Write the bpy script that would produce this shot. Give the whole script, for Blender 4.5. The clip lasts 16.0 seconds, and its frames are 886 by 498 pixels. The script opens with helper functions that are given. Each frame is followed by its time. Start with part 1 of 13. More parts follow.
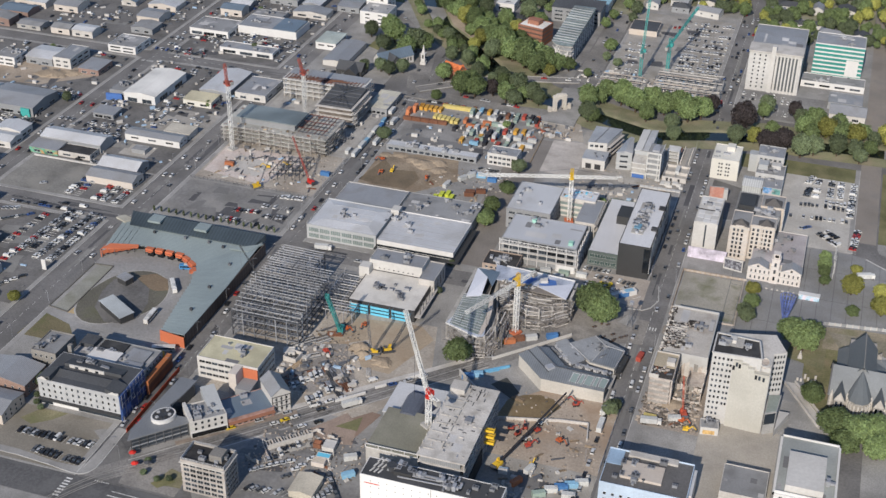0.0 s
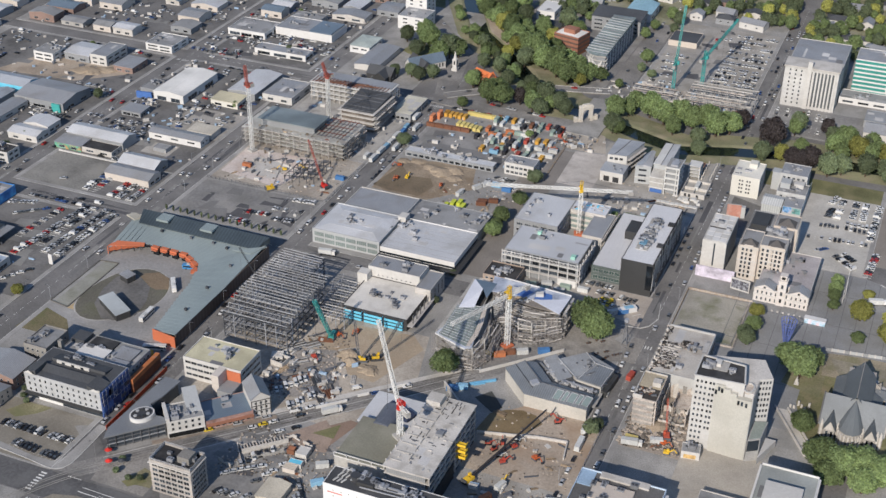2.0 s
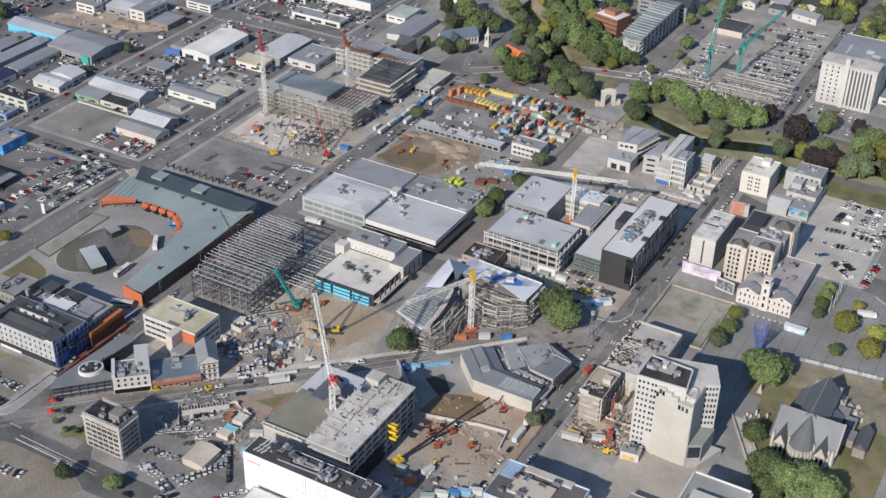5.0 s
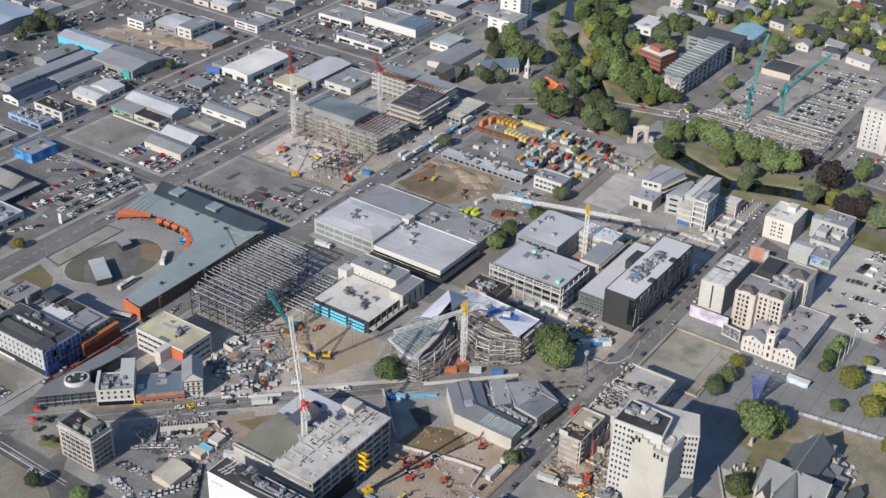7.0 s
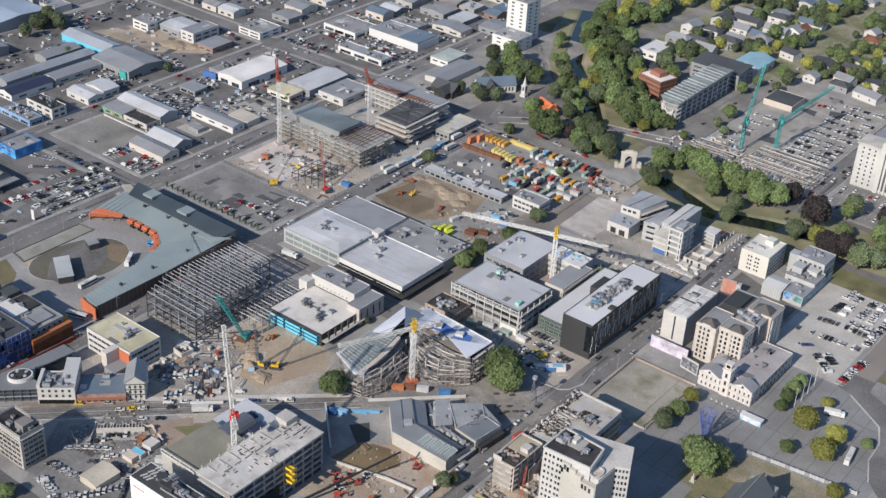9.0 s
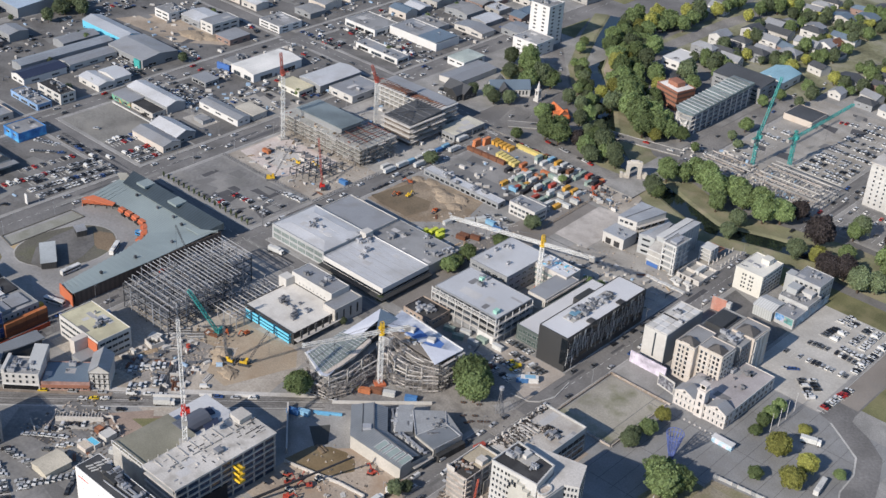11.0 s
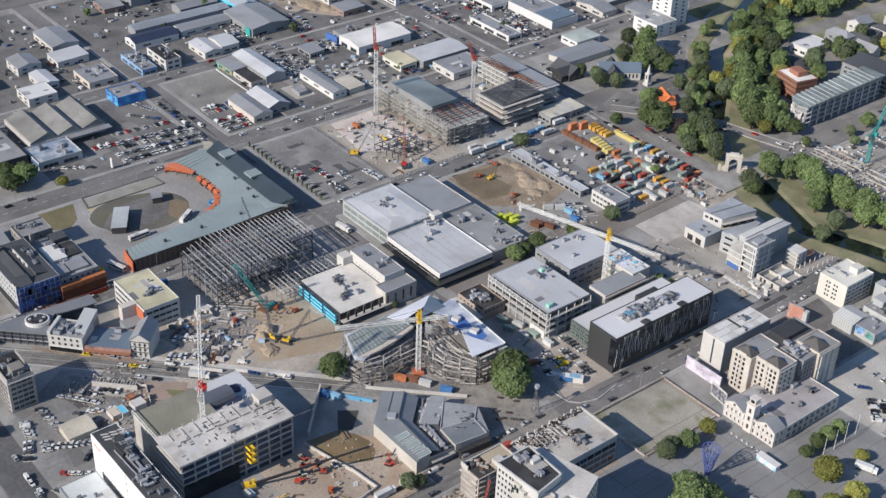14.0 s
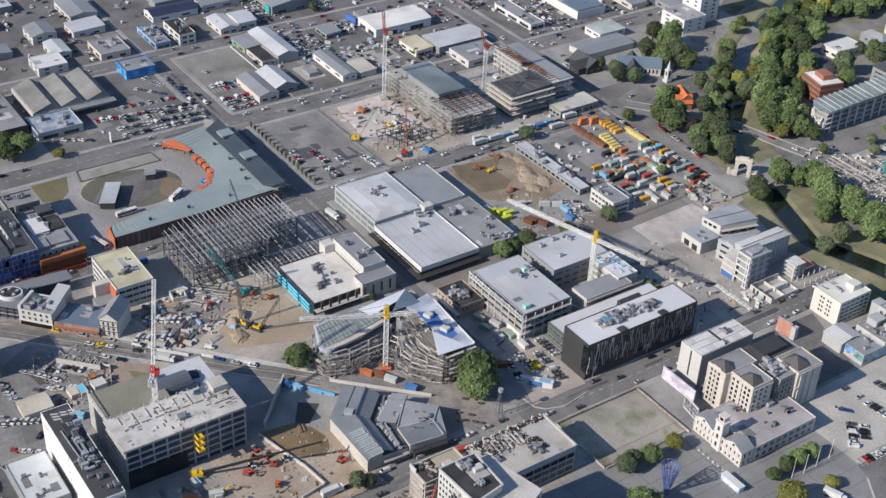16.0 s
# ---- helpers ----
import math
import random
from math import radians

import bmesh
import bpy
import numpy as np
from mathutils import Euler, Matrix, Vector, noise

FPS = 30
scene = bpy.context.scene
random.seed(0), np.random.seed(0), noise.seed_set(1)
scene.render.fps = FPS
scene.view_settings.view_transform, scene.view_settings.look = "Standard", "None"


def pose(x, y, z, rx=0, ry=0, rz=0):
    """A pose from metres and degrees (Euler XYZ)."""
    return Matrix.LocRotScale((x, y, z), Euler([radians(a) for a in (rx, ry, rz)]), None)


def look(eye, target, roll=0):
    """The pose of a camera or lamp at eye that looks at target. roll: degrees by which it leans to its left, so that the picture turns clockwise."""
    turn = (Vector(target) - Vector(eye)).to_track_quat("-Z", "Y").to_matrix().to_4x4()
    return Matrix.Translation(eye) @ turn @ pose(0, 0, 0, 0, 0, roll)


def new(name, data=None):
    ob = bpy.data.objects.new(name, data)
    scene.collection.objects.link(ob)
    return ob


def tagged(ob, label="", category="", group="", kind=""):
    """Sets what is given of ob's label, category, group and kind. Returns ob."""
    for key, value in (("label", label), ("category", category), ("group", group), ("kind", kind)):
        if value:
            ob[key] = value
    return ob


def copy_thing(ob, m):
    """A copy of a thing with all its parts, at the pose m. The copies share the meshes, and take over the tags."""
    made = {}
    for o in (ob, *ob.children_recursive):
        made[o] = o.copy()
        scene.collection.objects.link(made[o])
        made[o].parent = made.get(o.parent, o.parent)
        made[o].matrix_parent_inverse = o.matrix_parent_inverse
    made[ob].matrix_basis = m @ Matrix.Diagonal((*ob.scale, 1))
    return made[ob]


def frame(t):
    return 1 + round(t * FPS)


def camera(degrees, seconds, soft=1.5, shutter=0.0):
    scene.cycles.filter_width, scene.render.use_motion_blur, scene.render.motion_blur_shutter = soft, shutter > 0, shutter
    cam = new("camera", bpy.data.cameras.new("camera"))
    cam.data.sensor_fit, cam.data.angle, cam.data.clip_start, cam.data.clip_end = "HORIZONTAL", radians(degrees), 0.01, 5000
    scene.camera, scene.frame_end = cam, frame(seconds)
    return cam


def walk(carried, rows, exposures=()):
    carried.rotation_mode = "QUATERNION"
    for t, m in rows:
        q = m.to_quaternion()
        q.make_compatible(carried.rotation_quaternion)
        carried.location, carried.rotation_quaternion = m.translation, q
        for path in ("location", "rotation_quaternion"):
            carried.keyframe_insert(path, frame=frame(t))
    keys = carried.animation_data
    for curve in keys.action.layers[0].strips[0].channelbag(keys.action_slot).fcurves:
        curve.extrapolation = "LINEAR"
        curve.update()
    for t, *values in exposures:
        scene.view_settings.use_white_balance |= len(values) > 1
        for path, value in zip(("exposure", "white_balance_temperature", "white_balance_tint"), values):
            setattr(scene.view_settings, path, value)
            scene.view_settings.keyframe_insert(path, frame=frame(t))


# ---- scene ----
cam = camera(37.769, 16.0)
PATH = [
    (0.0, pose(171.93, -583.19, 388.16, 59.228, -0.887, 18.065)),
    (0.5, pose(183.18, -577.58, 389.08, 59.529, -0.954, 19.108)),
    (1.0, pose(195.58, -571.51, 389.35, 59.622, -0.991, 20.306)),
    (1.5, pose(206.32, -565.46, 389.35, 59.446, -0.908, 21.409)),
    (2.0, pose(217.88, -559.19, 389.66, 59.257, -0.571, 22.618)),
    (2.5, pose(228.59, -552.66, 389.95, 59.164, -0.214, 23.834)),
    (3.0, pose(240.94, -545.89, 389.92, 58.996, -0.045, 25.190)),
    (3.5, pose(251.94, -538.79, 390.22, 58.597, -0.249, 26.282)),
    (4.0, pose(263.37, -531.21, 390.84, 58.207, -0.509, 27.112)),
    (6.5, pose(315.48, -491.47, 388.59, 58.258, -1.791, 33.570)),
    (7.0, pose(325.36, -482.58, 388.55, 58.956, -1.585, 34.686)),
    (7.5, pose(334.65, -474.59, 388.57, 59.606, -1.625, 35.646)),
    (8.0, pose(344.26, -465.57, 388.48, 59.940, -2.059, 36.598)),
    (8.5, pose(353.08, -456.63, 388.08, 59.829, -2.576, 37.420)),
    (9.0, pose(361.97, -447.16, 387.51, 59.488, -2.895, 38.299)),
    (11.5, pose(398.08, -398.45, 387.31, 58.982, -3.408, 43.768)),
    (12.0, pose(404.87, -387.13, 387.13, 58.460, -2.914, 45.515)),
    (12.5, pose(410.27, -376.59, 387.03, 57.969, -2.671, 47.220)),
    (13.0, pose(415.78, -364.69, 387.82, 57.682, -2.397, 48.967)),
    (13.5, pose(420.78, -353.61, 388.87, 57.660, -2.035, 50.287)),
    (14.0, pose(426.38, -341.29, 388.62, 57.416, -1.889, 51.458)),
    (14.5, pose(430.84, -330.35, 388.63, 56.599, -2.066, 52.399)),
    (15.0, pose(434.79, -318.32, 389.72, 55.660, -2.249, 53.415)),
    (15.5, pose(438.19, -306.01, 389.74, 55.785, -2.349, 54.550)),
    (16.0, pose(442.05, -293.22, 390.26, 56.254, -2.579, 55.850)),
]
walk(cam, PATH, exposures=[(0.0, 0.1, 6950, 12), (4.0, 0.2, 6925, 12), (8.0, 0.26, 6900, 12), (16.0, 0.34, 6850, 12)])

# ---- daylight: clear morning, sun low over the near side of the city ----
world = bpy.data.worlds.new("world")
scene.world = world
world.use_nodes = True
SUN_ELEV, SUN_AZ = 31.0, 183.0
sky = world.node_tree.nodes.new("ShaderNodeTexSky")
sky.sky_type = "NISHITA"
sky.sun_disc = False
sky.ozone_density, sky.dust_density = 5.0, 0.3
sky.sun_elevation, sky.sun_rotation = radians(SUN_ELEV), radians(SUN_AZ)
world.node_tree.links.new(sky.outputs[0], world.node_tree.nodes["Background"].inputs[0])
world.node_tree.nodes["Background"].inputs[1].default_value = 0.113
sun = new("sun", bpy.data.lights.new("sun", "SUN"))
sun.data.energy, sun.data.angle, sun.data.color = 4.2, radians(0.53), (1.0, 0.95, 0.88)
az, el = radians(SUN_AZ), radians(SUN_ELEV)
sun.matrix_world = look((0, 0, 0), (-math.sin(az) * math.cos(el), -math.cos(az) * math.cos(el), -math.sin(el)))


# ---- materials ----
def mat(name, col, rough=0.85, metal=0.0, big=0.04, vbig=0.18, fine=0.9, vfine=0.18, bump=0.0,
        stain=None, stain_amount=0.0, stain_scale=0.08, seam=None, axis="X", per_object=0.0, island=0.0, spec=0.3):
    """Colour with variation at two scales, stains, standing seams and bump, all at world size."""
    m = bpy.data.materials.new(name)
    m.use_nodes = True
    nt = m.node_tree
    n, k = nt.nodes, nt.links
    bs = n["Principled BSDF"]
    bs.inputs["Roughness"].default_value, bs.inputs["Metallic"].default_value = rough, metal
    bs.inputs["Specular IOR Level"].default_value = spec
    geo = n.new("ShaderNodeNewGeometry")

    def noise_at(scale, detail):
        t = n.new("ShaderNodeTexNoise")
        t.inputs["Scale"].default_value, t.inputs["Detail"].default_value = scale, detail
        t.inputs["Roughness"].default_value = 0.5 if detail < 6 else 0.7
        k.new(geo.outputs["Position"], t.inputs["Vector"])
        return t.outputs["Fac"]

    def ranged(src, v):
        v = min(0.65, v * 1.5)
        r = n.new("ShaderNodeMapRange")
        r.inputs[1].default_value, r.inputs[2].default_value = 0.25, 0.75
        r.inputs[3].default_value, r.inputs[4].default_value = 1 - v, 1 + v
        k.new(src, r.inputs[0])
        return r.outputs[0]

    def times(a, b):
        x = n.new("ShaderNodeMath")
        x.operation = "MULTIPLY"
        k.new(a, x.inputs[0])
        k.new(b, x.inputs[1])
        return x.outputs[0]

    fine_noise = noise_at(fine * 1.5, 6)
    fac = times(ranged(noise_at(big, 3), vbig), ranged(fine_noise, vfine))
    if per_object:
        info = n.new("ShaderNodeObjectInfo")
        fac = times(fac, ranged(info.outputs["Random"], per_object))
    if island:
        fac = times(fac, ranged(geo.outputs["Random Per Island"], island))
    height = fine_noise
    if seam:
        wave = n.new("ShaderNodeTexWave")
        wave.bands_direction = axis
        wave.inputs["Scale"].default_value = 0.31416 / seam
        k.new(geo.outputs["Position"], wave.inputs["Vector"])
        fac = times(fac, ranged(wave.outputs["Fac"], 0.08))
        height = wave.outputs["Fac"]
    scaled = n.new("ShaderNodeVectorMath")
    scaled.operation = "SCALE"
    scaled.inputs[0].default_value = col
    k.new(fac, scaled.inputs["Scale"])
    out = scaled.outputs[0]
    if stain:
        mix = n.new("ShaderNodeMix")
        mix.data_type = "RGBA"
        r = n.new("ShaderNodeMapRange")
        r.inputs[1].default_value, r.inputs[2].default_value = 0.48, 0.68
        r.inputs[4].default_value = stain_amount
        k.new(noise_at(stain_scale, 5), r.inputs[0])
        k.new(r.outputs[0], mix.inputs["Factor"])
        k.new(out, mix.inputs[6])
        mix.inputs[7].default_value = (*stain, 1)
        out = mix.outputs[2]
    k.new(out, bs.inputs["Base Color"])
    if bump:
        b = n.new("ShaderNodeBump")
        b.inputs["Strength"].default_value, b.inputs["Distance"].default_value = bump, 0.1
        k.new(height, b.inputs["Height"])
        k.new(b.outputs[0], bs.inputs["Normal"])
    return m


ASPHALT = mat("asphalt", (0.173, 0.169, 0.166), 0.9, big=0.03, vbig=0.2, fine=0.5, vfine=0.22, stain=(0.112, 0.109, 0.106), stain_amount=0.6, stain_scale=0.05, bump=0.1)
LOT = mat("lot_asphalt", (0.20, 0.197, 0.193), 0.92, vbig=0.22, fine=0.35, vfine=0.2, stain=(0.29, 0.28, 0.26), stain_amount=0.6, stain_scale=0.05, bump=0.1)
GRAVEL = mat("gravel", (0.32, 0.305, 0.28), 0.95, vbig=0.2, fine=1.2, vfine=0.22, stain=(0.22, 0.2, 0.17), stain_amount=0.7, stain_scale=0.06, bump=0.3)
DIRT = mat("dirt", (0.32, 0.265, 0.21), 0.95, vbig=0.2, fine=0.6, vfine=0.25, stain=(0.40, 0.35, 0.29), stain_amount=0.8, stain_scale=0.07, bump=0.4)
MUD = mat("wet_mud", (0.165, 0.13, 0.088), 0.8, vbig=0.2, fine=0.6, vfine=0.25, stain=(0.2, 0.15, 0.1), stain_amount=0.8, stain_scale=0.1, bump=0.3)
SLAB = mat("pink_slab", (0.54, 0.48, 0.445), 0.9, vbig=0.15, fine=0.5, vfine=0.15, stain=(0.38, 0.26, 0.2), stain_amount=0.5, stain_scale=0.07)
PAVE = mat("pavement", (0.27, 0.265, 0.255), 0.9, vbig=0.2, fine=1.0, vfine=0.24, stain=(0.17, 0.17, 0.16), stain_amount=0.5, stain_scale=0.1)
TILE = mat("square_paving", (0.224, 0.227, 0.228), 0.85, vbig=0.14, fine=0.9, vfine=0.17, stain=(0.185, 0.18, 0.172), stain_amount=0.5, stain_scale=0.1)
MIXPAVE = mat("mixed_paving", (0.235, 0.222, 0.205), 0.9, vbig=0.2, fine=0.6, vfine=0.24, stain=(0.165, 0.155, 0.145), stain_amount=0.8, stain_scale=0.14, bump=0.1)
BRICKPAVE = mat("brick_paving", (0.23, 0.165, 0.13), 0.9, vbig=0.15, fine=1.0, vfine=0.15)
GRASS = mat("grass", (0.15, 0.15, 0.075), 0.95, vbig=0.25, fine=1.5, vfine=0.3, stain=(0.22, 0.19, 0.11), stain_amount=0.6, stain_scale=0.08, bump=0.3)
CONC = mat("concrete", (0.36, 0.35, 0.33), 0.85, vbig=0.12, fine=0.6, vfine=0.15, stain=(0.22, 0.21, 0.2), stain_amount=0.6, stain_scale=0.15, bump=0.08)
PALECONC = mat("pale_concrete", (0.48, 0.46, 0.432), 0.85, vbig=0.1, fine=0.8, vfine=0.16, stain=(0.33, 0.31, 0.28), stain_amount=0.6, stain_scale=0.12)
LINE = mat("road_paint", (0.62, 0.62, 0.6), 0.8, vfine=0.3, fine=2.0)
WATER = mat("river_water", (0.012, 0.018, 0.016), 0.08, vbig=0.2, spec=0.5, bump=0.05, fine=0.6)
WHITE = mat("white_paint", (0.595, 0.59, 0.577), 0.6, vbig=0.05, fine=0.4, vfine=0.06, stain=(0.5, 0.49, 0.46), stain_amount=0.25, stain_scale=0.15)
OFFWHITE = mat("off_white_render", (0.5, 0.49, 0.468), 0.75, vbig=0.06, fine=0.4, vfine=0.08, stain=(0.45, 0.43, 0.4), stain_amount=0.28, stain_scale=0.12)
CREAM = mat("cream_render", (0.52, 0.475, 0.43), 0.75, vbig=0.06, fine=0.4, vfine=0.08, stain=(0.45, 0.40, 0.34), stain_amount=0.4, stain_scale=0.12)
YCREAM = mat("yellow_cream_render", (0.59, 0.575, 0.52), 0.75, vbig=0.06, vfine=0.08, stain=(0.5, 0.48, 0.42), stain_amount=0.4)
PINKST = mat("pink_stucco", (0.50, 0.445, 0.39), 0.75, vbig=0.06, vfine=0.08, stain=(0.42, 0.34, 0.27), stain_amount=0.4)
GREYW = mat("grey_cladding", (0.24, 0.25, 0.26), 0.7, vbig=0.08, vfine=0.1, seam=0.9, axis="X")
DARK = mat("charcoal_cladding", (0.045, 0.046, 0.047), 0.55, vbig=0.1, vfine=0.1, seam=0.6, axis="X")
BLACKM = mat("black_membrane", (0.035, 0.035, 0.037), 0.8, vbig=0.2, vfine=0.2, stain=(0.09, 0.09, 0.09), stain_amount=0.5, stain_scale=0.12)
GREYM = mat("grey_membrane", (0.25, 0.255, 0.26), 0.8, vbig=0.12, vfine=0.12, stain=(0.14, 0.14, 0.14), stain_amount=0.6, stain_scale=0.1)
ROOFW = mat("pale_metal_roof_x", (0.52, 0.53, 0.545), 0.5, vbig=0.08, vfine=0.07, seam=0.76, axis="X", bump=0.25, stain=(0.36, 0.35, 0.33), stain_amount=0.5, stain_scale=0.06, metal=0.1)
ROOFY = mat("pale_metal_roof_y", (0.5, 0.51, 0.525), 0.5, vbig=0.08, vfine=0.07, seam=0.76, axis="Y", bump=0.25, stain=(0.34, 0.33, 0.31), stain_amount=0.5, stain_scale=0.06, metal=0.1)
ROOFG = mat("zinc_roof_x", (0.29, 0.30, 0.315), 0.5, vbig=0.1, vfine=0.1, seam=0.8, axis="X", bump=0.25, stain=(0.2, 0.19, 0.18), stain_amount=0.5, stain_scale=0.08, metal=0.15)
ROOFGY = mat("zinc_roof_y", (0.27, 0.28, 0.295), 0.5, vbig=0.1, vfine=0.1, seam=0.8, axis="Y", bump=0.25, stain=(0.2, 0.19, 0.18), stain_amount=0.5, stain_scale=0.08, metal=0.15)
ROOFT = mat("blue_green_metal_roof", (0.27, 0.32, 0.32), 0.5, vbig=0.08, vfine=0.08, seam=1.2, axis="Y", bump=0.25, metal=0.15)
ROOFB = mat("steel_blue_roof", (0.15, 0.20, 0.25), 0.5, vbig=0.1, vfine=0.1, seam=1.0, axis="X", bump=0.25, metal=0.2)
ROOFD = mat("dark_slate_roof", (0.07, 0.074, 0.08), 0.7, vbig=0.15, vfine=0.2, seam=0.5, axis="Y", bump=0.2)
NAVY = mat("navy_roof", (0.03, 0.04, 0.075), 0.6, vbig=0.1, vfine=0.1, seam=0.8, axis="X", bump=0.2)
RUST = mat("rusty_iron", (0.19, 0.085, 0.05), 0.85, vbig=0.2, vfine=0.25, stain=(0.13, 0.06, 0.04), stain_amount=0.7, stain_scale=0.3)
BRICK = mat("red_brick", (0.27, 0.125, 0.085), 0.85, vbig=0.1, vfine=0.15, seam=0.45, axis="Z", bump=0.2)
ORANGE = mat("orange_panel", (0.5, 0.15, 0.075), 0.6, vbig=0.08, vfine=0.08)
TERRA = mat("orange_tile_roof", (0.55, 0.16, 0.06), 0.8, vbig=0.1, vfine=0.15, seam=0.4, axis="Y", bump=0.3)
GLASS = mat("window_glass", (0.025, 0.032, 0.04), 0.12, vbig=0.3, vfine=0.1, spec=0.6, per_object=0.5)
TEALG = mat("green_glass", (0.05, 0.085, 0.08), 0.15, spec=0.6, vbig=0.15)
SKYGL = mat("pale_roof_glass", (0.16, 0.19, 0.18), 0.4, spec=0.6, vbig=0.25, fine=0.3, vfine=0.35)
FRAMEM = mat("window_frame", (0.42, 0.42, 0.41), 0.6)
STEEL = mat("galvanised_steel", (0.30, 0.31, 0.33), 0.55, metal=0.3, vbig=0.12, vfine=0.15, per_object=0.2)
DKSTEEL = mat("dark_steel", (0.10, 0.105, 0.115), 0.6, metal=0.2, vbig=0.2, vfine=0.2, per_object=0.25)
SCAFF = mat("scaffold_tube", (0.26, 0.245, 0.235), 0.7, metal=0.1, vbig=0.2, vfine=0.2)
TIMBER = mat("sawn_timber", (0.31, 0.235, 0.16), 0.85, vbig=0.2, vfine=0.25, per_object=0.25)
BLUE = mat("bright_blue", (0.07, 0.135, 0.28), 0.6, vbig=0.1, vfine=0.15)
BLUEWRAP = mat("blue_sheeting", (0.035, 0.07, 0.19), 0.55, vbig=0.35, big=0.15, fine=0.5, vfine=0.3, bump=0.4)
CYAN = mat("sky_blue_panel", (0.13, 0.50, 0.68), 0.5, vbig=0.08, vfine=0.08)
TEAL = mat("teal_paint", (0.05, 0.33, 0.31), 0.5)
YELLOW = mat("yellow_paint", (0.62, 0.40, 0.04), 0.5, vfine=0.12)
LIME = mat("lime_paint", (0.45, 0.5, 0.06), 0.6)
REDP = mat("red_paint", (0.55, 0.035, 0.025), 0.5, vfine=0.12)
PASTEL = mat("pale_blue_render", (0.45, 0.55, 0.66), 0.75, vfine=0.1)
STONE = mat("grey_stone", (0.23, 0.22, 0.205), 0.9, vbig=0.15, fine=1.2, vfine=0.25, bump=0.3)
BARK = mat("bark", (0.075, 0.055, 0.04), 0.9)
LEAF = mat("green_leaves", (0.21, 0.277, 0.125), 0.7, vbig=0.15, fine=0.35, vfine=0.3, per_object=0.2, island=0.16, spec=0.2)
LEAFD = mat("dark_green_leaves", (0.172, 0.214, 0.124), 0.7, vbig=0.15, fine=0.35, vfine=0.3, per_object=0.2, island=0.16, spec=0.2)
LEAFY = mat("yellow_green_leaves", (0.36, 0.365, 0.115), 0.7, vbig=0.15, fine=0.35, vfine=0.3, per_object=0.2, island=0.16, spec=0.2)
LEAFP = mat("purple_leaves", (0.082, 0.07, 0.07), 0.7, vbig=0.15, fine=0.35, vfine=0.3, island=0.22, spec=0.2)
TYRE = mat("tyre_rubber", (0.02, 0.02, 0.02), 0.9)
ROOFSHEET = mat("pale_blue_sheeting", (0.38, 0.42, 0.50), 0.5, vbig=0.3, big=0.12, fine=0.4, vfine=0.2, stain=(0.62, 0.62, 0.62), stain_amount=0.9, stain_scale=0.12, bump=0.2)
VIVID = mat("vivid_blue_sheeting", (0.06, 0.14, 0.36), 0.5, vbig=0.2, vfine=0.2, bump=0.3)
SEAGLASS = mat("sea_green_glass", (0.04, 0.24, 0.21), 0.15, spec=0.6, vbig=0.15)
STUCCO = mat("pinkish_cream_stucco", (0.57, 0.535, 0.51), 0.75, vbig=0.05, vfine=0.08, stain=(0.5, 0.44, 0.37), stain_amount=0.4, stain_scale=0.2)
BOARD = mat("weathered_boards", (0.28, 0.25, 0.22), 0.85, vbig=0.2, vfine=0.25, per_object=0.35)
REDSTEEL = mat("red_oxide_steel", (0.15, 0.06, 0.045), 0.7, vbig=0.2, vfine=0.2)
for leaf in (LEAF, LEAFD, LEAFY, LEAFP):
    nt = leaf.node_tree
    through_light, mix = nt.nodes.new("ShaderNodeBsdfTranslucent"), nt.nodes.new("ShaderNodeMixShader")
    base = nt.nodes["Principled BSDF"]
    nt.links.new(base.inputs["Base Color"].links[0].from_socket, through_light.inputs["Color"])
    mix.inputs[0].default_value = 0.5
    nt.links.new(base.outputs[0], mix.inputs[1])
    nt.links.new(through_light.outputs[0], mix.inputs[2])
    nt.links.new(mix.outputs[0], nt.nodes["Material Output"].inputs["Surface"])
DUST = mat("grey_site_dust", (0.37, 0.335, 0.29), 0.95, vbig=0.2, fine=0.5, vfine=0.22, stain=(0.27, 0.235, 0.195), stain_amount=0.8, stain_scale=0.06, bump=0.3)
WORNROAD = mat("worn_street", (0.215, 0.207, 0.197), 0.9, vbig=0.25, fine=0.6, vfine=0.3, stain=(0.13, 0.13, 0.13), stain_amount=0.7, stain_scale=0.07)
PALEGLASS = mat("pale_green_glass", (0.19, 0.235, 0.23), 0.25, spec=0.6, vbig=0.25, vfine=0.15)
LOTD = mat("dark_lot_asphalt", (0.136, 0.133, 0.13), 0.92, vbig=0.25, fine=0.35, vfine=0.22, stain=(0.19, 0.186, 0.178), stain_amount=0.6, stain_scale=0.06, bump=0.1)
DULLRED = mat("dull_red_brick", (0.24, 0.165, 0.14), 0.85, vbig=0.15, vfine=0.2)
WORNGRASS = mat("worn_grass", (0.2, 0.185, 0.115), 0.95, vbig=0.25, fine=0.8, vfine=0.3, stain=(0.14, 0.15, 0.07), stain_amount=0.8, stain_scale=0.07, bump=0.3)
PALESTEEL = mat("pale_steel", (0.42, 0.425, 0.43), 0.6, metal=0.1, vfine=0.15)
PATCHES = [mat("roof_patch_mid", (0.31, 0.31, 0.315), 0.8, vfine=0.15), mat("roof_patch_pale", (0.46, 0.455, 0.45), 0.8, vfine=0.12), mat("roof_patch_dark", (0.17, 0.17, 0.175), 0.8, vfine=0.15)]
FOOTPATH = mat("footpath_concrete", (0.29, 0.285, 0.275), 0.9, vbig=0.15, fine=1.2, vfine=0.15, stain=(0.2, 0.195, 0.19), stain_amount=0.6, stain_scale=0.12)
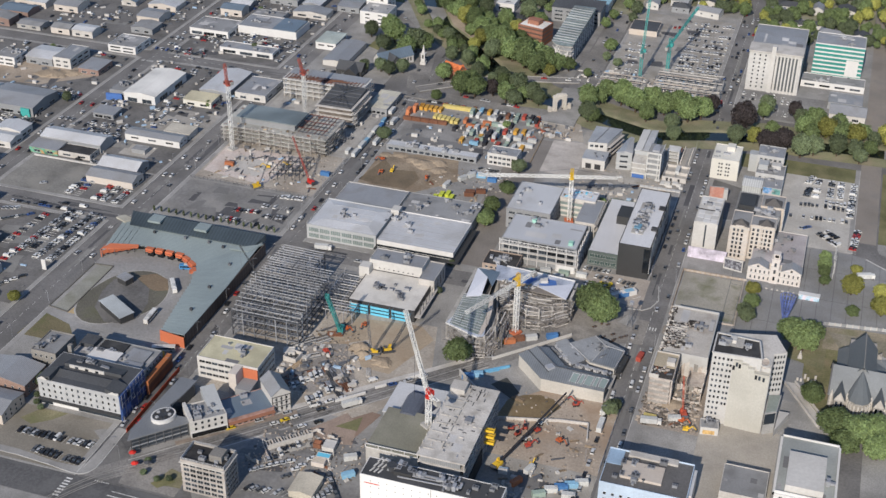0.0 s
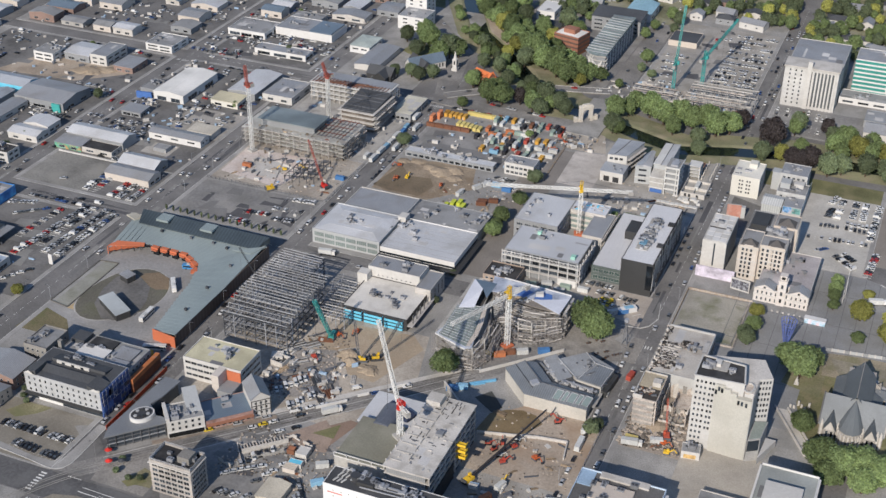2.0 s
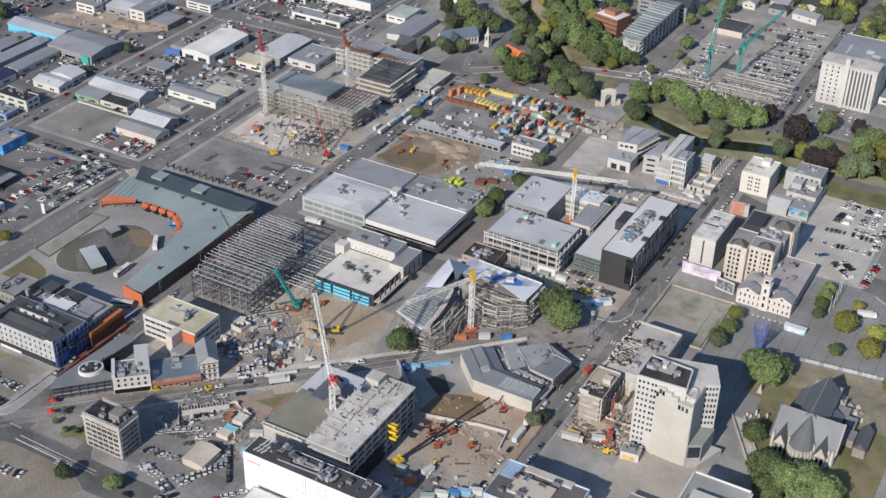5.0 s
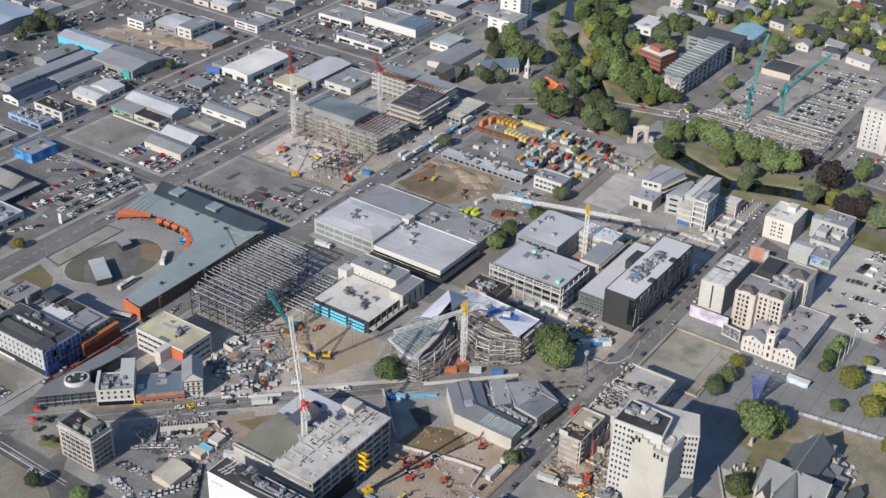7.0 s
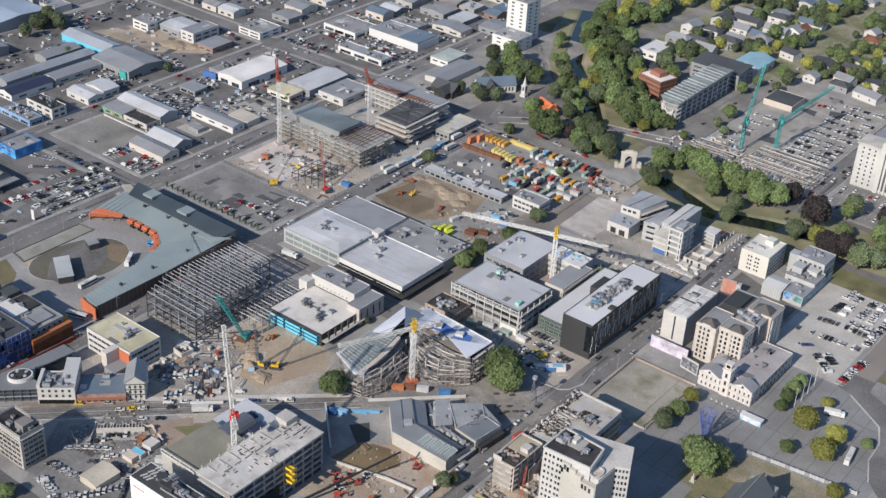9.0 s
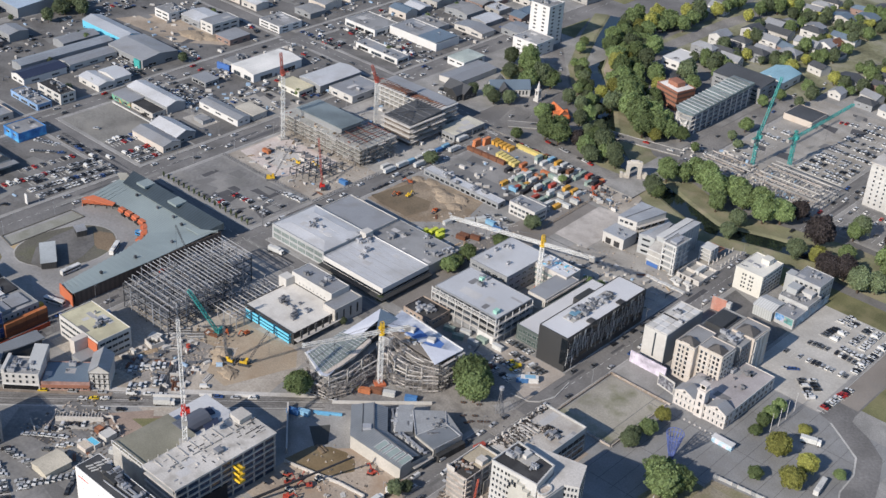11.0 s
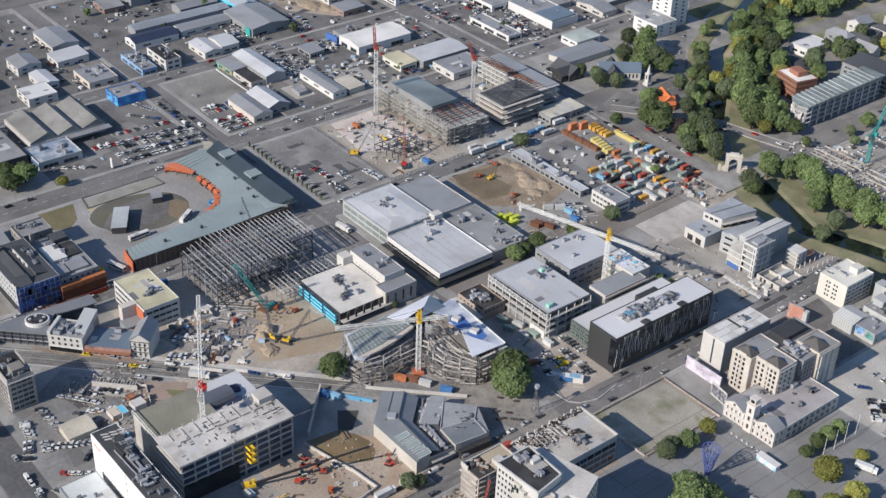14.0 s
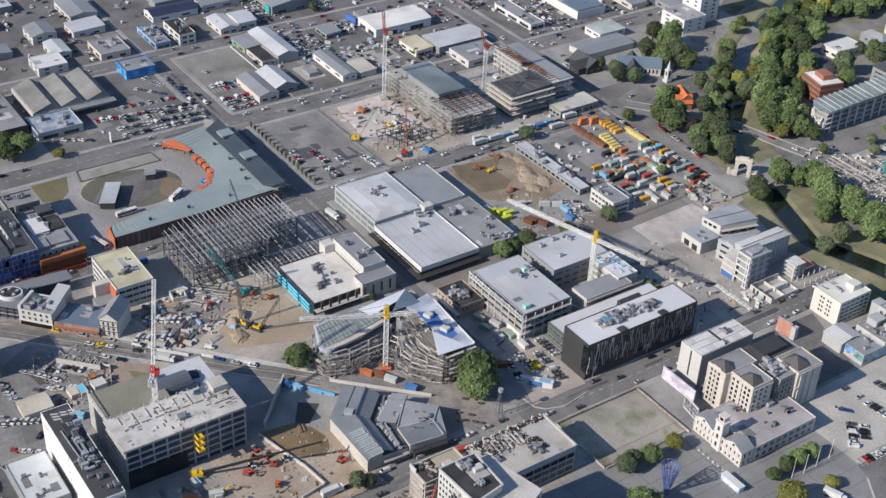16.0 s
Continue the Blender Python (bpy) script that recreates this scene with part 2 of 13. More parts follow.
KERB = mat("kerb_concrete", (0.42, 0.415, 0.4), 0.9, vfine=0.2)
AGED = mat("aged_white_wall", (0.47, 0.465, 0.45), 0.8, vbig=0.1, vfine=0.1, stain=(0.36, 0.35, 0.33), stain_amount=0.5, stain_scale=0.2)
PANEL = mat("cool_grey_panel", (0.37, 0.385, 0.39), 0.6, vbig=0.08, vfine=0.08)
BRUIN = mat("pinkish_rubble_slab", (0.42, 0.375, 0.335), 0.9, vbig=0.25, vfine=0.25, stain=(0.27, 0.22, 0.19), stain_amount=0.8, stain_scale=0.3, bump=0.3)
LBLUEP = mat("light_blue_sheet", (0.3, 0.42, 0.55), 0.6, vfine=0.15)


# ---- builders ----
class Geo:
    """Collects vertices and faces of one mesh."""

    def __init__(self):
        self.v, self.f, self.m = [], [], []

    def face(self, pts, mi=0):
        i = len(self.v)
        self.v += [tuple(p) for p in pts]
        self.f.append(tuple(range(i, i + len(pts))))
        self.m.append(mi)

    def box(self, x0, y0, z0, x1, y1, z1, mi=0):
        i = len(self.v)
        self.v += [(x0, y0, z0), (x1, y0, z0), (x1, y1, z0), (x0, y1, z0), (x0, y0, z1), (x1, y0, z1), (x1, y1, z1), (x0, y1, z1)]
        self.f += [(i, i + 3, i + 2, i + 1), (i + 4, i + 5, i + 6, i + 7), (i, i + 1, i + 5, i + 4), (i + 1, i + 2, i + 6, i + 5), (i + 2, i + 3, i + 7, i + 6), (i + 3, i, i + 4, i + 7)]
        self.m += [mi] * 6
        return self

    def prism(self, poly, z0, z1, mi=0, z1s=None):
        """An upright prism over a counter-clockwise outline; z1s gives each corner its own top height."""
        if sum(a[0] * b[1] - b[0] * a[1] for a, b in zip(poly, poly[1:] + poly[:1])) < 0:
            poly, z1s = poly[::-1], z1s[::-1] if z1s else None
        i, n = len(self.v), len(poly)
        self.v += [(x, y, z0) for x, y in poly] + [(x, y, z1s[j] if z1s else z1) for j, (x, y) in enumerate(poly)]
        self.f += [tuple(reversed(range(i, i + n))), tuple(range(i + n, i + 2 * n))]
        self.f += [(i + j, i + (j + 1) % n, i + n + (j + 1) % n, i + n + j) for j in range(n)]
        self.m += [mi] * (n + 2)
        return self

    def bar(self, p, q, t, mi=0, t2=None):
        """A square bar from p to q, t thick."""
        p, q = Vector(p), Vector(q)
        d = (q - p).normalized()
        a = d.cross(Vector((0, 0, 1)) if abs(d.z) < 0.95 else Vector((1, 0, 0))).normalized()
        b = d.cross(a)
        t, t2 = t / 2, (t2 or t) / 2
        i = len(self.v)
        for c, s in ((p, t), (q, t2)):
            self.v += [tuple(c + (a * u + b * w) * s) for u, w in ((-1, -1), (1, -1), (1, 1), (-1, 1))]
        self.f += [(i, i + 1, i + 2, i + 3), (i + 7, i + 6, i + 5, i + 4)] + [(i + j, i + 4 + j, i + 4 + (j + 1) % 4, i + (j + 1) % 4) for j in range(4)]
        self.m += [mi] * 6
        return self

    def cyl(self, x, y, z0, z1, r, n=10, mi=0, r2=None):
        r2 = r if r2 is None else r2
        i = len(self.v)
        for z, q in ((z0, r), (z1, r2)):
            self.v += [(x + q * math.cos(2 * math.pi * j / n), y + q * math.sin(2 * math.pi * j / n), z) for j in range(n)]
        self.f += [tuple(reversed(range(i, i + n))), tuple(range(i + n, i + 2 * n))]
        self.f += [(i + j, i + (j + 1) % n, i + n + (j + 1) % n, i + n + j) for j in range(n)]
        self.m += [mi] * (n + 2)
        return self

    def strip(self, pts, t, mi=0):
        """One connected upright square tube through the points."""
        i, s = len(self.v), t / 2
        for x, y, z in pts:
            self.v += [(x - s, y - s, z), (x + s, y - s, z), (x + s, y + s, z), (x - s, y + s, z)]
        for k in range(len(pts) - 1):
            a = i + 4 * k
            self.f += [(a + j, a + (j + 1) % 4, a + 4 + (j + 1) % 4, a + 4 + j) for j in range(4)]
        e = i + 4 * len(pts) - 4
        self.f += [(i + 3, i + 2, i + 1, i), (e, e + 1, e + 2, e + 3)]
        self.m += [mi] * (4 * (len(pts) - 1) + 2)
        return self

    def mesh(self, name, mats):
        me = bpy.data.meshes.new(name)
        me.from_pydata(self.v, [], self.f)
        for m in mats if isinstance(mats, (list, tuple)) else [mats]:
            me.materials.append(m)
        if any(self.m):
            me.polygons.foreach_set("material_index", self.m)
        me.update()
        return me


def part(name, geo, mats, parent, label="", at=None):
    """Links geometry (or a shared mesh) as one mesh object under a thing or part."""
    ob = new(name, geo.mesh(name, mats) if isinstance(geo, Geo) else geo)
    ob.parent = parent
    if at is not None:
        ob.matrix_basis = at
    if label:
        ob["label"] = label
    return ob


def thing(name, x, y, label, category, rz=0, z=0.0, group="", kind=""):
    ob = new(name)
    ob.matrix_basis = pose(x, y, z, 0, 0, rz)
    return tagged(ob, label, category, group, kind)


def solid(name, geo, mats, label, category="", group="", kind="", at=None):
    """A thing of one mesh."""
    ob = new(name, geo.mesh(name, mats))
    if at is not None:
        ob.matrix_basis = at
    return tagged(ob, label, category, group, kind)


PROTO = {}


def place(key, make, m):
    """The first of a kind is built, the others are copies of it."""
    if key not in PROTO:
        ob = make()
        ob.matrix_basis = m
        PROTO[key] = ob
        return ob
    s = PROTO[key].scale
    return copy_thing(PROTO[key], m @ Matrix.Diagonal((1 / s.x, 1 / s.y, 1 / s.z, 1)))


def sized(m, s):
    return m @ Matrix.Diagonal((s, s, s, 1) if isinstance(s, (int, float)) else (*s, 1))


WINDOWS = {}


def window_mesh(w, h, frame_m, glass_m, bars=1):
    """A framed pane facing -y, its lower middle at the origin."""
    key = (round(w, 2), round(h, 2), frame_m.name, glass_m.name, bars)
    if key not in WINDOWS:
        g, at, t = Geo(), {}, 0.09

        def vert(*p):
            if p not in at:
                at[p] = len(g.v)
                g.v.append(p)
            return at[p]

        def quad(a, b, c, d, mi=0):
            g.f.append((vert(*a), vert(*b), vert(*c), vert(*d)))
            g.m.append(mi)

        xs = [-w / 2, -w / 2 + t]
        for b in range(1, bars):
            xs += [-w / 2 + w * b / bars - 0.05, -w / 2 + w * b / bars + 0.05]
        xs += [w / 2 - t, w / 2]
        zs = [0, t, h - t, h]
        for i in range(len(xs) - 1):
            for j in range(3):
                x0, x1, z0, z1 = xs[i], xs[i + 1], zs[j], zs[j + 1]
                if j == 1 and i % 2:
                    y, b = -0.02, -0.1
                    quad((x0, y, z0), (x1, y, z0), (x1, y, z1), (x0, y, z1), 1)
                    quad((x0, b, z0), (x1, b, z0), (x1, y, z0), (x0, y, z0))
                    quad((x1, b, z1), (x0, b, z1), (x0, y, z1), (x1, y, z1))
                    quad((x0, b, z1), (x0, b, z0), (x0, y, z0), (x0, y, z1))
                    quad((x1, b, z0), (x1, b, z1), (x1, y, z1), (x1, y, z0))
                else:
                    quad((x0, -0.1, z0), (x1, -0.1, z0), (x1, -0.1, z1), (x0, -0.1, z1))
        for a, b in zip(xs, xs[1:]):
            quad((a, 0.02, 0), (b, 0.02, 0), (b, -0.1, 0), (a, -0.1, 0))
            quad((a, -0.1, h), (b, -0.1, h), (b, 0.02, h), (a, 0.02, h))
        for a, b in zip(zs, zs[1:]):
            quad((-w / 2, 0.02, a), (-w / 2, -0.1, a), (-w / 2, -0.1, b), (-w / 2, 0.02, b))
            quad((w / 2, -0.1, a), (w / 2, 0.02, a), (w / 2, 0.02, b), (w / 2, -0.1, b))
        WINDOWS[key] = g.mesh("window", [frame_m, glass_m])
    return WINDOWS[key]


SIDE = {"f": lambda u, w, d: (u, 0, 0), "r": lambda u, w, d: (w, u, 90), "b": lambda u, w, d: (w - u, d, 180), "l": lambda u, w, d: (0, d - u, 270)}


def windows(root, w, d, rows, z0, dz, cols, ww, wh, sides="frbl", frame_m=None, glass_m=None, bars=1, margin=1.0):
    """Rows of windows on the sides of a w by d block: cols are the counts along its width and its depth."""
    frame_m, glass_m = frame_m or FRAMEM, glass_m or GLASS
    for s in sides.replace("b", "").replace("l", ""):
        n, span = (cols[0], w) if s in "fb" else (cols[1], d)
        spot, many = root.matrix_basis.translation, 1
        if n > 2 and (spot.x < -225 or spot.y > 255):
            many = 3 if n > 5 else 2
            n = max(1, round(n / many))
        for r in range(rows):
            for c in range(n):
                u = margin + (span - 2 * margin) * (c + 0.5) / n
                width = min(ww * many * 1.05, (span - 2 * margin) / n * 0.92)
                x, y, a = SIDE[s](u, w, d)
                part("window", window_mesh(width, wh, frame_m, glass_m, bars * many), None, root, at=pose(x, y, z0 + r * dz, 0, 0, a))


def unit_mesh(k):
    key = ("unit", k)
    if key not in WINDOWS:
        g = Geo()
        if k == 0:
            g.box(-1.2, -0.8, 0.2, 1.2, 0.8, 1.5).box(-1.1, -0.7, 0, -0.9, 0.7, 0.2, 1).box(0.9, -0.7, 0, 1.1, 0.7, 0.2, 1)
            g.cyl(-0.55, 0, 1.5, 1.62, 0.45, 10, 1).cyl(0.55, 0, 1.5, 1.62, 0.45, 10, 1)
        elif k == 1:
            g.box(-2.2, -0.5, 0.3, 2.2, 0.5, 1.1).box(1.4, -0.5, 0.3, 2.2, 2.4, 1.1).box(-0.6, -1.1, 0, 0.6, 1.1, 1.9)
        else:
            g.cyl(0, 0, 0, 0.9, 0.35, 8).cyl(0, 0, 0.9, 1.2, 0.55, 8, 1, 0.1)
        WINDOWS[key] = g.mesh("roof_unit", [STEEL, DKSTEEL])
    return WINDOWS[key]


rng = random.Random(7)


def roof_units(root, x0, y0, x1, y1, z, n):
    for i in range(n):
        s = rng.uniform(0.8, 1.5)
        part("roof_unit", unit_mesh(rng.choice((0, 0, 1, 2))), None, root, at=sized(pose(rng.uniform(x0, x1), rng.uniform(y0, y1), z, 0, 0, rng.choice((0, 90, 180))), s))


def walls(g, w, d, h, par=0.6, t=0.3):
    """Outer walls with a parapet that stands above the roof."""
    o, i = [(0, 0), (w, 0), (w, d), (0, d)], [(t, t), (w - t, t), (w - t, d - t), (t, d - t)]
    for k in range(4):
        a, b, c, e = o[k], o[(k + 1) % 4], i[(k + 1) % 4], i[k]
        g.face([(*a, 0), (*b, 0), (*b, h), (*a, h)])
        g.face([(*a, h), (*b, h), (*c, h), (*e, h)])
        g.face([(*e, h), (*c, h), (*c, h - par - 0.25), (*e, h - par - 0.25)])


def gable(root, w, d, h, rise, axis, roof_m, over=0.4, name="roof"):
    """A pitched roof of two slabs; axis tells along which side the ridge runs."""
    g, t = Geo(), 0.18
    if axis == "x":
        for y0, y1, z0, z1 in ((-over, d / 2, h - over * 2 * rise / d, h + rise), (d + over, d / 2, h - over * 2 * rise / d, h + rise)):
            a = [(-over, y0, z0), (w + over, y0, z0), (w + over, y1, z1), (-over, y1, z1)]
            up = [(x, y, z + t) for x, y, z in a]
            slab(g, a, up, y0 > y1)
    else:
        for x0, x1, z0, z1 in ((-over, w / 2, h - over * 2 * rise / w, h + rise), (w + over, w / 2, h - over * 2 * rise / w, h + rise)):
            a = [(x0, -over, z0), (x0, d + over, z0), (x1, d + over, z1), (x1, -over, z1)]
            up = [(x, y, z + t) for x, y, z in a]
            slab(g, a, up, x0 < x1)
    return part(name, g, roof_m, root)


def slab(g, low, up, turn=False):
    """A slab between two outlines of the same corners."""
    n = len(low)
    if turn:
        low, up = low[::-1], up[::-1]
    g.face(low[::-1])
    g.face(up)
    for j in range(n):
        g.face([low[j], low[(j + 1) % n], up[(j + 1) % n], up[j]])


def building(name, label, x0, y0, x1, y1, h, wall_m, roof_m, rows=0, cols=(0, 0), win=(1.3, 1.5), z0=1.2, dz=None, sides="frbl",
             top="flat", rise=2.0, par=0.6, units=0, frame_m=None, glass_m=None, bars=1, rz=0, base=0.12, category="building", margin=1.0):
    """A block with walls, roof, windows and roof plant. With rz its near left corner stays at (x0, y0)."""
    root = thing(name, x0, y0, label, category, rz, base)
    w, d = x1 - x0, y1 - y0
    g = Geo()
    if top == "flat":
        walls(g, w, d, h, par)
        part("wall", g, wall_m, root)
        roof = part("roof", Geo().box(0.3, 0.3, h - par - 0.25, w - 0.3, d - 0.3, h - par), roof_m, root)
        if w * d > 180 and roof_m not in (BLACKM, ROOFD, ROOFW, ROOFY) and not roof_m.name.startswith(("dark", "white_roof", "clutter")):
            for k in range(min(6, int(w * d / 110))):
                pw, pd = rng.uniform(1.5, w * 0.3), rng.uniform(1.2, d * 0.3)
                px, py = rng.uniform(0.5, w - pw - 0.6), rng.uniform(0.5, d - pd - 0.6)
                part("roof_patch", Geo().box(px, py, h - par - 0.02, px + pw, py + pd, h - par + 0.01 + 0.006 * k), PATCHES[rng.choice((0, 0, 1, 2))] if k else PATCHES[1], roof)
        if units:
            roof_units(roof, w * 0.15, d * 0.15, w * 0.85, d * 0.85, h - par, units)
    else:
        g.box(0, 0, 0, w, d, h)
        if top == "gx":
            for x in (0, w):
                g.face([(x, 0, h), (x, d, h), (x, d / 2, h + rise)] if x else [(0, d, h), (0, 0, h), (0, d / 2, h + rise)])
            part("wall", g, wall_m, root)
            gable(root, w, d, h, rise, "x", roof_m)
        elif top == "gy":
            for y in (0, d):
                g.face([(0, y, h), (w, y, h), (w / 2, y, h + rise)] if not y else [(w, d, h), (0, d, h), (w / 2, d, h + rise)])
            part("wall", g, wall_m, root)
            gable(root, w, d, h, rise, "y", roof_m)
        elif top == "hip":
            part("wall", g, wall_m, root)
            r, o = Geo(), 0.4
            k = min(w, d) / 2
            c = [(-o, -o, h), (w + o, -o, h), (w + o, d + o, h), (-o, d + o, h)]
            if w >= d:
                p, q = (k, d / 2, h + rise), (w - k, d / 2, h + rise)
                r.face([c[0], c[1], q, p]), r.face([c[1], c[2], q]), r.face([c[2], c[3], p, q]), r.face([c[3], c[0], p])
            else:
                p, q = (w / 2, k, h + rise), (w / 2, d - k, h + rise)
                r.face([c[0], c[1], p]), r.face([c[1], c[2], q, p]), r.face([c[2], c[3], q]), r.face([c[3], c[0], p, q])
            r.face(c[::-1])
            part("roof", r, roof_m, root)
        else:
            part("wall", g, wall_m, root)
            r = Geo()
            lo = [(-0.4, -0.4, h), (w + 0.4, -0.4, h), (w + 0.4, d + 0.4, h + rise), (-0.4, d + 0.4, h + rise)]
            slab(r, lo, [(x, y, z + 0.2) for x, y, z in lo])
            for x in (0, w):
                r.face([(x, 0, h), (x, d, h), (x, d, h + rise)] if x else [(0, d, h), (0, 0, h), (0, d, h + rise)])
            r.face([(w, d, h), (0, d, h), (0, d, h + rise), (w, d, h + rise)])
            part("roof", r, roof_m, root)
    if rows:
        dz = dz or (h - par - z0 - win[1] - 0.4) / max(rows - 1, 1)
        windows(root, w, d, rows, z0, dz, cols, win[0], win[1], sides, frame_m, glass_m, bars, margin)
    return root


# ---- ground, streets and lots ----
solid("ground", Geo().box(-3000, -1500, -1.0, 3000, 3500, 0), ASPHALT, "grey asphalt ground of the city streets", kind="structure")


def rect(x0, y0, x1, y1):
    return [(x0, y0), (x1, y0), (x1, y1), (x0, y1)]


def area(name, poly, top, m, label, bottom=None):
    return solid(name, Geo().prism(poly, (top - 0.14) if bottom is None else bottom, top), m, label, kind="structure")


PV = "raised concrete pavement of a city block with kerbs"
for x0, x1, y0, y1 in ((-319, -225, -300, 3), (-319, -225, 19, 236), (-319, -225, 250, 520), (-207, -119, -206, 3), (-207, -119, 19, 236), (-207, -140, 250, 420)):
    area("pavement", rect(x0, y0, x1, y1), 0.12, PAVE, PV)
for x0, x1, y0, y1 in ((-105, 96, -206, 3), (-105, 96, 19, 226), (111, 204, -300, 226), (218, 420, -300, 226), (-500, -334, 5, 236), (-500, -334, -300, -8), (-500, -334, 250, 520)):
    area("pavement", rect(x0, y0, x1, y1), 0.12, PAVE, PV)
for x0, x1, y0, y1 in ((10, 96, 286, 500), (111, 204, 286, 500), (218, 420, 240, 500), (-210, -119, -300, -223), (-105, 96, -300, -223)):
    area("pavement", rect(x0, y0, x1, y1), 0.12, PAVE, PV)

DARKROAD = mat("dark_street", (0.098, 0.098, 0.1), 0.88, vbig=0.2, fine=0.4, vfine=0.26, stain=(0.15, 0.15, 0.15), stain_amount=0.7, stain_scale=0.06)
area("road", rect(-224.5, -222.5, 96, -206.3), 0.028, DARKROAD, "dark patched asphalt of the near street", 0)
area("road", rect(-118.8, -206.2, -105.2, -126), 0.028, DARKROAD, "dark patched asphalt of the side street", 0)
# High Street cuts the near blocks slantwise
area("road", [(-119, -205), (-104, -205), (40, -61), (70, -20), (60, -15), (28, -54)], 0.16, WORNROAD, "worn asphalt of the slanting street")
area("road", rect(40, -20, 104, 3), 0.155, MIXPAVE, "grey paved junction beside the square")
area("pavement", [(60, -27), (97, -31), (99, -4), (91, 2.5), (76, -3), (63, -12)], 0.175, MIXPAVE, "brownish-grey paved corner with benches")
area("pavement", [(88, -3), (95.6, -6), (97.4, 2.6), (92, 6)], 0.19, FOOTPATH, "pale paved point of the street corner")
area("road", [(60, 6), (98, -6), (98, 12), (75, 20), (60, 20)], 0.165, WORNROAD, "asphalt street bending round the junction")

ux, uy = 0.6985, 0.7157
rails = Geo()
for off in (-2.4, -1.0, 1.0, 2.4):
    rails.bar((-98 - uy * off, -193 + ux * off, 0.165), (30 - uy * off, -61.8 + ux * off, 0.165), 0.12)
solid("tram_rails", rails, mat("rail_steel", (0.10, 0.095, 0.09), 0.5, metal=0.4), "steel tram rails set in the slanting street", kind="structure")
strips = Geo()
for off, wide in ((-5.2, 0.5), (5.2, 0.5), (0, 0.25)):
    strips.prism([(-98 - uy * (off + e), -193 + ux * (off + e)) if end == 0 else (30 - uy * (off + e), -61.8 + ux * (off + e)) for end, e in ((0, -wide / 2), (1, -wide / 2), (1, wide / 2), (0, wide / 2))], 0.1, 0.175)
solid("kerb_strips", strips, KERB, "pale stone kerb strips along the tram street", kind="structure")
area("road", [(-118, -206), (-60, -206), (-76, -184), (-98, -190), (-112, -178)], 0.14, LOTD, "dark worn asphalt of the street corner")
area("lawn", [(-84, -200), (-70, -199), (-72, -190), (-80, -188)], 0.2, WORNGRASS, "small corner garden bed")
# lots of the left-hand blocks
area("car_park", rect(-318, -95, -227, 1), 0.15, LOTD, "asphalt car park full of cars")
area("car_park", rect(-204, 24, -122, 68), 0.15, LOT, "asphalt car park behind a hedge")
area("car_park", rect(-318, 21, -227, 64), 0.15, LOTD, "worn asphalt lot with parked cars")
WEEDLOT = mat("weedy_lot", (0.205, 0.2, 0.185), 0.93, vbig=0.25, fine=0.5, vfine=0.22, stain=(0.27, 0.26, 0.235), stain_amount=0.7, stain_scale=0.05, bump=0.2)
area("gravel_lot", rect(-316, 22, -268, 62), 0.17, WEEDLOT, "cleared lot of weedy gravel")
solid("low_wall", Geo().box(0, 0, 0, 50, 0.4, 1.2), AGED, "long low white boundary wall of the cleared lot", "wall", at=pose(-316, 63, 0.15))
area("gravel_lot", rect(-318, 66, -227, 234), 0.15, LOTD, "patchy asphalt yards between sheds")
area("gravel_lot", rect(-272, 118, -228, 160), 0.17, GRAVEL, "empty gravel yard")
area("lawn", rect(-266, 84, -245, 100), 0.17, GRAVEL, "small strip of rough grass")
area("car_park", rect(-318, 252, -227, 420), 0.15, LOTD, "asphalt yards with many cars")
area("gravel_lot", rect(-490, 8, -336, 234), 0.15, LOTD, "asphalt yards between industrial sheds")
area("gravel_lot", [(-446, 158), (-378, 164), (-346, 192), (-352, 200), (-430, 202)], 0.17, DIRT, "levelled building plot of sandy soil")
area("gravel_lot", rect(-490, 252, -336, 420), 0.15, LOTD, "asphalt yards of the far blocks")
area("gravel_lot", rect(-490, -200, -336, -10), 0.15, LOTD, "asphalt yards of the far blocks")
# justice precinct site
area("gravel_lot", rect(-205, 72, -120, 128), 0.15, DUST, "building site of trodden earth")
area("slab", [(-202, 82), (-158, 76), (-146, 108), (-150, 120), (-203, 118)], 0.24, SLAB, "pink and white concrete floor slab of a new building")
area("slab", [(-192, 88), (-166, 84), (-160, 104), (-188, 110)], 0.28, PALECONC, "pale concrete patch on the slab")
area("gravel_lot", rect(-205, 128, -120, 234), 0.15, CONC, "concrete yard of the building site")
# bus station yard
area("car_park", rect(-207, -106, -120, 0), 0.15, mat("pale_asphalt", (0.265, 0.262, 0.258), 0.9, vbig=0.15, fine=0.4, vfine=0.15), "pale asphalt apron of the bus station")
ring = []
for i in range(32):
    a = 2 * math.pi * i / 32
    lean = 1.0 + 0.34 * max(0.0, math.cos(a - 4.15)) ** 3
    ring.append((-172 + 20.5 * math.cos(a) * lean, -66 + 25 * math.sin(a) * lean))
area("kerb", [(x + (x + 170) * 0.03, y + (y + 68) * 0.03) for x, y in ring], 0.22, CONC, "pale concrete kerb of the turning island")
area("island", ring, 0.26, mat("island_soil", (0.12, 0.115, 0.095), 0.95, vfine=0.25, stain=(0.1, 0.11, 0.05), stain_amount=0.5), "planted island of bare soil in the bus yard")
area("car_park", [(-170.8, -94), (-183, -83), (-187.5, -68), (-187.6, -55), (-178.3, -48.6), (-164.4, -56.9), (-157.8, -70.2), (-155.6, -84), (-160, -92)], 0.3, LOTD, "dark asphalt yard on the island")
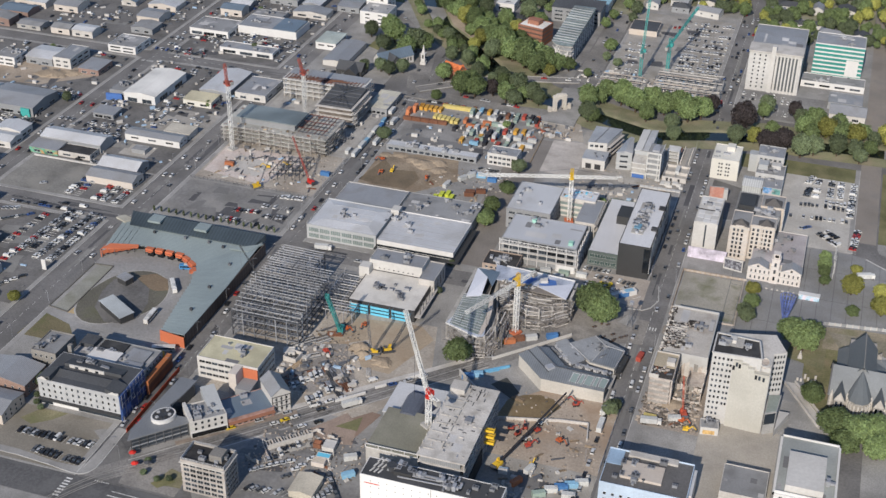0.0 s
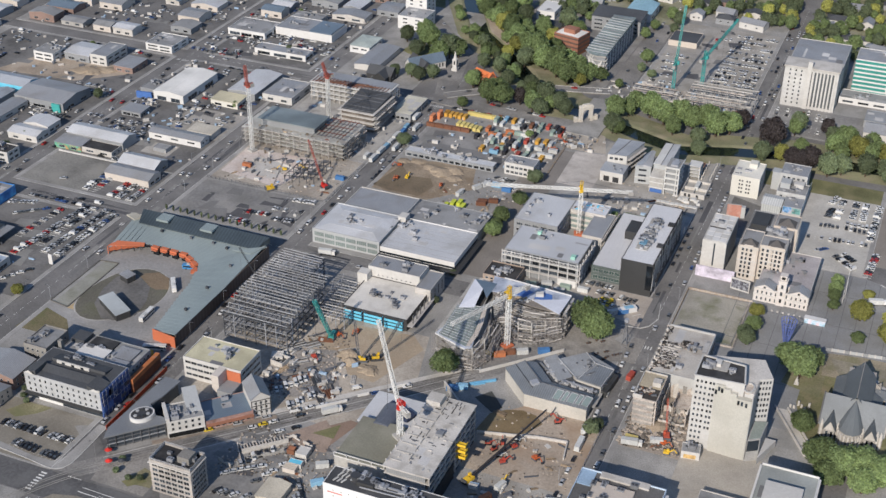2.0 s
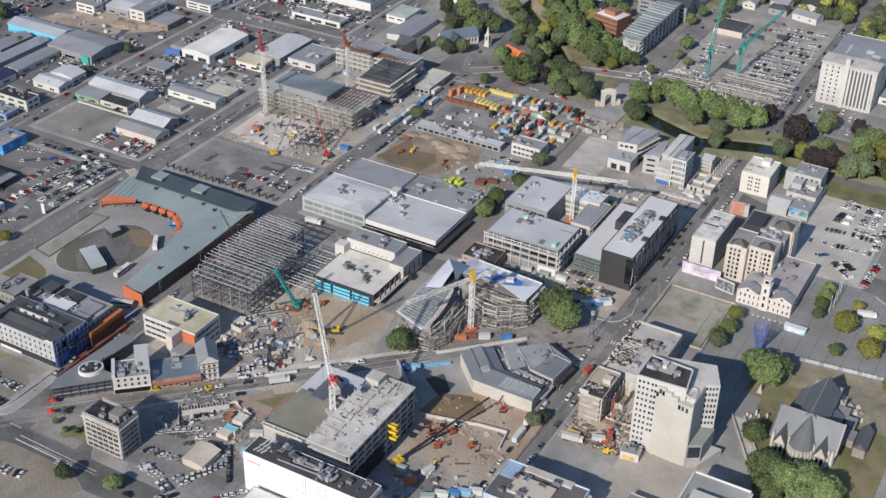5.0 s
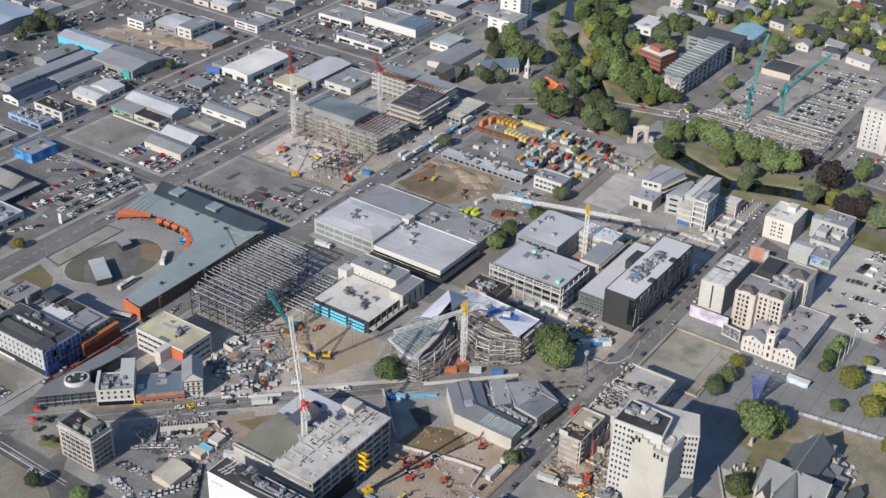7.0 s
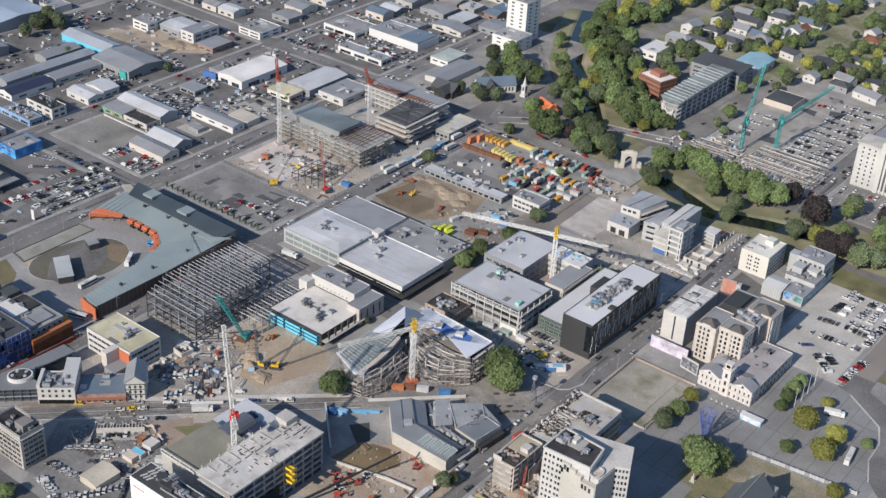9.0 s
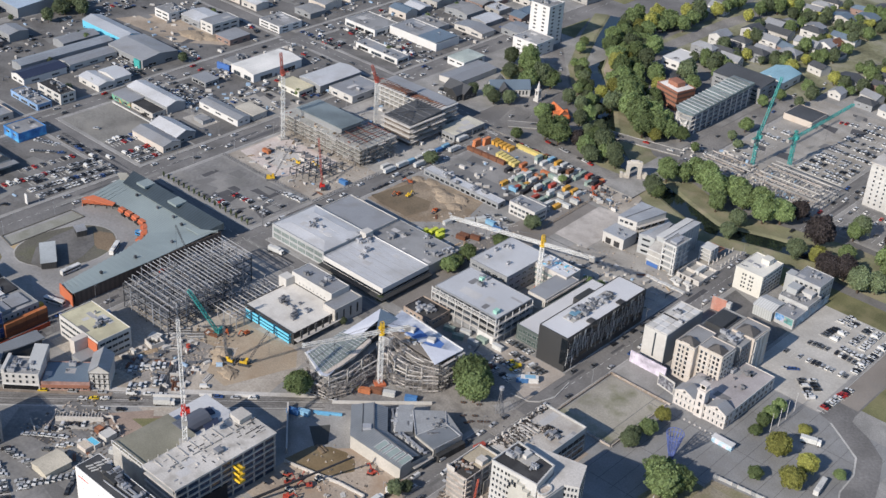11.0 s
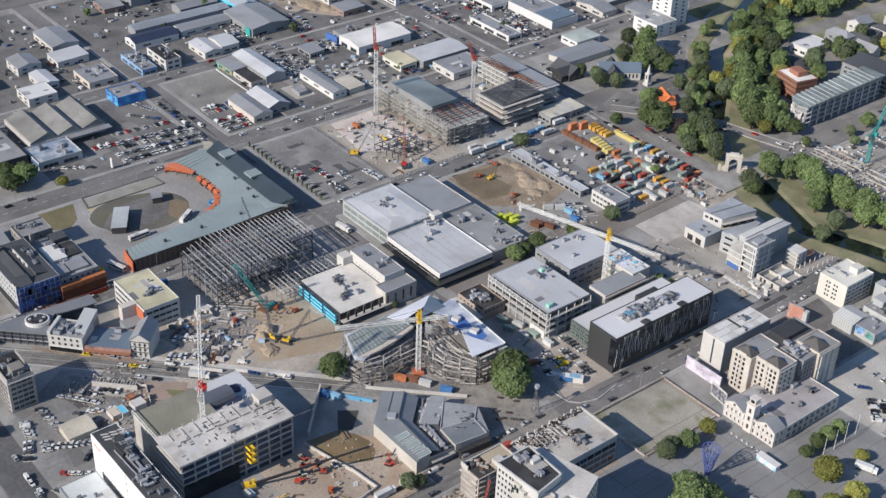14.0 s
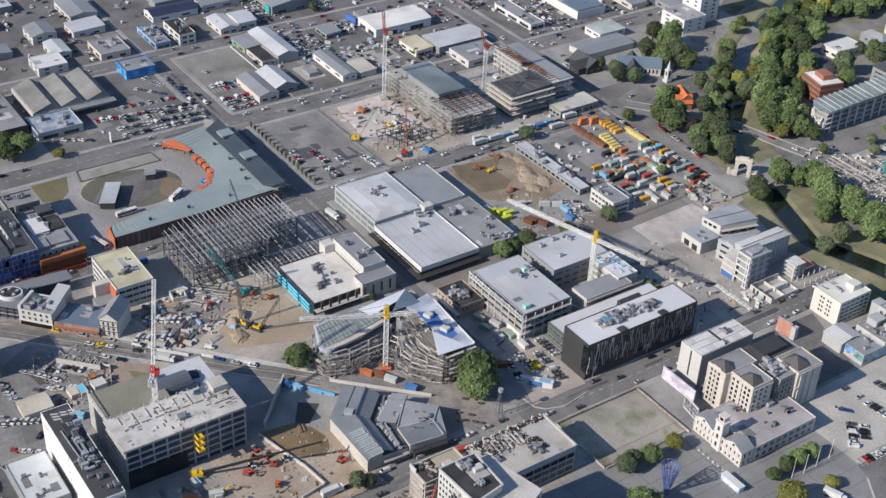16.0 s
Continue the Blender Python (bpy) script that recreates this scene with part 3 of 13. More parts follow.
area("lawn", [(-178, -48), (-168.4, -42), (-159.3, -45.1), (-153.6, -55), (-160, -58), (-164.4, -56.9)], 0.32, mat("bare_brown_soil", (0.19, 0.145, 0.1), 0.95, vfine=0.25), "bare brown bed at the end of the island")
area("gravel_lot", [(-207, -90), (-207, -44.1), (-194.9, -42.8), (-194.2, -92)], 0.19, mat("old_concrete", (0.265, 0.265, 0.235), 0.9, stain=(0.14, 0.14, 0.1), stain_amount=0.6), "strip of old concrete beside the street")
area("lawn", [(-208, -118), (-184, -118), (-180, -110), (-186.8, -102), (-206, -96)], 0.2, mat("yard_grass", (0.155, 0.135, 0.08), 0.95, vfine=0.3, stain=(0.1, 0.12, 0.045), stain_amount=0.9, stain_scale=0.07), "patch of rough dry grass")
edging = Geo()
for (ax, ay), (bx, by) in zip(((-206.5, -90), (-206.5, -44.1), (-194.9, -42.8), (-194.2, -92)), ((-206.5, -44.1), (-194.9, -42.8), (-194.2, -92), (-206.5, -90))):
    edging.bar((ax, ay, 0.3), (bx, by, 0.3), 0.6)
solid("kerb", edging, mat("dark_edging", (0.13, 0.125, 0.11), 0.9, vfine=0.25), "dark mossy edging of the old concrete bed", kind="structure")
area("pavement", [(-206, -94.6), (-205, -91.5), (-173.9, -97), (-156.4, -100.5), (-155, -104.5), (-174.3, -100.5)], 0.215, FOOTPATH, "pale footpath crossing the corner of the bus yard")
area("gravel_lot", [(-193.7, -92.6), (-192.5, -77.9), (-182.2, -92.3)], 0.21, mat("sand", (0.38, 0.29, 0.17), 0.95), "small patch of yellow sand")
area("car_park", rect(-206, -205, -121, -168), 0.15, mat("worn_lot", (0.225, 0.208, 0.178), 0.95, vbig=0.2, vfine=0.2, stain=(0.16, 0.145, 0.115), stain_amount=0.8, stain_scale=0.06), "worn gravel car park")
# centre
area("gravel_lot", [(-101, -128), (-10, -128), (8, -80), (-2, -40), (-70, -40), (-100, -80)], 0.15, DUST, "building site of dusty earth round the steel frame")
area("gravel_lot", [(-58, -84), (-12, -88), (0, -52), (-10, -42), (-50, -46)], 0.18, mat("sandy_site", (0.38, 0.31, 0.23), 0.95, vfine=0.2, stain=(0.24, 0.17, 0.11), stain_amount=0.6, bump=0.3), "sandy clearing of the building site")
area("car_park", [(-30, -141), (-9, -119.5), (-4, -120), (-11, -145)], 0.185, BRICKPAVE, "red brick paving beside the street")
area("pavement", [(-36, -146), (-20, -124), (-12, -131), (-9, -146), (-30, -150)], 0.195, mat("rosy_paving", (0.29, 0.225, 0.185), 0.9, vbig=0.2, fine=0.8, vfine=0.2, stain=(0.22, 0.17, 0.14), stain_amount=0.6, stain_scale=0.1), "rosy brown paved strip beside the street")
# the pit's shadow is put into this patch as a near-black colour
area("slab", [(39, -79), (45, -71), (54.5, -81.5), (51, -87)], 0.2, mat("shaded_pit_floor", (0.06, 0.062, 0.058), 0.7, vbig=0.25, vfine=0.2), "near-black floor of a shallow pit with shade in its colour")
area("lawn", [(-21.6, -135.5), (-10.5, -135.4), (-11.8, -124.6)], 0.25, GRASS, "triangle of grass in the brick paving")
area("pavement", [(-66, -150), (-30, -115), (25, -62), (22.5, -60.5), (-32, -112.5), (-68.5, -148)], 0.24, PALECONC, "pale footpath along the slanting street")
area("gravel_lot", [(-64, -168), (-38, -140), (8, -128), (8, -206), (-40, -206)], 0.15, LOT, "cluttered asphalt yard and car park")
area("gravel_lot", rect(-20, 26, 4, 200), 0.14, mat("mall_paving", (0.2, 0.185, 0.17), 0.9, vfine=0.2), "paved shopping street")
area("gravel_lot", [(-104, 100), (-64, 98), (-42, 122), (-50, 150), (-78, 150), (-104, 140)], 0.19, mat("excavated_earth", (0.265, 0.215, 0.16), 0.95, vbig=0.25, fine=0.5, vfine=0.28, stain=(0.2, 0.145, 0.095), stain_amount=0.8, stain_scale=0.09, bump=0.4), "excavated plot of brown earth")
area("gravel_lot", [(-103, 104), (-90, 101), (-70, 101), (-66, 116), (-72, 126), (-86, 124), (-97, 136)], 0.21, MUD, "damp floor of the excavation")
area("gravel_lot", rect(-104, 152, -12, 224), 0.15, mat("grey_shop_yard", (0.24, 0.235, 0.228), 0.92, vfine=0.2, stain=(0.17, 0.165, 0.16), stain_amount=0.6, stain_scale=0.06), "asphalt block of the container shops")
area("slab", [(4, 154), (27.6, 154), (27.6, 200), (21, 204), (2, 202)], 0.24, mat("pinkish_slab", (0.43, 0.4, 0.37), 0.9, vbig=0.15, fine=0.6, vfine=0.14, stain=(0.31, 0.285, 0.26), stain_amount=0.7, stain_scale=0.12), "empty pale concrete floor slab")
area("gravel_lot", [(-20, 233), (-8, 206), (2, 204), (22, 206), (14, 232), (2, 240)], 0.175, DUST, "dusty trodden ground before the stone arch", 0)
area("gravel_lot", rect(20, 120, 96, 224), 0.15, GRAVEL, "gravel clearing between unfinished buildings")
area("gravel_lot", rect(58.5, 12, 97, 44), 0.15, mat("pink_gravel", (0.36, 0.32, 0.28), 0.95, vfine=0.2), "gravel forecourt with parked cars")
area("gravel_lot", rect(5, 19, 58, 36), 0.15, GRAVEL, "gravel lane with site huts")
area("gravel_lot", [(50, -130), (104, -130), (104, -72), (64, -76), (50, -90)], 0.15, mat("plot_earth", (0.36, 0.305, 0.25), 0.95, vbig=0.15, fine=0.5, vfine=0.2, stain=(0.29, 0.205, 0.14), stain_amount=0.9, stain_scale=0.035, bump=0.3), "cleared plot of bare brown earth")
area("gravel_lot", [(48.5, -103), (50.3, -88), (57, -82), (64.6, -79.5), (72, -81), (76.7, -86), (72, -95), (66, -100)], 0.18, mat("pool_mud", (0.17, 0.125, 0.07), 0.7, vbig=0.25, vfine=0.2, stain=(0.24, 0.2, 0.13), stain_amount=0.7, stain_scale=0.1), "pool of muddy ground in the cleared plot")
area("gravel_lot", rect(60, -180, 104, -130), 0.15, GRAVEL, "gravel site yard")
# square and right-hand blocks
area("road", rect(140, -44, 204, 112), 0.15, TILE, "grey stone paving of the city square")
CURVE = [(88, 11.0), (91.6, 11.6), (98.1, 12.4), (102, 16), (105, 24.7), (102.6, 39.3)]
bend = Geo()
for (ax, ay), (bx, by) in zip(CURVE, CURVE[1:]):
    bend.bar((ax, ay, 0.22), (bx, by, 0.22), 0.45)
solid("kerb", bend, KERB, "pale kerb curving round the street corner", kind="structure")
area("road", rect(204, 24, 250, 112), 0.15, TILE, "grey stone paving of the city square")
lines = Geo()
for i in range(14):
    lines.box(140 + 8 * i, -10, 0.15, 140.3 + 8 * i, 111, 0.165)
for i in range(4):
    lines.box(140, -8 + 32 * i, 0.15, 249, -7.65 + 32 * i, 0.168)
solid("paving_bands", lines, mat("dark_paving", (0.135, 0.136, 0.138), 0.85, vfine=0.2), "dark stone bands across the square's paving", kind="structure")
area("gravel_lot", rect(113, 14, 147, 60), 0.16, mat("weedy_gravel", (0.31, 0.295, 0.255), 0.95, vfine=0.2, stain=(0.13, 0.14, 0.07), stain_amount=0.7, stain_scale=0.09, bump=0.2), "vacant gravel plot with weeds")
area("car_park", rect(158, 113, 203, 206), 0.16, mat("pale_gravel", (0.42, 0.405, 0.375), 0.95, vbig=0.12, fine=0.5, vfine=0.15, stain=(0.32, 0.3, 0.27), stain_amount=0.6, stain_scale=0.06), "gravel car park")
area("gravel_lot", rect(112, -86, 143, 2), 0.16, mat("rubble_ground", (0.3, 0.26, 0.22), 0.95, vfine=0.3, fine=0.7, bump=0.4, stain=(0.2, 0.16, 0.13), stain_amount=0.6), "plot covered in demolition rubble")
area("car_park", rect(143.2, -140, 180, -72), 0.16, mat("pale_yard", (0.36, 0.335, 0.295), 0.95, vfine=0.15, stain=(0.2, 0.18, 0.16), stain_amount=0.5), "pale concrete yard beside the tower")
area("lawn", [(196, -60), (250, -60), (250, 22), (186, 22), (186, -20)], 0.17, mat("cathedral_grass", (0.17, 0.165, 0.085), 0.95, vbig=0.25, fine=0.8, vfine=0.3, stain=(0.24, 0.19, 0.125), stain_amount=0.9, stain_scale=0.08, bump=0.3), "rough dry grass round the cathedral")
area("lawn", [(176, -6), (196, -12), (196, 22), (180, 20)], 0.18, WORNGRASS, "worn grass under a large tree")
area("gravel_lot", [(204, -6), (250, -6), (250, 25), (196, 25), (204, 8)], 0.19, mat("weedy_rubble", (0.25, 0.225, 0.175), 0.95, vbig=0.2, fine=0.8, vfine=0.28, stain=(0.15, 0.145, 0.085), stain_amount=0.8, stain_scale=0.1, bump=0.3), "weedy rubble ground beside the damaged cathedral")
area("road", [(204, 112), (212.6, 109.3), (223.4, 101.4), (233.8, 93.7), (239, 81), (240, 65), (246, 50), (262, 34), (275, 44), (256, 64), (250, 84), (243, 102), (231, 112), (219, 118), (217, 128), (204, 128)], 0.19, ASPHALT, "asphalt street curving round the square", 0)
area("kerb", [(211.6, 108.9), (222.8, 100.8), (233.1, 93.2), (238.2, 80.8), (239.2, 65.1), (245.4, 49.8), (246, 50), (240, 65.2), (239, 81), (233.8, 93.8), (223.4, 101.5), (212.4, 109.5)], 0.27, KERB, "pale kerb of the curving street", 0)
area("lawn", [(194, 8), (244, 12), (244, 33), (212, 32), (193.5, 29)], 0.185, mat("bare_garden", (0.26, 0.225, 0.165), 0.95, vbig=0.25, fine=0.8, vfine=0.3, stain=(0.15, 0.155, 0.075), stain_amount=0.8, stain_scale=0.07, bump=0.3), "bare brown garden beside the cathedral")
# river and its banks
BANKGRASS = mat("bank_grass", (0.19, 0.19, 0.115), 0.95, vbig=0.25, fine=1.2, vfine=0.3, stain=(0.29, 0.25, 0.18), stain_amount=0.7, stain_scale=0.07, bump=0.3)
river = [(-190, 490), (-166, 438), (-135, 380), (-105, 348), (-83, 324), (-58, 292), (-30, 268), (5, 256), (36, 243), (66, 232), (100, 244), (140, 254), (175, 254), (215, 256), (300, 258)]
left, right = [], []
for i, (x, y) in enumerate(river):
    a, b = river[max(i - 1, 0)], river[min(i + 1, len(river) - 1)]
    dx, dy = b[0] - a[0], b[1] - a[1]
    s = 6.5 / math.hypot(dx, dy)
    left.append((x - dy * s, y + dx * s))
    right.append((x + dy * s, y - dx * s))
g = Geo()
for i in range(len(river) - 1):
    g.face([(*right[i], 0.06), (*right[i + 1], 0.06), (*left[i + 1], 0.06), (*left[i], 0.06)])
solid("water", g, WATER, "dark slow water of the river", kind="structure")


def bank(name, line, out, label):
    """A grass bank that rises from the water's edge."""
    g, ids = Geo(), len(line)
    for i in range(ids - 1):
        (x0, y0), (x1, y1), (u0, v0), (u1, v1) = line[i], line[i + 1], out[i], out[i + 1]
        m0, m1 = ((x0 * 0.85 + u0 * 0.15), (y0 * 0.85 + v0 * 0.15)), ((x1 * 0.85 + u1 * 0.15), (y1 * 0.85 + v1 * 0.15))
        g.face([(x0, y0, 0.02), (x1, y1, 0.02), (*m1, 0.7), (*m0, 0.7)])
        g.face([(*m0, 0.7), (*m1, 0.7), (u1, v1, 0.1), (u0, v0, 0.1)])
    solid(name, g, BANKGRASS, label, kind="structure")


def pushed(line, k):
    out = []
    for (x, y), (cx, cy) in zip(line, river):
        d = math.hypot(x - cx, y - cy)
        out.append((cx + (x - cx) / d * k, cy + (y - cy) / d * k))
    return out


bank("lawn", left, pushed(left, 26), "grass bank along the river under trees")
bank("lawn", right, pushed(right, 20), "grass bank along the river under trees")
area("road", [(-119, 236), (-96, 234), (-30, 232), (4, 240), (4, 248), (-40, 246), (-96, 250)], 0.9, WORNROAD, "asphalt street along the river bank", 0)
area("road", [(-22, 228), (10, 226), (10, 290), (-12, 290), (-12, 240)], 1.0, PAVE, "paved bridge across the river behind the arch", 0)
area("lawn", rect(218, 130, 330, 226), 0.16, GRASS, "park lawn")
area("lawn", rect(112, 206, 204, 226), 0.16, GRASS, "park lawn by the river")
area("road", rect(204, 112, 217, 560), 0.05, mat("boulevard_paving", (0.25, 0.225, 0.2), 0.9, vbig=0.15, fine=1.0, vfine=0.15, stain=(0.18, 0.17, 0.16), stain_amount=0.6, stain_scale=0.08), "grey-brown paved boulevard", 0)
area("road", rect(-9, 291, 8, 540), 0.06, WORNROAD, "worn street between the glass office and the hospital site", 0)
area("pavement", [(-56, 336), (-26, 300), (-10, 300), (-10, 500), (-96, 500), (-92, 400)], 0.05, LOT, "pale paved forecourt round the glass office", 0)
area("road", [(-118, 237), (-104, 237), (-118, 300), (-126, 338), (-184, 404), (-200, 396), (-142, 332), (-134, 290)], 0.13, WORNROAD, "worn street bending along the river trees", 0)
area("road", [(-130, 462), (-117, 462), (-113, 560), (-98, 640), (-112, 640), (-127, 560)], 0.16, WORNROAD, "suburban street beside the river trees", 0)
area("road", [(-184, 404), (-200, 396), (-262, 470), (-246, 478)], 0.135, WORNROAD, "worn street beside the river park", 0)
area("footpath", [(-160, 445), (-153, 447), (-122, 390), (-98, 362), (-102, 358), (-128, 384)], 0.8, DIRT, "brown earth path along the river bank", 0)
LANE = [(-113, 250), (-95, 265), (-73, 282), (-60, 292), (-37, 297), (-22, 301), (-4, 306)]
road, kerb_line = Geo(), Geo()
for (x0, y0), (x1, y1) in zip(LANE, LANE[1:]):
    d = math.hypot(x1 - x0, y1 - y0)
    nx, ny = -(y1 - y0) / d, (x1 - x0) / d
    road.prism([(x0 - nx * 4.5, y0 - ny * 4.5), (x1 - nx * 4.5, y1 - ny * 4.5), (x1 + nx * 4.5, y1 + ny * 4.5), (x0 + nx * 4.5, y0 + ny * 4.5)], 0, 1.02)
    for s in (-4.7, 4.7):
        kerb_line.bar((x0 + nx * s, y0 + ny * s, 1.05), (x1 + nx * s, y1 + ny * s, 1.05), 0.35)
solid("road", road, WORNROAD, "worn asphalt lane over the river bridge", kind="structure")
solid("kerb", kerb_line, KERB, "pale kerbs of the bridge lane", kind="structure")
area("gravel_lot", [(-24, 227), (12, 214), (12, 227)], 0.13, DUST, "trodden gravel before the stone arch", 0)
area("car_park", rect(12, 330, 95, 470), 0.16, GRAVEL, "asphalt car park behind the hospital site")
area("gravel_lot", rect(12, 288, 96, 330), 0.17, DUST, "building site of earth and concrete")
area("car_park", rect(112, 288, 203, 334), 0.16, LOT, "asphalt forecourt with parked cars")
area("lawn", [(-178, 318), (-146, 300), (-150, 330), (-176, 342)], 0.3, GRASS, "bright green church lawn")
GARDEN = mat("gardens", (0.2, 0.2, 0.125), 0.95, vbig=0.3, fine=0.2, vfine=0.3, stain=(0.27, 0.26, 0.23), stain_amount=0.8, stain_scale=0.04)
for x0, y0, x1, y1 in ((-135, 460, 10, 760), (11, 501, 96, 760), (111, 501, 203, 760), (218, 501, 420, 760)):
    area("lawn", rect(x0, y0, x1, y1), 0.12, GARDEN, "lawns, gardens and drives of the far suburb", 0)
area("lawn", rect(-330, 521, -205, 760), 0.12, GRASS, "park lawn beyond the river", 0)
area("lawn", [(-204, 421), (-184, 421), (-204, 470)], 0.12, GRASS, "park lawn beyond the river", 0)
area("pavement", rect(-640, -300, -501, 620), 0.12, LOTD, "concrete and asphalt of the outer industrial blocks", 0)
area("pavement", rect(-500, 521, -331, 620), 0.12, PAVE, "concrete and asphalt of the outer industrial blocks", 0)
area("gravel_lot", rect(-98, 158.5, -40, 176), 0.17, mat("deck_asphalt", (0.17, 0.17, 0.17), 0.9, vfine=0.12), "dark asphalt yard behind the strip shops")
marks = Geo()
for x in (-216, -112, 104, -326):
    for i in range(130):
        y = -230 + 6 * i
        marks.box(x - 0.08, y, 0.0, x + 0.08, y + 3, 0.02)
    for y in (-5, 230, 256, -228, -200):
        for k in range(7):
            marks.box(x - 5 + 1.5 * k, y, 0.0, x - 4.4 + 1.5 * k, y + 3, 0.02)
for y in (11, 243, -214):
    for i in range(75):
        x = -320 + 6 * i
        if y != 11 or x < -22:
            marks.box(x, y - 0.08, 0.0, x + 3, y + 0.08, 0.021)
solid("road_markings", marks, LINE, "white lane lines and crossings painted on asphalt", kind="structure")

# patched and worn tracts of the streets
worn = random.Random(17)
PATCH = [mat("dark_patch", (0.085, 0.085, 0.09), 0.9, vfine=0.15), mat("pale_patch", (0.2, 0.198, 0.19), 0.9, vfine=0.15), mat("mid_patch", (0.16, 0.158, 0.155), 0.9, vfine=0.15)]
geos = [Geo(), Geo(), Geo()]
for x in (-326, -216, -112, 104):
    for i in range(34):
        k, y, dx = worn.randrange(3), worn.uniform(-200, 470), worn.uniform(-5, 4)
        geos[k].box(x + dx, y, 0, x + dx + worn.uniform(1.0, 3.2), y + worn.uniform(4, 30), 0.012 + 0.001 * i / 8 + 0.004 * k)
for y in (11, 243, -214):
    for i in range(26):
        k, x, dy = worn.randrange(3), worn.uniform(-320, 10), worn.uniform(-5, 4)
        geos[k].box(x, y + dy, 0, x + worn.uniform(5, 30), y + dy + worn.uniform(1.0, 3), 0.011 + 0.001 * i / 8 + 0.004 * k)
for x0, y0, x1, y1, n in ((-200, 26, -124, 66, 16), (-314, -90, -230, -4, 20), (-314, 68, -230, 230, 36), (-486, 12, -340, 230, 40), (-316, 254, -230, 416, 26), (-488, 256, -340, 416, 34), (-100, 160, -16, 222, 16), (-58, -202, 4, -134, 20), (14, 334, 94, 468, 20), (66, -176, 100, -134, 8), (114, -84, 140, 0, 12)):
    for i in range(n):
        k, w, d = worn.randrange(3), worn.uniform(3, 16), worn.uniform(2, 14)
        x, y = worn.uniform(x0, x1 - w), worn.uniform(y0, y1 - d)
        a = worn.uniform(-0.3, 0.3)
        geos[k].prism([(x, y), (x + w, y + a * w), (x + w * worn.uniform(0.7, 1), y + d), (x + a * d, y + d * worn.uniform(0.7, 1))], 0.14, 0.174 + 0.0007 * i / 8 + 0.003 * k)
for k, nm in enumerate(("dark", "pale", "worn")):
    solid("street_patches", geos[k], PATCH[k], f"{nm} patches of repaired asphalt", kind="structure")
CORNER = [(-113, -170), (-112.6, -182), (-112.3, -194), (-112.6, -199), (-114.4, -203), (-117.4, -205), (-121.6, -205.2), (-135, -203.6), (-151, -202.4), (-180, -202.4)]
area("pavement", CORNER + [(-180, -198.6), (-153, -198.6), (-132, -201), (-121.4, -200.6), (-118.6, -197.4), (-118, -190), (-118, -170)], 0.2, FOOTPATH, "pale footpath rounding the street corner", 0)
lip = Geo()
for (ax, ay), (bx, by) in zip(CORNER, CORNER[1:]):
    lip.bar((ax, ay, 0.2), (bx, by, 0.2), 0.4)
solid("kerb", lip, KERB, "pale kerb rounding the street corner", kind="structure")
area("pavement", [(-97.8, -204.6), (-99.4, -196), (-96.3, -189.6), (-84.2, -177.6), (-70, -190), (-70, -204.8)], 0.19, MIXPAVE, "paved street corner before the gridded block", 0)
area("pavement", [(-128, -175.4), (-122.5, -172.6), (-118.4, -175.8), (-120.4, -181.1)], 0.19, PAVE, "pale concrete pad in the car park")
area("lawn", [(-166, -178.4), (-160, -169), (-146, -168.4), (-150.5, -175), (-158.4, -181)], 0.19, WORNGRASS, "rough grass at the edge of the car park")
curve = Geo()
for off in (0.0, 1.5, 4.4, 5.9):
    run = [(-98 + off * 0.5 - 33 * t + 5 * t * t, -191 - off * 0.75 - 26 * t - 12 * t * t, 0.165) for t in (j / 14 for j in range(15))]
    for p, q in zip(run, run[1:]):
        curve.bar(p, q, 0.22)
solid("tram_rails", curve, PAVE, "pale worn tram track curving through the crossing", kind="structure")
area("gravel_lot", [(-109.9, -223), (-107.5, -219), (-96.8, -216), (-61.1, -216), (-50, -222), (-50, -260), (-110, -260)], 0.16, mat("brown_lot", (0.24, 0.215, 0.17), 0.95, vbig=0.25, fine=0.6, vfine=0.25, stain=(0.16, 0.155, 0.14), stain_amount=0.8, stain_scale=0.08), "worn brown gravel lot beside the street", 0)
bars = Geo()
for (ax, ay), (bx, by), wide in (((-98.5, -213.4), (-60, -214.2), 0.5), ((-98, -210.4), (-52, -211.4), 0.3), ((-88, -212.4), (-50, -213.2), 0.18)):
    bars.prism([(ax, ay), (bx, by), (bx, by + wide), (ax, ay + wide)], 0.02, 0.045)
for k in range(7):
    bars.box(-108.8 + 1.1 * k, -206.6, 0.03, -108.2 + 1.1 * k, -203.8, 0.045)
    bars.box(-121.6, -220.6 + 1.9 * k, 0.03, -118.6, -219.8 + 1.9 * k, 0.045)
solid("road_markings", bars, LINE, "white crossing bars on the dark street", kind="structure")
streak, q = Geo(), random.Random(77)
for k in range(70):
    t = q.uniform(-100, 28)
    off, ln, wide = q.uniform(-5, 5), q.uniform(3, 16), q.uniform(0.3, 1.3)
    x, y = t - uy * off, -193 + (t + 98) * 1.0246 + ux * off
    streak.prism([(x, y), (x + ux * ln, y + uy * ln), (x + ux * ln - uy * wide, y + uy * ln + ux * wide), (x - uy * wide, y + ux * wide)], 0.1, 0.163 + 0.0001 * k)
solid("street_patches", streak, mat("tyre_worn_asphalt", (0.145, 0.138, 0.13), 0.9, vbig=0.3, big=0.2, vfine=0.25), "dark worn strips along the tram street", kind="structure")
area("lawn", [(-84.5, -200), (-78, -192.6), (-73.9, -196), (-80, -202)], 0.26, GRASS, "small corner lawn with shrubs", 0)

# footpaths with kerbs along the street sides of the blocks
paths, kerbs = Geo(), Geo()


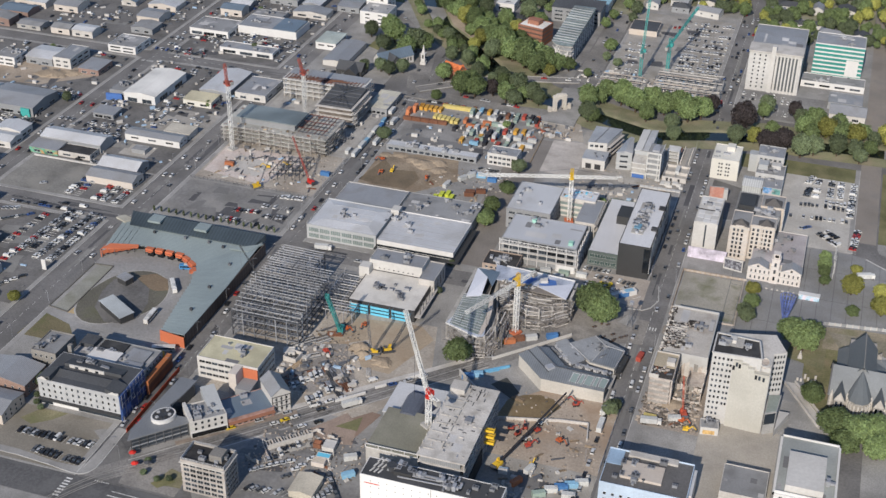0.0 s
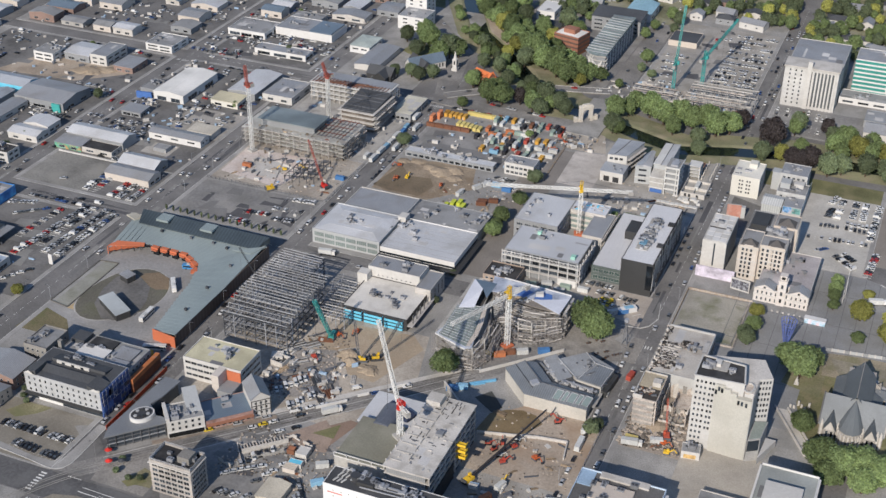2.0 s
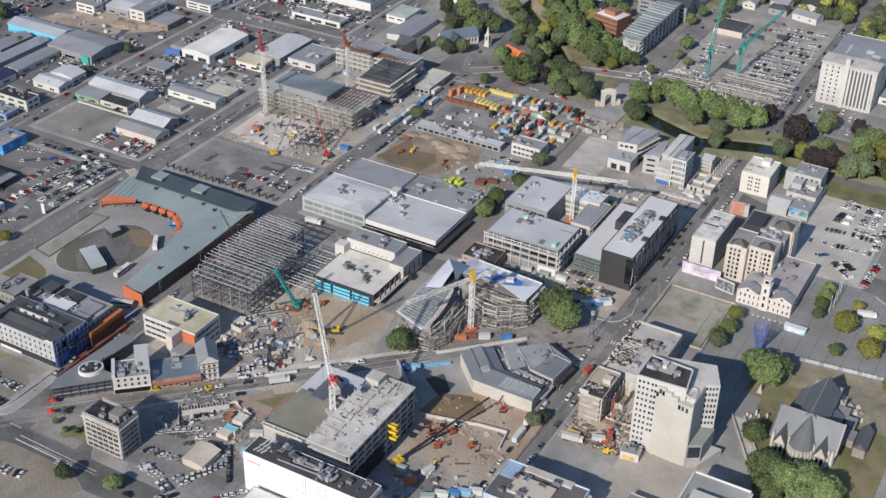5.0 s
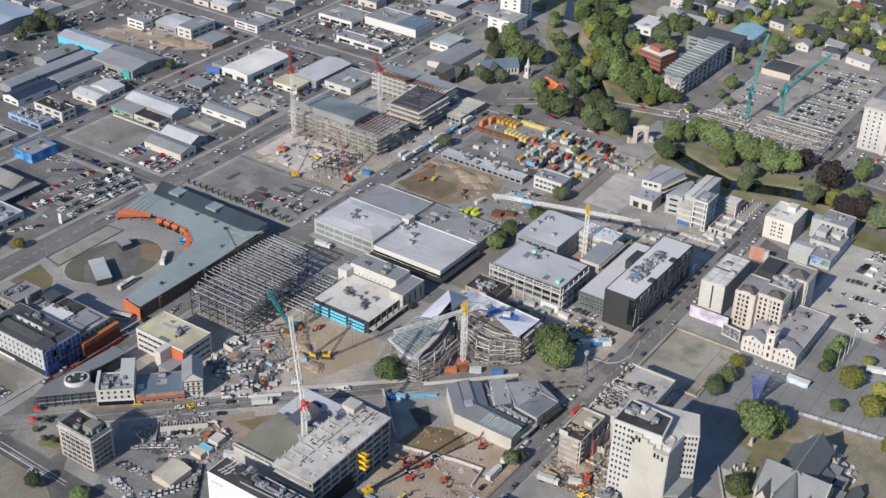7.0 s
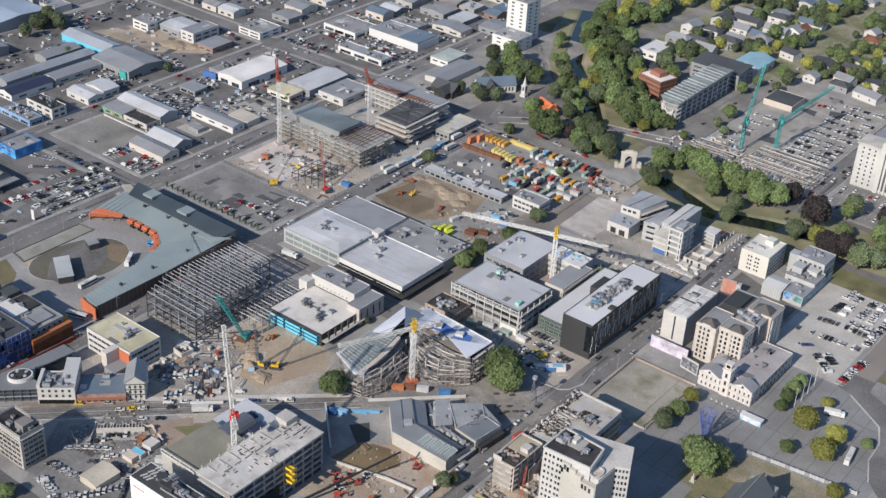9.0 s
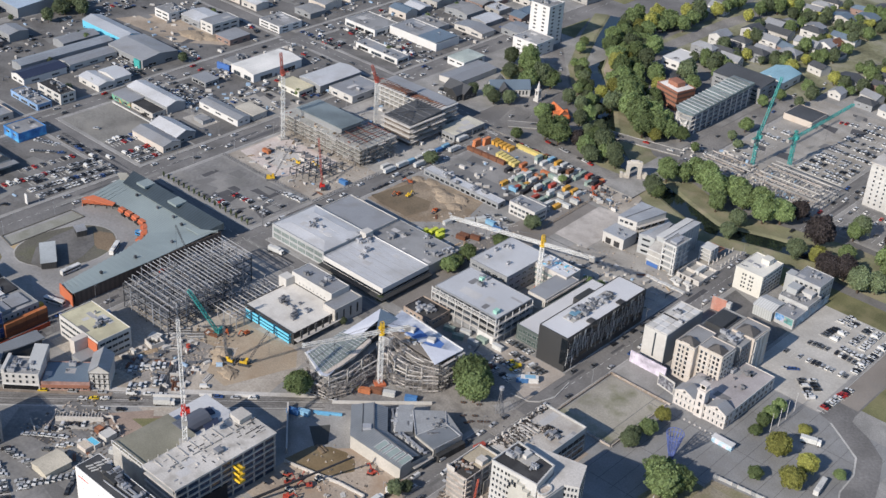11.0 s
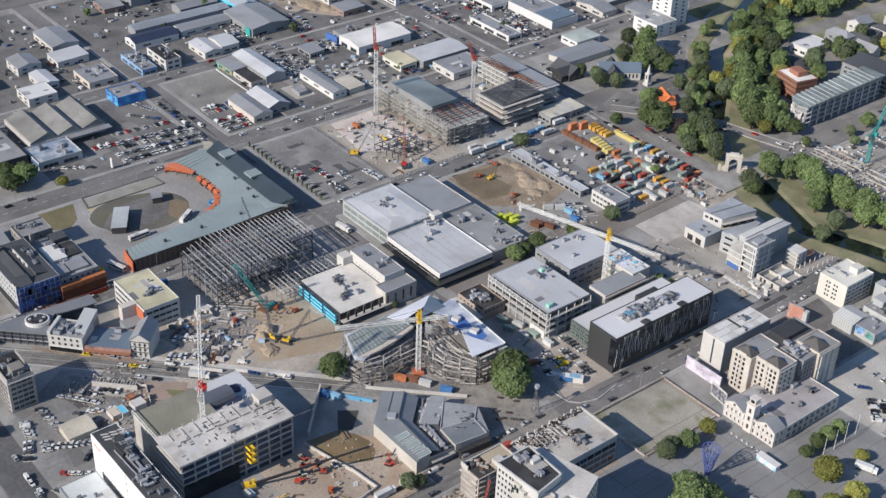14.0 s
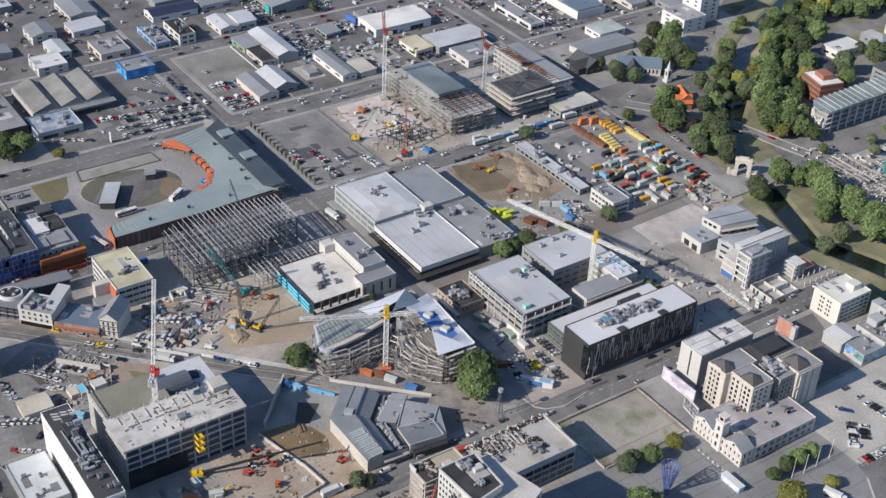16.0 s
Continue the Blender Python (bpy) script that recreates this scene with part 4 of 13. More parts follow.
def footpath(axis, edge, inward, a, b, wide=3.0):
    """A strip of footpath along a street, its kerb on the edge."""
    k, p = sorted((edge, edge + inward * 0.35)), sorted((edge + inward * 0.35, edge + inward * wide))
    for g, (u, v) in ((kerbs, k), (paths, p)):
        if axis == "x":
            g.box(u, a, 0.02, v, b, 0.21)
        else:
            g.box(a, u, 0.02, b, v, 0.212)


for x0, x1, y0, y1 in ((-319, -225, -300, 3), (-319, -225, 19, 236), (-319, -225, 250, 520), (-207, -119, 19, 236), (-500, -334, 5, 236), (-500, -334, -300, -8), (-500, -334, 250, 520)):
    footpath("x", x0, 1, y0, y1)
    footpath("x", x1, -1, y0, y1)
    footpath("y", y0, 1, x0 + 3, x1 - 3)
    footpath("y", y1, -1, x0 + 3, x1 - 3)
for axis, edge, inward, a, b in (("x", -207, 1, -206, -42), ("x", -119, -1, -206, -101), ("x", -105, 1, -118, 3), ("x", -105, 1, 19, 22.8), ("x", -105, 1, 62, 226), ("y", 226, -1, -102, -24), ("y", 19, 1, -102, -64),
                                 ("x", 96, -1, 46, 226), ("x", 96, -1, -74, -22), ("x", 111, 1, -112, -6), ("x", 111, 1, 22, 226), ("x", 96, -1, 290, 500), ("x", 111, 1, 290, 500), ("x", 204, -1, 114, 226), ("x", 10, 1, 330, 500)):
    footpath(axis, edge, inward, a, b)
solid("footpaths", paths, FOOTPATH, "grey concrete footpaths along the streets", kind="structure")
solid("kerbs", kerbs, KERB, "pale concrete kerbs along the streets", kind="structure")


# ---- department store ----
def store():
    r = thing("department_store", -104.5, 24, "large two-storey department store with pale metal roofs", "store", z=0.12)
    g = Geo()
    walls(g, 43.5, 34, 9.5, 0.5)
    part("wall", g, PANEL, r, "cool grey panelled wall")
    part("roof", Geo().box(0.3, 0.3, 8.7, 43.2, 33.7, 9.0), ROOFW, r)
    hip = Geo()
    for a, b in (((1, 1), (6, 6)),):
        hip.face([(1, 1, 9.05), (42.5, 1, 9.05), (36, 8, 10.0), (7, 8, 10.0)])
        hip.face([(42.5, 1, 9.05), (42.5, 33, 9.05), (36, 26, 10.0), (36, 8, 10.0)])
        hip.face([(42.5, 33, 9.05), (1, 33, 9.05), (7, 26, 10.0), (36, 26, 10.0)])
        hip.face([(1, 33, 9.05), (1, 1, 9.05), (7, 8, 10.0), (7, 26, 10.0)])
        hip.face([(7, 8, 10.0), (36, 8, 10.0), (36, 26, 10.0), (7, 26, 10.0)])
    part("roof", hip, ROOFW, r, "shallow pale metal roof cap")
    windows(r, 43.5, 34, 2, 1.0, 3.9, (6, 5), 6.6, 2.8, "fl", FRAMEM, PALEGLASS, 5)
    g = Geo()
    walls(g, 46.5, 37, 8.0, 0.5)
    part("wall", g, WHITE, r, "white upper wall", at=pose(44.5, -1, 0))
    part("roof", Geo().box(0.3, 0.3, 7.2, 46.2, 36.7, 7.5), ROOFY, r, "broad pale metal roof", at=pose(44.5, -1, 0))
    part("glazing", Geo().box(-0.06, -0.06, 3.6, 46.56, 37.06, 5.0), GLASS, r, "dark band of shop windows", at=pose(44.5, -1, 0))
    part("canopy", Geo().box(-1, -3.6, 3.0, 50, 0, 3.3).box(46.5, 0, 3.0, 50, 37, 3.3), DARK, r, "dark veranda roof over the footpath", at=pose(44.5, -1, 0))
    g = Geo()
    walls(g, 40, 26, 8.2, 0.4)
    part("wall", g, PALECONC, r, at=pose(3, 34.5, 0))
    part("roof", Geo().box(0.3, 0.3, 7.5, 39.7, 25.7, 7.8), ROOFG, r, "grey metal rear roof", at=pose(3, 34.5, 0))
    g = Geo()
    walls(g, 47, 26, 7.0, 0.4)
    part("wall", g, GREYW, r, at=pose(43.5, 36.5, 0))
    part("roof", Geo().box(0.3, 0.3, 6.3, 46.7, 25.7, 6.6), GREYM, r, "grey membrane rear roof", at=pose(43.5, 36.5, 0))
    part("plant_room", Geo().box(0, 0, 7.4, 5, 6, 11.2), OFFWHITE, r, "off-white lift tower", at=pose(42, 30, 0))
    for k in range(16):
        px, py, z = (rng.uniform(8, 32), rng.uniform(9, 22), 10.0) if k % 3 == 0 else (rng.uniform(46, 84), rng.uniform(2, 30), 7.5) if k % 3 == 1 else (rng.uniform(46, 84), rng.uniform(38, 56), 6.6)
        part("roof_patch", Geo().box(px, py, z - 0.05, px + rng.uniform(1.5, 6), py + rng.uniform(1, 5), z + 0.012 + 0.004 * k), PATCHES[1], r)
    for k in range(7):
        part("roof_seam", Geo().box(45, 3 + 5 * k, 7.4, 90.5, 3.22 + 5 * k, 7.56), PATCHES[0], r, "raised roof seam")
    for k in range(4):
        part("gutter", Geo().box(8, 8 + 6 * k, 9.9, 35.5, 8.25 + 6 * k, 10.05), PATCHES[1], r)
    roof_units(r, 40, 20, 50, 34, 7.6, 12)
    roof_units(r, 14, 14, 24, 20, 10.0, 5)
    roof_units(r, 52, 42, 88, 60, 6.6, 14)
    roof_units(r, 52, 14, 60, 26, 7.5, 4)


store()


def blue_shop():
    r = thing("blue_panelled_shop", -53, -40, "white-roofed building with sky-blue louvre balconies", "building", z=0.12)
    g = Geo()
    walls(g, 38, 33, 7.2, 0.4)
    part("wall", g, DARK, r, "charcoal wall")
    part("roof", Geo().box(0.3, 0.3, 6.5, 37.7, 32.7, 6.8), mat("white_membrane", (0.6, 0.58, 0.54), 0.8, vbig=0.1, vfine=0.1, stain=(0.4, 0.38, 0.35), stain_amount=0.6, stain_scale=0.12), r, "dirty white membrane roof")
    for c in range(3):
        for k in range(3):
            part("balcony", Geo().box(0, -1.6, 0, 10.5, 0, 0.25).box(0, -1.6, 0.25, 10.5, -1.45, 1.35).box(0, -1.5, 0.25, 0.15, 0, 1.35).box(10.35, -1.5, 0.25, 10.5, 0, 1.35), CYAN, r, "sky-blue panelled balcony", at=pose(1.5 + 12 * c, 0, 0.6 + 2.1 * k))
    part("canopy", Geo().box(38, 0, 3.2, 41.2, 33, 3.5), PALECONC, r, "pale veranda along the side street")
    roof_units(r, 8, 8, 30, 22, 6.8, 12)
    g = Geo()
    walls(g, 31, 13, 13.5, 0.4)
    part("wall", g, OFFWHITE, r, "off-white upper block", at=pose(0, 33, 0))
    part("roof", Geo().box(0.3, 0.3, 12.7, 30.7, 12.7, 13.1), ROOFG, r, "grey metal roof of the upper block", at=pose(0, 33, 0))
    for c in range(8):
        part("window", window_mesh(0.9, 0.7, FRAMEM, GLASS), None, r, at=pose(6 + 2.8 * c, 33, 8.3))
    part("lift_tower", Geo().box(-4, -6, 0, 2, 0, 11.5), OFFWHITE, r, at=pose(0, 33, 0))
    g = Geo()
    walls(g, 9, 20, 10.5, 0.5)
    part("wall", g, PALECONC, r, "pale colonnaded end block", at=pose(31, 27, 0))
    part("roof", Geo().box(0.3, 0.3, 9.6, 8.7, 19.7, 10.0), ROOFG, r, at=pose(31, 27, 0))
    windows(r, 40, 47, 1, 2.2, 1, (0, 9), 1.3, 6.2, "r", FRAMEM, GLASS, 1, 1)
    roof_units(r, 6, 35, 24, 43, 13.1, 4)


blue_shop()

# ---- offices across the shopping street ----


def office_one():
    r = building("office_building", "new office block with wide grey roof and bare balconies", 11, 38, 54.5, 67, 15.5, GREYW, mat("pale_grey_roof", (0.44, 0.455, 0.48), 0.6, seam=1.0, axis="X", bump=0.15, vbig=0.06, vfine=0.06, stain=(0.34, 0.34, 0.34), stain_amount=0.4), par=0.3)
    for z in (4.0, 7.8, 11.6):
        part("floor_slab", Geo().box(-1.4, -1.4, z, 45.0, 29.2, z + 0.35), PALECONC, r, "pale concrete balcony edge")
    for k in range(9):
        part("column", Geo().bar((-1 + 5.6 * k, -1.1, 0), (-1 + 5.6 * k, -1.1, 15.2), 0.35), WHITE, r, "white steel column")
    for k in range(6):
        part("column", Geo().bar((44.6, 0.5 + 5.6 * k, 0), (44.6, 0.5 + 5.6 * k, 15.2), 0.35), WHITE, r, "white steel column")
        part("brace", Geo().bar((44.7, 0.5 + 5.6 * k, 8 + 3.8 * (k % 2)), (44.7, 5.6 + 5.6 * k, 11.8 + 3.8 * (k % 2) - 7.6 * (k % 2)), 0.22), WHITE, r, "white steel brace")
    windows(r, 43.5, 29, 3, 4.8, 3.8, (8, 5), 4.9, 2.4, "fr", DKSTEEL, GLASS, 3)
    part("truss", Geo().box(-1.2, -1.5, 11.9, 44, -1.2, 12.2).box(-1.2, -1.5, 14.4, 44, -1.2, 14.7), WHITE, r, "white edge truss under the eaves")
    t = Geo()
    for k in range(20):
        t.bar((-1 + 2.2 * k, -1.35, 12.1), (0.1 + 2.2 * k, -1.35, 14.5), 0.18).bar((0.1 + 2.2 * k, -1.35, 14.5), (1.2 + 2.2 * k, -1.35, 12.1), 0.18)
    part("truss_web", t, WHITE, r)
    part("service_door", Geo().box(33, -1.6, 0, 43.4, -1.4, 4.4), WHITE, r, "large white roller door")
    part("hatch", Geo().box(0, 0, 15.3, 2.6, 3, 17.2), mat("mint_panel", (0.3, 0.55, 0.46), 0.6), r, "mint-green roof hatch", at=pose(38, 3, 0))
    part("hatch", Geo().box(0, 0, 15.3, 2.2, 3, 17.0), PROTO.setdefault("mint", bpy.data.materials["mint_panel"]), r, "mint-green roof hatch", at=pose(12, 22, 0))
    roof_units(r, 12, 18, 22, 26, 15.2, 5)
    PROTO.pop("mint")


office_one()


def office_two():
    r = building("office_building", "half-built office with pale roof round a crane court", 3, 76, 30, 112, 13.5, GREYW, ROOFW, 3, (5, 6), (3.6, 1.7), 1.8, 3.9, "frl", par=0.3, bars=3)
    g = Geo()
    walls(g, 22, 13, 13.0, 0.3)
    part("wall", g, PALECONC, r, at=pose(27, 25, 0))
    part("roof", Geo().box(0.2, 0.2, 12.3, 21.8, 12.8, 12.7), mat("white_foil_roof", (0.55, 0.57, 0.6), 0.35, vbig=0.2, vfine=0.15), r, "shiny pale roof sheet", at=pose(27, 25, 0))
    g = Geo()
    walls(g, 12, 30, 12.0, 0.3)
    part("wall", g, PALECONC, r, at=pose(42, 0, 0))
    part("roof", Geo().box(0.2, 0.2, 11.3, 11.8, 29.8, 11.7), ROOFG, r, at=pose(42, 0, 0))
    for z in (3.5, 7, 10.5):
        part("scaffold_deck", Geo().box(54, 0, z, 55.5, 36, z + 0.15), BOARD, r, "timber scaffold deck")
        part("glazing", Geo().box(27.2, 24.9, z - 2.4, 48.8, 25.02, z - 0.2), PALEGLASS, r, "pale unfinished glass band")
        part("glazing", Geo().box(53.9, 0.6, z - 2.4, 54.06, 29.4, z - 0.2), PALEGLASS, r, "pale unfinished glass band")
        part("floor_edge", Geo().box(26.6, 24.2, z - 0.1, 49.6, 25.0, z + 0.25), PALECONC, r, "pale floor edge")
        part("floor_edge", Geo().box(54.0, -0.4, z - 0.1, 54.6, 30.2, z + 0.25), PALECONC, r, "pale floor edge")
    for k in range(19):
        part("scaffold_pole", Geo().bar((55.4, 2 * k, 0), (55.4, 2 * k, 12.6), 0.12), PALESTEEL, r)
    for k in range(30):
        part("roof_gear", Geo().box(0, 0, 0, rng.uniform(0.6, 3), rng.uniform(0.3, 1.4), rng.uniform(0.2, 0.8)), (CYAN, PALECONC, STEEL, LBLUEP, TIMBER)[k % 5], r, "roofing materials", at=pose(rng.uniform(29, 46), rng.uniform(26, 36), 12.7, 0, 0, rng.choice((0, 90, 30))))
    roof_units(r, 4, 6, 24, 30, 13.2, 4)


office_two()


def dark_office():
    r = building("dark_office_building", "five-storey charcoal office with wavy white fins", 77, 44.5, 95, 114, 20.8, DARK, mat("white_roof_sheet", (0.56, 0.565, 0.58), 0.6, seam=1.2, axis="Y", bump=0.1, vbig=0.06, vfine=0.06), par=0.4)
    for k in range(46):
        y, x, ph = 1.2 + 1.47 * k, 18.05, rng.uniform(0, 6)
        z0, z1 = rng.choice((3.5, 3.5, 5.0, 7.5, 9.5)), rng.choice((19.5, 19.5, 17.0, 14.0))
        pts = [(x, y + 0.4 * math.sin(ph + z * 0.5), z) for z in (z0 + (z1 - z0) * i / 8 for i in range(9))]
        part("fin", Geo().strip([(x + 0.12, b, c) for x, b, c in pts], rng.choice((0.16, 0.22, 0.28))), WHITE if k % 3 == 0 else PALESTEEL, r, "wavy pale facade fin")
    for k in range(24):
        part("plant_unit", unit_mesh(k % 2), None, r, at=sized(pose(rng.uniform(4.5, 10.5), 15 + 1.5 * k, 20.7, 0, 0, rng.choice((0, 90))), rng.uniform(0.7, 1.1)))
    for z in (4.2, 8.2, 12.2, 16.2):
        part("glazing", Geo().box(17.9, 1, z, 18.04, 68, z + 2.4), GLASS, r, "dark ribbon of glass")
    part("corner_glazing", Geo().box(14.5, -0.06, 4, 18.06, 0.1, 19.5), GLASS, r, "dark corner glass strip")
    for y in (20, 46):
        part("notch", Geo().box(14.5, y, 20.0, 18.1, y + 4, 21.3), BLACKM, r, "dark roof recess")
    part("plant_deck", Geo().box(4, 14, 20.4, 11, 52, 20.7), CONC, r, "pale plant deck")
    roof_units(r, 4.5, 15, 10.5, 50, 20.7, 22)
    part("roof_tank", Geo().box(5, 18, 20.7, 9, 24, 22.2), mat("teal_blue_plant", (0.12, 0.24, 0.33), 0.6, vfine=0.2), r, "blue-clad plant")
    low = building("office_annex", "lower office wing with white roof and grey-green glass", 59, 50, 76.5, 116, 9.5, mat("green_panel", (0.10, 0.125, 0.12), 0.5), bpy.data.materials["white_roof_sheet"], 2, (5, 16), (3.2, 2.2), 1.2, 4.2, "fl", par=0.3, glass_m=TEALG, bars=2)
    part("plant_room", Geo().box(9, 36, 9.2, 17, 50, 14.5), DARK, low, "charcoal plant room")


dark_office()


def corner_shop():
    r = building("corner_shop", "two-storey brown shop with black roof", 4.5, 21, 24, 36.5, 6.7, mat("brown_stone", (0.3, 0.24, 0.2), 0.8), BLACKM, par=0.7, units=9)
    part("glazing", Geo().box(-0.06, -0.06, 0.5, 19.56, 0.1, 2.8), GLASS, r, "shop windows")
    part("canopy", Geo().box(-1.5, -2.5, 3.1, 21, 0, 3.35), PALECONC, r, "pale veranda")
    windows(r, 19.5, 15.5, 1, 3.9, 1, (6, 5), 1.6, 1.4, "fr")


corner_shop()

# ---- along the street to the river ----


def white_hotel():
    r = building("white_hotel", "tall narrow white building with black slot window", 113, 87, 126.5, 121, 18.8, OFFWHITE, mat("cream_roof", (0.55, 0.53, 0.48), 0.8, vfine=0.1, stain=(0.3, 0.29, 0.27), stain_amount=0.5, stain_scale=0.15), par=0.4, units=3)
    part("slot_window", Geo().box(6.6, -0.1, 3, 7.5, 0.1, 17.6), GLASS, r, "full-height black slot window")
    part("roof_joint", Geo().box(0.4, 16.5, 18.4, 13.1, 17.3, 18.9), DARK, r, "dark joint across the roof")
    for i in range(3):
        for j in range(6):
            y = 1.2 + 5.1 * j + (1.6 if j > 2 else 0)
            part("roof_panel", Geo().box(0.7 + 4.15 * i, y, 18.3, 4.55 + 4.15 * i, y + 4.7, 18.72), WHITE if (i + j) % 3 else OFFWHITE, r, "pale roof panel")
    part("edge_trim", Geo().box(13.5, -0.05, 0, 13.75, 34, 19.0), PANEL, r, "grey cladding of the flank")
    windows(r, 13.5, 34, 4, 3, 3.8, (0, 9), 2.6, 2.0, "r", DKSTEEL, GLASS, 2)
    windows(r, 13.5, 34, 5, 2, 3.2, (0, 10), 1.6, 1.6, "l")
    solid("billboard_wall", Geo().box(0, 0, 0, 22, 0.5, 7), mat("lilac_mural", (0.52, 0.48, 0.56), 0.8, vbig=0.3, big=0.2), "pale lilac painted hoarding beside a vacant plot", "hoarding", at=pose(112.5, 78, 0.12))
    solid("dark_billboard", Geo().box(0, 0, 0, 11, 0.4, 7.5).box(0.5, -0.1, 1, 10.5, 0, 6.5, 1), [OFFWHITE, mat("dark_mural", (0.1, 0.1, 0.12), 0.8, vbig=0.6, big=0.5, stain=(0.4, 0.42, 0.45), stain_amount=0.8, stain_scale=0.6)], "dark mural on a hoarding", "hoarding", at=pose(134, 72, 0.12, 0, 0, -10))


white_hotel()


def heritage_block():
    r = thing("heritage_hotel", 134, 84, "seven-storey cream heritage hotel with grey roofs", "hotel", z=0.12)
    for x0, y0, x1, y1, h, m in ((0, 0, 11, 20, 22, CREAM), (11, 3.5, 25, 16, 22.5, CREAM), (0, 20, 26, 46, 21, GREYW), (14, 30, 27.5, 46, 21.8, PINKST)):
        g = Geo()
        walls(g, x1 - x0, y1 - y0, h, 0.5)
        part("wall", g, m, r, at=pose(x0, y0, 0))
        part("roof", Geo().box(0.3, 0.3, h - 0.8, x1 - x0 - 0.3, y1 - y0 - 0.3, h - 0.5), GREYM, r, at=pose(x0, y0, 0))
    for k in range(7):
        for c in range(3):
            part("window", window_mesh(1.25, 1.75, DKSTEEL, GLASS), None, r, at=pose(2.4 + 2.3 * c, 0, 1.8 + 2.8 * k))
        for c in range(3):
            part("window", window_mesh(1.25, 1.75, DKSTEEL, GLASS), None, r, at=pose(13 + 2.6 * c, 3.5, 1.8 + 2.8 * k))
        for c in range(2):
            part("window", window_mesh(1.25, 1.75, DKSTEEL, GLASS), None, r, at=pose(20.5 + 2.2 * c, 3.5, 1.8 + 2.8 * k))
        for c in range(5):
            part("window", window_mesh(1.0, 1.6, DKSTEEL, GLASS), None, r, at=pose(26, 18 + 2.4 * c, 1.8 + 2.6 * k, 0, 0, 90))
        for c in range(3):
            part("window", window_mesh(1.6, 1.8, WHITE, GLASS), None, r, at=pose(25, 5.5 + 3.4 * c, 1.8 + 2.8 * k, 0, 0, 90))
            part("window", window_mesh(1.8, 1.8, WHITE, GLASS), None, r, at=pose(27.5, 33 + 4.2 * c, 1.8 + 2.7 * k, 0, 0, 90))
    for x, y, w, d in ((1, 0.5, 9, 6), (15, 4, 9, 7), (16, 31, 10, 8)):
        g = Geo()
        for a, b in (((0, 0), (w, 0)), ((w, 0), (w, d)), ((w, d), (0, d)), ((0, d), (0, 0))):
            g.face([(*a, 0), (*b, 0), (w / 2, d / 2, 3.6)])
        part("turret_roof", g, mat("brown_slate", (0.085, 0.08, 0.078), 0.8, vfine=0.2), r, "steep slate turret roof", at=pose(x, y, 21.9))
    part("plant_room", Geo().box(2, 24, 20.5, 11, 40, 23.4), DARK, r, "charcoal roof plant room")
    part("mansard", Geo().prism(rect(1, 19, 12, 44), 20.4, 24, 0, [21, 21, 21, 21]), ROOFD, r, "dark mansard roof")
    for z in (3.9, 12.4, 20.6):
        part("cornice", Geo().box(-0.35, -0.4, z, 11.3, 0, z + 0.4).box(11.3, 3.1, z, 25.3, 3.5, z + 0.4), OFFWHITE, r, "pale moulded cornice")
        part("cornice", Geo().box(25.0, 3.1, z, 25.4, 16, z + 0.4).box(27.5, 30, z, 27.9, 46, z + 0.4), OFFWHITE, r, "pale moulded cornice")
    for x, y in ((0.1, 0), (5.4, 0), (10.6, 0), (11.4, 3.5), (18, 3.5), (24.6, 3.5)):
        part("pilaster", Geo().box(x - 0.3, y - 0.25, 0, x + 0.3, y, 21.8), PINKST, r)
    for x, y in ((5.5, -0.1), (14.8, 3.4), (22, 3.4)):
        g = Geo().prism([(x - 2.4, y - 0.2), (x + 2.4, y - 0.2), (x + 2.4, y + 0.2), (x - 2.4, y + 0.2)], 21.6, 22.8)
        part("gable_parapet", g, CREAM, r, "stepped gable parapet")
    for y in (33, 37.2, 41.4):
        part("bay", Geo().box(27.5, y - 1.3, 1, 28.0, y + 1.3, 20.6), OFFWHITE, r, "white window bay")
    roof_units(r, 12, 18, 24, 30, 20.5, 9)


heritage_block()


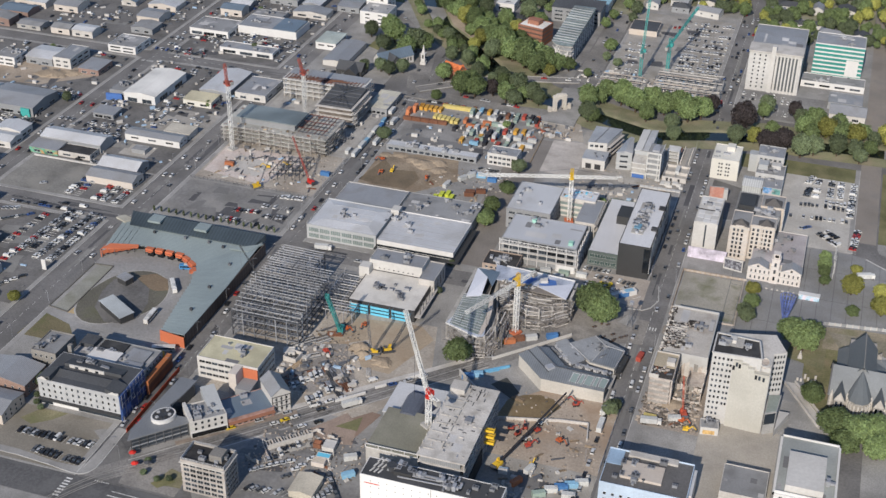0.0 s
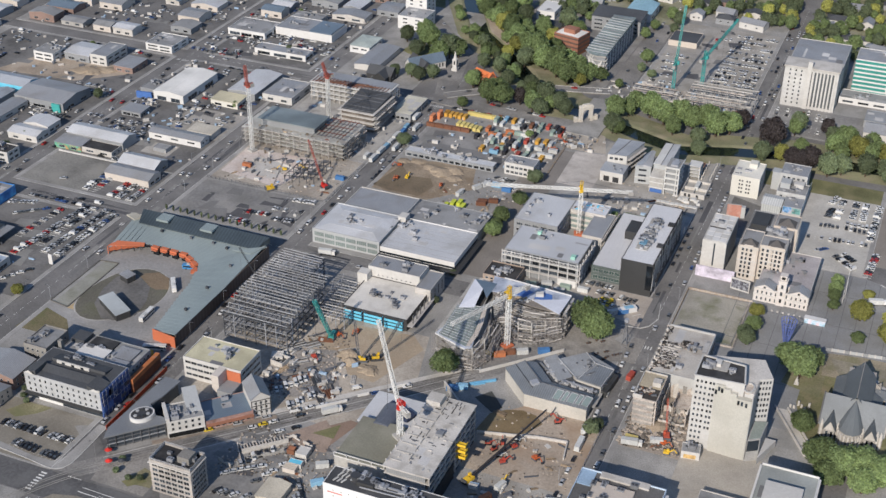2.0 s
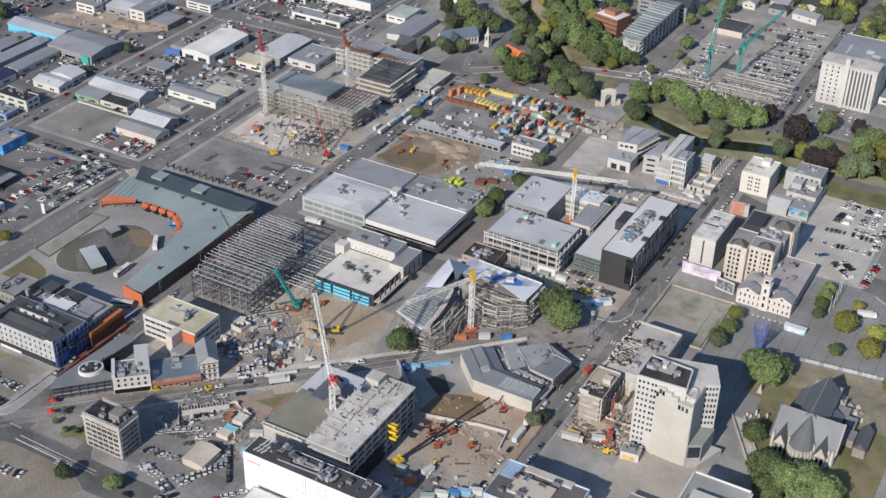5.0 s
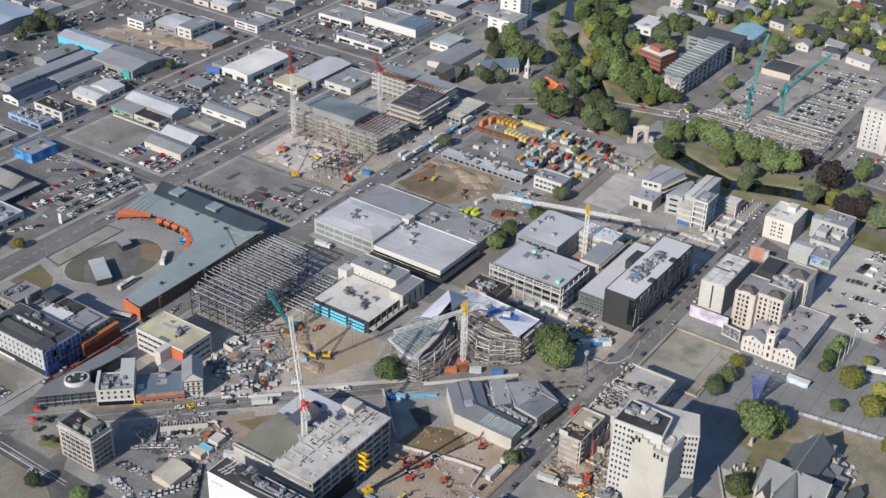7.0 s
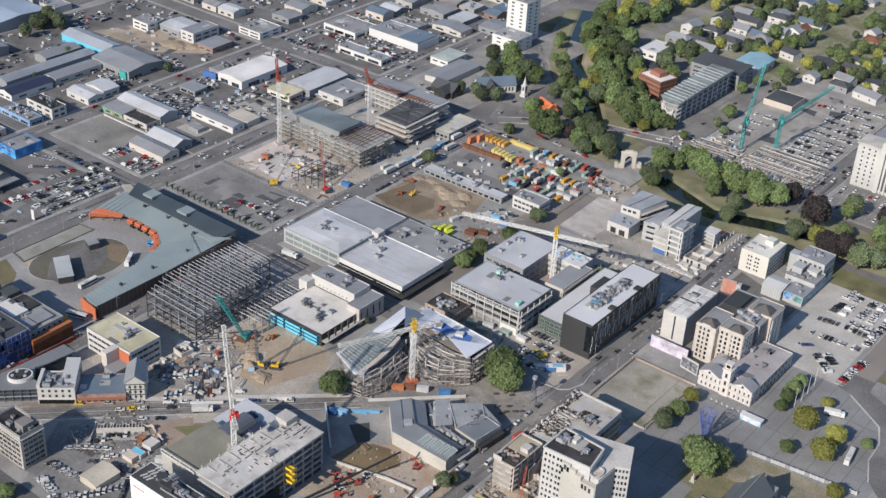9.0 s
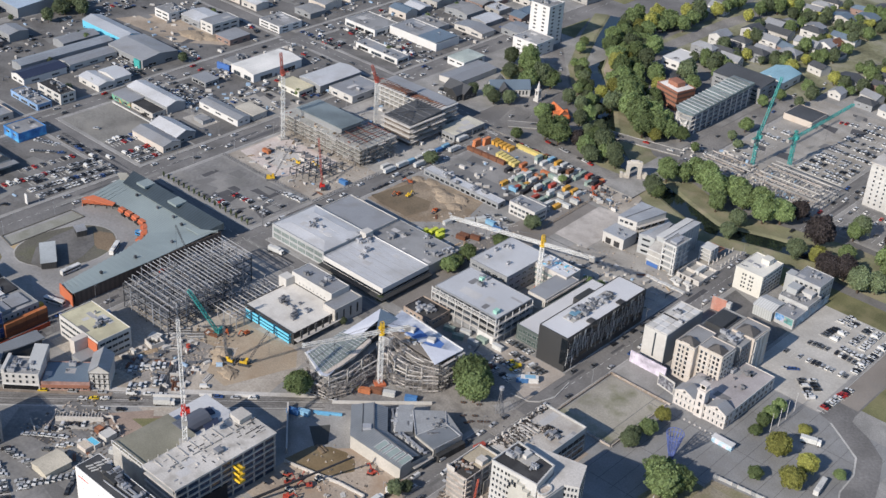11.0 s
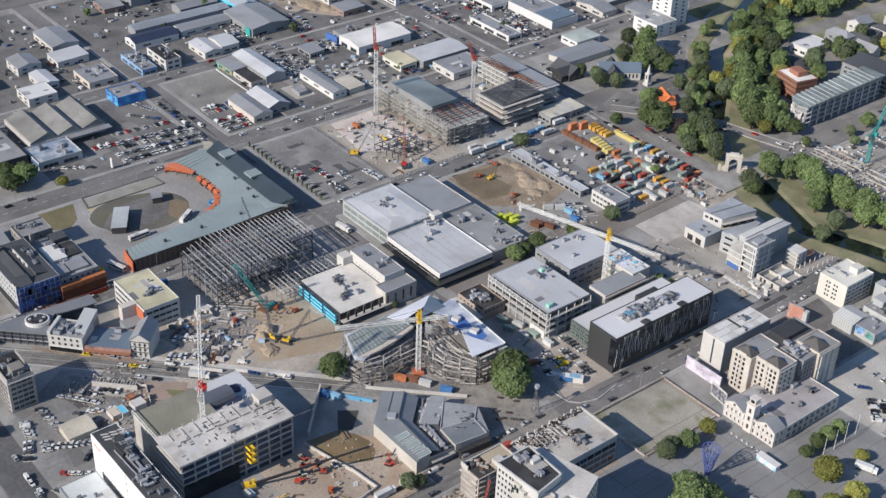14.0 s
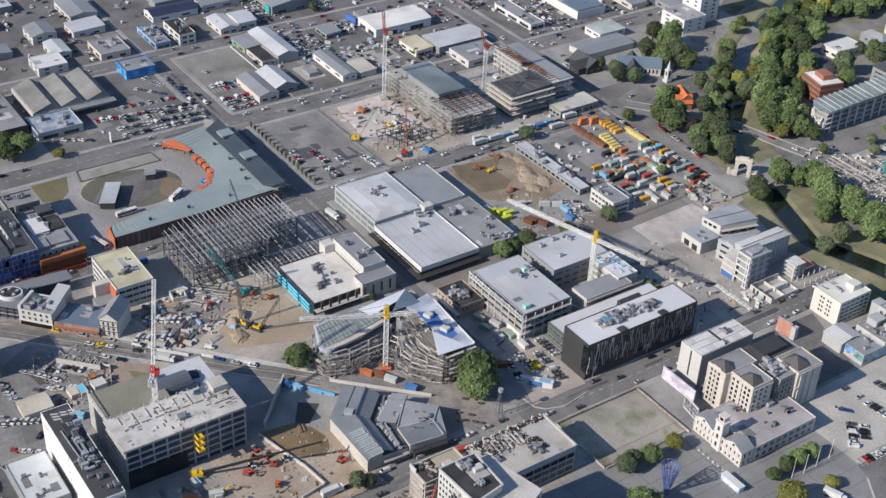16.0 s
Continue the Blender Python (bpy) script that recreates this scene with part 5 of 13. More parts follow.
def old_post_office():
    r = thing("old_post_office", 148, 65, "cream Italianate hall with gables, arches and clock tower", "historic hall", z=0.12)
    g = Geo()
    walls(g, 29.5, 7, 8.6, 0.3)
    part("wall", g, STUCCO, r, "pinkish cream stucco front")
    for x in (0, 18.5):
        f = Geo()
        f.face([(x, -0.15, 8.6), (x + 11, -0.15, 8.6), (x + 5.5, -0.15, 11.2)])
        f.face([(x + 11, 7, 8.6), (x, 7, 8.6), (x + 5.5, 7, 11.2)])
        part("gable_end", f, STUCCO, r, "cream gable")
        q = Geo()
        for a, b in ((x - 0.3, x + 5.5), (x + 11.3, x + 5.5)):
            lo = [(a, -0.6, 8.45), (a, 7.4, 8.45), (b, 7.4, 11.3), (b, -0.6, 11.3)]
            slab(q, lo, [(u, v, z + 0.15) for u, v, z in lo], a < b)
        part("roof", q, ROOFG, r, "grey metal gable roof")
    for k in range(2):
        for c in range(4):
            for x in (0.8, 19.3):
                part("window", window_mesh(0.95, 2.0, STUCCO, GLASS), None, r, at=pose(x + 1.2 + 2.45 * c, 0, 1.0 + 4.0 * k))
    for k in range(2):
        for x in (11.9, 17.7):
            part("window", window_mesh(0.9, 2.4, PINKST, GLASS), None, r, at=pose(x, 0, 1.0 + 4.0 * k))
        for c in range(2):
            part("window", window_mesh(1.3, 2.4, PINKST, GLASS, 2), None, r, at=pose(29.5, 1.8 + 3.2 * c, 1.0 + 4.0 * k, 0, 0, 90))
    for x in (5.5, 24):
        part("window", window_mesh(1.4, 1.4, PINKST, GLASS), None, r, at=pose(x, -0.15, 8.7))
    for k in range(13):
        part("pilaster", Geo().box(0.0 + 2.42 * k, -0.25, 0, 0.35 + 2.42 * k, 0.0, 8.4), OFFWHITE, r, "pale pilaster")
    clock = part("clock_tower", Geo().box(12.6, -0.8, 0, 17.0, 3.6, 15.5).box(12.2, -1.2, 15.5, 17.4, 4.0, 16.1).box(13.2, -0.2, 16.1, 16.4, 3.0, 18.6).box(12.8, -0.6, 18.6, 16.8, 3.4, 19.0), STUCCO, r, "cream square clock tower")
    part("clock_face", Geo().box(14.0, -0.3, 16.5, 15.6, -0.2, 18.1), OFFWHITE, clock, "pale clock face")
    part("cornice", Geo().box(12.4, -1.0, 10.6, 17.2, -0.8, 11.0), OFFWHITE, clock, "moulded cornice")
    part("clock_face", Geo().box(13.8, -0.3, 16.6, 15.8, -0.2, 18.2), DARK, r, "dark clock face")
    for z in (2, 6.5, 11):
        part("window", window_mesh(1.4, 2.6, PINKST, GLASS), None, r, at=pose(14.8, -0.8, z))
    part("cornice", Geo().box(-0.3, -0.45, 4.3, 29.8, -0.0, 4.7).box(-0.3, -0.45, 8.2, 29.8, 0, 8.6), OFFWHITE, r, "moulded cornice")
    b = building("commercial_block", "long two-storey block with patched flat roof", 148.5, 72.5, 177.5, 112, 8.2, OFFWHITE, mat("patched_roof", (0.39, 0.365, 0.37), 0.85, vfine=0.15, stain=(0.26, 0.24, 0.24), stain_amount=0.7, stain_scale=0.1), 2, (8, 9), (2.2, 2.2), 1.0, 3.8, "r", par=0.4, units=9, bars=2)


old_post_office()
building("cream_office", "five-storey cream office with square windows", 110.5, 183, 128, 206, 14.2, YCREAM, mat("cream_flat_roof", (0.57, 0.555, 0.5), 0.8, vfine=0.1), 5, (0, 6), (2.6, 1.3), 1.6, 2.5, "r", par=0.4, units=3, bars=2)
for cc in (5.2, 9.8):
    for k in range(4):
        part("window", window_mesh(0.95, 1.2, DKSTEEL, GLASS), None, bpy.data.objects["cream_office"], at=pose(cc, 0, 2.6 + 2.6 * k))
        part("window", window_mesh(0.95, 1.2, DKSTEEL, GLASS), None, bpy.data.objects["cream_office"], at=pose(cc + 1.7, 0, 2.6 + 2.6 * k))
part("plant_room", Geo().box(8, 14, 13.8, 13, 20, 17), YCREAM, bpy.data.objects["cream_office"])
MURAL = mat("mural_paint", (0.12, 0.3, 0.55), 0.7, vbig=0.5, big=0.5, stain=(0.45, 0.42, 0.45), stain_amount=0.9, stain_scale=0.5)
PALEGREY = mat("pale_grey_render", (0.42, 0.425, 0.42), 0.75, vbig=0.08, vfine=0.1, stain=(0.31, 0.3, 0.29), stain_amount=0.5, stain_scale=0.15)
b = building("grey_office", "grey three-storey office with pale metal roof", 138, 200, 155, 216, 13.2, PALEGREY, ROOFG, 3, (5, 4), (1.7, 1.6), 2.0, 3.8, "fr", par=0.4, units=2, bars=2)
part("stair_tower", Geo().box(-5, 1, 0, 0.1, 7, 12).box(-5.2, 0.8, 12, 0.2, 7.2, 12.4), PANEL, b, "grey stair tower")
part("awning", Geo().box(2, -2.4, 8.6, 15, 0, 8.9), STEEL, b, "steel awning")
b = building("stepped_shop", "pale stepped shop with jumbled flat roofs", 139, 184, 157, 199.5, 8.2, PALEGREY, GREYM, 2, (4, 5), (1.6, 1.3), 1.4, 3.4, "fr", par=0.5, units=7, bars=2)
part("roof_room", Geo().box(1, 6, 7.6, 7, 13, 11.2).box(0.8, 5.8, 11.2, 7.2, 13.2, 11.5), PANEL, b, "grey roof room")
part("roof_room", Geo().box(9, 9, 7.6, 15, 14, 10.2).box(8.8, 8.8, 10.2, 15.2, 14.2, 10.5), AGED, b, "white roof room")
part("side_mural", Geo().box(17.98, -12, 0.3, 18.15, 26, 5.6), mat("pale_blue_mural", (0.27, 0.36, 0.43), 0.75, vbig=0.35, big=0.25, stain=(0.45, 0.44, 0.42), stain_amount=0.8, stain_scale=0.3), b, "long pale blue painted wall")
b = building("mural_shop", "small grey shop with painted gable wall", 145.5, 169, 157, 183.5, 6.4, PALEGREY, ROOFG, 1, (0, 4), (1.6, 1.4), 1.4, 3, "r", par=0.4, units=3)
part("mural", Geo().box(0.3, -0.15, 2.2, 5.6, 0.02, 6.2), MURAL, b, "bright blue wall mural")
part("mural", Geo().box(6.0, -0.15, 2.2, 11.0, 0.02, 6.0), mat("teal_mural", (0.11, 0.26, 0.25), 0.7, vbig=0.5, big=0.5, stain=(0.4, 0.38, 0.36), stain_amount=0.9, stain_scale=0.4), b, "teal and grey wall mural")
b = building("ribbed_shed", "pale grey ribbed shed with rounded roof", 133, 167, 144.8, 181, 6.2, mat("pale_ribbed_metal", (0.36, 0.375, 0.37), 0.6, vbig=0.1, vfine=0.1, seam=1.4, axis="X", bump=0.3), mat("pale_ribbed_roof", (0.42, 0.43, 0.425), 0.6, vbig=0.1, vfine=0.1, seam=1.4, axis="X", bump=0.3), top="gx", rise=1.6)
area("car_park", [(112, 126), (132, 131), (156, 131), (156, 166), (112, 182)], 0.15, LOTD, "dark asphalt yard behind the hotel")
b = thing("brick_ruin", 114.5, 153.5, "red brick party wall of a demolished shop", "ruined wall", 8, 0.15)
part("wall", Geo().box(0, 0, 0, 8.5, 0.6, 8.6).box(0, 0.6, 0, 0.6, 7, 5.4), mat("pinkish_brick", (0.42, 0.2, 0.155), 0.85, vfine=0.2, stain=(0.5, 0.4, 0.36), stain_amount=0.5, stain_scale=0.3), b)
part("pier", Geo().box(8.5, -0.2, 0, 11, 2.6, 7.4), PALEGREY, b, "pale rendered pier")
part("coping", Geo().box(-0.1, -0.1, 8.6, 8.6, 0.7, 8.8), CONC, b)


def stepped_hall():
    r = thing("stepped_concrete_hall", 29, 168, "unfinished pale concrete hall with flat bluish-grey roofs", "building", z=0.12)
    top = mat("pale_zinc_deck", (0.34, 0.36, 0.385), 0.5, vbig=0.15, vfine=0.1, seam=0.9, axis="Y", bump=0.2, stain=(0.26, 0.275, 0.295), stain_amount=0.6, stain_scale=0.1, metal=0.1)
    part("front_block", Geo().box(0, 0, 0, 15, 13.5, 7.2), OFFWHITE, r, "pale concrete front block")
    part("front_roof", Geo().box(-0.3, -0.3, 7.2, 15.3, 13.4, 7.6), top, r, "flat blue-grey roof")
    upper = [(0.6, 13.6), (13, 15.4), (18.6, 38), (1.2, 37)]
    part("wall", Geo().prism(upper, 0, 12.9), OFFWHITE, r, "pale concrete wall")
    part("roof", Geo().prism([(x * 1.03 - 0.3, y * 1.02 - 0.6) for x, y in upper], 12.9, 13.3, 0, [12.9, 12.9, 13.9, 13.9]), top, r, "blue-grey metal roof")
    part("roof_ridge", Geo().bar((5, 14, 13.3), (10, 37.6, 14.1), 0.35), STEEL, r, "grey roof ridge")
    for z in (3.4, 6.8, 10.0):
        part("floor_edge", Geo().prism([(13.1, 15.4), (15.2, 15.8), (20.6, 38), (18.7, 38)], z - 0.3, z), PALECONC, r, "open balcony floor")
        for k in range(4):
            t = (k + 0.5) / 4
            part("opening", Geo().prism([(12.96 + 5.6 * t, 15.4 + 22.6 * t - 1.8), (13.16 + 5.6 * t, 15.4 + 22.6 * t - 1.8), (14.1 + 5.6 * t, 15.4 + 22.6 * t + 1.8), (13.9 + 5.6 * t, 15.4 + 22.6 * t + 1.8)], z - 2.8, z - 0.5), GLASS, r, "dark wall opening")
    for x0, x1 in ((2.4, 6.2), (8.4, 12.4)):
        part("opening", Geo().box(x0, -0.1, 0.4, x1, 0.1, 4.2), BLACKM, r, "dark square opening")
        part("opening_frame", Geo().box(x0 - 0.3, -0.15, 4.2, x1 + 0.3, 0.1, 4.6), PALECONC, r, "pale lintel")
    for c in range(3):
        part("window", window_mesh(2.2, 1.6, DKSTEEL, GLASS, 2), None, r, at=pose(3 + 3.2 * c, 13.9 + 0.46 * c, 9.4, 0, 0, 8))
    roof_units(r, 2, 2, 13, 11, 7.6, 3)
    m = thing("gabled_frame_house", 50, 173.5, "tall narrow pale house with a folded grey roof, unfinished", "building", z=0.12)
    foot = [(0.4, 0), (10.4, 1.6), (7, 25), (3.6, 21)]
    part("wall", Geo().prism(foot, 0, 12.2), PANEL, m, "cool grey clad wall")
    part("roof", Geo().prism([(0.1, -0.4), (5.4, 0.4), (5.4, 23.6), (3.4, 21.4)], 12.2, 13, 0, [12.5, 13.8, 13.8, 12.6]), top, m, "grey metal roof slope")
    part("roof", Geo().prism([(5.4, 0.4), (10.8, 1.2), (7.2, 25.4), (5.4, 23.6)], 12.2, 13, 0, [13.8, 12.6, 12.5, 13.8]), PALESTEEL, m, "pale metal roof slope")
    for k in range(3):
        part("window", window_mesh(5.0, 1.3, DKSTEEL, GLASS, 3), None, m, at=pose(5.2, 0.72, 1.6 + 3.8 * k, 0, 0, 9))
    part("sill_band", Geo().prism([(0.3, -0.3), (10.5, 1.3), (10.5, 1.6), (0.3, 0)], 4.4, 4.9), OFFWHITE, m, "pale floor band")


stepped_hall()


def open_frame(name, label, x0, y0, x1, y1, h, floors, nx, ny, m, slab_m, roof=True, rz=0, wall_back=True, col=0.5):
    """A concrete frame: slabs, columns and edge beams, open at the sides."""
    r = thing(name, x0, y0, label, "building frame", rz, 0.12)
    w, d = x1 - x0, y1 - y0
    dz = h / floors
    for k in range(1, floors + 1):
        if k < floors or roof:
            part("floor_slab", Geo().box(-0.4, -0.4, k * dz - 0.35, w + 0.4, d + 0.4, k * dz), slab_m, r)
    for i in range(nx + 1):
        for j in range(ny + 1):
            if i in (0, nx) or j in (0, ny):
                part("column", Geo().box(w * i / nx - col / 2, d * j / ny - col / 2, 0, w * i / nx + col / 2, d * j / ny + col / 2, h - 0.35), m, r)
    if wall_back:
        part("core_wall", Geo().box(w * 0.3, d * 0.3, 0, w * 0.7, d * 0.75, h - 0.4), GREYW, r, "grey inner wall")
    return r


CLEANCONC = mat("white_precast", (0.53, 0.53, 0.515), 0.8, vbig=0.08, vfine=0.1, stain=(0.4, 0.39, 0.37), stain_amount=0.5, stain_scale=0.15)


def frame_hall():
    """A hall in the making: clad body, low front block, five open white floors at the street end."""
    r = thing("concrete_frame_building", 62, 166, "unfinished grey hall with open white concrete floors", "building", z=0.12)
    part("body", Geo().box(0, 8, 0, 9.4, 40, 15.6), PANEL, r, "cool grey clad wall")
    for k in range(8):
        part("panel_joint", Geo().box(9.4, 17 + 3 * k, 0.3, 9.46, 17.12 + 3 * k, 15.4), DKSTEEL, r)
    for x0, x1, z0, z1, m in ((-0.4, 4.6, 15.6, 16.2, CLEANCONC), (5.0, 9.8, 16.0, 16.5, PALESTEEL)):
        q = Geo()
        lo = [(x0, 7.6, z0), (x1, 7.6, z1), (x1, 40.4, z1), (x0, 40.4, z0)]
        slab(q, lo, [(a, b, z + 0.3) for a, b, z in lo])
        part("roof", q, m, r, "long roof strip")
    part("front_block", Geo().prism(rect(0, 0, 9, 8), 0, 11, 0, [10.8, 10.8, 13, 13]), CONC, r, "grey concrete front block")
    for z in (3.6, 7.2, 10.6):
        part("floor_band", Geo().box(-0.2, -0.25, z - 0.3, 9.1, 0, z + 0.2), CLEANCONC, r, "white floor band")
    part("panel", Geo().box(0.6, -0.3, 0.2, 8.4, -0.1, 2.8), VIVID, r, "blue site panel")
    for k in range(5):
        z = 3.75 * (k + 1)
        part("floor_slab", Geo().box(9.3, 0, z - 0.4, 18.4, 15.4, z), CLEANCONC, r, "white floor slab")
        if k < 4:
            part("balustrade", Geo().box(9.6, -0.05, z, 18, 0.12, z + 0.8), CLEANCONC, r, "white balustrade")
        part("back_wall", Geo().box(9.8, 2.2, z - 3.75, 17.8, 15, z - 0.4), GREYW, r, "grey wall behind the landings")
        for j in range(3):
            part("column", Geo().box(17.9, 4.6 * j + 2, z - 3.75, 18.4, 4.6 * j + 2.5, z - 0.4), CLEANCONC, r, "white column")
    for x in (9.6, 16.6, 18.1):
        part("column", Geo().box(x - 0.35, -0.1, 0, x + 0.35, 0.5, 18.4), CLEANCONC, r, "white column")
    part("roof_deck", Geo().box(9.6, 0.4, 18.75, 18.1, 15, 18.95), GREYM, r, "dark roof deck")
    part("parapet", Geo().box(9.3, 0, 18.75, 18.4, 0.4, 19.6).box(18.1, 0.4, 18.75, 18.5, 15.4, 19.6).box(9.3, 0.4, 18.75, 9.6, 15.4, 19.6), CLEANCONC, r, "white parapet")
    part("roof_plant", Geo().box(12, 3, 18.95, 16.5, 9, 20.2).box(12.6, 10, 18.95, 15, 13, 19.8), STEEL, r, "grey roof plant")


frame_hall()
f = open_frame("concrete_stair_frame", "open white concrete frame of four landings", 81, 193.6, 88, 201.5, 9.6, 4, 1, 2, CLEANCONC, CLEANCONC, wall_back=False, col=0.6)
part("deck", Geo().box(-1, 8.5, 5.4, 8, 15, 5.8), mat("rust_orange_deck", (0.42, 0.2, 0.12), 0.8, vfine=0.2), f, "rust-orange deck")
court = thing("roofless_court", 82, 168, "roofless grey concrete court with low walls", "building frame", z=0.12)
part("floor", Geo().box(0, 0, 0, 15.4, 21, 0.4), CONC, court)
for x0, y0, x1, y1, h in ((0, 0, 15.4, 0.4, 3.4), (0, 0.4, 0.4, 21, 3.4), (15, 0.4, 15.4, 21, 2.6), (0.4, 20.6, 15, 21, 2.0), (7.4, 0.4, 7.8, 20.6, 2.6), (0.4, 10, 15, 10.4, 2.4)):
    part("wall", Geo().box(x0, y0, 0.4, x1, y1, h), PALECONC, court, "pale low wall")
for x in (2.4, 5, 10):
    part("doorway", Geo().box(x, -0.1, 0.4, x + 1.4, 0.05, 2.6), BLACKM, court, "dark doorway")
cast = random.Random(5)
for k in range(12):
    px, py = cast.uniform(80, 95), cast.uniform(158, 166)
    pw, ph, low = cast.uniform(2, 4), cast.uniform(1.2, 2.6), k % 2 == 0
    solid("precast_panel", Geo().box(0, 0, 0, pw, cast.uniform(2, 3.5) if low else 0.4, cast.uniform(0.6, 1.4) if low else ph), CLEANCONC, "stacked pale precast concrete slab" if low else "standing pale precast concrete panel", "concrete panel", "precast panels", at=pose(px, py, 0.15, 0, 0, cast.choice((0, 0, 90, 90, 8))))
for k in range(9):
    solid("precast_panel", Geo().box(0, 0, 0, 2.6, 2.2, 0.5 + 0.1 * (k % 3)), CLEANCONC, "flat pale concrete slab stacked on gravel", "concrete panel", "precast panels", at=pose(70 + 2.9 * k, 154.5 + cast.uniform(-0.3, 0.3), 0.15))
open_frame("unfinished_building", "row of low concrete portal frames", 89.5, 196, 95, 218, 3, 1, 1, 5, PALECONC, CONC, roof=False, wall_back=False)
building("strip_shops", "long low strip of shops with pale grey roof", -101, 150, -38, 157.4, 4.2, GREYW, ROOFW, 1, (14, 1), (3.2, 2.0), 0.6, 3, "fr", par=0.3, units=10)
building("white_box_shop", "white two-storey box with pale roof", -31, 152, -11, 164, 8.6, OFFWHITE, ROOFG, 2, (6, 4), (2.2, 1.8), 1.2, 3.6, "fr", par=0.4, units=3, bars=2)
building("low_annexe", "low grey annexe beside the white box", -31, 164.5, -14, 172, 4.6, GREYW, ROOFG, 1, (0, 2), (2.2, 1.6), 1.2, 3, "r", par=0.3, units=2)


# ---- bus station ----
def bus_station():
    r = thing("bus_station", -160, -50, "bus station under a sweeping blue-green metal roof", "bus station", z=0.15)
    o = lambda x, y: (x + 160, y + 50)
    inner = [(-206, -36), (-192, -25), (-174, -23), (-160, -24), (-147, -32), (-141, -52), (-139, -67), (-136, -85), (-134, -98)]
    outer = [(-209, -4), (-194, -2), (-176, -2), (-155, -2), (-121, -2), (-119, -52), (-119, -67), (-119, -85), (-119, -101)]
    top, fascia, orange = Geo(), Geo(), Geo()
    for i in range(8):
        n = 5
        for j in range(n):
            a, b = j / n, (j + 1) / n
            p0 = [inner[i][k] * (1 - a) + inner[i + 1][k] * a for k in (0, 1)]
            p1 = [inner[i][k] * (1 - b) + inner[i + 1][k] * b for k in (0, 1)]
            q0 = [outer[i][k] * (1 - a) + outer[i + 1][k] * a for k in (0, 1)]
            q1 = [outer[i][k] * (1 - b) + outer[i + 1][k] * b for k in (0, 1)]
            d = Vector((p1[0] - p0[0], p1[1] - p0[1], 0)).normalized()
            tooth = [p0[0] - d.y * -1.0, p0[1] + d.x * -1.0]
            lo = [(*o(*tooth), 5.0), (*o(*p1), 5.0), (*o(*q1), 7.6), (*o(*q0), 7.6)]
            slab(top, lo, [(x, y, z + 0.3) for x, y, z in lo])
            edge, high = (orange, 2.6) if i == 0 else (fascia, 0.8)
            for a0, a1 in ((tooth, p1), (p0, tooth)):
                lip = [(*o(*a0), 5.1), (*o(*a1), 5.1), (*o(a1[0] + 0.3, a1[1] + 0.3), 5.1), (*o(a0[0] + 0.3, a0[1] + 0.3), 5.1)]
                slab(edge, [(x, y, z - high) for x, y, z in lip], lip)
            if j % 2 == 0:
                part("column", Geo().box(-0.2, -0.2, 0, 0.2, 0.2, 5), DKSTEEL, r, at=pose(*o(*p0), 0))
    part("roof", top, ROOFT, r, "blue-green standing-seam roof with sawtooth edge")
    part("fascia", fascia, DARK, r, "dark stepped eaves")
    part("orange_fascia", orange, ORANGE, r, "orange stepped eaves over the bus bays")
    part("orange_wedge", Geo().prism([o(-206.4, -35.5), o(-204, -29.6), o(-188, -25.4), o(-187, -28)], 5.2, 5.9, 0, [5.6, 6.2, 6.2, 5.6]), ORANGE, r, "broad orange end of the eaves")
    bays = [(-183, -25.6, -2), (-177, -25.2, -2), (-170.6, -25.2, -3), (-164, -25.4, -4), (-158, -27.2, -26), (-152.6, -30.6, -34), (-147.6, -36, -58)]
    for x, y, a in bays:
        bay = part("orange_bay", Geo().box(0, -1.4, 4.2, 4.8, 1.2, 5.5).prism([(0, -1.4), (4.8, -1.4), (4.2, -2.8), (0.6, -2.4)], 3.9, 4.5), ORANGE, r, "orange bus-bay canopy", at=pose(*o(x, y), 0, 0, 0, a))
        # dark screen added to stand for the shaded recess under each canopy
        part("bay_screen", Geo().box(0.4, -0.2, 0, 4.2, 0.2, 4.2), GLASS, bay, "dark screen standing for the shade under a bus-bay canopy")
    part("end_wall", Geo().box(0, 0, 0, 15.2, 0.5, 6.6), ORANGE, r, "orange end wall", at=pose(*o(-134, -99.5), 0, 0, 0, -9))
    part("end_wall", Geo().box(0, 0, 0, 14, 0.5, 4.6), ORANGE, r, "orange end wall", at=pose(*o(-136.4, -86), 0, 0, 0, -80))
    part("end_wall", Geo().box(-0.5, 0, 0, 0, 12, 5), ORANGE, r, "orange end wall", at=pose(*o(-206.5, -36), 0))
    part("side_wall", Geo().box(-0.4, 0, 0, 0, 98, 7.4), mat("brown_panel", (0.12, 0.09, 0.075), 0.7, seam=3.0, axis="Y", vfine=0.2), r, "brown panelled street wall", at=pose(*o(-119.2, -100), 0))
    part("side_wall", Geo().box(0, -0.4, 0, 86, 0, 7.4), GLASS, r, "dark glass street wall", at=pose(*o(-207, -2.2), 0))
    c = Geo()
    c.prism([o(-203, -9), o(-124, -9), o(-120, 1), o(-206, 1)], 7.4, 11, 0, [8.0, 8.0, 11.4, 11.4])
    part("clerestory", c, mat("dark_blue_roof", (0.06, 0.08, 0.095), 0.4, seam=2.0, axis="X", bump=0.2, metal=0.2), r, "dark tilted clerestory roof")
    for x in (-188, -158):
        part("roof_light", Geo().box(-4, -5, 0, 4, 3, 1.3), ROOFT, r, "blue-green roof lantern", at=pose(*o(x, -2), 10.4))
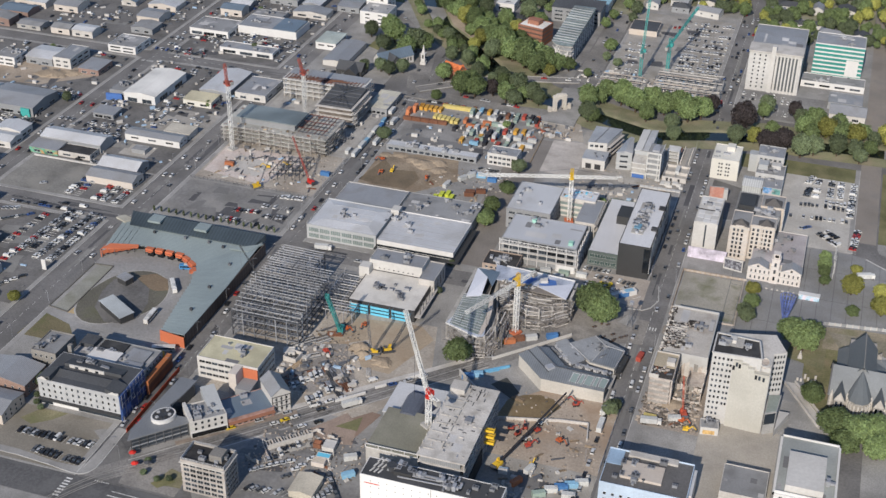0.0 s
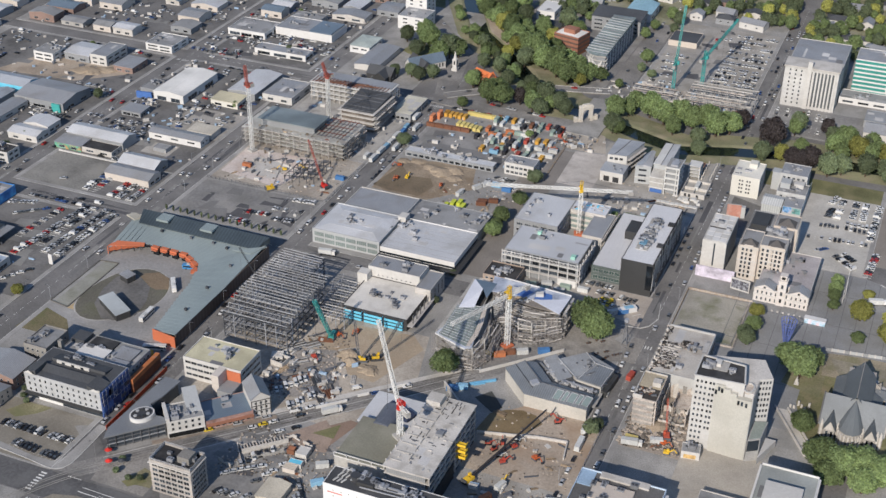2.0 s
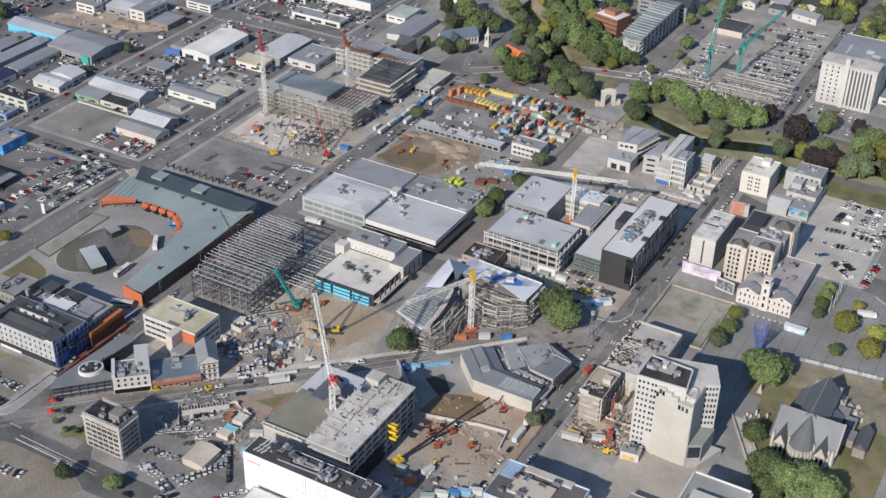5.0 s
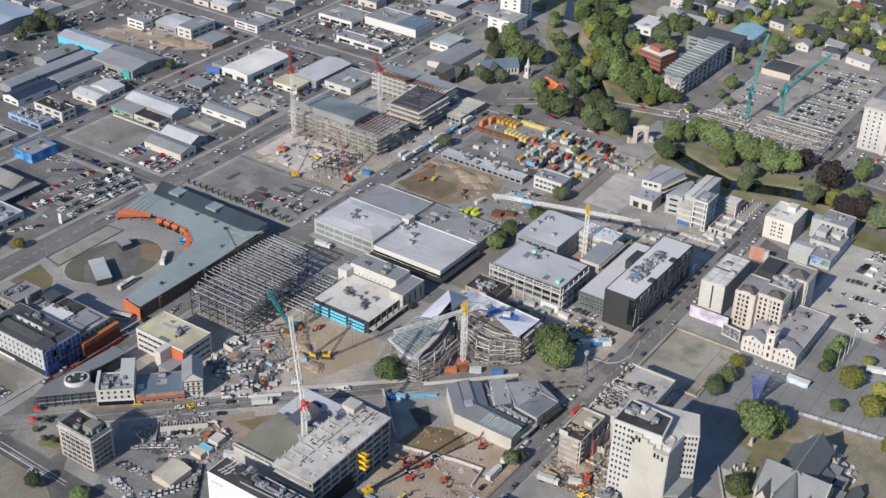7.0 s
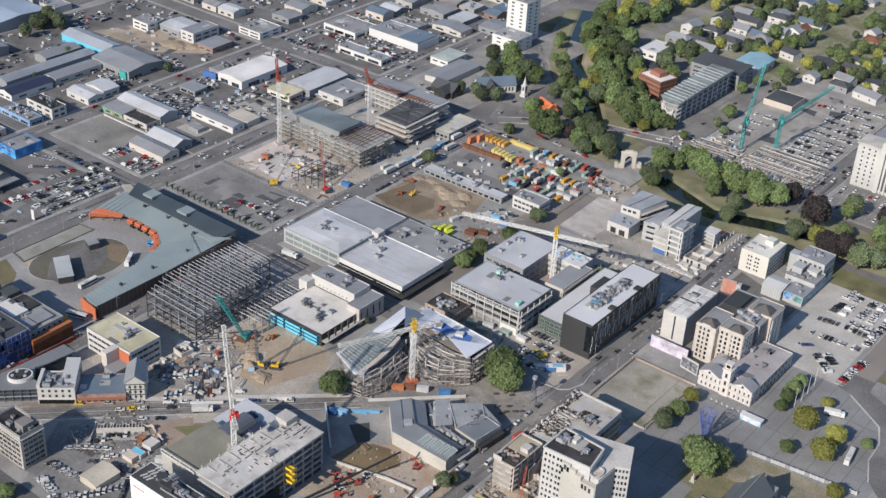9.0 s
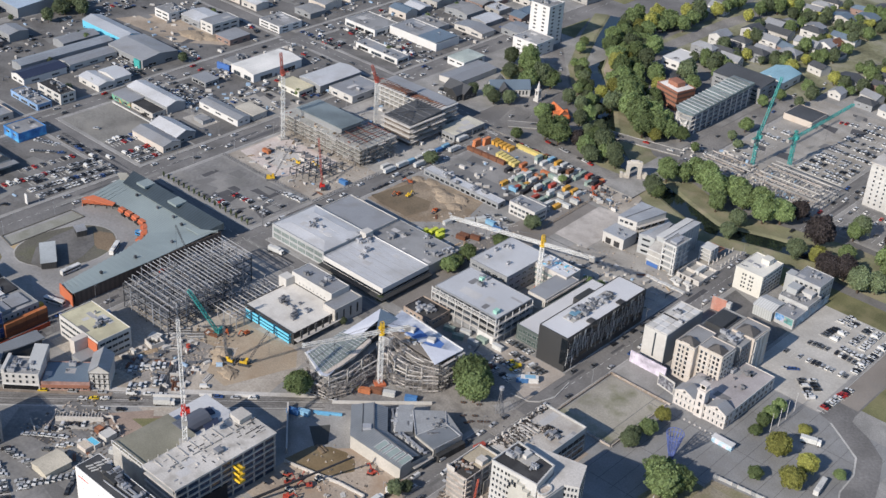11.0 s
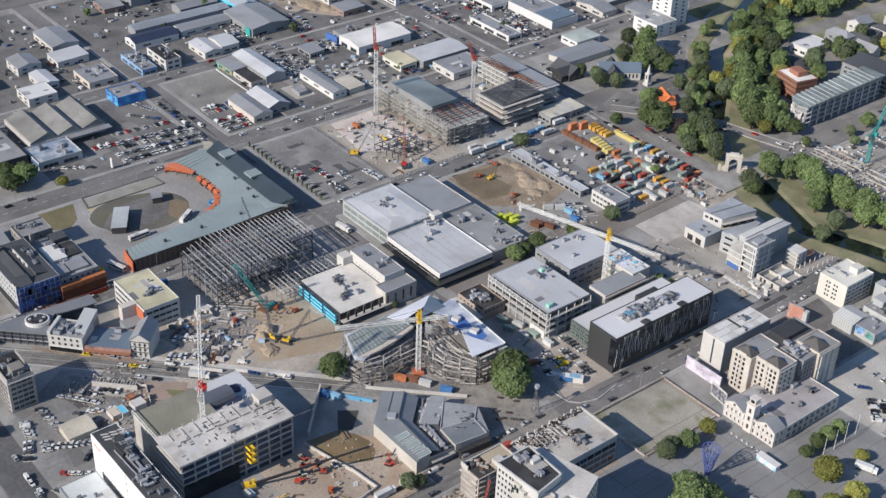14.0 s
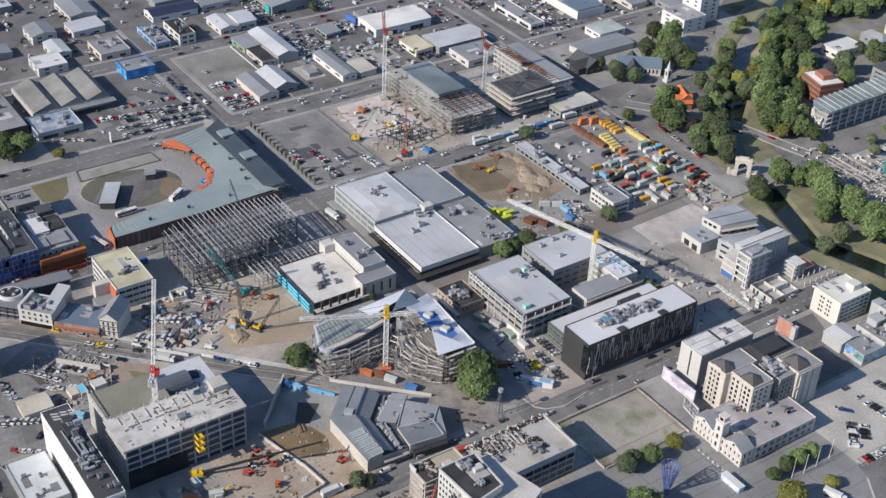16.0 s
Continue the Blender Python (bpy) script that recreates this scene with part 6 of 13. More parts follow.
    part("canopy_wedge", Geo().prism([o(-214.5, -4.8), o(-211, -0.8), o(-203, -2.9), o(-207, -8)], 7.6, 8.6), mat("pale_canopy", (0.42, 0.40, 0.34), 0.7, vfine=0.15), r, "pale wedge canopy on the corner")
    part("end_slope", Geo().prism([o(-136, -14.4), o(-124, -14.4), o(-119.4, -4), o(-124, -8)], 7.4, 8.2, 0, [7.7, 7.9, 8.4, 8.6]), ROOFT, r, "blue-green folded end of the roof")
    for x, y in ((-185, -12), (-165, -12), (-140, -14), (-128, -30), (-128, -55), (-127, -78), (-150, -12)):
        part("roof_vent", Geo().box(-0.7, -0.7, 0, 0.7, 0.7, 1.3), DKSTEEL, r, at=pose(*o(x, y), 7.2))


bus_station()
building("bus_yard_shed", "open shed with grey metal roof on the island", -180, -82, -158, -74, 3.8, DARK, mat("pale_blue_grey_roof", (0.4, 0.43, 0.44), 0.5, seam=0.9, axis="X", bump=0.2, vfine=0.12), top="mono", rise=0.4, rz=-31, base=0.3, category="shed")
building("bus_yard_kiosk", "small dark kiosk with grey roof", -184, -57, -177, -51.5, 3.6, DARK, ROOFG, top="mono", rise=0.3, rz=-20, base=0.26, category="kiosk")


# ---- steel frame going up ----
def steel_frame():
    r = thing("steel_frame_building", -101, -82, "tall bare steel frame of a building under construction", "building frame", z=0.15)
    X, Y = [0, 6.2, 12.4, 18.6, 24.8, 31, 37.2], [0, 6, 12, 18, 24, 30, 36, 42, 48, 54, 60, 66]
    tops = [15, 17.5, 20, 20.6, 20.6, 20, 19, 18.4, 18, 18, 17.4, 16.5]
    for i, x in enumerate(X):
        for j, y in enumerate(Y):
            if i > 4 and j > 7 or (i in (2, 4) and j % 2 and j not in (0, 11)):
                continue
            part("column", Geo().box(-0.22, -0.22, 0, 0.22, 0.22, tops[j]), STEEL if (i + j) % 3 else DKSTEEL, r, at=pose(x, y, 0))
    for k, z in enumerate((3.6, 7.4, 11.2, 15.0)):
        for j, y in enumerate(Y):
            part("beam", Geo().box(0, -0.18, z - 0.5, 37.2 if j < 8 else 25, 0.18, z), DKSTEEL if (j + k) % 2 else STEEL, r, at=pose(0, y, 0))
        for i, x in enumerate(X):
            part("beam", Geo().box(-0.18, 0, z - 0.45, 0.18, 66 if i < 5 else 42, z - 0.05), STEEL if i % 2 else DKSTEEL, r, at=pose(x, 0, 0))
    for j in range(26):
        y = 1 + 2.6 * j
        z = 15.4 + 5 * min(1, max(0, y / 14)) - 0.06 * max(0, y - 30)
        part("purlin", Geo().bar((0.0, y, z), (37.5 if y < 48 else 25, y + 0.5, z - 1.0), 0.27), PALESTEEL, r, "pale roof purlin")
    for i, x in enumerate(X[::2]):
        for j in range(0, 11, 2):
            part("brace", Geo().bar((x, Y[j], 3.6 * (j % 3)), (x, Y[j + 1], 3.6 * (j % 3) + 7.2), 0.16), STEEL, r)
    for x in X[::2]:
        part("brace", Geo().bar((x, 0, 0.2), (min(x + 6.2, 37.2), 0, 7.4), 0.18), STEEL, r)
    for k, z in enumerate((3.4, 7.2, 11.0, 14.8, 17.6)):
        for j in range(22):
            y = 3 * j + 1.5
            if k == 4 and (y < 14 or y > 44):
                continue
            part("secondary_beam", Geo().bar((0, y, z), (37 if y < 46 else 25, y, z), 0.16), STEEL if (j + k) % 4 else SCAFF, r)
    for k in range(46):
        x, y, z = rng.choice(X[:-1]), rng.choice(Y[:-2]), rng.choice((0, 3.6, 7.4, 11.2))
        part("brace", Geo().bar((x, y, z), (x + 6.2 * (k % 2), y + 6 * (1 - k % 2), z + 3.8), 0.14), STEEL if k % 3 else SCAFF, r)
    part("deck", Geo().box(12, 10, 7.5, 31, 40, 7.62), CONC, r, "ribbed metal floor deck")
    s = thing("low_steel_frame", -66, -52, "low steel frame beside the tall one", "building frame", z=0.15)
    for i in range(5):
        for j in range(8):
            part("column", Geo().box(-0.18, -0.18, 0, 0.18, 0.18, 6.2), STEEL, s, at=pose(5 * i, 5.2 * j, 0))
        part("beam", Geo().box(-0.15, 0, 5.8, 0.15, 36.4, 6.2), STEEL, s, at=pose(5 * i, 0, 0))
    for j in range(15):
        part("beam", Geo().box(0, -0.13, 6.0, 20, 0.13, 6.35), STEEL if j % 2 else OFFWHITE, s, at=pose(0, 2.6 * j, 0))


steel_frame()


def scaffold(root, pts, h, label="tube scaffold bay", bay=2.2, lift=2.0, boards=(CONC, PALECONC, STEEL), fill=0.75):
    """Scaffold bays along a line: standards, ledgers, braces and boards."""
    for (x0, y0), (x1, y1) in zip(pts, pts[1:]):
        n = max(1, round(math.hypot(x1 - x0, y1 - y0) / bay))
        ux, uy = (x1 - x0) / n, (y1 - y0) / n
        d = math.hypot(ux, uy)
        px, py = uy / d * 1.3, -ux / d * 1.3
        for i in range(n):
            g = Geo()
            for ox, oy in ((0, 0), (px, py)):
                g.bar((ox, oy, 0), (ox, oy, h + rng.uniform(0, 1.2)), 0.13)
                for k in range(int(h / lift)):
                    g.bar((ox, oy, lift * (k + 1)), (ox + ux, oy + uy, lift * (k + 1)), 0.11)
                    if (i + k) % 2:
                        g.bar((ox, oy, lift * k), (ox + ux, oy + uy, lift * (k + 1)), 0.1)
            for k in range(int(h / lift)):
                g.bar((0, 0, lift * (k + 1)), (px, py, lift * (k + 1)), 0.1)
                if rng.random() < fill:
                    z = lift * (k + 1) + 0.08
                    lo = [(0, 0, z), (px, py, z), (ux + px, uy + py, z), (ux, uy, z)]
                    slab(g, lo, [(a, b, c + 0.07) for a, b, c in lo])
                    g.m[-6:] = [1] * 6
            part("scaffold_bay", g, [SCAFF, rng.choice(boards)], root, at=pose(x0 + ux * i, y0 + uy * i, 0))


LAVENDER = mat("lavender_white_sheet", (0.56, 0.58, 0.64), 0.6, vbig=0.1, vfine=0.1)


def crescent():
    r = thing("crescent_building", 5, 5, "unfinished crescent building wrapped in tube scaffolding", "building frame", z=0.15)
    o = lambda pts: [(x - 5, y - 5) for x, y in pts]
    left = o([(5.6, -50), (23, -59), (29, -58), (32, -48), (30, -36), (25, -20), (22, 5), (5, 5)])
    right = o([(22, -13), (35, -22), (43, -25.5), (50, -24), (56, -19), (61, -14.5), (61, 3), (22, 5)])
    # near-black wall colour puts in the shade of the unlit interior
    dim = mat("interior_shade_black", (0.055, 0.052, 0.05), 0.9, vbig=0.3, vfine=0.3)
    for z, f in ((4.0, 0.0), (8.0, 0.25), (12.0, 0.7)):
        part("floor_slab", Geo().prism([(x - 7 * f if x > 14 else x, y) for x, y in left], z - 0.35, z), CONC, r, "raw concrete floor")
        part("floor_slab", Geo().prism([(x, y + 12 * f if y < -16 else y) for x, y in right], z - 0.34, z + 0.01), CONC, r, "raw concrete floor")
    for px, py in left + right:
        part("column", Geo().box(-0.3, -0.3, 0, 0.3, 0.3, 12.6), CONC, r, at=pose(px * 0.97 + 0.4, py * 0.97 - 0.6, 0))
    part("core_wall", Geo().prism(o([(8, -48), (20, -53), (22, -48), (21, -36), (19, -18), (18, 3), (7, 3)]), 0, 12.4), dim, r, "near-black wall with the unlit interior's shade in its colour")
    part("core_wall", Geo().prism(o([(22, -8), (36, -11), (46, -12), (54, -12), (59, -10), (59, 1), (22, 3)]), 0, 15.2), dim, r, "near-black wall with the unlit interior's shade in its colour")
    # left arm: glass roof on steel, a grey deck at its tip, white folds at its root
    q = Geo()
    lo = [(3.4, -57, 12.8), (20.5, -62.5, 12.8), (21, -60, 13.0), (19.8, -46, 14.2), (16.8, -29, 15.4), (3.4, -32, 15.4)]
    slab(q, lo, [(x, y, z + 0.2) for x, y, z in lo])
    part("glass_roof", q, SKYGL, r, "green-grey glass roof")
    part("tip_deck", Geo().prism([(1.4, -56.5), (20.5, -64), (23.5, -62.5), (22.5, -56.5), (3.4, -51)], 12.4, 12.9, 0, [12.6, 12.6, 12.6, 13.4, 13.4]), ROOFSHEET, r, "pale grey sheeted roof tip")
    part("tip_edge", Geo().bar((1.2, -56.7, 12.2), (20.5, -64.2, 12.2), 0.6), WHITE, r, "white roof edge")
    for k in range(15):
        t = k / 14
        part("rafter", Geo().bar((3.4, -56 + 24 * t, 13.2 + 2.5 * t), (20.5 - 3.6 * t, -60 + 31 * t, 13.3 + 2.4 * t), 0.26), STEEL if k % 2 else PALESTEEL, r, "steel rafter over the glass")
    for k in range(4):
        part("purlin", Geo().bar((4.5 + 4.4 * k, -58 - 0.9 * k, 13.3), (4.5 + 3.6 * k, -32 + 0.7 * k, 15.8), 0.22), STEEL, r, "steel purlin")
    part("edge_deck", Geo().prism([(20.5, -62.5), (22.4, -61.4), (22.6, -52), (21.6, -41), (18.6, -28), (17, -28), (19.8, -46)], 13.4, 13.7, 0, [13.2, 13.2, 13.6, 14.2, 15, 15.4, 14.2]), BOARD, r, "boarded edge walkway")
    for pts, zs in ((((5.2, -34.6), (12.7, -31), (11.8, -16.4)), (15.6, 15.6, 18.2)), (((5.2, -34.6), (11.8, -16.4), (3.3, -6.1)), (15.6, 18.2, 16.4)), (((11.8, -16.4), (16, -22), (16, -6), (3.3, -6.1)), (18.2, 16.4, 16.4, 16.4))):
        q = Geo()
        lo = [(x, y, z) for (x, y), z in zip(pts, zs)]
        slab(q, lo, [(x, y, z + 0.25) for x, y, z in lo])
        part("roof_fold", q, LAVENDER if len(pts) == 3 else ROOFB, r, "white folded roof plane" if len(pts) == 3 else "blue-grey roof plane")
    # right arm
    part("roof", Geo().prism(o([(20, -9), (61, -7), (61.8, 3), (17, 6)]), 16.0, 16.5), ROOFSHEET, r, "pale blue waterproof sheet on the roof")
    q = Geo()
    lo = [(39, -14, 16.6), (56.5, -22.5, 17.2), (57, -6, 16.8)]
    slab(q, lo, [(x, y, z + 0.25) for x, y, z in lo])
    part("roof", q, LAVENDER, r, "white folded roof plane")
    part("roof", Geo().prism(o([(22, -10.4), (34, -13), (45, -14), (60, -14.5), (46, -9), (22, -8)]), 15.8, 16.2), BOARD, r, "timber roof deck")
    for pts in (((27, -7), (39, -7.6), (42, -1), (31, 1)), ((44, -7), (54, -6), (52, 0), (46, 1))):
        part("roof_sheet", Geo().prism(o(pts), 16.5, 16.56), VIVID, r, "vivid blue sheet")
    part("roof_edge", Geo().bar((18, 0.8, 16.9), (56.8, -2.0, 16.9), 0.5), WHITE, r, "white parapet strip")
    for x, y in ((33, -4), (46, -3)):
        part("roof_plant", Geo().box(-2, -1.6, 0, 2, 1.6, 1.8), OFFWHITE, r, "pale roof plant box", at=pose(x - 5, y - 5, 16.5, 0, 0, 20))
    for k in range(18):
        part("roof_gear", Geo().box(0, 0, 0, rng.uniform(0.6, 3), rng.uniform(0.3, 1.2), rng.uniform(0.3, 1.0)), (TIMBER, PALECONC, OFFWHITE, BOARD)[k % 4], r, "roofing materials", at=pose(rng.uniform(18, 40), rng.uniform(-17.6, -14), 16.2, 0, 0, rng.uniform(0, 90)))
    outer = o([(5, -51), (23, -60.5), (30, -59.5), (34, -48), (32.5, -37), (33, -27), (36, -24), (43, -27.5), (50.5, -26), (57, -20.5), (62.5, -15)])
    rims = o([(26, -57.5), (27, -56), (27, -47), (26, -37), (22.5, -24)]), o([(24, -11), (28, -12), (37, -13.6), (45, -14.4), (53, -15), (61, -13)])
    boards = (BOARD, DKSTEEL, CONC, PALECONC)
    mix = lambda p, q, t: [(a[0] + (b[0] - a[0]) * t, a[1] + (b[1] - a[1]) * t) for a, b in zip(p, q)]
    scaffold(r, outer[:2], 12.4, bay=2.4, lift=1.9, boards=boards, fill=0.35)
    for t, h in ((0.0, 7.6), (0.55, 11)):
        scaffold(r, mix(outer[1:6], rims[0], t), h, bay=2.4, lift=1.9, boards=boards, fill=0.25)
    for t, h in ((0.0, 8.4), (0.5, 12.4), (0.95, 15.4)):
        scaffold(r, mix(outer[5:], rims[1], t), h, bay=2.4, lift=1.9, boards=boards, fill=0.25)
    stair = o([(25, -17), (30, -17), (30, -13), (25, -13), (25, -17)])
    for k in range(13):
        part("stair_landing", Geo().bar((*stair[0], 2 + 1.15 * k), (*stair[1], 2 + 1.15 * k), 0.32).bar((*stair[1], 2 + 1.15 * k), (*stair[2], 2 + 1.15 * k), 0.3), PALESTEEL, r, "pale landing of the scaffold stair")
    scaffold(r, o([(62.5, -14), (62.5, 3)]), 16, bay=2.4, lift=2.6, fill=0.5)
    edge = mat("pale_floor_edge", (0.5, 0.475, 0.45), 0.85, vbig=0.2, vfine=0.2, stain=(0.25, 0.22, 0.19), stain_amount=0.6, stain_scale=0.3)
    for line, rim, n, low, high in ((outer[1:6], rims[0], 8, 7.0, 12.8), (outer[5:], rims[1], 10, 7.6, 15.6)):
        for k in range(n):
            t = max(0.0, (k - 3) / (n - 4))
            z = 1.4 + (low - 1.4) * k / 3 if k < 3 else low + (high - low) * t
            way = mix(line, rim, t)
            for (ax, ay), (bx, by) in zip(way, way[1:]):
                if rng.random() < 0.15:
                    continue
                d = math.hypot(bx - ax, by - ay)
                nx, ny = (by - ay) / d, -(bx - ax) / d
                out = rng.uniform(-0.2, 1.4)
                part("floor_edge", Geo().bar((ax + nx * out, ay + ny * out, z + rng.uniform(-0.3, 0.3)), (bx + nx * (out + rng.uniform(-0.5, 0.5)), by + ny * out, z + rng.uniform(-0.3, 0.3)), rng.choice((0.22, 0.32, 0.45))), edge if rng.random() < 0.75 else BOARD, r, "pale scaffold walkway edge")
    tubes = Geo()
    for _ in range(200):
        x, y = rng.uniform(16, 32), rng.uniform(-58, -26)
        tubes.bar((x, y, rng.uniform(0.5, 6)), (x + rng.uniform(-6, 3), y + rng.uniform(-6, 6), rng.uniform(2, 10.5)), 0.16)
    tubes.m = [0] * len(tubes.f)
    part("tube_bracing", tubes, SCAFF, r, "criss-cross scaffold braces")


crescent()


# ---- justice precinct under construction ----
# dark brown carries the shade of the recesses between the floor slabs
UNLIT = mat("recess_shade_brown", (0.115, 0.1, 0.09), 0.9, vbig=0.35, big=0.15, vfine=0.3, stain=(0.2, 0.18, 0.165), stain_amount=0.7, stain_scale=0.25)


def precinct():
    r = thing("precinct_building", -209, 126, "concrete slab building under construction with scaffolded floors", "building frame", z=0.15)
    w, d = 74, 32
    for k, z in enumerate((2.9, 5.8, 8.7, 11.6)):
        part("floor_slab", Geo().box(-1.0, -1.0, z - 0.45, w + 1.0, d + 1.0, z + 0.4), mat("green_grey_concrete", (0.36, 0.365, 0.345), 0.85, vbig=0.2, fine=0.8, vfine=0.2, stain=(0.25, 0.22, 0.2), stain_amount=0.7, stain_scale=0.2) if k == 0 else bpy.data.materials["green_grey_concrete"], r, "grey concrete floor edge")
        part("inner_wall", Geo().box(1.5, 1.5, z - 2.9, w - 1.5, d - 1.5, z - 0.5), UNLIT, r, "recessed wall with the shade between floors in its dark colour")
    for i in range(15):
        part("column", Geo().box(-0.25, -0.25, 0, 0.25, 0.25, 12.6), PALECONC, r, at=pose(w * i / 14, 0, 0))
    for i in range(7):
        part("column", Geo().box(-0.25, -0.25, 0, 0.25, 0.25, 12.6), PALECONC, r, at=pose(w, d * i / 6, 0))
    part("upper_wall", Geo().box(10, 6, 11.8, 50, 24, 17), GREYW, r, "off-white top storey")
    part("roof", Geo().box(8, 4, 17, 52, 25, 17.5), mat("grey_teal_roof", (0.17, 0.205, 0.215), 0.45, vbig=0.25, vfine=0.2, seam=1.2, axis="X"), r, "grey-teal metal roof")
    for k in range(60):
        part("site_gear", Geo().box(0, 0, 0, rng.uniform(0.5, 2.6), rng.uniform(0.3, 1.2), rng.uniform(0.3, 1.0)), (CONC, TIMBER, DKSTEEL, PALECONC, REDSTEEL)[k % 5], r, "stacked site gear", at=pose(rng.uniform(0, 72), rng.choice((rng.uniform(0.5, 3.5), rng.uniform(26, 31))), 11.8, 0, 0, rng.choice((0, 90))))
    for i in range(8):
        part("roof_steel", Geo().bar((52 + 2.8 * i, 1, 14.8), (52 + 2.8 * i, 30, 14.8), 0.4), REDSTEEL if i % 2 else DKSTEEL, r, "rust-primed roof steel")
    for j in range(6):
        part("roof_steel", Geo().bar((52, 2 + 5.2 * j, 15.0), (73, 2 + 5.2 * j, 15.0), 0.35), REDSTEEL if j % 2 else DKSTEEL, r, "rust-primed roof steel")
    scaffold(r, [(-1, -1.4), (w + 1, -1.4)], 11.6, bay=3.6, lift=2.9, boards=(PALECONC, BOARD), fill=0.4)
    scaffold(r, [(w + 1.4, 0), (w + 1.4, d)], 11.6, bay=3.6, lift=2.9, boards=(PALECONC, BOARD), fill=0.4)
    q = thing("precinct_wing", -160, 171, "unfinished wing with dark hipped roof deck", "building frame", z=0.15)
    for z in (3.7, 7.4, 11.1, 14.4):
        part("floor_slab", Geo().box(-0.8, -0.8, z - 0.5, 26.8, 34.8, z + 0.1), PALECONC, q, "pale concrete floor edge")
        part("inner_wall", Geo().box(1.2, 1.2, z - 3.6, 24.8, 32.8, z - 0.5), UNLIT, q, "recessed wall with the shade between floors in its dark colour")
    part("roof", Geo().prism(rect(1, 1, 25, 33), 14.6, 16, 0, [14.8, 14.8, 17.0, 17.0]), ROOFD, q, "dark roof deck")
    for i in range(7):
        part("roof_steel", Geo().bar((1, 2 + 5 * i, 15.2 + 0.35 * i), (25, 2 + 5 * i, 15.2 + 0.35 * i), 0.35), DKSTEEL, q, "dark primed roof steel")
    scaffold(q, [(27.2, 0), (27.2, 34)], 14, bay=3.8, lift=3.6, boards=(PALECONC, OFFWHITE), fill=0.9)
    for i in range(6):
        part("roof_steel", Geo().bar((1 + 4.6 * i, 1, 15.3), (13, 16, 18.2), 0.25), DKSTEEL, q, "dark hip rafter")
        part("roof_steel", Geo().bar((1 + 4.6 * i, 33, 17.4), (13, 18, 18.2), 0.25), DKSTEEL, q, "dark hip rafter")
    v = thing("precinct_wing", -200, 206, "long unfinished wing with rust-red roof steel", "building frame", z=0.15)
    # wall is darkened in its colour to give the open floors a shaded recess
    part("inner_wall", Geo().box(1.2, 2.5, 0, 58.8, 18, 14.4), mat("recess_shade_grey", (0.2, 0.195, 0.19), 0.9, vbig=0.2, vfine=0.25), v, "grey wall with the shade behind the open floors in its colour")
    for z in (3.6, 7.2, 10.8, 14.2):
        part("floor_slab", Geo().box(-0.8, -0.8, z - 0.3, 60.8, 19.8, z + 0.3), CLEANCONC, v, "pale concrete floor edge")
    for k in range(14):
        part("column", Geo().box(4.5 * k - 0.25, -0.3, 0, 4.5 * k + 0.25, 0.3, 14), PALECONC, v)
    scaffold(v, [(61.6, 0), (61.6, 19)], 14, bay=3.8, lift=3.6, boards=(PALECONC, BOARD), fill=0.4)
    part("roof", Geo().box(0.5, 8, 14.7, 59.5, 19.4, 15.1), ROOFG, v, "grey metal roof")
    for i in range(22):
        part("roof_steel", Geo().bar((1 + 2.7 * i, 0, 14.8), (1.6 + 2.7 * i, 8.5, 15.4), 0.4), REDSTEEL, v, "rust-red roof beam")
    for k in range(30):
        part("roof_steel", Geo().bar((rng.uniform(0, 52), rng.uniform(0.5, 8), 14.7), (rng.uniform(4, 60), rng.uniform(0.5, 8), 15.6), 0.28), (REDSTEEL, RUST, DKSTEEL)[k % 3], v, "rust-red roof beam")


precinct()
fr = thing("low_dark_frame", -156, 84, "low dark steel frame on the concrete slab", "building frame", z=0.2)
for i in range(5):
    for j in range(5):
        part("column", Geo().box(-0.2, -0.2, 0, 0.2, 0.2, 5.2 + (i * j) % 3 * 0.6), DKSTEEL, fr, at=pose(4.6 * i, 6 * j + 1.2 * i, 0))
    part("beam", Geo().bar((4.6 * i, 1.2 * i, 4.8), (4.6 * i, 24 + 1.2 * i, 4.8), 0.35), DKSTEEL, fr)
for j in range(5):
    part("beam", Geo().bar((0, 6 * j, 4.8), (18.4, 6 * j + 4.8, 4.8), 0.35), DKSTEEL, fr)
building("site_office_block", "low grey office with flat metal roof", -232, 190, -208, 221, 5.6, OFFWHITE, ROOFG, 1, (5, 7), (2.2, 1.8), 1.4, 3, "fr", par=0.3, units=2)
building("grey_shed", "grey shed with pale metal roof", -257, 184, -235, 225, 6.2, GREYW, ROOFW, 1, (3, 6), (2.4, 1.5), 1.6, 3, "fr", top="gy", rise=1.4)
building("yellow_shed", "low shed with cream-yellow front", -262, 168, -240, 182, 4.6, YCREAM, mat("cream_metal", (0.5, 0.46, 0.33), 0.6, seam=0.8), 1, (4, 3), (2.6, 1.6), 1.0, 3, "fr", top="mono", rise=0.6)
building("street_arcade", "long low shop with pale veranda roof", -135, 200, -119, 232, 4.8, GREYW, mat("cream_sheet", (0.5, 0.48, 0.4), 0.6, seam=0.9, axis="Y"), 1, (4, 8), (2.6, 1.9), 0.6, 3, "fr", par=0.2)

# ---- sheds of the industrial blocks ----
building("white_warehouse", "white warehouse with pale roof and dark doors", -305, 160, -280, 207, 6.4, WHITE, mat("white_roof", (0.66, 0.65, 0.62), 0.6, seam=1.0, axis="Y", vfine=0.05), 1, (3, 6), (3.6, 3.2), 0.2, 3, "fr", top="gy", rise=1.6, category="warehouse")
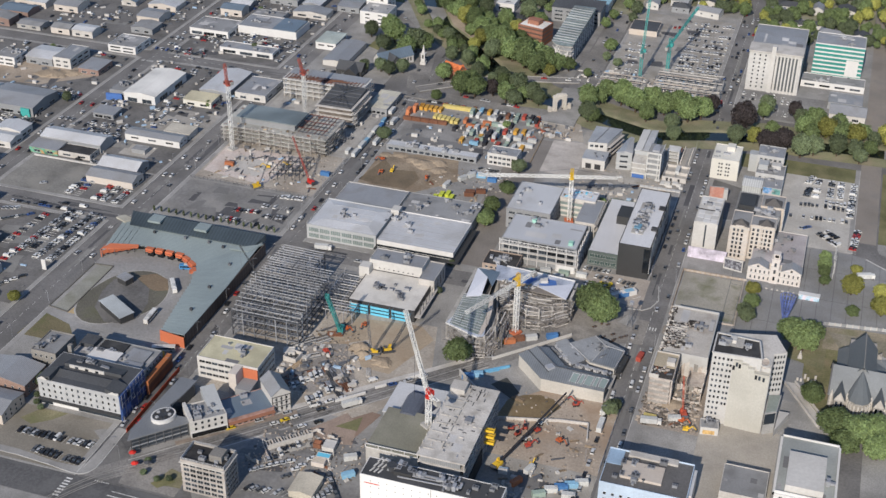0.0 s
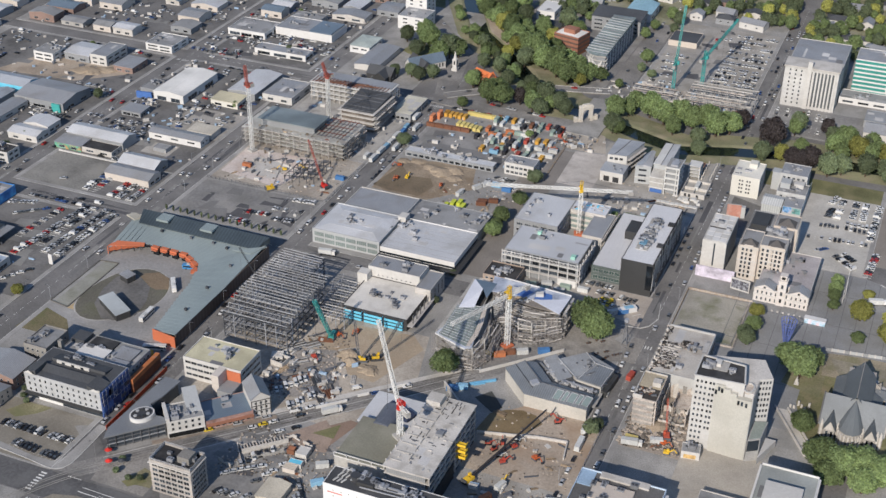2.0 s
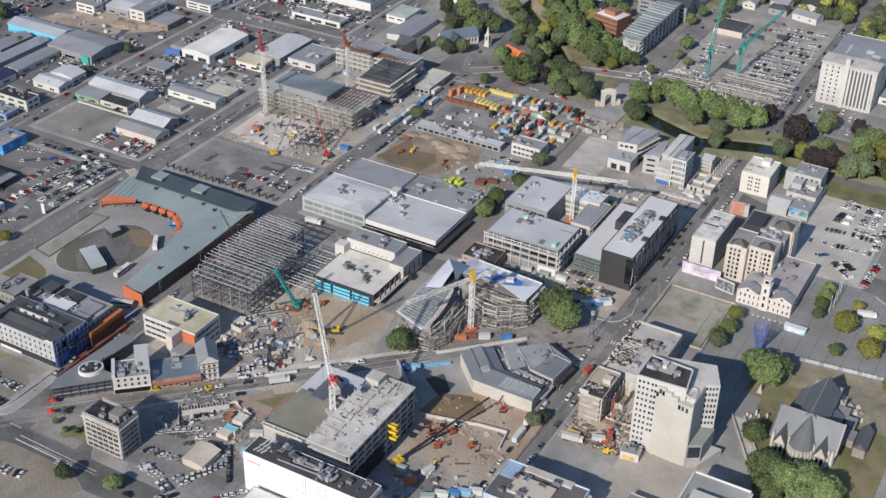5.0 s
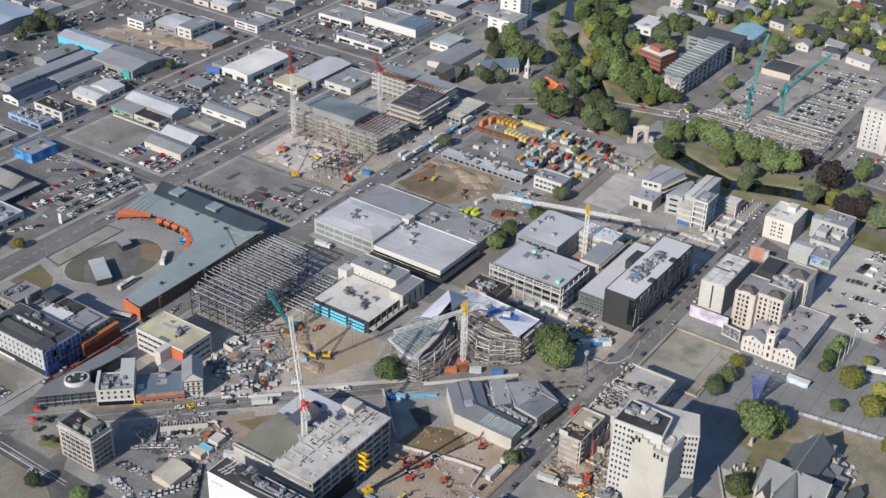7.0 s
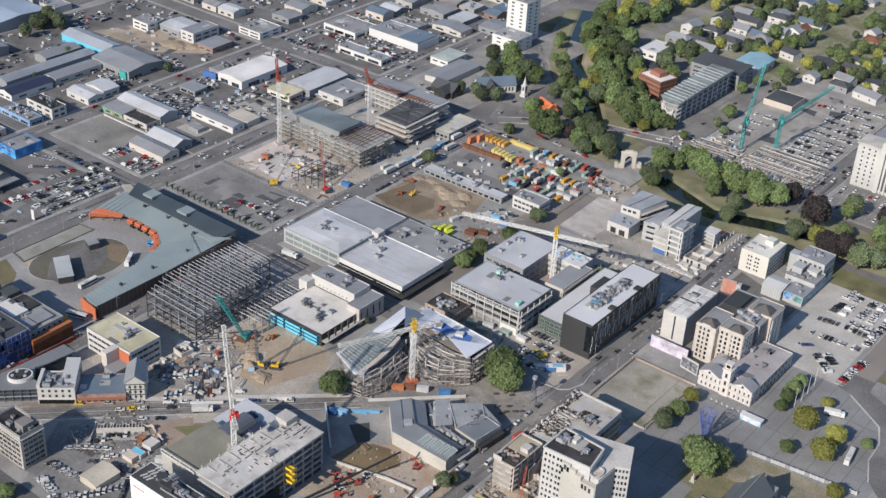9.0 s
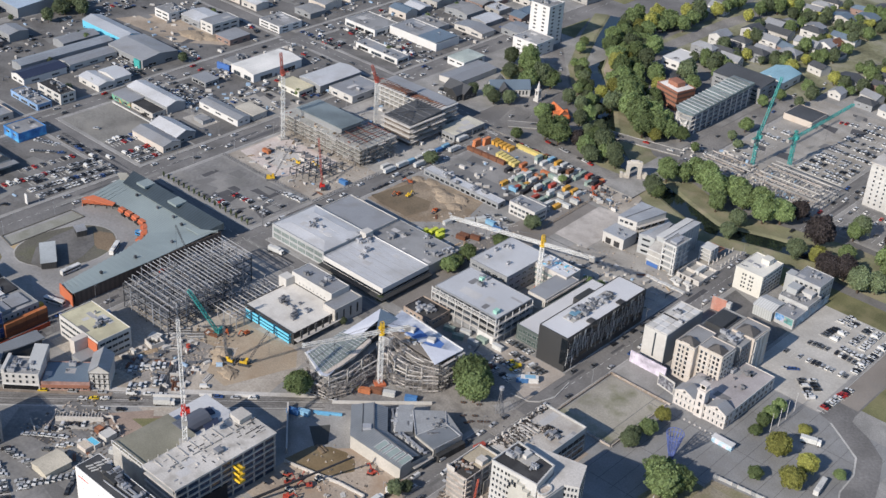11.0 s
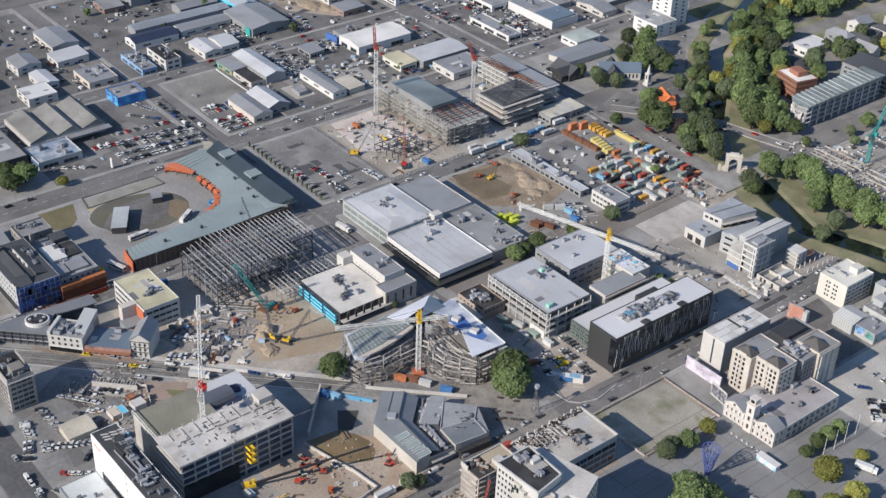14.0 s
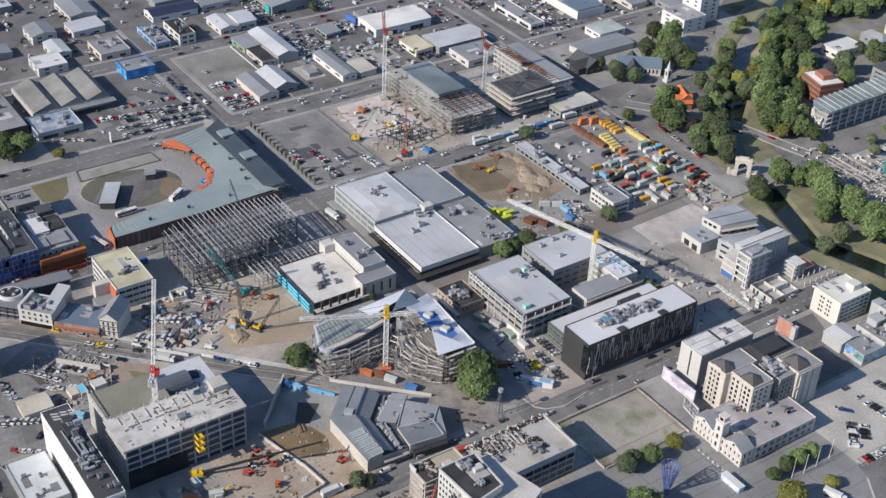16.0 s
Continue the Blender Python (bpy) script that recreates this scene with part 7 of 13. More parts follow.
solid("blue_tarp_wall", Geo().box(0, 0, 0, 12, 1.5, 5), VIVID, "bright blue sheeted wall beside the warehouse", "sheeting", at=pose(-318, 157, 0.15, 0, 0, 8))
building("annex_shed", "flat-roofed annexe with rooftop clutter", -319, 164, -306, 182, 5.4, GREYW, GREYM, 1, (2, 3), (2, 1.6), 1.2, 3, "fr", par=0.3, units=6)
building("gabled_shed", "long gabled shed with grey end wall", -321, 79.5, -276, 95, 6.2, GREYW, ROOFW, 0, top="gx", rise=2.2)
building("corner_workshop", "low grey workshop with orange and green front", -322, 67, -301, 79, 4, mat("green_front", (0.1, 0.28, 0.2), 0.7, vbig=0.5, big=0.2, stain=(0.6, 0.25, 0.08), stain_amount=0.9, stain_scale=0.3), ROOFG, 1, (5, 2), (2.2, 1.8), 0.8, 3, "fr", top="mono", rise=0.8)
building("black_roof_shed", "low shed with black roof and roof lights", -301, 68, -277, 79, 4, PALECONC, BLACKM, 1, (6, 2), (1.8, 1.4), 1.0, 3, "fr", par=0.2)
building("yellow_brick_shed", "twin-gabled shed with cream-yellow front", -264, 42, -231, 56, 4.8, CREAM, ROOFG, 1, (0, 4), (1.8, 1.6), 1.0, 3, "r", top="gx", rise=2.0)
building("grey_gabled_shed", "steep pale gabled shed roof", -264, 56.5, -236, 72, 5.2, GREYW, ROOFW, 1, (0, 3), (1.8, 1.6), 1.0, 3, "r", top="gx", rise=3.0)
building("long_white_shed", "long white workshop with shallow grey roof", -272, 104, -231, 115, 4.8, WHITE, ROOFG, 1, (9, 2), (1.8, 1.2), 2.0, 3, "fr", top="gx", rise=1.2)
building("garden_hut", "small grey flat-roofed hut", -258, 88, -248, 95, 3, GREYW, GREYM, par=0.2, category="hut")
building("open_shed", "open shed with cream roof", -250, 118, -231, 130, 4, OFFWHITE, mat("beige_roof", (0.46, 0.43, 0.37), 0.7, seam=0.9), top="mono", rise=0.4)
building("blue_shop", "two-storey shop with bright blue painted walls", -320, -18.5, -302.5, 2, 6.6, mat("blue_walls", (0.05, 0.2, 0.5), 0.6, vbig=0.3, big=0.15, stain=(0.1, 0.45, 0.65), stain_amount=0.8, stain_scale=0.15), GREYM, 1, (4, 0), (1.6, 1.4), 3.4, 3, "f", par=0.6, units=2)
building("parts_store", "grey-roofed store with teal entrance", -392, 114, -350, 146, 6.6, GREYW, ROOFG, 1, (8, 5), (3.2, 2), 0.8, 3, "fr", top="gx", rise=2.2, units=0)
solid("teal_sign", Geo().box(0, 0, 0, 7, 1.2, 6), TEAL, "teal painted shop front", "shop front", at=pose(-359, 112.5, 0.15))
building("blue_end_warehouse", "long blue-grey-roofed warehouse with sky-blue end", -446, 128, -394, 145, 6.4, CYAN, mat("pale_blue_grey_metal", (0.38, 0.405, 0.44), 0.5, vbig=0.12, vfine=0.1, seam=0.8, axis="X", bump=0.25, stain=(0.27, 0.28, 0.3), stain_amount=0.6, stain_scale=0.08, metal=0.15), top="gx", rise=2.4, category="warehouse")
building("long_shed", "very long shed with grey-blue corrugated roof", -411, 44, -399, 123, 5.2, GREYW, mat("dull_blue_grey_roof", (0.29, 0.315, 0.345), 0.5, vbig=0.15, vfine=0.12, seam=0.8, axis="Y", bump=0.25, stain=(0.2, 0.21, 0.22), stain_amount=0.6, stain_scale=0.08, metal=0.15), top="gy", rise=1.4)
building("long_shed", "long shed with grey corrugated roof", -393, 72, -380, 113, 4.6, OFFWHITE, ROOFGY, 1, (3, 9), (2.2, 1.4), 1.2, 3, "fr", top="gy", rise=1.0)
building("long_shed", "old shed with weathered grey roof", -429, 90, -415, 122, 5.4, GREYW, ROOFGY, top="gy", rise=1.8)
building("navy_roof_shop", "shop with navy metal roof and white wall", -394, 33, -378, 68, 5, WHITE, NAVY, 1, (3, 7), (2, 1.6), 1.2, 3, "fr", top="gy", rise=2)
building("corner_bank", "two-storey corner building with black roof", -362, 34, -334, 46, 8, OFFWHITE, BLACKM, 2, (8, 4), (1.6, 1.8), 1.2, 3.6, "fr", par=0.6, units=7)
building("blue_trim_shop", "low corner shop with blue trim", -369, 17, -336, 28, 4.6, mat("blue_trim", (0.2, 0.32, 0.5), 0.7), GREYM, 1, (9, 4), (2.4, 2), 0.6, 3, "fr", par=0.5, units=8)
building("pale_gable_shop", "cluster of pale gabled shop roofs", -360, 66, -336, 80, 4.8, OFFWHITE, ROOFW, 1, (5, 3), (2, 1.6), 1.0, 3, "fr", top="gx", rise=1.6)
building("pale_gable_shop", "pale gabled shop roof", -358, 81, -338, 95, 5.4, OFFWHITE, ROOFW, 1, (5, 3), (2, 1.6), 1.0, 3, "fr", top="gy", rise=1.8)
building("car_yard_office", "small showroom with grey roof", -311, 128, -295, 140, 3.8, GREYW, ROOFG, 1, (4, 3), (2.8, 2.0), 0.6, 3, "fr", top="mono", rise=0.5)
building("white_office", "white two-storey flat-roofed office", -431, 186, -413, 203, 7.4, WHITE, GREYM, 2, (6, 4), (2, 1.4), 1.2, 3.2, "fr", par=0.4, units=3)
building("sawtooth_shed", "shed with pale double-pitched roof", -410, 196, -387, 219, 5.8, GREYW, ROOFW, 1, (5, 4), (2.6, 1.8), 1, 3, "fr", top="gx", rise=1.4)
building("brick_office", "two-storey office with grey roof", -386, 196, -371, 223, 8.4, OFFWHITE, ROOFGY, 2, (4, 8), (1.8, 1.4), 1.4, 3.4, "fr", par=0.3)
building("low_shop", "low brown shop with grey roof", -362, 192, -345, 212, 4.6, DULLRED, ROOFG, 1, (4, 4), (2, 1.6), 0.9, 3, "fr", top="mono", rise=0.4)
building("showroom", "low showroom with white curved fascia", -364, 238, -340, 262, 6.0, WHITE, GREYM, 2, (7, 5), (2.8, 1.2), 1.0, 2.6, "fr", par=0.5, units=3, base=0.05)
building("big_box_store", "big warehouse with blue-grey roof", -545, 100, -492, 150, 8, GREYW, mat("pale_blue_steel_roof", (0.3, 0.37, 0.45), 0.5, seam=1.2, axis="Y", bump=0.2, vbig=0.12, vfine=0.12), top="gx", rise=2, category="warehouse")
building("white_supermarket", "large white box store with grey roof", -287, 309, -236, 336, 6.4, WHITE, ROOFG, 0, par=0.4, units=4, category="store")
part("roof", Geo().box(30, 1, 6.0, 50, 26, 6.9), ROOFB, bpy.data.objects["white_supermarket"], "blue-grey raised roof")
building("car_showroom", "showroom with dark flat roof", -322, 293, -288, 320, 5.6, WHITE, GREYM, 1, (8, 6), (3, 2.6), 0.5, 3, "fr", par=0.4, units=3)
building("car_showroom", "long low white showroom beside a car yard", -282, 266, -237, 279, 4.8, WHITE, ROOFG, 1, (10, 3), (3.4, 2.4), 0.5, 3, "fr", par=0.5, units=3)
building("white_depot", "white depot with pale green roof", -215, 299, -198, 323, 5.8, WHITE, mat("pale_green_roof", (0.4, 0.45, 0.42), 0.6, seam=0.8, axis="Y"), 1, (5, 6), (2.4, 1.2), 2.8, 3, "fr", top="hip", rise=1.0)
building("long_grey_shed", "long shed with pale grey roof", -197, 270, -178, 314, 4.2, OFFWHITE, ROOFGY, top="gy", rise=1.0, base=0.12)
building("dark_gabled_house", "dark timber hall with steep gables", -180, 256, -160, 270, 5, DARK, ROOFD, 1, (4, 3), (1.4, 1.6), 1.2, 3, "fr", top="gx", rise=4.5)
building("dark_gabled_house", "dark steep gabled wing", -172, 250, -162, 262, 5, DARK, ROOFD, 1, (2, 3), (1.4, 1.6), 1.2, 3, "fr", top="gy", rise=4.2)


def white_tower_far():
    building("white_office_tower", "tall white office tower with a low wing", -205, 385, -186, 404, 34, WHITE, GREYM, 10, (4, 4), (1.2, 1.4), 3, 3.1, "fr", par=0.5, units=3)
    building("white_office_wing", "white four-storey wing with square windows", -202, 362, -178, 384, 11, WHITE, ROOFG, 3, (7, 5), (1.2, 1.2), 1.6, 3.2, "fr", par=0.3, units=2)


white_tower_far()


def church():
    r = thing("stone_church", -152, 276, "stone church with white gables and slate roof", "church", rz=52, z=0.2)
    part("nave", Geo().box(0, 0, 0, 30, 10, 6), OFFWHITE, r)
    gable(r, 30, 10, 6, 5.5, "x", ROOFB)
    g = Geo()
    g.face([(0, 10, 6), (0, 0, 6), (0, 5, 11.5)])
    g.face([(30, 0, 6), (30, 10, 6), (30, 5, 11.5)])
    part("gable_end", g, OFFWHITE, r, "white gable end")
    part("transept", Geo().box(6, -6, 0, 15, 16, 5.5), OFFWHITE, r)
    g = Geo()
    for y0, y1 in ((-6.5, 16.5),):
        for a, b in ((5.6, 10.5), (15.4, 10.5)):
            lo = [(a, y0, 5.3), (a, y1, 5.3), (b, y1, 10.5), (b, y0, 10.5)]
            slab(g, lo, [(x, y, z + 0.2) for x, y, z in lo], a < b)
        g.face([(6, -6, 5.5), (15, -6, 5.5), (10.5, -6, 10.3)])
    part("transept_roof", g, ROOFD, r)
    for k in range(5):
        part("window", window_mesh(1.2, 3, STONE, GLASS), None, r, at=pose(17 + 2.6 * k, 0, 1.6))
    s = thing("bell_turret", -125, 298, "slim white stone bell turret with spire", "church tower", z=0.2)
    part("shaft", Geo().box(-1.6, -1.6, 0, 1.6, 1.6, 9).box(-2.2, -2.2, 0, 2.2, 2.2, 2).box(-1.9, -1.9, 8.6, 1.9, 1.9, 9.2), OFFWHITE, s)
    part("spire", Geo().cyl(0, 0, 9.2, 16, 1.5, 8, 0, 0.05), OFFWHITE, s, "pale stone spire")
    part("opening", Geo().box(-0.6, -1.66, 5, 0.6, 1.66, 8).box(-1.66, -0.6, 5, 1.66, 0.6, 8), BLACKM, s)


church()
building("orange_roof_house", "old brick house with bright orange tiled roof", -106, 283, -90, 295, 4.6, BRICK, TERRA, 2, (5, 3), (1, 1.2), 0.8, 2.2, "fr", top="gx", rise=5, base=0.3, category="house", rz=-25)
building("orange_roof_house", "orange-tiled cross wing of the brick house", -98, 278, -90, 289, 4.4, BRICK, TERRA, top="gy", rise=4.6, base=0.3, category="house", rz=-25)


def arch():
    r = thing("memorial_arch", -6, 250, "white stone triumphal arch with stepped side walls", "memorial arch", rz=42, z=1.0)
    shrink = sized(pose(0, 0, 0), (0.68, 0.8, 0.8))
    g = Geo()
    n, R, W, H = 14, 4.0, 7.2, 15.0
    pts = [(R * math.cos(math.pi * i / n), 7 + R * math.sin(math.pi * i / n)) for i in range(n + 1)]
    for y in (-1.6, 1.6):
        for i in range(n):
            (x0, z0), (x1, z1) = pts[i], pts[i + 1]
            f = [(x0, y, z0), (x0, y, 13.0), (x1, y, 13.0), (x1, y, z1)]
            g.face(f if y > 0 else f[::-1])
    for i in range(n):
        (x0, z0), (x1, z1) = pts[i], pts[i + 1]
        g.face([(x0, -1.6, z0), (x0, 1.6, z0), (x1, 1.6, z1), (x1, -1.6, z1)])
    for s in (-1, 1):
        g.box(min(s * R, s * W), -1.8, 0, max(s * R, s * W), 1.8, 12.6)
        g.box(min(s * R, s * (W + 0.5)), -2.2, 0, max(s * R, s * (W + 0.5)), 2.2, 1.6)
        g.box(min(s * W, s * 11), -1.0, 0, max(s * W, s * 11), 1.0, 3.6)
        g.box(min(s * 10.6, s * 13), -1.5, 0, max(s * 10.6, s * 13), 1.5, 4.6)
    g.box(-W, -1.8, 12.6, W, 1.8, 13.4).box(-W - 0.5, -2.2, 13.0, W + 0.5, 2.2, 13.6).prism([(-W, -1.4), (W, -1.4), (W, 1.4), (-W, 1.4)], 13.6, 14.6).box(-4, -1.2, 14.6, 4, 1.2, 15.6)
    part("stonework", g, mat("white_stone", (0.5, 0.47, 0.42), 0.85, vbig=0.08, vfine=0.12, stain=(0.42, 0.37, 0.3), stain_amount=0.5, stain_scale=0.3), r, "pale stone masonry", at=shrink)


arch()


# ---- across the river ----
def brick_office():
    r = building("brick_office_block", "red brick office of banded storeys with white roof", -69, 368, -47, 386, 15.2, BRICK, mat("white_roof2", (0.66, 0.64, 0.6), 0.7), par=0.6, rz=-14)
    for k in range(4):
        part("window_band", Geo().box(-0.08, -0.08, 2.2 + 3.5 * k, 22.08, 18.08, 3.4 + 3.5 * k), mat("brown_band_glass", (0.1, 0.07, 0.06), 0.4, spec=0.5) if k == 0 else bpy.data.materials["brown_band_glass"], r, "dark brown window band")
    part("plant_room", Geo().box(5, 6, 14.6, 15, 14, 18), BRICK, r, "brick lift house")


brick_office()


def glass_office():
    r = thing("glass_office", -34, 336, "curved office under construction with glazed roof", "office", z=0.15)
    g = Geo().prism([(0, 6), (4, 1), (10, -1), (16, 0), (16, 82), (0, 82)], 0, 15.4)
    part("wall", g, GREYW, r, "grey wall")
    part("roof", Geo().prism([(-1, 5), (4, -1), (10, -2.4), (17.2, -1), (17.2, 83), (-1, 83)], 15.5, 16.2, 0, [15.6, 15.6, 15.6, 15.6, 17.4, 17.4]), mat("green_grey_roof_glass", (0.2, 0.245, 0.235), 0.4, spec=0.6, vbig=0.25, fine=0.25, vfine=0.35), r, "green-grey glazed roof")
    for k in range(16):
        part("rafter", Geo().bar((-0.8, 4 + 5 * k, 16.4 + 0.1 * k), (17, 2 + 5 * k, 16.4 + 0.1 * k), 0.5), PALESTEEL if k % 3 else STEEL, r, "steel roof rib")
    for z in (3.6, 7.2, 10.8, 14.2):
        part("floor_edge", Geo().prism([(-0.6, 6), (4, 0.2), (10, -1.8), (17, -0.6), (17, 82), (-0.6, 82)], z, z + 0.4), PALECONC, r, "pale floor edge")
    windows(r, 16, 82, 4, 0.8, 3.6, (0, 20), 3.4, 2.6, "r", FRAMEM, mat("blue_glass", (0.03, 0.05, 0.1), 0.12, spec=0.6), 2)
    for k in range(20):
        t0, t1 = rng.uniform(0, 16), rng.uniform(0, 16)
        part("facade_fin", Geo().bar((t0, 4.5 - 0.75 * t0 + 0.028 * t0 * t0 - 1.6, rng.uniform(0.4, 7)), (t1, 4.5 - 0.75 * t1 + 0.028 * t1 * t1 - 1.6, rng.uniform(7, 15.4)), 0.5), WHITE, r, "white folded facade fin")
    for k in range(10):
        part("column", Geo().box(16.4, 4 + 8 * k, 0, 17.0, 4.8 + 8 * k, 15), WHITE, r, "white street column")


glass_office()
building("dark_roof_hall", "large hall with dark slate-blue roof", -55, 424, -14, 446, 12, GREYW, ROOFD, 3, (12, 5), (2.2, 1.6), 1.4, 3.4, "fr", top="mono", rise=2)
building("teal_roof_hall", "white gabled hall with pale blue roof", -36, 458, -14, 488, 7, WHITE, mat("pale_blue_roof", (0.25, 0.42, 0.5), 0.6, seam=1.0, axis="Y"), 1, (5, 6), (1.6, 1.8), 1.4, 3, "fr", top="gy", rise=3)
building("dark_shed", "low shed with dark blue-grey roof", 12, 416, 35, 440, 4.6, PINKST, ROOFD, par=0.3)
building("white_box_hall", "hall with white flat roof", -105, 430, -89, 456, 7.2, WHITE, WHITE, 1, (4, 6), (2, 2), 2, 3, "fr", par=0.3)
building("grey_villa", "grey-roofed villa beside the trees", -98, 400, -76, 416, 6, OFFWHITE, ROOFD, 2, (6, 4), (1.2, 1.3), 0.9, 2.8, "fr", top="hip", rise=3, category="house")
for lab, x0, y0, x1, y1, nx, ny in (("bare concrete foundations with rows of beams", 11, 290, 45, 320, 7, 8), ("rows of concrete beams and columns on a building site", 52, 295, 100, 333, 9, 7)):
    r = open_frame("unfinished_building", lab, x0, y0, x1, y1, 4.6, 1, nx, ny, PALECONC, CONC, roof=False, wall_back=False, col=0.5)
    for level, z in enumerate((4.6,) if x0 < 20 else (4.6, 8.4)):
        for j in range(ny + 1):
            if (j * 7 + level * 3 + nx) % 4 == 0:
                continue
            part("beam", Geo().box(0, -0.25, z - 0.5, (x1 - x0) * (1 - 0.08 * ((j * 5 + level) % 3)), 0.25, z + 0.1), (PALECONC, CONC, BRUIN)[j % 3], r, at=pose(0, (y1 - y0) * j / ny, 0))
        for i in range(nx + 1):
            part("beam", Geo().box(-0.22, 0, z - 0.9, 0.22, (y1 - y0) * (1 - 0.1 * ((i * 3 + level) % 3)), z - 0.45), CONC, r, at=pose((x1 - x0) * i / nx, 0, 0))
            if level:
                for j in range(0, ny + 1, 2):
                    part("column", Geo().box(-0.25, -0.25, 4.6, 0.25, 0.25, 8.0), PALECONC, r, at=pose((x1 - x0) * i / nx, (y1 - y0) * j / ny, 0))
    part("ground_slab", Geo().box(-1, -1, 0.02, x1 - x0 + 1, y1 - y0 + 1, 0.2), CONC, r, "grey ground slab")


def ribbed_tower():
    r = building("ribbed_white_tower", "tall white concrete block with vertical ribs", 115, 336, 153, 352, 31, AGED, GREYM, par=0.5)
    for k, x in enumerate((17, 20, 22.5, 25, 27.5, 30, 32.5, 35)):
        part("rib", Geo().box(x, -0.9, 0, x + 1.1, 0.2, 30 - 0.5 * (k % 3)), OFFWHITE, r, "white vertical rib")
    for x in (18.1, 21.1, 23.6, 26.1, 28.6, 31.1, 33.6):
        part("glazing", Geo().box(x, -0.15, 2.0, x + 1.4, 0.05, 28.4), mat("grey_slit_glass", (0.09, 0.1, 0.105), 0.3, spec=0.6) if x < 19 else bpy.data.materials["grey_slit_glass"], r, "dark window strip between the ribs")
    part("roof_edge", Geo().box(-0.6, -1.2, 30.4, 38.6, 16.4, 31.4), PALECONC, r, "pale projecting roof edge")
    part("lift_tower", Geo().box(16, -1.4, 0, 19, 3, 36), OFFWHITE, r, "white lift shaft")
    for k in range(9):
        for c in range(3):
            part("window", window_mesh(1.2, 1.5, FRAMEM, GLASS), None, r, at=pose(4 + 4 * c, 0, 2.4 + 3.1 * k))
    building("grey_deck_building", "broad block with large grey metal deck roof", 114, 352.5, 153, 412, 24, OFFWHITE, ROOFGY, 6, (0, 12), (2.4, 1.4), 3, 3.2, "rl", par=0.4)
    g = building("green_glass_office", "office of green and white glass bands", 160, 376, 196, 400, 28, WHITE, ROOFG, par=0.4, units=4)
    for k in range(8):
        part("window_band", Geo().box(-0.1, -0.1, 2.0 + 3.3 * k, 36.1, 24.1, 4.0 + 3.3 * k), SEAGLASS, g, "green glass band")
    part("white_panel", Geo().box(24, -0.5, 4, 33, 0.1, 17), WHITE, g, "white facade panel")
    building("low_white_wing", "low white wing at the tower's foot", 154, 356, 200, 372, 5, WHITE, GREYM, 1, (12, 4), (2.4, 1.6), 1.4, 3, "fr", par=0.4, units=5)
    building("gabled_villa", "pale Victorian villa with grey roofs", 178, 300, 203, 318, 5.6, OFFWHITE, ROOFG, 1, (6, 4), (1.4, 2), 1.4, 3, "fr", top="gx", rise=3.4, category="house")
    building("grey_hall", "grey-roofed hall behind the villa", 176, 320, 200, 340, 5.6, GREYW, ROOFG, 1, (5, 4), (1.6, 1.6), 1.6, 3, "fr", par=0.3)


ribbed_tower()


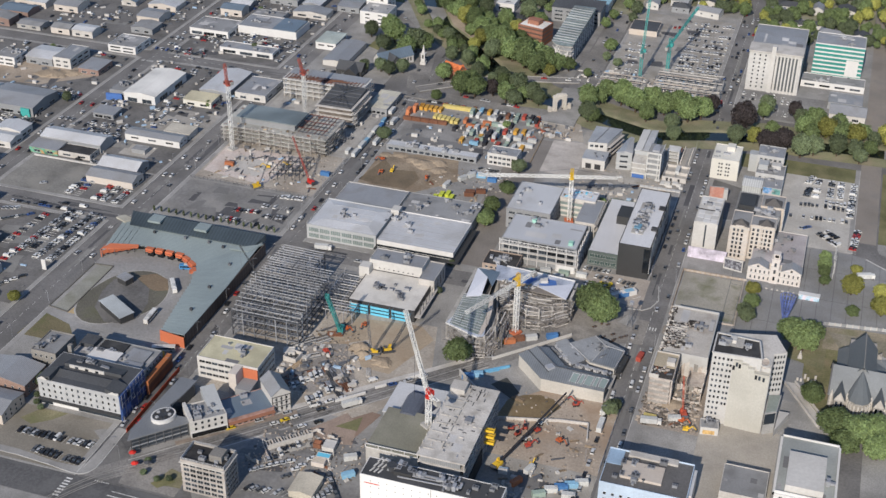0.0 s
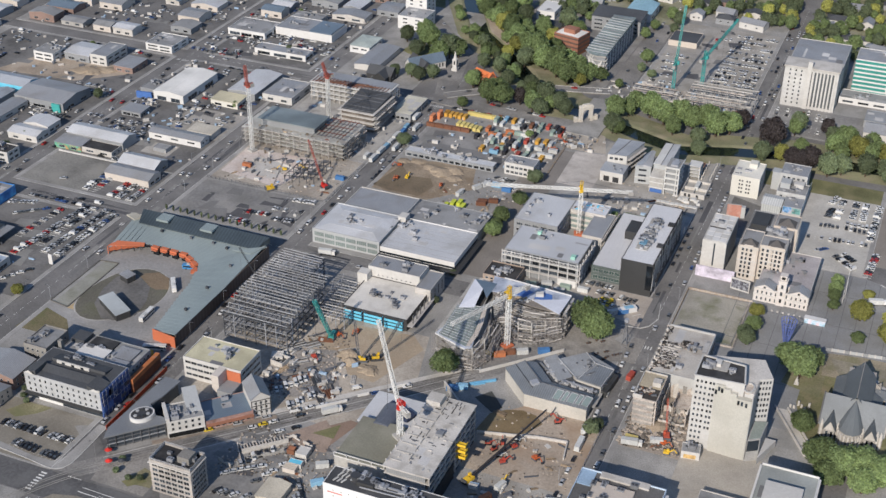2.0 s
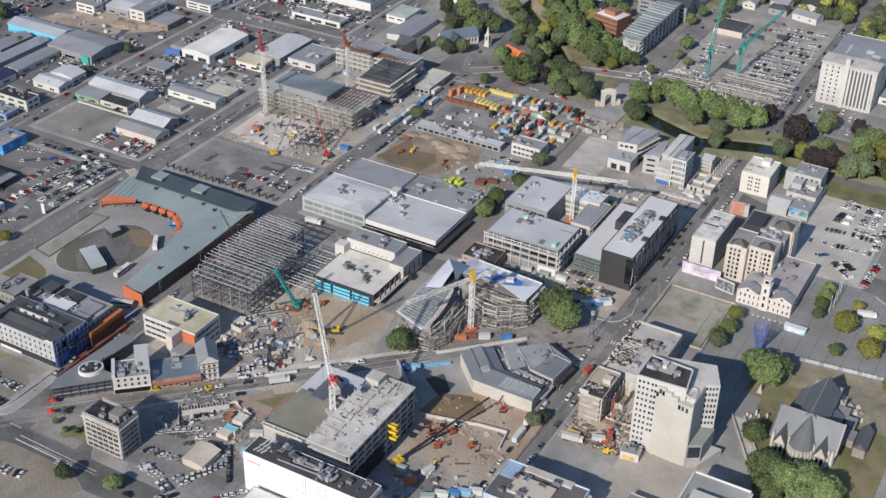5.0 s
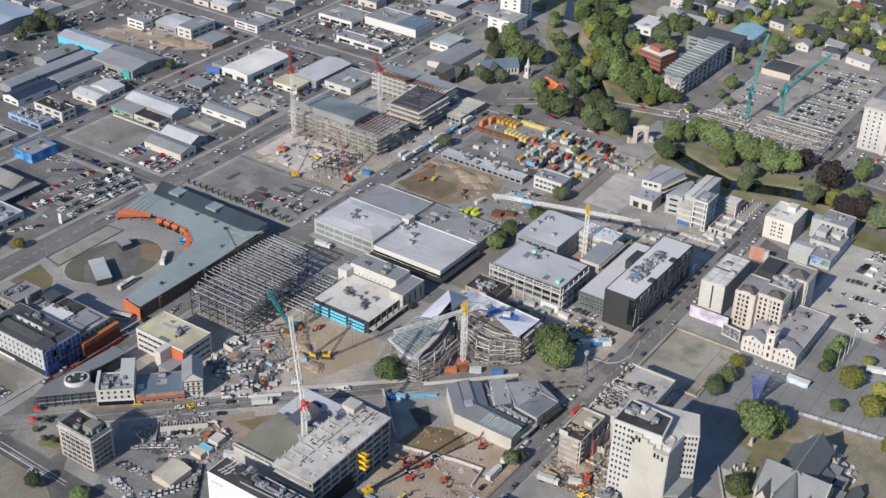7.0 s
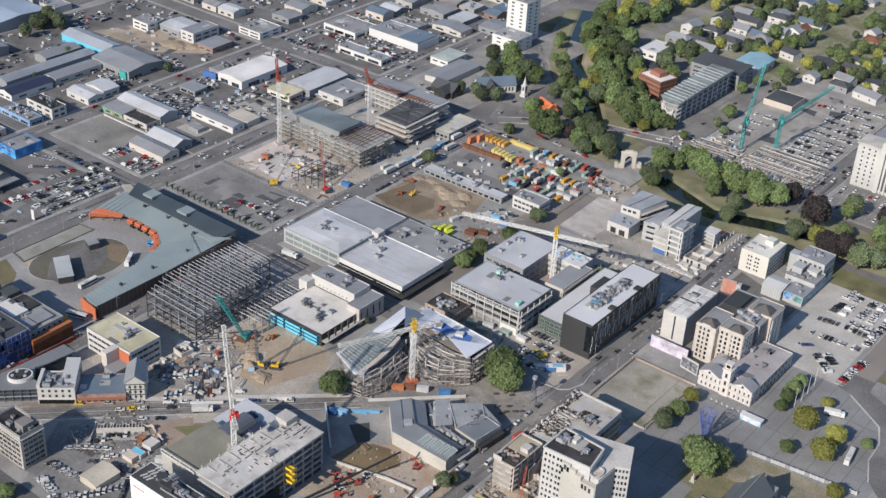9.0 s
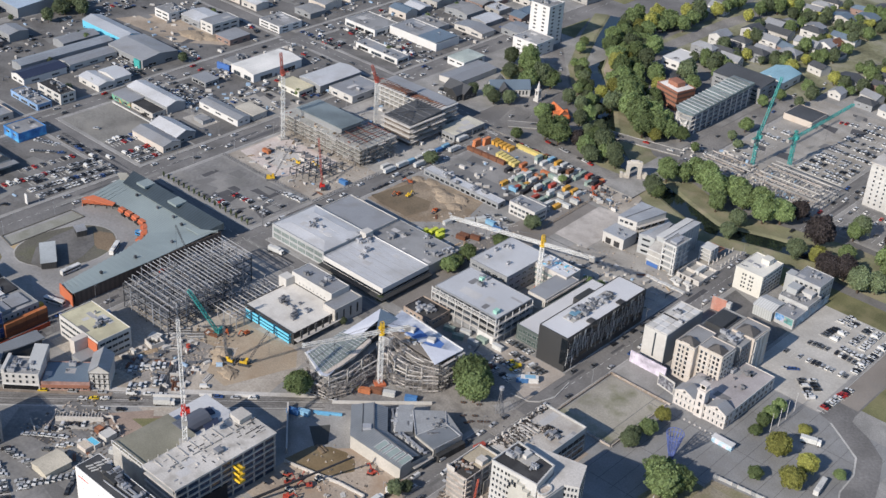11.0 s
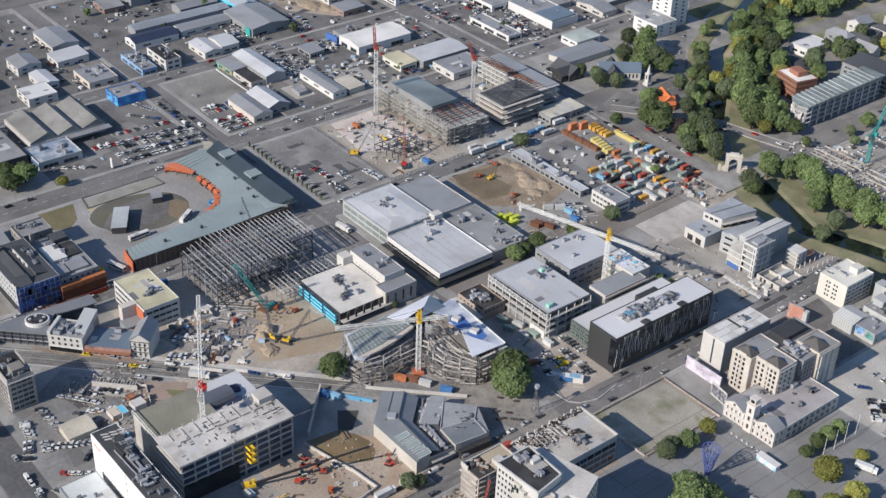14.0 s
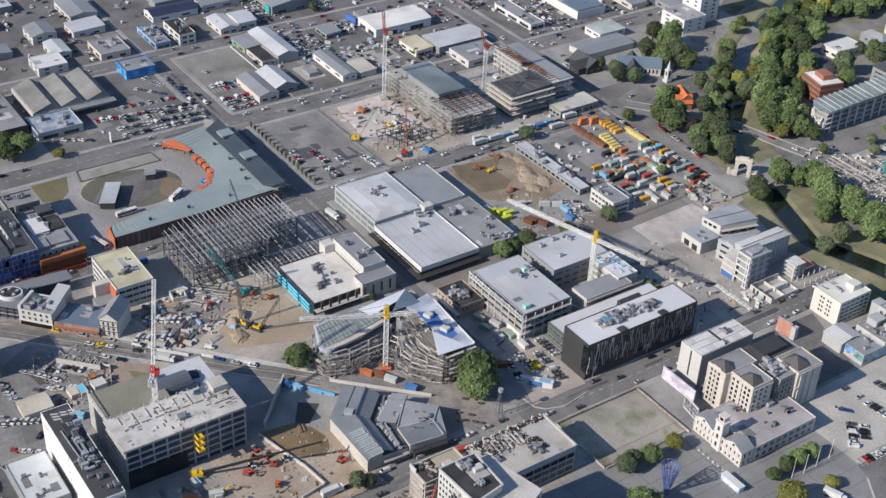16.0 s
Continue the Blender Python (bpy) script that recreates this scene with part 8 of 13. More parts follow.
# ---- near blocks ----
def grand_hotel():
    r = building("grand_hotel", "four-storey white hotel with slate roofs and sheeted side", -163, -165, -119, -142, 14.6, mat("pale_grey_stucco", (0.37, 0.378, 0.385), 0.8, vbig=0.1, vfine=0.12, stain=(0.28, 0.285, 0.29), stain_amount=0.5, stain_scale=0.2), ROOFD, 3, (13, 0), (1.1, 1.7), 4.6, 3.3, "f", par=0.05, units=0)
    part("shop_front", Geo().box(-0.1, -0.15, 0.4, 44.1, 0.1, 3.2), GLASS, r, "dark ground-floor shop windows")
    part("shop_front", Geo().box(7, -0.3, 0.2, 21, 0.0, 3.4), WHITE, r, "white boarded shop front")
    part("canopy", Geo().box(0, -2, 3.6, 44, 0, 3.9), DARK, r, "dark veranda")
    for x in (0, 38):
        g = Geo()
        g.face([(x, -0.1, 14.6), (x + 6, -0.1, 14.6), (x + 3, -0.1, 16.4)])
        part("gable_end", g.prism(rect(x, 0, x + 6, 0.4), 14.5, 16.2, 0, [14.6, 16, 16, 14.6]), OFFWHITE, r, "white gable")
    part("side_sheeting", Geo().box(44.05, -0.1, 0.2, 44.8, 23, 14.4), BLUEWRAP, r, "blue protective sheeting over scaffolding")
    part("light_well", Geo().box(10, 12.6, 14.0, 29, 13.2, 16.2), OFFWHITE, r, "white-walled roof lightwell")
    for k in range(3):
        part("window", window_mesh(1.8, 1.2, DKSTEEL, GLASS), None, r, at=pose(14 + 5.5 * k, 12.6, 14.6))
    part("roof", Geo().prism(rect(7, 13.2, 38, 21), 14.0, 16, 0, [16.3, 16.3, 14.3, 14.3]), ROOFD, r, "dark slate upper roof")
    part("roof", Geo().prism(rect(7, 3, 38, 9), 14.0, 15, 0, [14.2, 14.2, 15.8, 15.8]), ROOFD, r, "dark slate upper roof")
    roof_units(r, 8, 14, 40, 20, 14.2, 10)
    sheet = random.Random(5)
    for k in range(10):
        y, z = sheet.uniform(0, 19), sheet.uniform(0.5, 10)
        part("loose_sheet", Geo().prism(rect(44.8, y, 45.0, y + sheet.uniform(2, 4)), z, z + sheet.uniform(1.6, 4)), (BLUEWRAP, VIVID, DKSTEEL)[k % 3], r, "loose blue sheeting")
    part("end_gable", Geo().prism(rect(-0.3, 0, 7, 9), 14.5, 15, 0, [14.8, 17.2, 17.2, 14.8]), ROOFD, r, "dark hipped end roof")
    part("end_gable", Geo().prism(rect(37, 0, 44, 9), 14.5, 15, 0, [17.2, 14.8, 14.8, 17.2]), ROOFD, r, "dark hipped end roof")
    for k in range(9):
        part("scaffold_pole", Geo().bar((44.9, 1 + 2.7 * k, 0.2), (44.9, 1 + 2.7 * k, 14.8), 0.13), PALESTEEL, r, "pale scaffold pole")
    for k in range(4):
        part("scaffold_pole", Geo().bar((44.9, 0, 3 + 3 * k), (44.9, 23, 3 + 3 * k), 0.12), PALESTEEL, r, "pale scaffold pole")
    b = building("hotel_rear_block", "lower rear wing with jumbled pale roofs", -163, -141.5, -121, -120, 10.5, GREYW, GREYM, 3, (0, 6), (1.4, 1.6), 1.4, 3, "rl", par=0.4, units=10)
    part("roof", Geo().box(10, 3, 10.4, 26, 12, 11.6), WHITE, b, "pale raised roof")
    part("roof", Geo().box(28, 8, 10.4, 39, 18, 11.2), ROOFG, b, "grey raised roof")
    part("roof", Geo().box(1, 12, 10.3, 9, 20, 12.6), ROOFD, b, "dark stair roof")
    part("roof", Geo().box(11, 13, 10.3, 25, 20, 11.0), BLACKM, b, "black membrane roof")
    part("roof", Geo().box(30, 1, 10.3, 40, 7, 11.8), STEEL, b, "silver plant roof")
    part("chimney", Geo().box(1, 2, 10, 3, 4, 17), STONE, b, "stone chimney")
    c = thing("container_wall", -116.6, -142.5, "stack of orange and yellow containers beside the hotel", "container stack", rz=91, z=0.12)
    mat("ochre_paint", (0.45, 0.28, 0.05), 0.7)
    for k, m in enumerate((mat("rust_paint", (0.24, 0.09, 0.045), 0.7), mat("dark_rust_paint", (0.18, 0.07, 0.04), 0.7), mat("dull_orange_paint", (0.42, 0.15, 0.06), 0.7))):
        for i in range(4):
            part("container", Geo().box(6.2 * i, 0, 2.65 * k, 6.2 * i + 6.05, 2.4, 2.65 * k + 2.59), m, c)
            part("container", Geo().box(6.2 * i + 1, 4.6, 2.65 * k, 6.2 * i + 7.05, 2.4 + 4.6, 2.65 * k + 2.59), bpy.data.materials["ochre_paint"] if k else m, c)
    solid("red_hoarding", Geo().box(0, 0, 0, 0.2, 52, 2.4), mat("red_hoarding_paint", (0.45, 0.07, 0.03), 0.7), "long red site hoarding along the street", "hoarding", at=pose(-112.4, -172, 0.12))
    building("terrace_shop", "old shops with rusty and grey roofs", -196, -186, -170, -168, 6, PINKST, ROOFG, 2, (6, 4), (1.2, 1.5), 1, 2.6, "fr", top="gx", rise=2)
    building("terrace_shop", "brick shop with grey gabled roof", -198, -164, -172, -146, 7, mat("grimy_brick", (0.25, 0.17, 0.14), 0.85, vfine=0.2), ROOFG, 2, (6, 4), (1.2, 1.5), 1, 2.8, "fr", top="gy", rise=2.4)
    building("tall_brick_shop", "narrow tall building with stone tower", -182, -142, -168, -124, 12, STONE, GREYM, 3, (4, 4), (1.2, 1.6), 1.4, 3.4, "fr", par=0.6, units=3)


grand_hotel()


def glass_corner():
    r = thing("glass_corner_building", -94, -166, "low triangular glass building with grey metal roof", "building", z=0.16)
    o = lambda pts: [(x + 94, y + 166) for x, y in pts]
    part("wall", Geo().prism(o([(-102.6, -183), (-84, -163.6), (-90.6, -161), (-97, -155), (-95.6, -135), (-103.4, -135), (-105.2, -178)]), 0, 7.2), GLASS, r, "dark glass wall")
    part("roof", Geo().prism(o([(-103.5, -185.2), (-82.4, -163.4), (-84.6, -160.8), (-90.5, -161.4), (-98, -155), (-96, -148), (-94.6, -133.6), (-103.6, -133.6), (-106, -178)]), 7.2, 7.8), mat("grey_zinc", (0.215, 0.226, 0.238), 0.5, seam=0.6, axis="X", bump=0.15, metal=0.2, vbig=0.1, vfine=0.08), r, "grey zinc roof")
    for k in range(8):
        t = k / 7
        x, y = o([(-102.8 + 18.9 * t, -183.6 + 19.4 * t)])[0]
        part("mullion", Geo().box(x - 0.2, y - 0.2, 0, x + 0.2, y + 0.2, 7.2), DKSTEEL, r, "grey glazing bar")
    for z in (0.5, 2.6, 4.8, 6.6):
        part("transom", Geo().prism(o([(-103, -184), (-84, -164.6), (-84.4, -164.2), (-103.4, -183.6)]), z, z + 0.3), STEEL if z == 2.6 else DKSTEEL, r, "grey floor edge")
    # black slab puts the dark of the gap behind the roof into colour
    part("court", Geo().prism(o([(-97.8, -155), (-90.4, -161.2), (-84.6, -160.6), (-92, -147), (-95.8, -147.6)]), 0, 0.4), BLACKM, r, "black slab holding the shade of the gap behind the roof")
    oval = [(4.9 * math.cos(a), 6.0 * math.sin(a)) for a in (2 * math.pi * k / 28 for k in range(28))]
    drum = part("roof_drum", Geo().prism(oval, 7.8, 9.8), WHITE, r, "white oval plant enclosure", at=pose(*o([(-96, -164.8)])[0], 0, 0, 0, -35))
    part("drum_floor", Geo().prism([(x * 0.86, y * 0.88) for x, y in oval], 9.8, 9.86), DKSTEEL, drum, "dark plant floor")
    for k in range(9):
        a = 2 * math.pi * k / 9
        part("fan", Geo().cyl(0, 0, 9.86, 10.3, 0.85, 10), PALESTEEL if k % 2 else BLACKM, drum, "round roof fan", at=pose(2.7 * math.cos(a), 3.5 * math.sin(a), 0))


glass_corner()


def street_row():
    a = building("white_corner_house", "three-storey white shop with arched windows", -81.5, -166, -64, -152, 9.6, OFFWHITE, GREYM, 2, (5, 0), (1.2, 1.6), 4.2, 2.9, "f", par=0.6, units=9, rz=42)
    part("rear_roof", Geo().prism(rect(10.5, 4.5, 17.3, 21), 8.6, 9, 0, [9.6, 9.6, 12.6, 12.6]), PANEL, a, "grey sloping rear roof")
    part("rear_wall", Geo().box(10.6, 14, 0, 17.2, 21, 9.2), GREYW, a, "grey rear wall")
    part("party_wall", Geo().box(-0.2, 0.2, 9.0, 1.4, 13.6, 11.4), OFFWHITE, a, "white stepped party wall")
    part("sign_band", Geo().box(-0.1, -0.12, 2.9, 17.6, 0, 3.7), WHITE, a, "white fascia band")
    part("shop_front", Geo().box(0.4, -0.1, 0.3, 17, 0.05, 2.7), GLASS, a, "shop windows")
    b = building("grey_roof_shops", "row of low shops with broad grey roof", -68.5, -153.5, -45.5, -137, 5.2, mat("dull_red_front", (0.3, 0.19, 0.165), 0.8, vbig=0.3, big=0.3), ROOFB, 1, (7, 0), (2, 1.8), 0.7, 3, "f", par=0.3, rz=45, units=2)
    part("canopy", Geo().box(0, -2, 3, 23, 0, 3.3), mat("rust_canopy", (0.3, 0.14, 0.09), 0.8), b, "rust-brown veranda")
    c = building("half_timbered_house", "tall narrow half-timbered house with steep roof", -53.6, -136.5, -44, -121, 10.4, OFFWHITE, ROOFG, 3, (3, 0), (1.2, 1.4), 1.4, 2.8, "f", top="gy", rise=3.6, rz=45)
    for x in (0.2, 2.5, 4.8, 7.1, 9.4):
        part("timber", Geo().box(x - 0.15, -0.12, 0, x + 0.15, 0.02, 9.3), DARK, c, "dark timber post")
    for z in (3, 6, 9):
        part("timber", Geo().box(0, -0.12, z, 9.6, 0.02, z + 0.4), DARK, c, "dark timber rail")
    d = building("cream_warehouse", "cream four-storey block with yellowish flat roof", -101, -121, -68, -101.5, 12.8, OFFWHITE, mat("straw_roof", (0.5, 0.47, 0.33), 0.8, vfine=0.12, stain=(0.34, 0.31, 0.22), stain_amount=0.5, stain_scale=0.12), 3, (9, 5), (3.0, 1.6), 2.0, 3.6, "fr", par=0.4, units=3, bars=2)
    part("stair_tower", Geo().box(21, -8, 0, 25, 0, 12.6), CREAM, d, "cream curved stair tower")
    part("red_wall", Geo().box(25.2, -0.6, 6, 33, 0.0, 11.5), ORANGE, d, "red-orange wall panel")
    part("annex", Geo().box(25, -10, 0, 33, 0, 6), GREYW, d, "grey annexe")
    e = building("grey_cube_building", "six-storey grey gridded block with black roof", -68, -199.5, -47, -187, 18, mat("grid_concrete", (0.39, 0.365, 0.34), 0.85, vfine=0.18, stain=(0.28, 0.255, 0.235), stain_amount=0.6, stain_scale=0.2), BLACKM, 6, (6, 4), (2.6, 1.75), 1.0, 2.75, "frbl", par=1.0, units=5, bars=2)
    part("plant_room", Geo().box(12, 4, 17, 18, 10, 20.5), STONE, e)
    for k in range(6):
        part("floor_band", Geo().box(-0.2, -0.2, 0.55 + 2.75 * k, 21.2, 12.7, 0.8 + 2.75 * k), BRUIN, e, "pale floor band")
    part("cornice", Geo().box(-0.6, -0.6, 16.3, 21.6, 0, 16.8).box(21, 0, 16.3, 21.6, 12.5, 16.8).box(-0.6, 0, 16.3, 0, 12.5, 16.8), PALECONC, e, "pale projecting cornice")
    rail = Geo()
    for z in (18.4, 18.9):
        rail.bar((0, 0.2, z), (21, 0.2, z), 0.16).bar((20.8, 0.2, z), (20.8, 12.3, z), 0.16).bar((0.2, 12.3, z), (20.8, 12.3, z), 0.16).bar((0.2, 0.2, z), (0.2, 12.3, z), 0.16)
    for k in range(9):
        rail.box(0.1 + 2.58 * k, 0.1, 17.8, 0.3 + 2.58 * k, 0.3, 19).box(0.1 + 2.58 * k, 12.2, 17.8, 0.3 + 2.58 * k, 12.4, 19)
    part("roof_rail", rail, PALESTEEL, e, "pale roof guard rail")


street_row()


def slab_building():
    r = thing("concrete_office", 12, -166, "seven-storey concrete office under construction with bare slab roof", "building frame", z=0.15)
    blue_glass = mat("dark_blue_glass", (0.03, 0.045, 0.075), 0.2, spec=0.6, vbig=0.3, vfine=0.2)
    for k in range(1, 7):
        z = 3.45 * k
        part("floor_slab", Geo().box(18, 0, z - 0.4, 39.5, 55, z), PALECONC, r, "pale concrete floor")
        for j in range(10):
            part("column", Geo().box(39.0, 0.3 + 6 * j, z - 3.45, 39.6, 0.9 + 6 * j, z - 0.4), CONC, r)
        for j in range(9):
            part("glazing", Geo().box(38.9, 1.0 + 6 * j, z - 3.4, 39.1, 6.2 + 6 * j, z - 0.45), blue_glass, r, "dark blue glass bay")
        # lower beams get darker concrete, painting in the shade on the facade's lower half
        part("edge_beam", Geo().box(39.6, 0, z - 0.55, 39.8, 55, z + 0.05), PALECONC if k > 3 else CONC, r, "pale edge beam")
    part("roof", Geo().box(17.6, -0.4, 20.7, 40, 55.4, 21.4), mat("stained_slab", (0.5, 0.48, 0.45), 0.9, vbig=0.15, vfine=0.15, stain=(0.3, 0.28, 0.25), stain_amount=0.8, stain_scale=0.14), r, "stained pale concrete roof slab")
    part("core_wall", Geo().box(19, 0.6, 0, 37.5, 54.4, 20.6), GREYW, r)
    for j in range(8):
        part("upstand", Geo().box(19, 5 + 6.2 * j, 21.4, 24 + (j * 7) % 4, 5.3 + 6.2 * j, 21.8), CONC, r, "pale concrete upstand")
        part("formwork", Geo().box(27, 7 + 6 * j, 21.4, 27.3, 11 + 6 * j, 22.1), CONC, r)
    part("lower_wall", Geo().box(-7, 2, 0, 17.6, 32, 17.2), CONC, r)
    part("lower_roof", Geo().box(-7, 2, 17.2, 17.6, 32, 17.5), mat("olive_deck", (0.2, 0.195, 0.155), 0.9, vfine=0.15, stain=(0.26, 0.25, 0.21), stain_amount=0.5), r, "olive-grey deck roof")
    t = Geo().box(-7, 1.7, 19.0, 17.6, 2.0, 19.3).box(-7, 1.7, 17.0, 17.6, 2.0, 17.3)
    for k in range(5):
        t.bar((-7 + 6.1 * k, 1.85, 17.2), (-7 + 6.1 * k, 1.85, 19.2), 0.3)
    part("truss_rail", t, WHITE, r, "white steel edge rail")
    b = Geo()
    arc = [(3.0 - 5.6 * math.cos(math.pi * k / 8), 14.1 + 4.6 * math.sin(math.pi * k / 8)) for k in range(9)]
    for (x0, z0), (x1, z1) in zip(arc, arc[1:]):
        b.face([(x1, 29, z1), (x0, 29, z0), (x0, 45, z0), (x1, 45, z1)])
    b.face([(x, 29, z) for x, z in arc][::-1])
    b.face([(x, 45, z) for x, z in arc])
    part("barrel_roof", b, mat("blue_slate_metal", (0.1, 0.11, 0.135), 0.5, seam=0.9, axis="Y", bump=0.2, vfine=0.15), r, "dark blue-grey barrel roof")
    part("rear_wall", Geo().box(-10, 32.5, 0, 17.5, 56, 13.6), GREYW, r, "grey rear wing")
    part("rear_roof", Geo().box(-10.4, 32.1, 13.6, 17.5, 56.4, 14.1), mat("bluish_white_roof", (0.5, 0.51, 0.525), 0.6, vbig=0.15, vfine=0.1, stain=(0.36, 0.38, 0.42), stain_amount=0.5), r, "bluish white wing roof")
    part("blue_sheet", Geo().prism([(6, 40), (12, 39), (14, 45), (8, 48)], 14.1, 15.6), NAVY, r, "dark blue sheet over materials")
    part("blue_sheet", Geo().prism([(-2, 47), (3, 46), (4, 50), (-1, 51)], 14.1, 15.0), NAVY, r, "dark blue sheet over materials")
    part("penthouse", Geo().box(17.8, 47, 21.4, 25, 54, 24.0), PALECONC, r, "pale concrete lift house")
    for k in range(44):
        x, y = rng.uniform(19, 38.5), rng.uniform(3, 52)
        q = rng.uniform(0.4, 1.9)
        part("roof_gear", Geo().box(0, 0, 0, q, rng.uniform(0.15, 0.7), rng.uniform(0.15, 0.5)), (DKSTEEL, PALECONC, CONC, STEEL)[k % 4], r, "starter bars and formwork", at=pose(x, y, 21.4, 0, 0, rng.choice((0, 90))))
    for k in range(34):
        x, y = rng.uniform(19.5, 36), rng.uniform(18, 53)
        part("roof_slot", Geo().box(0, 0, 0, rng.uniform(1.2, 4.2), rng.uniform(0.25, 0.6), rng.uniform(0.1, 0.35)), (BLACKM, DKSTEEL, BLACKM, CONC)[k % 4], r, "dark slot and steel starter rows", at=pose(x, y, 21.4, 0, 0, rng.choice((0, 90, 90))))
    part("hatch", Geo().box(31, 27, 21.4, 34.4, 30.2, 23), STEEL, r, "grey roof hatch")
    for k in range(5):
        part("patch", Geo().box(0, 0, 0, rng.uniform(3, 7), rng.uniform(3, 7), 0.02 + 0.004 * k), PATCHES[1] if k % 2 else PALECONC, r, "repaired patch of slab", at=pose(rng.uniform(19, 32), rng.uniform(3, 46), 21.4))
    part("netting", Geo().box(39.85, 0.5, 0.2, 40.15, 27, 9.2), mat("black_netting", (0.022, 0.024, 0.028), 0.85, vbig=0.3, big=0.2, vfine=0.3), r, "black debris netting over the lower floors")
    for k in range(9):
        part("guard_post", Geo().bar((17.9, 3 + 5 * k, 18 if k < 6 else 14), (17.9, 3 + 5 * k, 22.8), 0.3), PALECONC, r, "pale column stub")
    b = building("white_slab_hotel", "long white hotel wall with dark flat roof", 11, -186.5, 73, -174.5, 21.5, mat("bright_white_wall", (0.70, 0.695, 0.68), 0.6, vbig=0.04, vfine=0.04), mat("dark_grey_roof", (0.06, 0.062, 0.066), 0.75, vbig=0.15, vfine=0.15, stain=(0.1, 0.1, 0.105), stain_amount=0.5), 6, (15, 0), (0.45, 0.55), 2.5, 3.2, "f", par=0.12, units=0, margin=3)
    roof_units(b, 10, 6, 30, 10.5, 21.4, 22)
    part("plant_room", Geo().box(14, 4, 21.3, 22, 9, 23.4), DARK, b, "charcoal roof plant room")
    part("duct", Geo().box(24, 6, 21.38, 27, 9, 22.6).box(27, 7, 21.38, 40, 7.8, 22.2), STEEL, b, "pale roof duct")
    part("tank", Geo().cyl(12, 7.5, 21.3, 23.6, 2.2, 16).cyl(12, 7.5, 23.6, 23.8, 2.3, 16), DKSTEEL, b, "dark round roof tank")
    for k in range(8):
        part("roof_light", Geo().box(0, 0, 0, 0.7, 3.2, 0.3), OFFWHITE, b, "pale roof strip", at=pose(3.2 + 1.7 * (k % 3) + 0.2 * k, 3.0 + 3.6 * (k // 3), 21.35, 0, 0, -20))
    for k in range(3):
        part("pipe_run", Geo().bar((16, 3.0 + 2.2 * k, 21.9), (44, 4.0 + 2.0 * k, 21.9), 0.45), STEEL, b, "silver roof pipe")
    roof_units(b, 32, 3, 58, 10.5, 21.4, 16)
    part("wall_joint", Geo().box(32, -0.08, 0, 32.15, 0.02, 21.4), DKSTEEL, b, "dark wall joint")
    part("side_glass", Geo().box(62, 0.6, 2, 62.2, 11.4, 20), GLASS, b, "grey-blue glazed end wall")
    for k in range(6):
        part("spandrel", Geo().box(62.2, 2.5, 3 + 3.2 * k, 62.35, 11.4, 4.3 + 3.2 * k), PANEL, b, "pale blue-grey spandrel band")
    part("red_sign", Geo().box(2, -0.12, 17.2, 9, 0, 17.6), REDP, b, "red sign bar without letters")
    building("low_pale_roof", "low building with pale flat roof", 18, -206, 48, -189, 7.0, GREYW, mat("pale_sheet_roof", (0.5, 0.53, 0.53), 0.7, vfine=0.1), par=0.3, units=4)
    building("marquee", "cream workshop tent in the yard", -22.5, -188, -11.5, -175, 3.4, mat("canvas", (0.5, 0.46, 0.38), 0.9), bpy.data.materials["canvas"], top="gy", rise=1.2, category="tent", base=0.15)


slab_building()


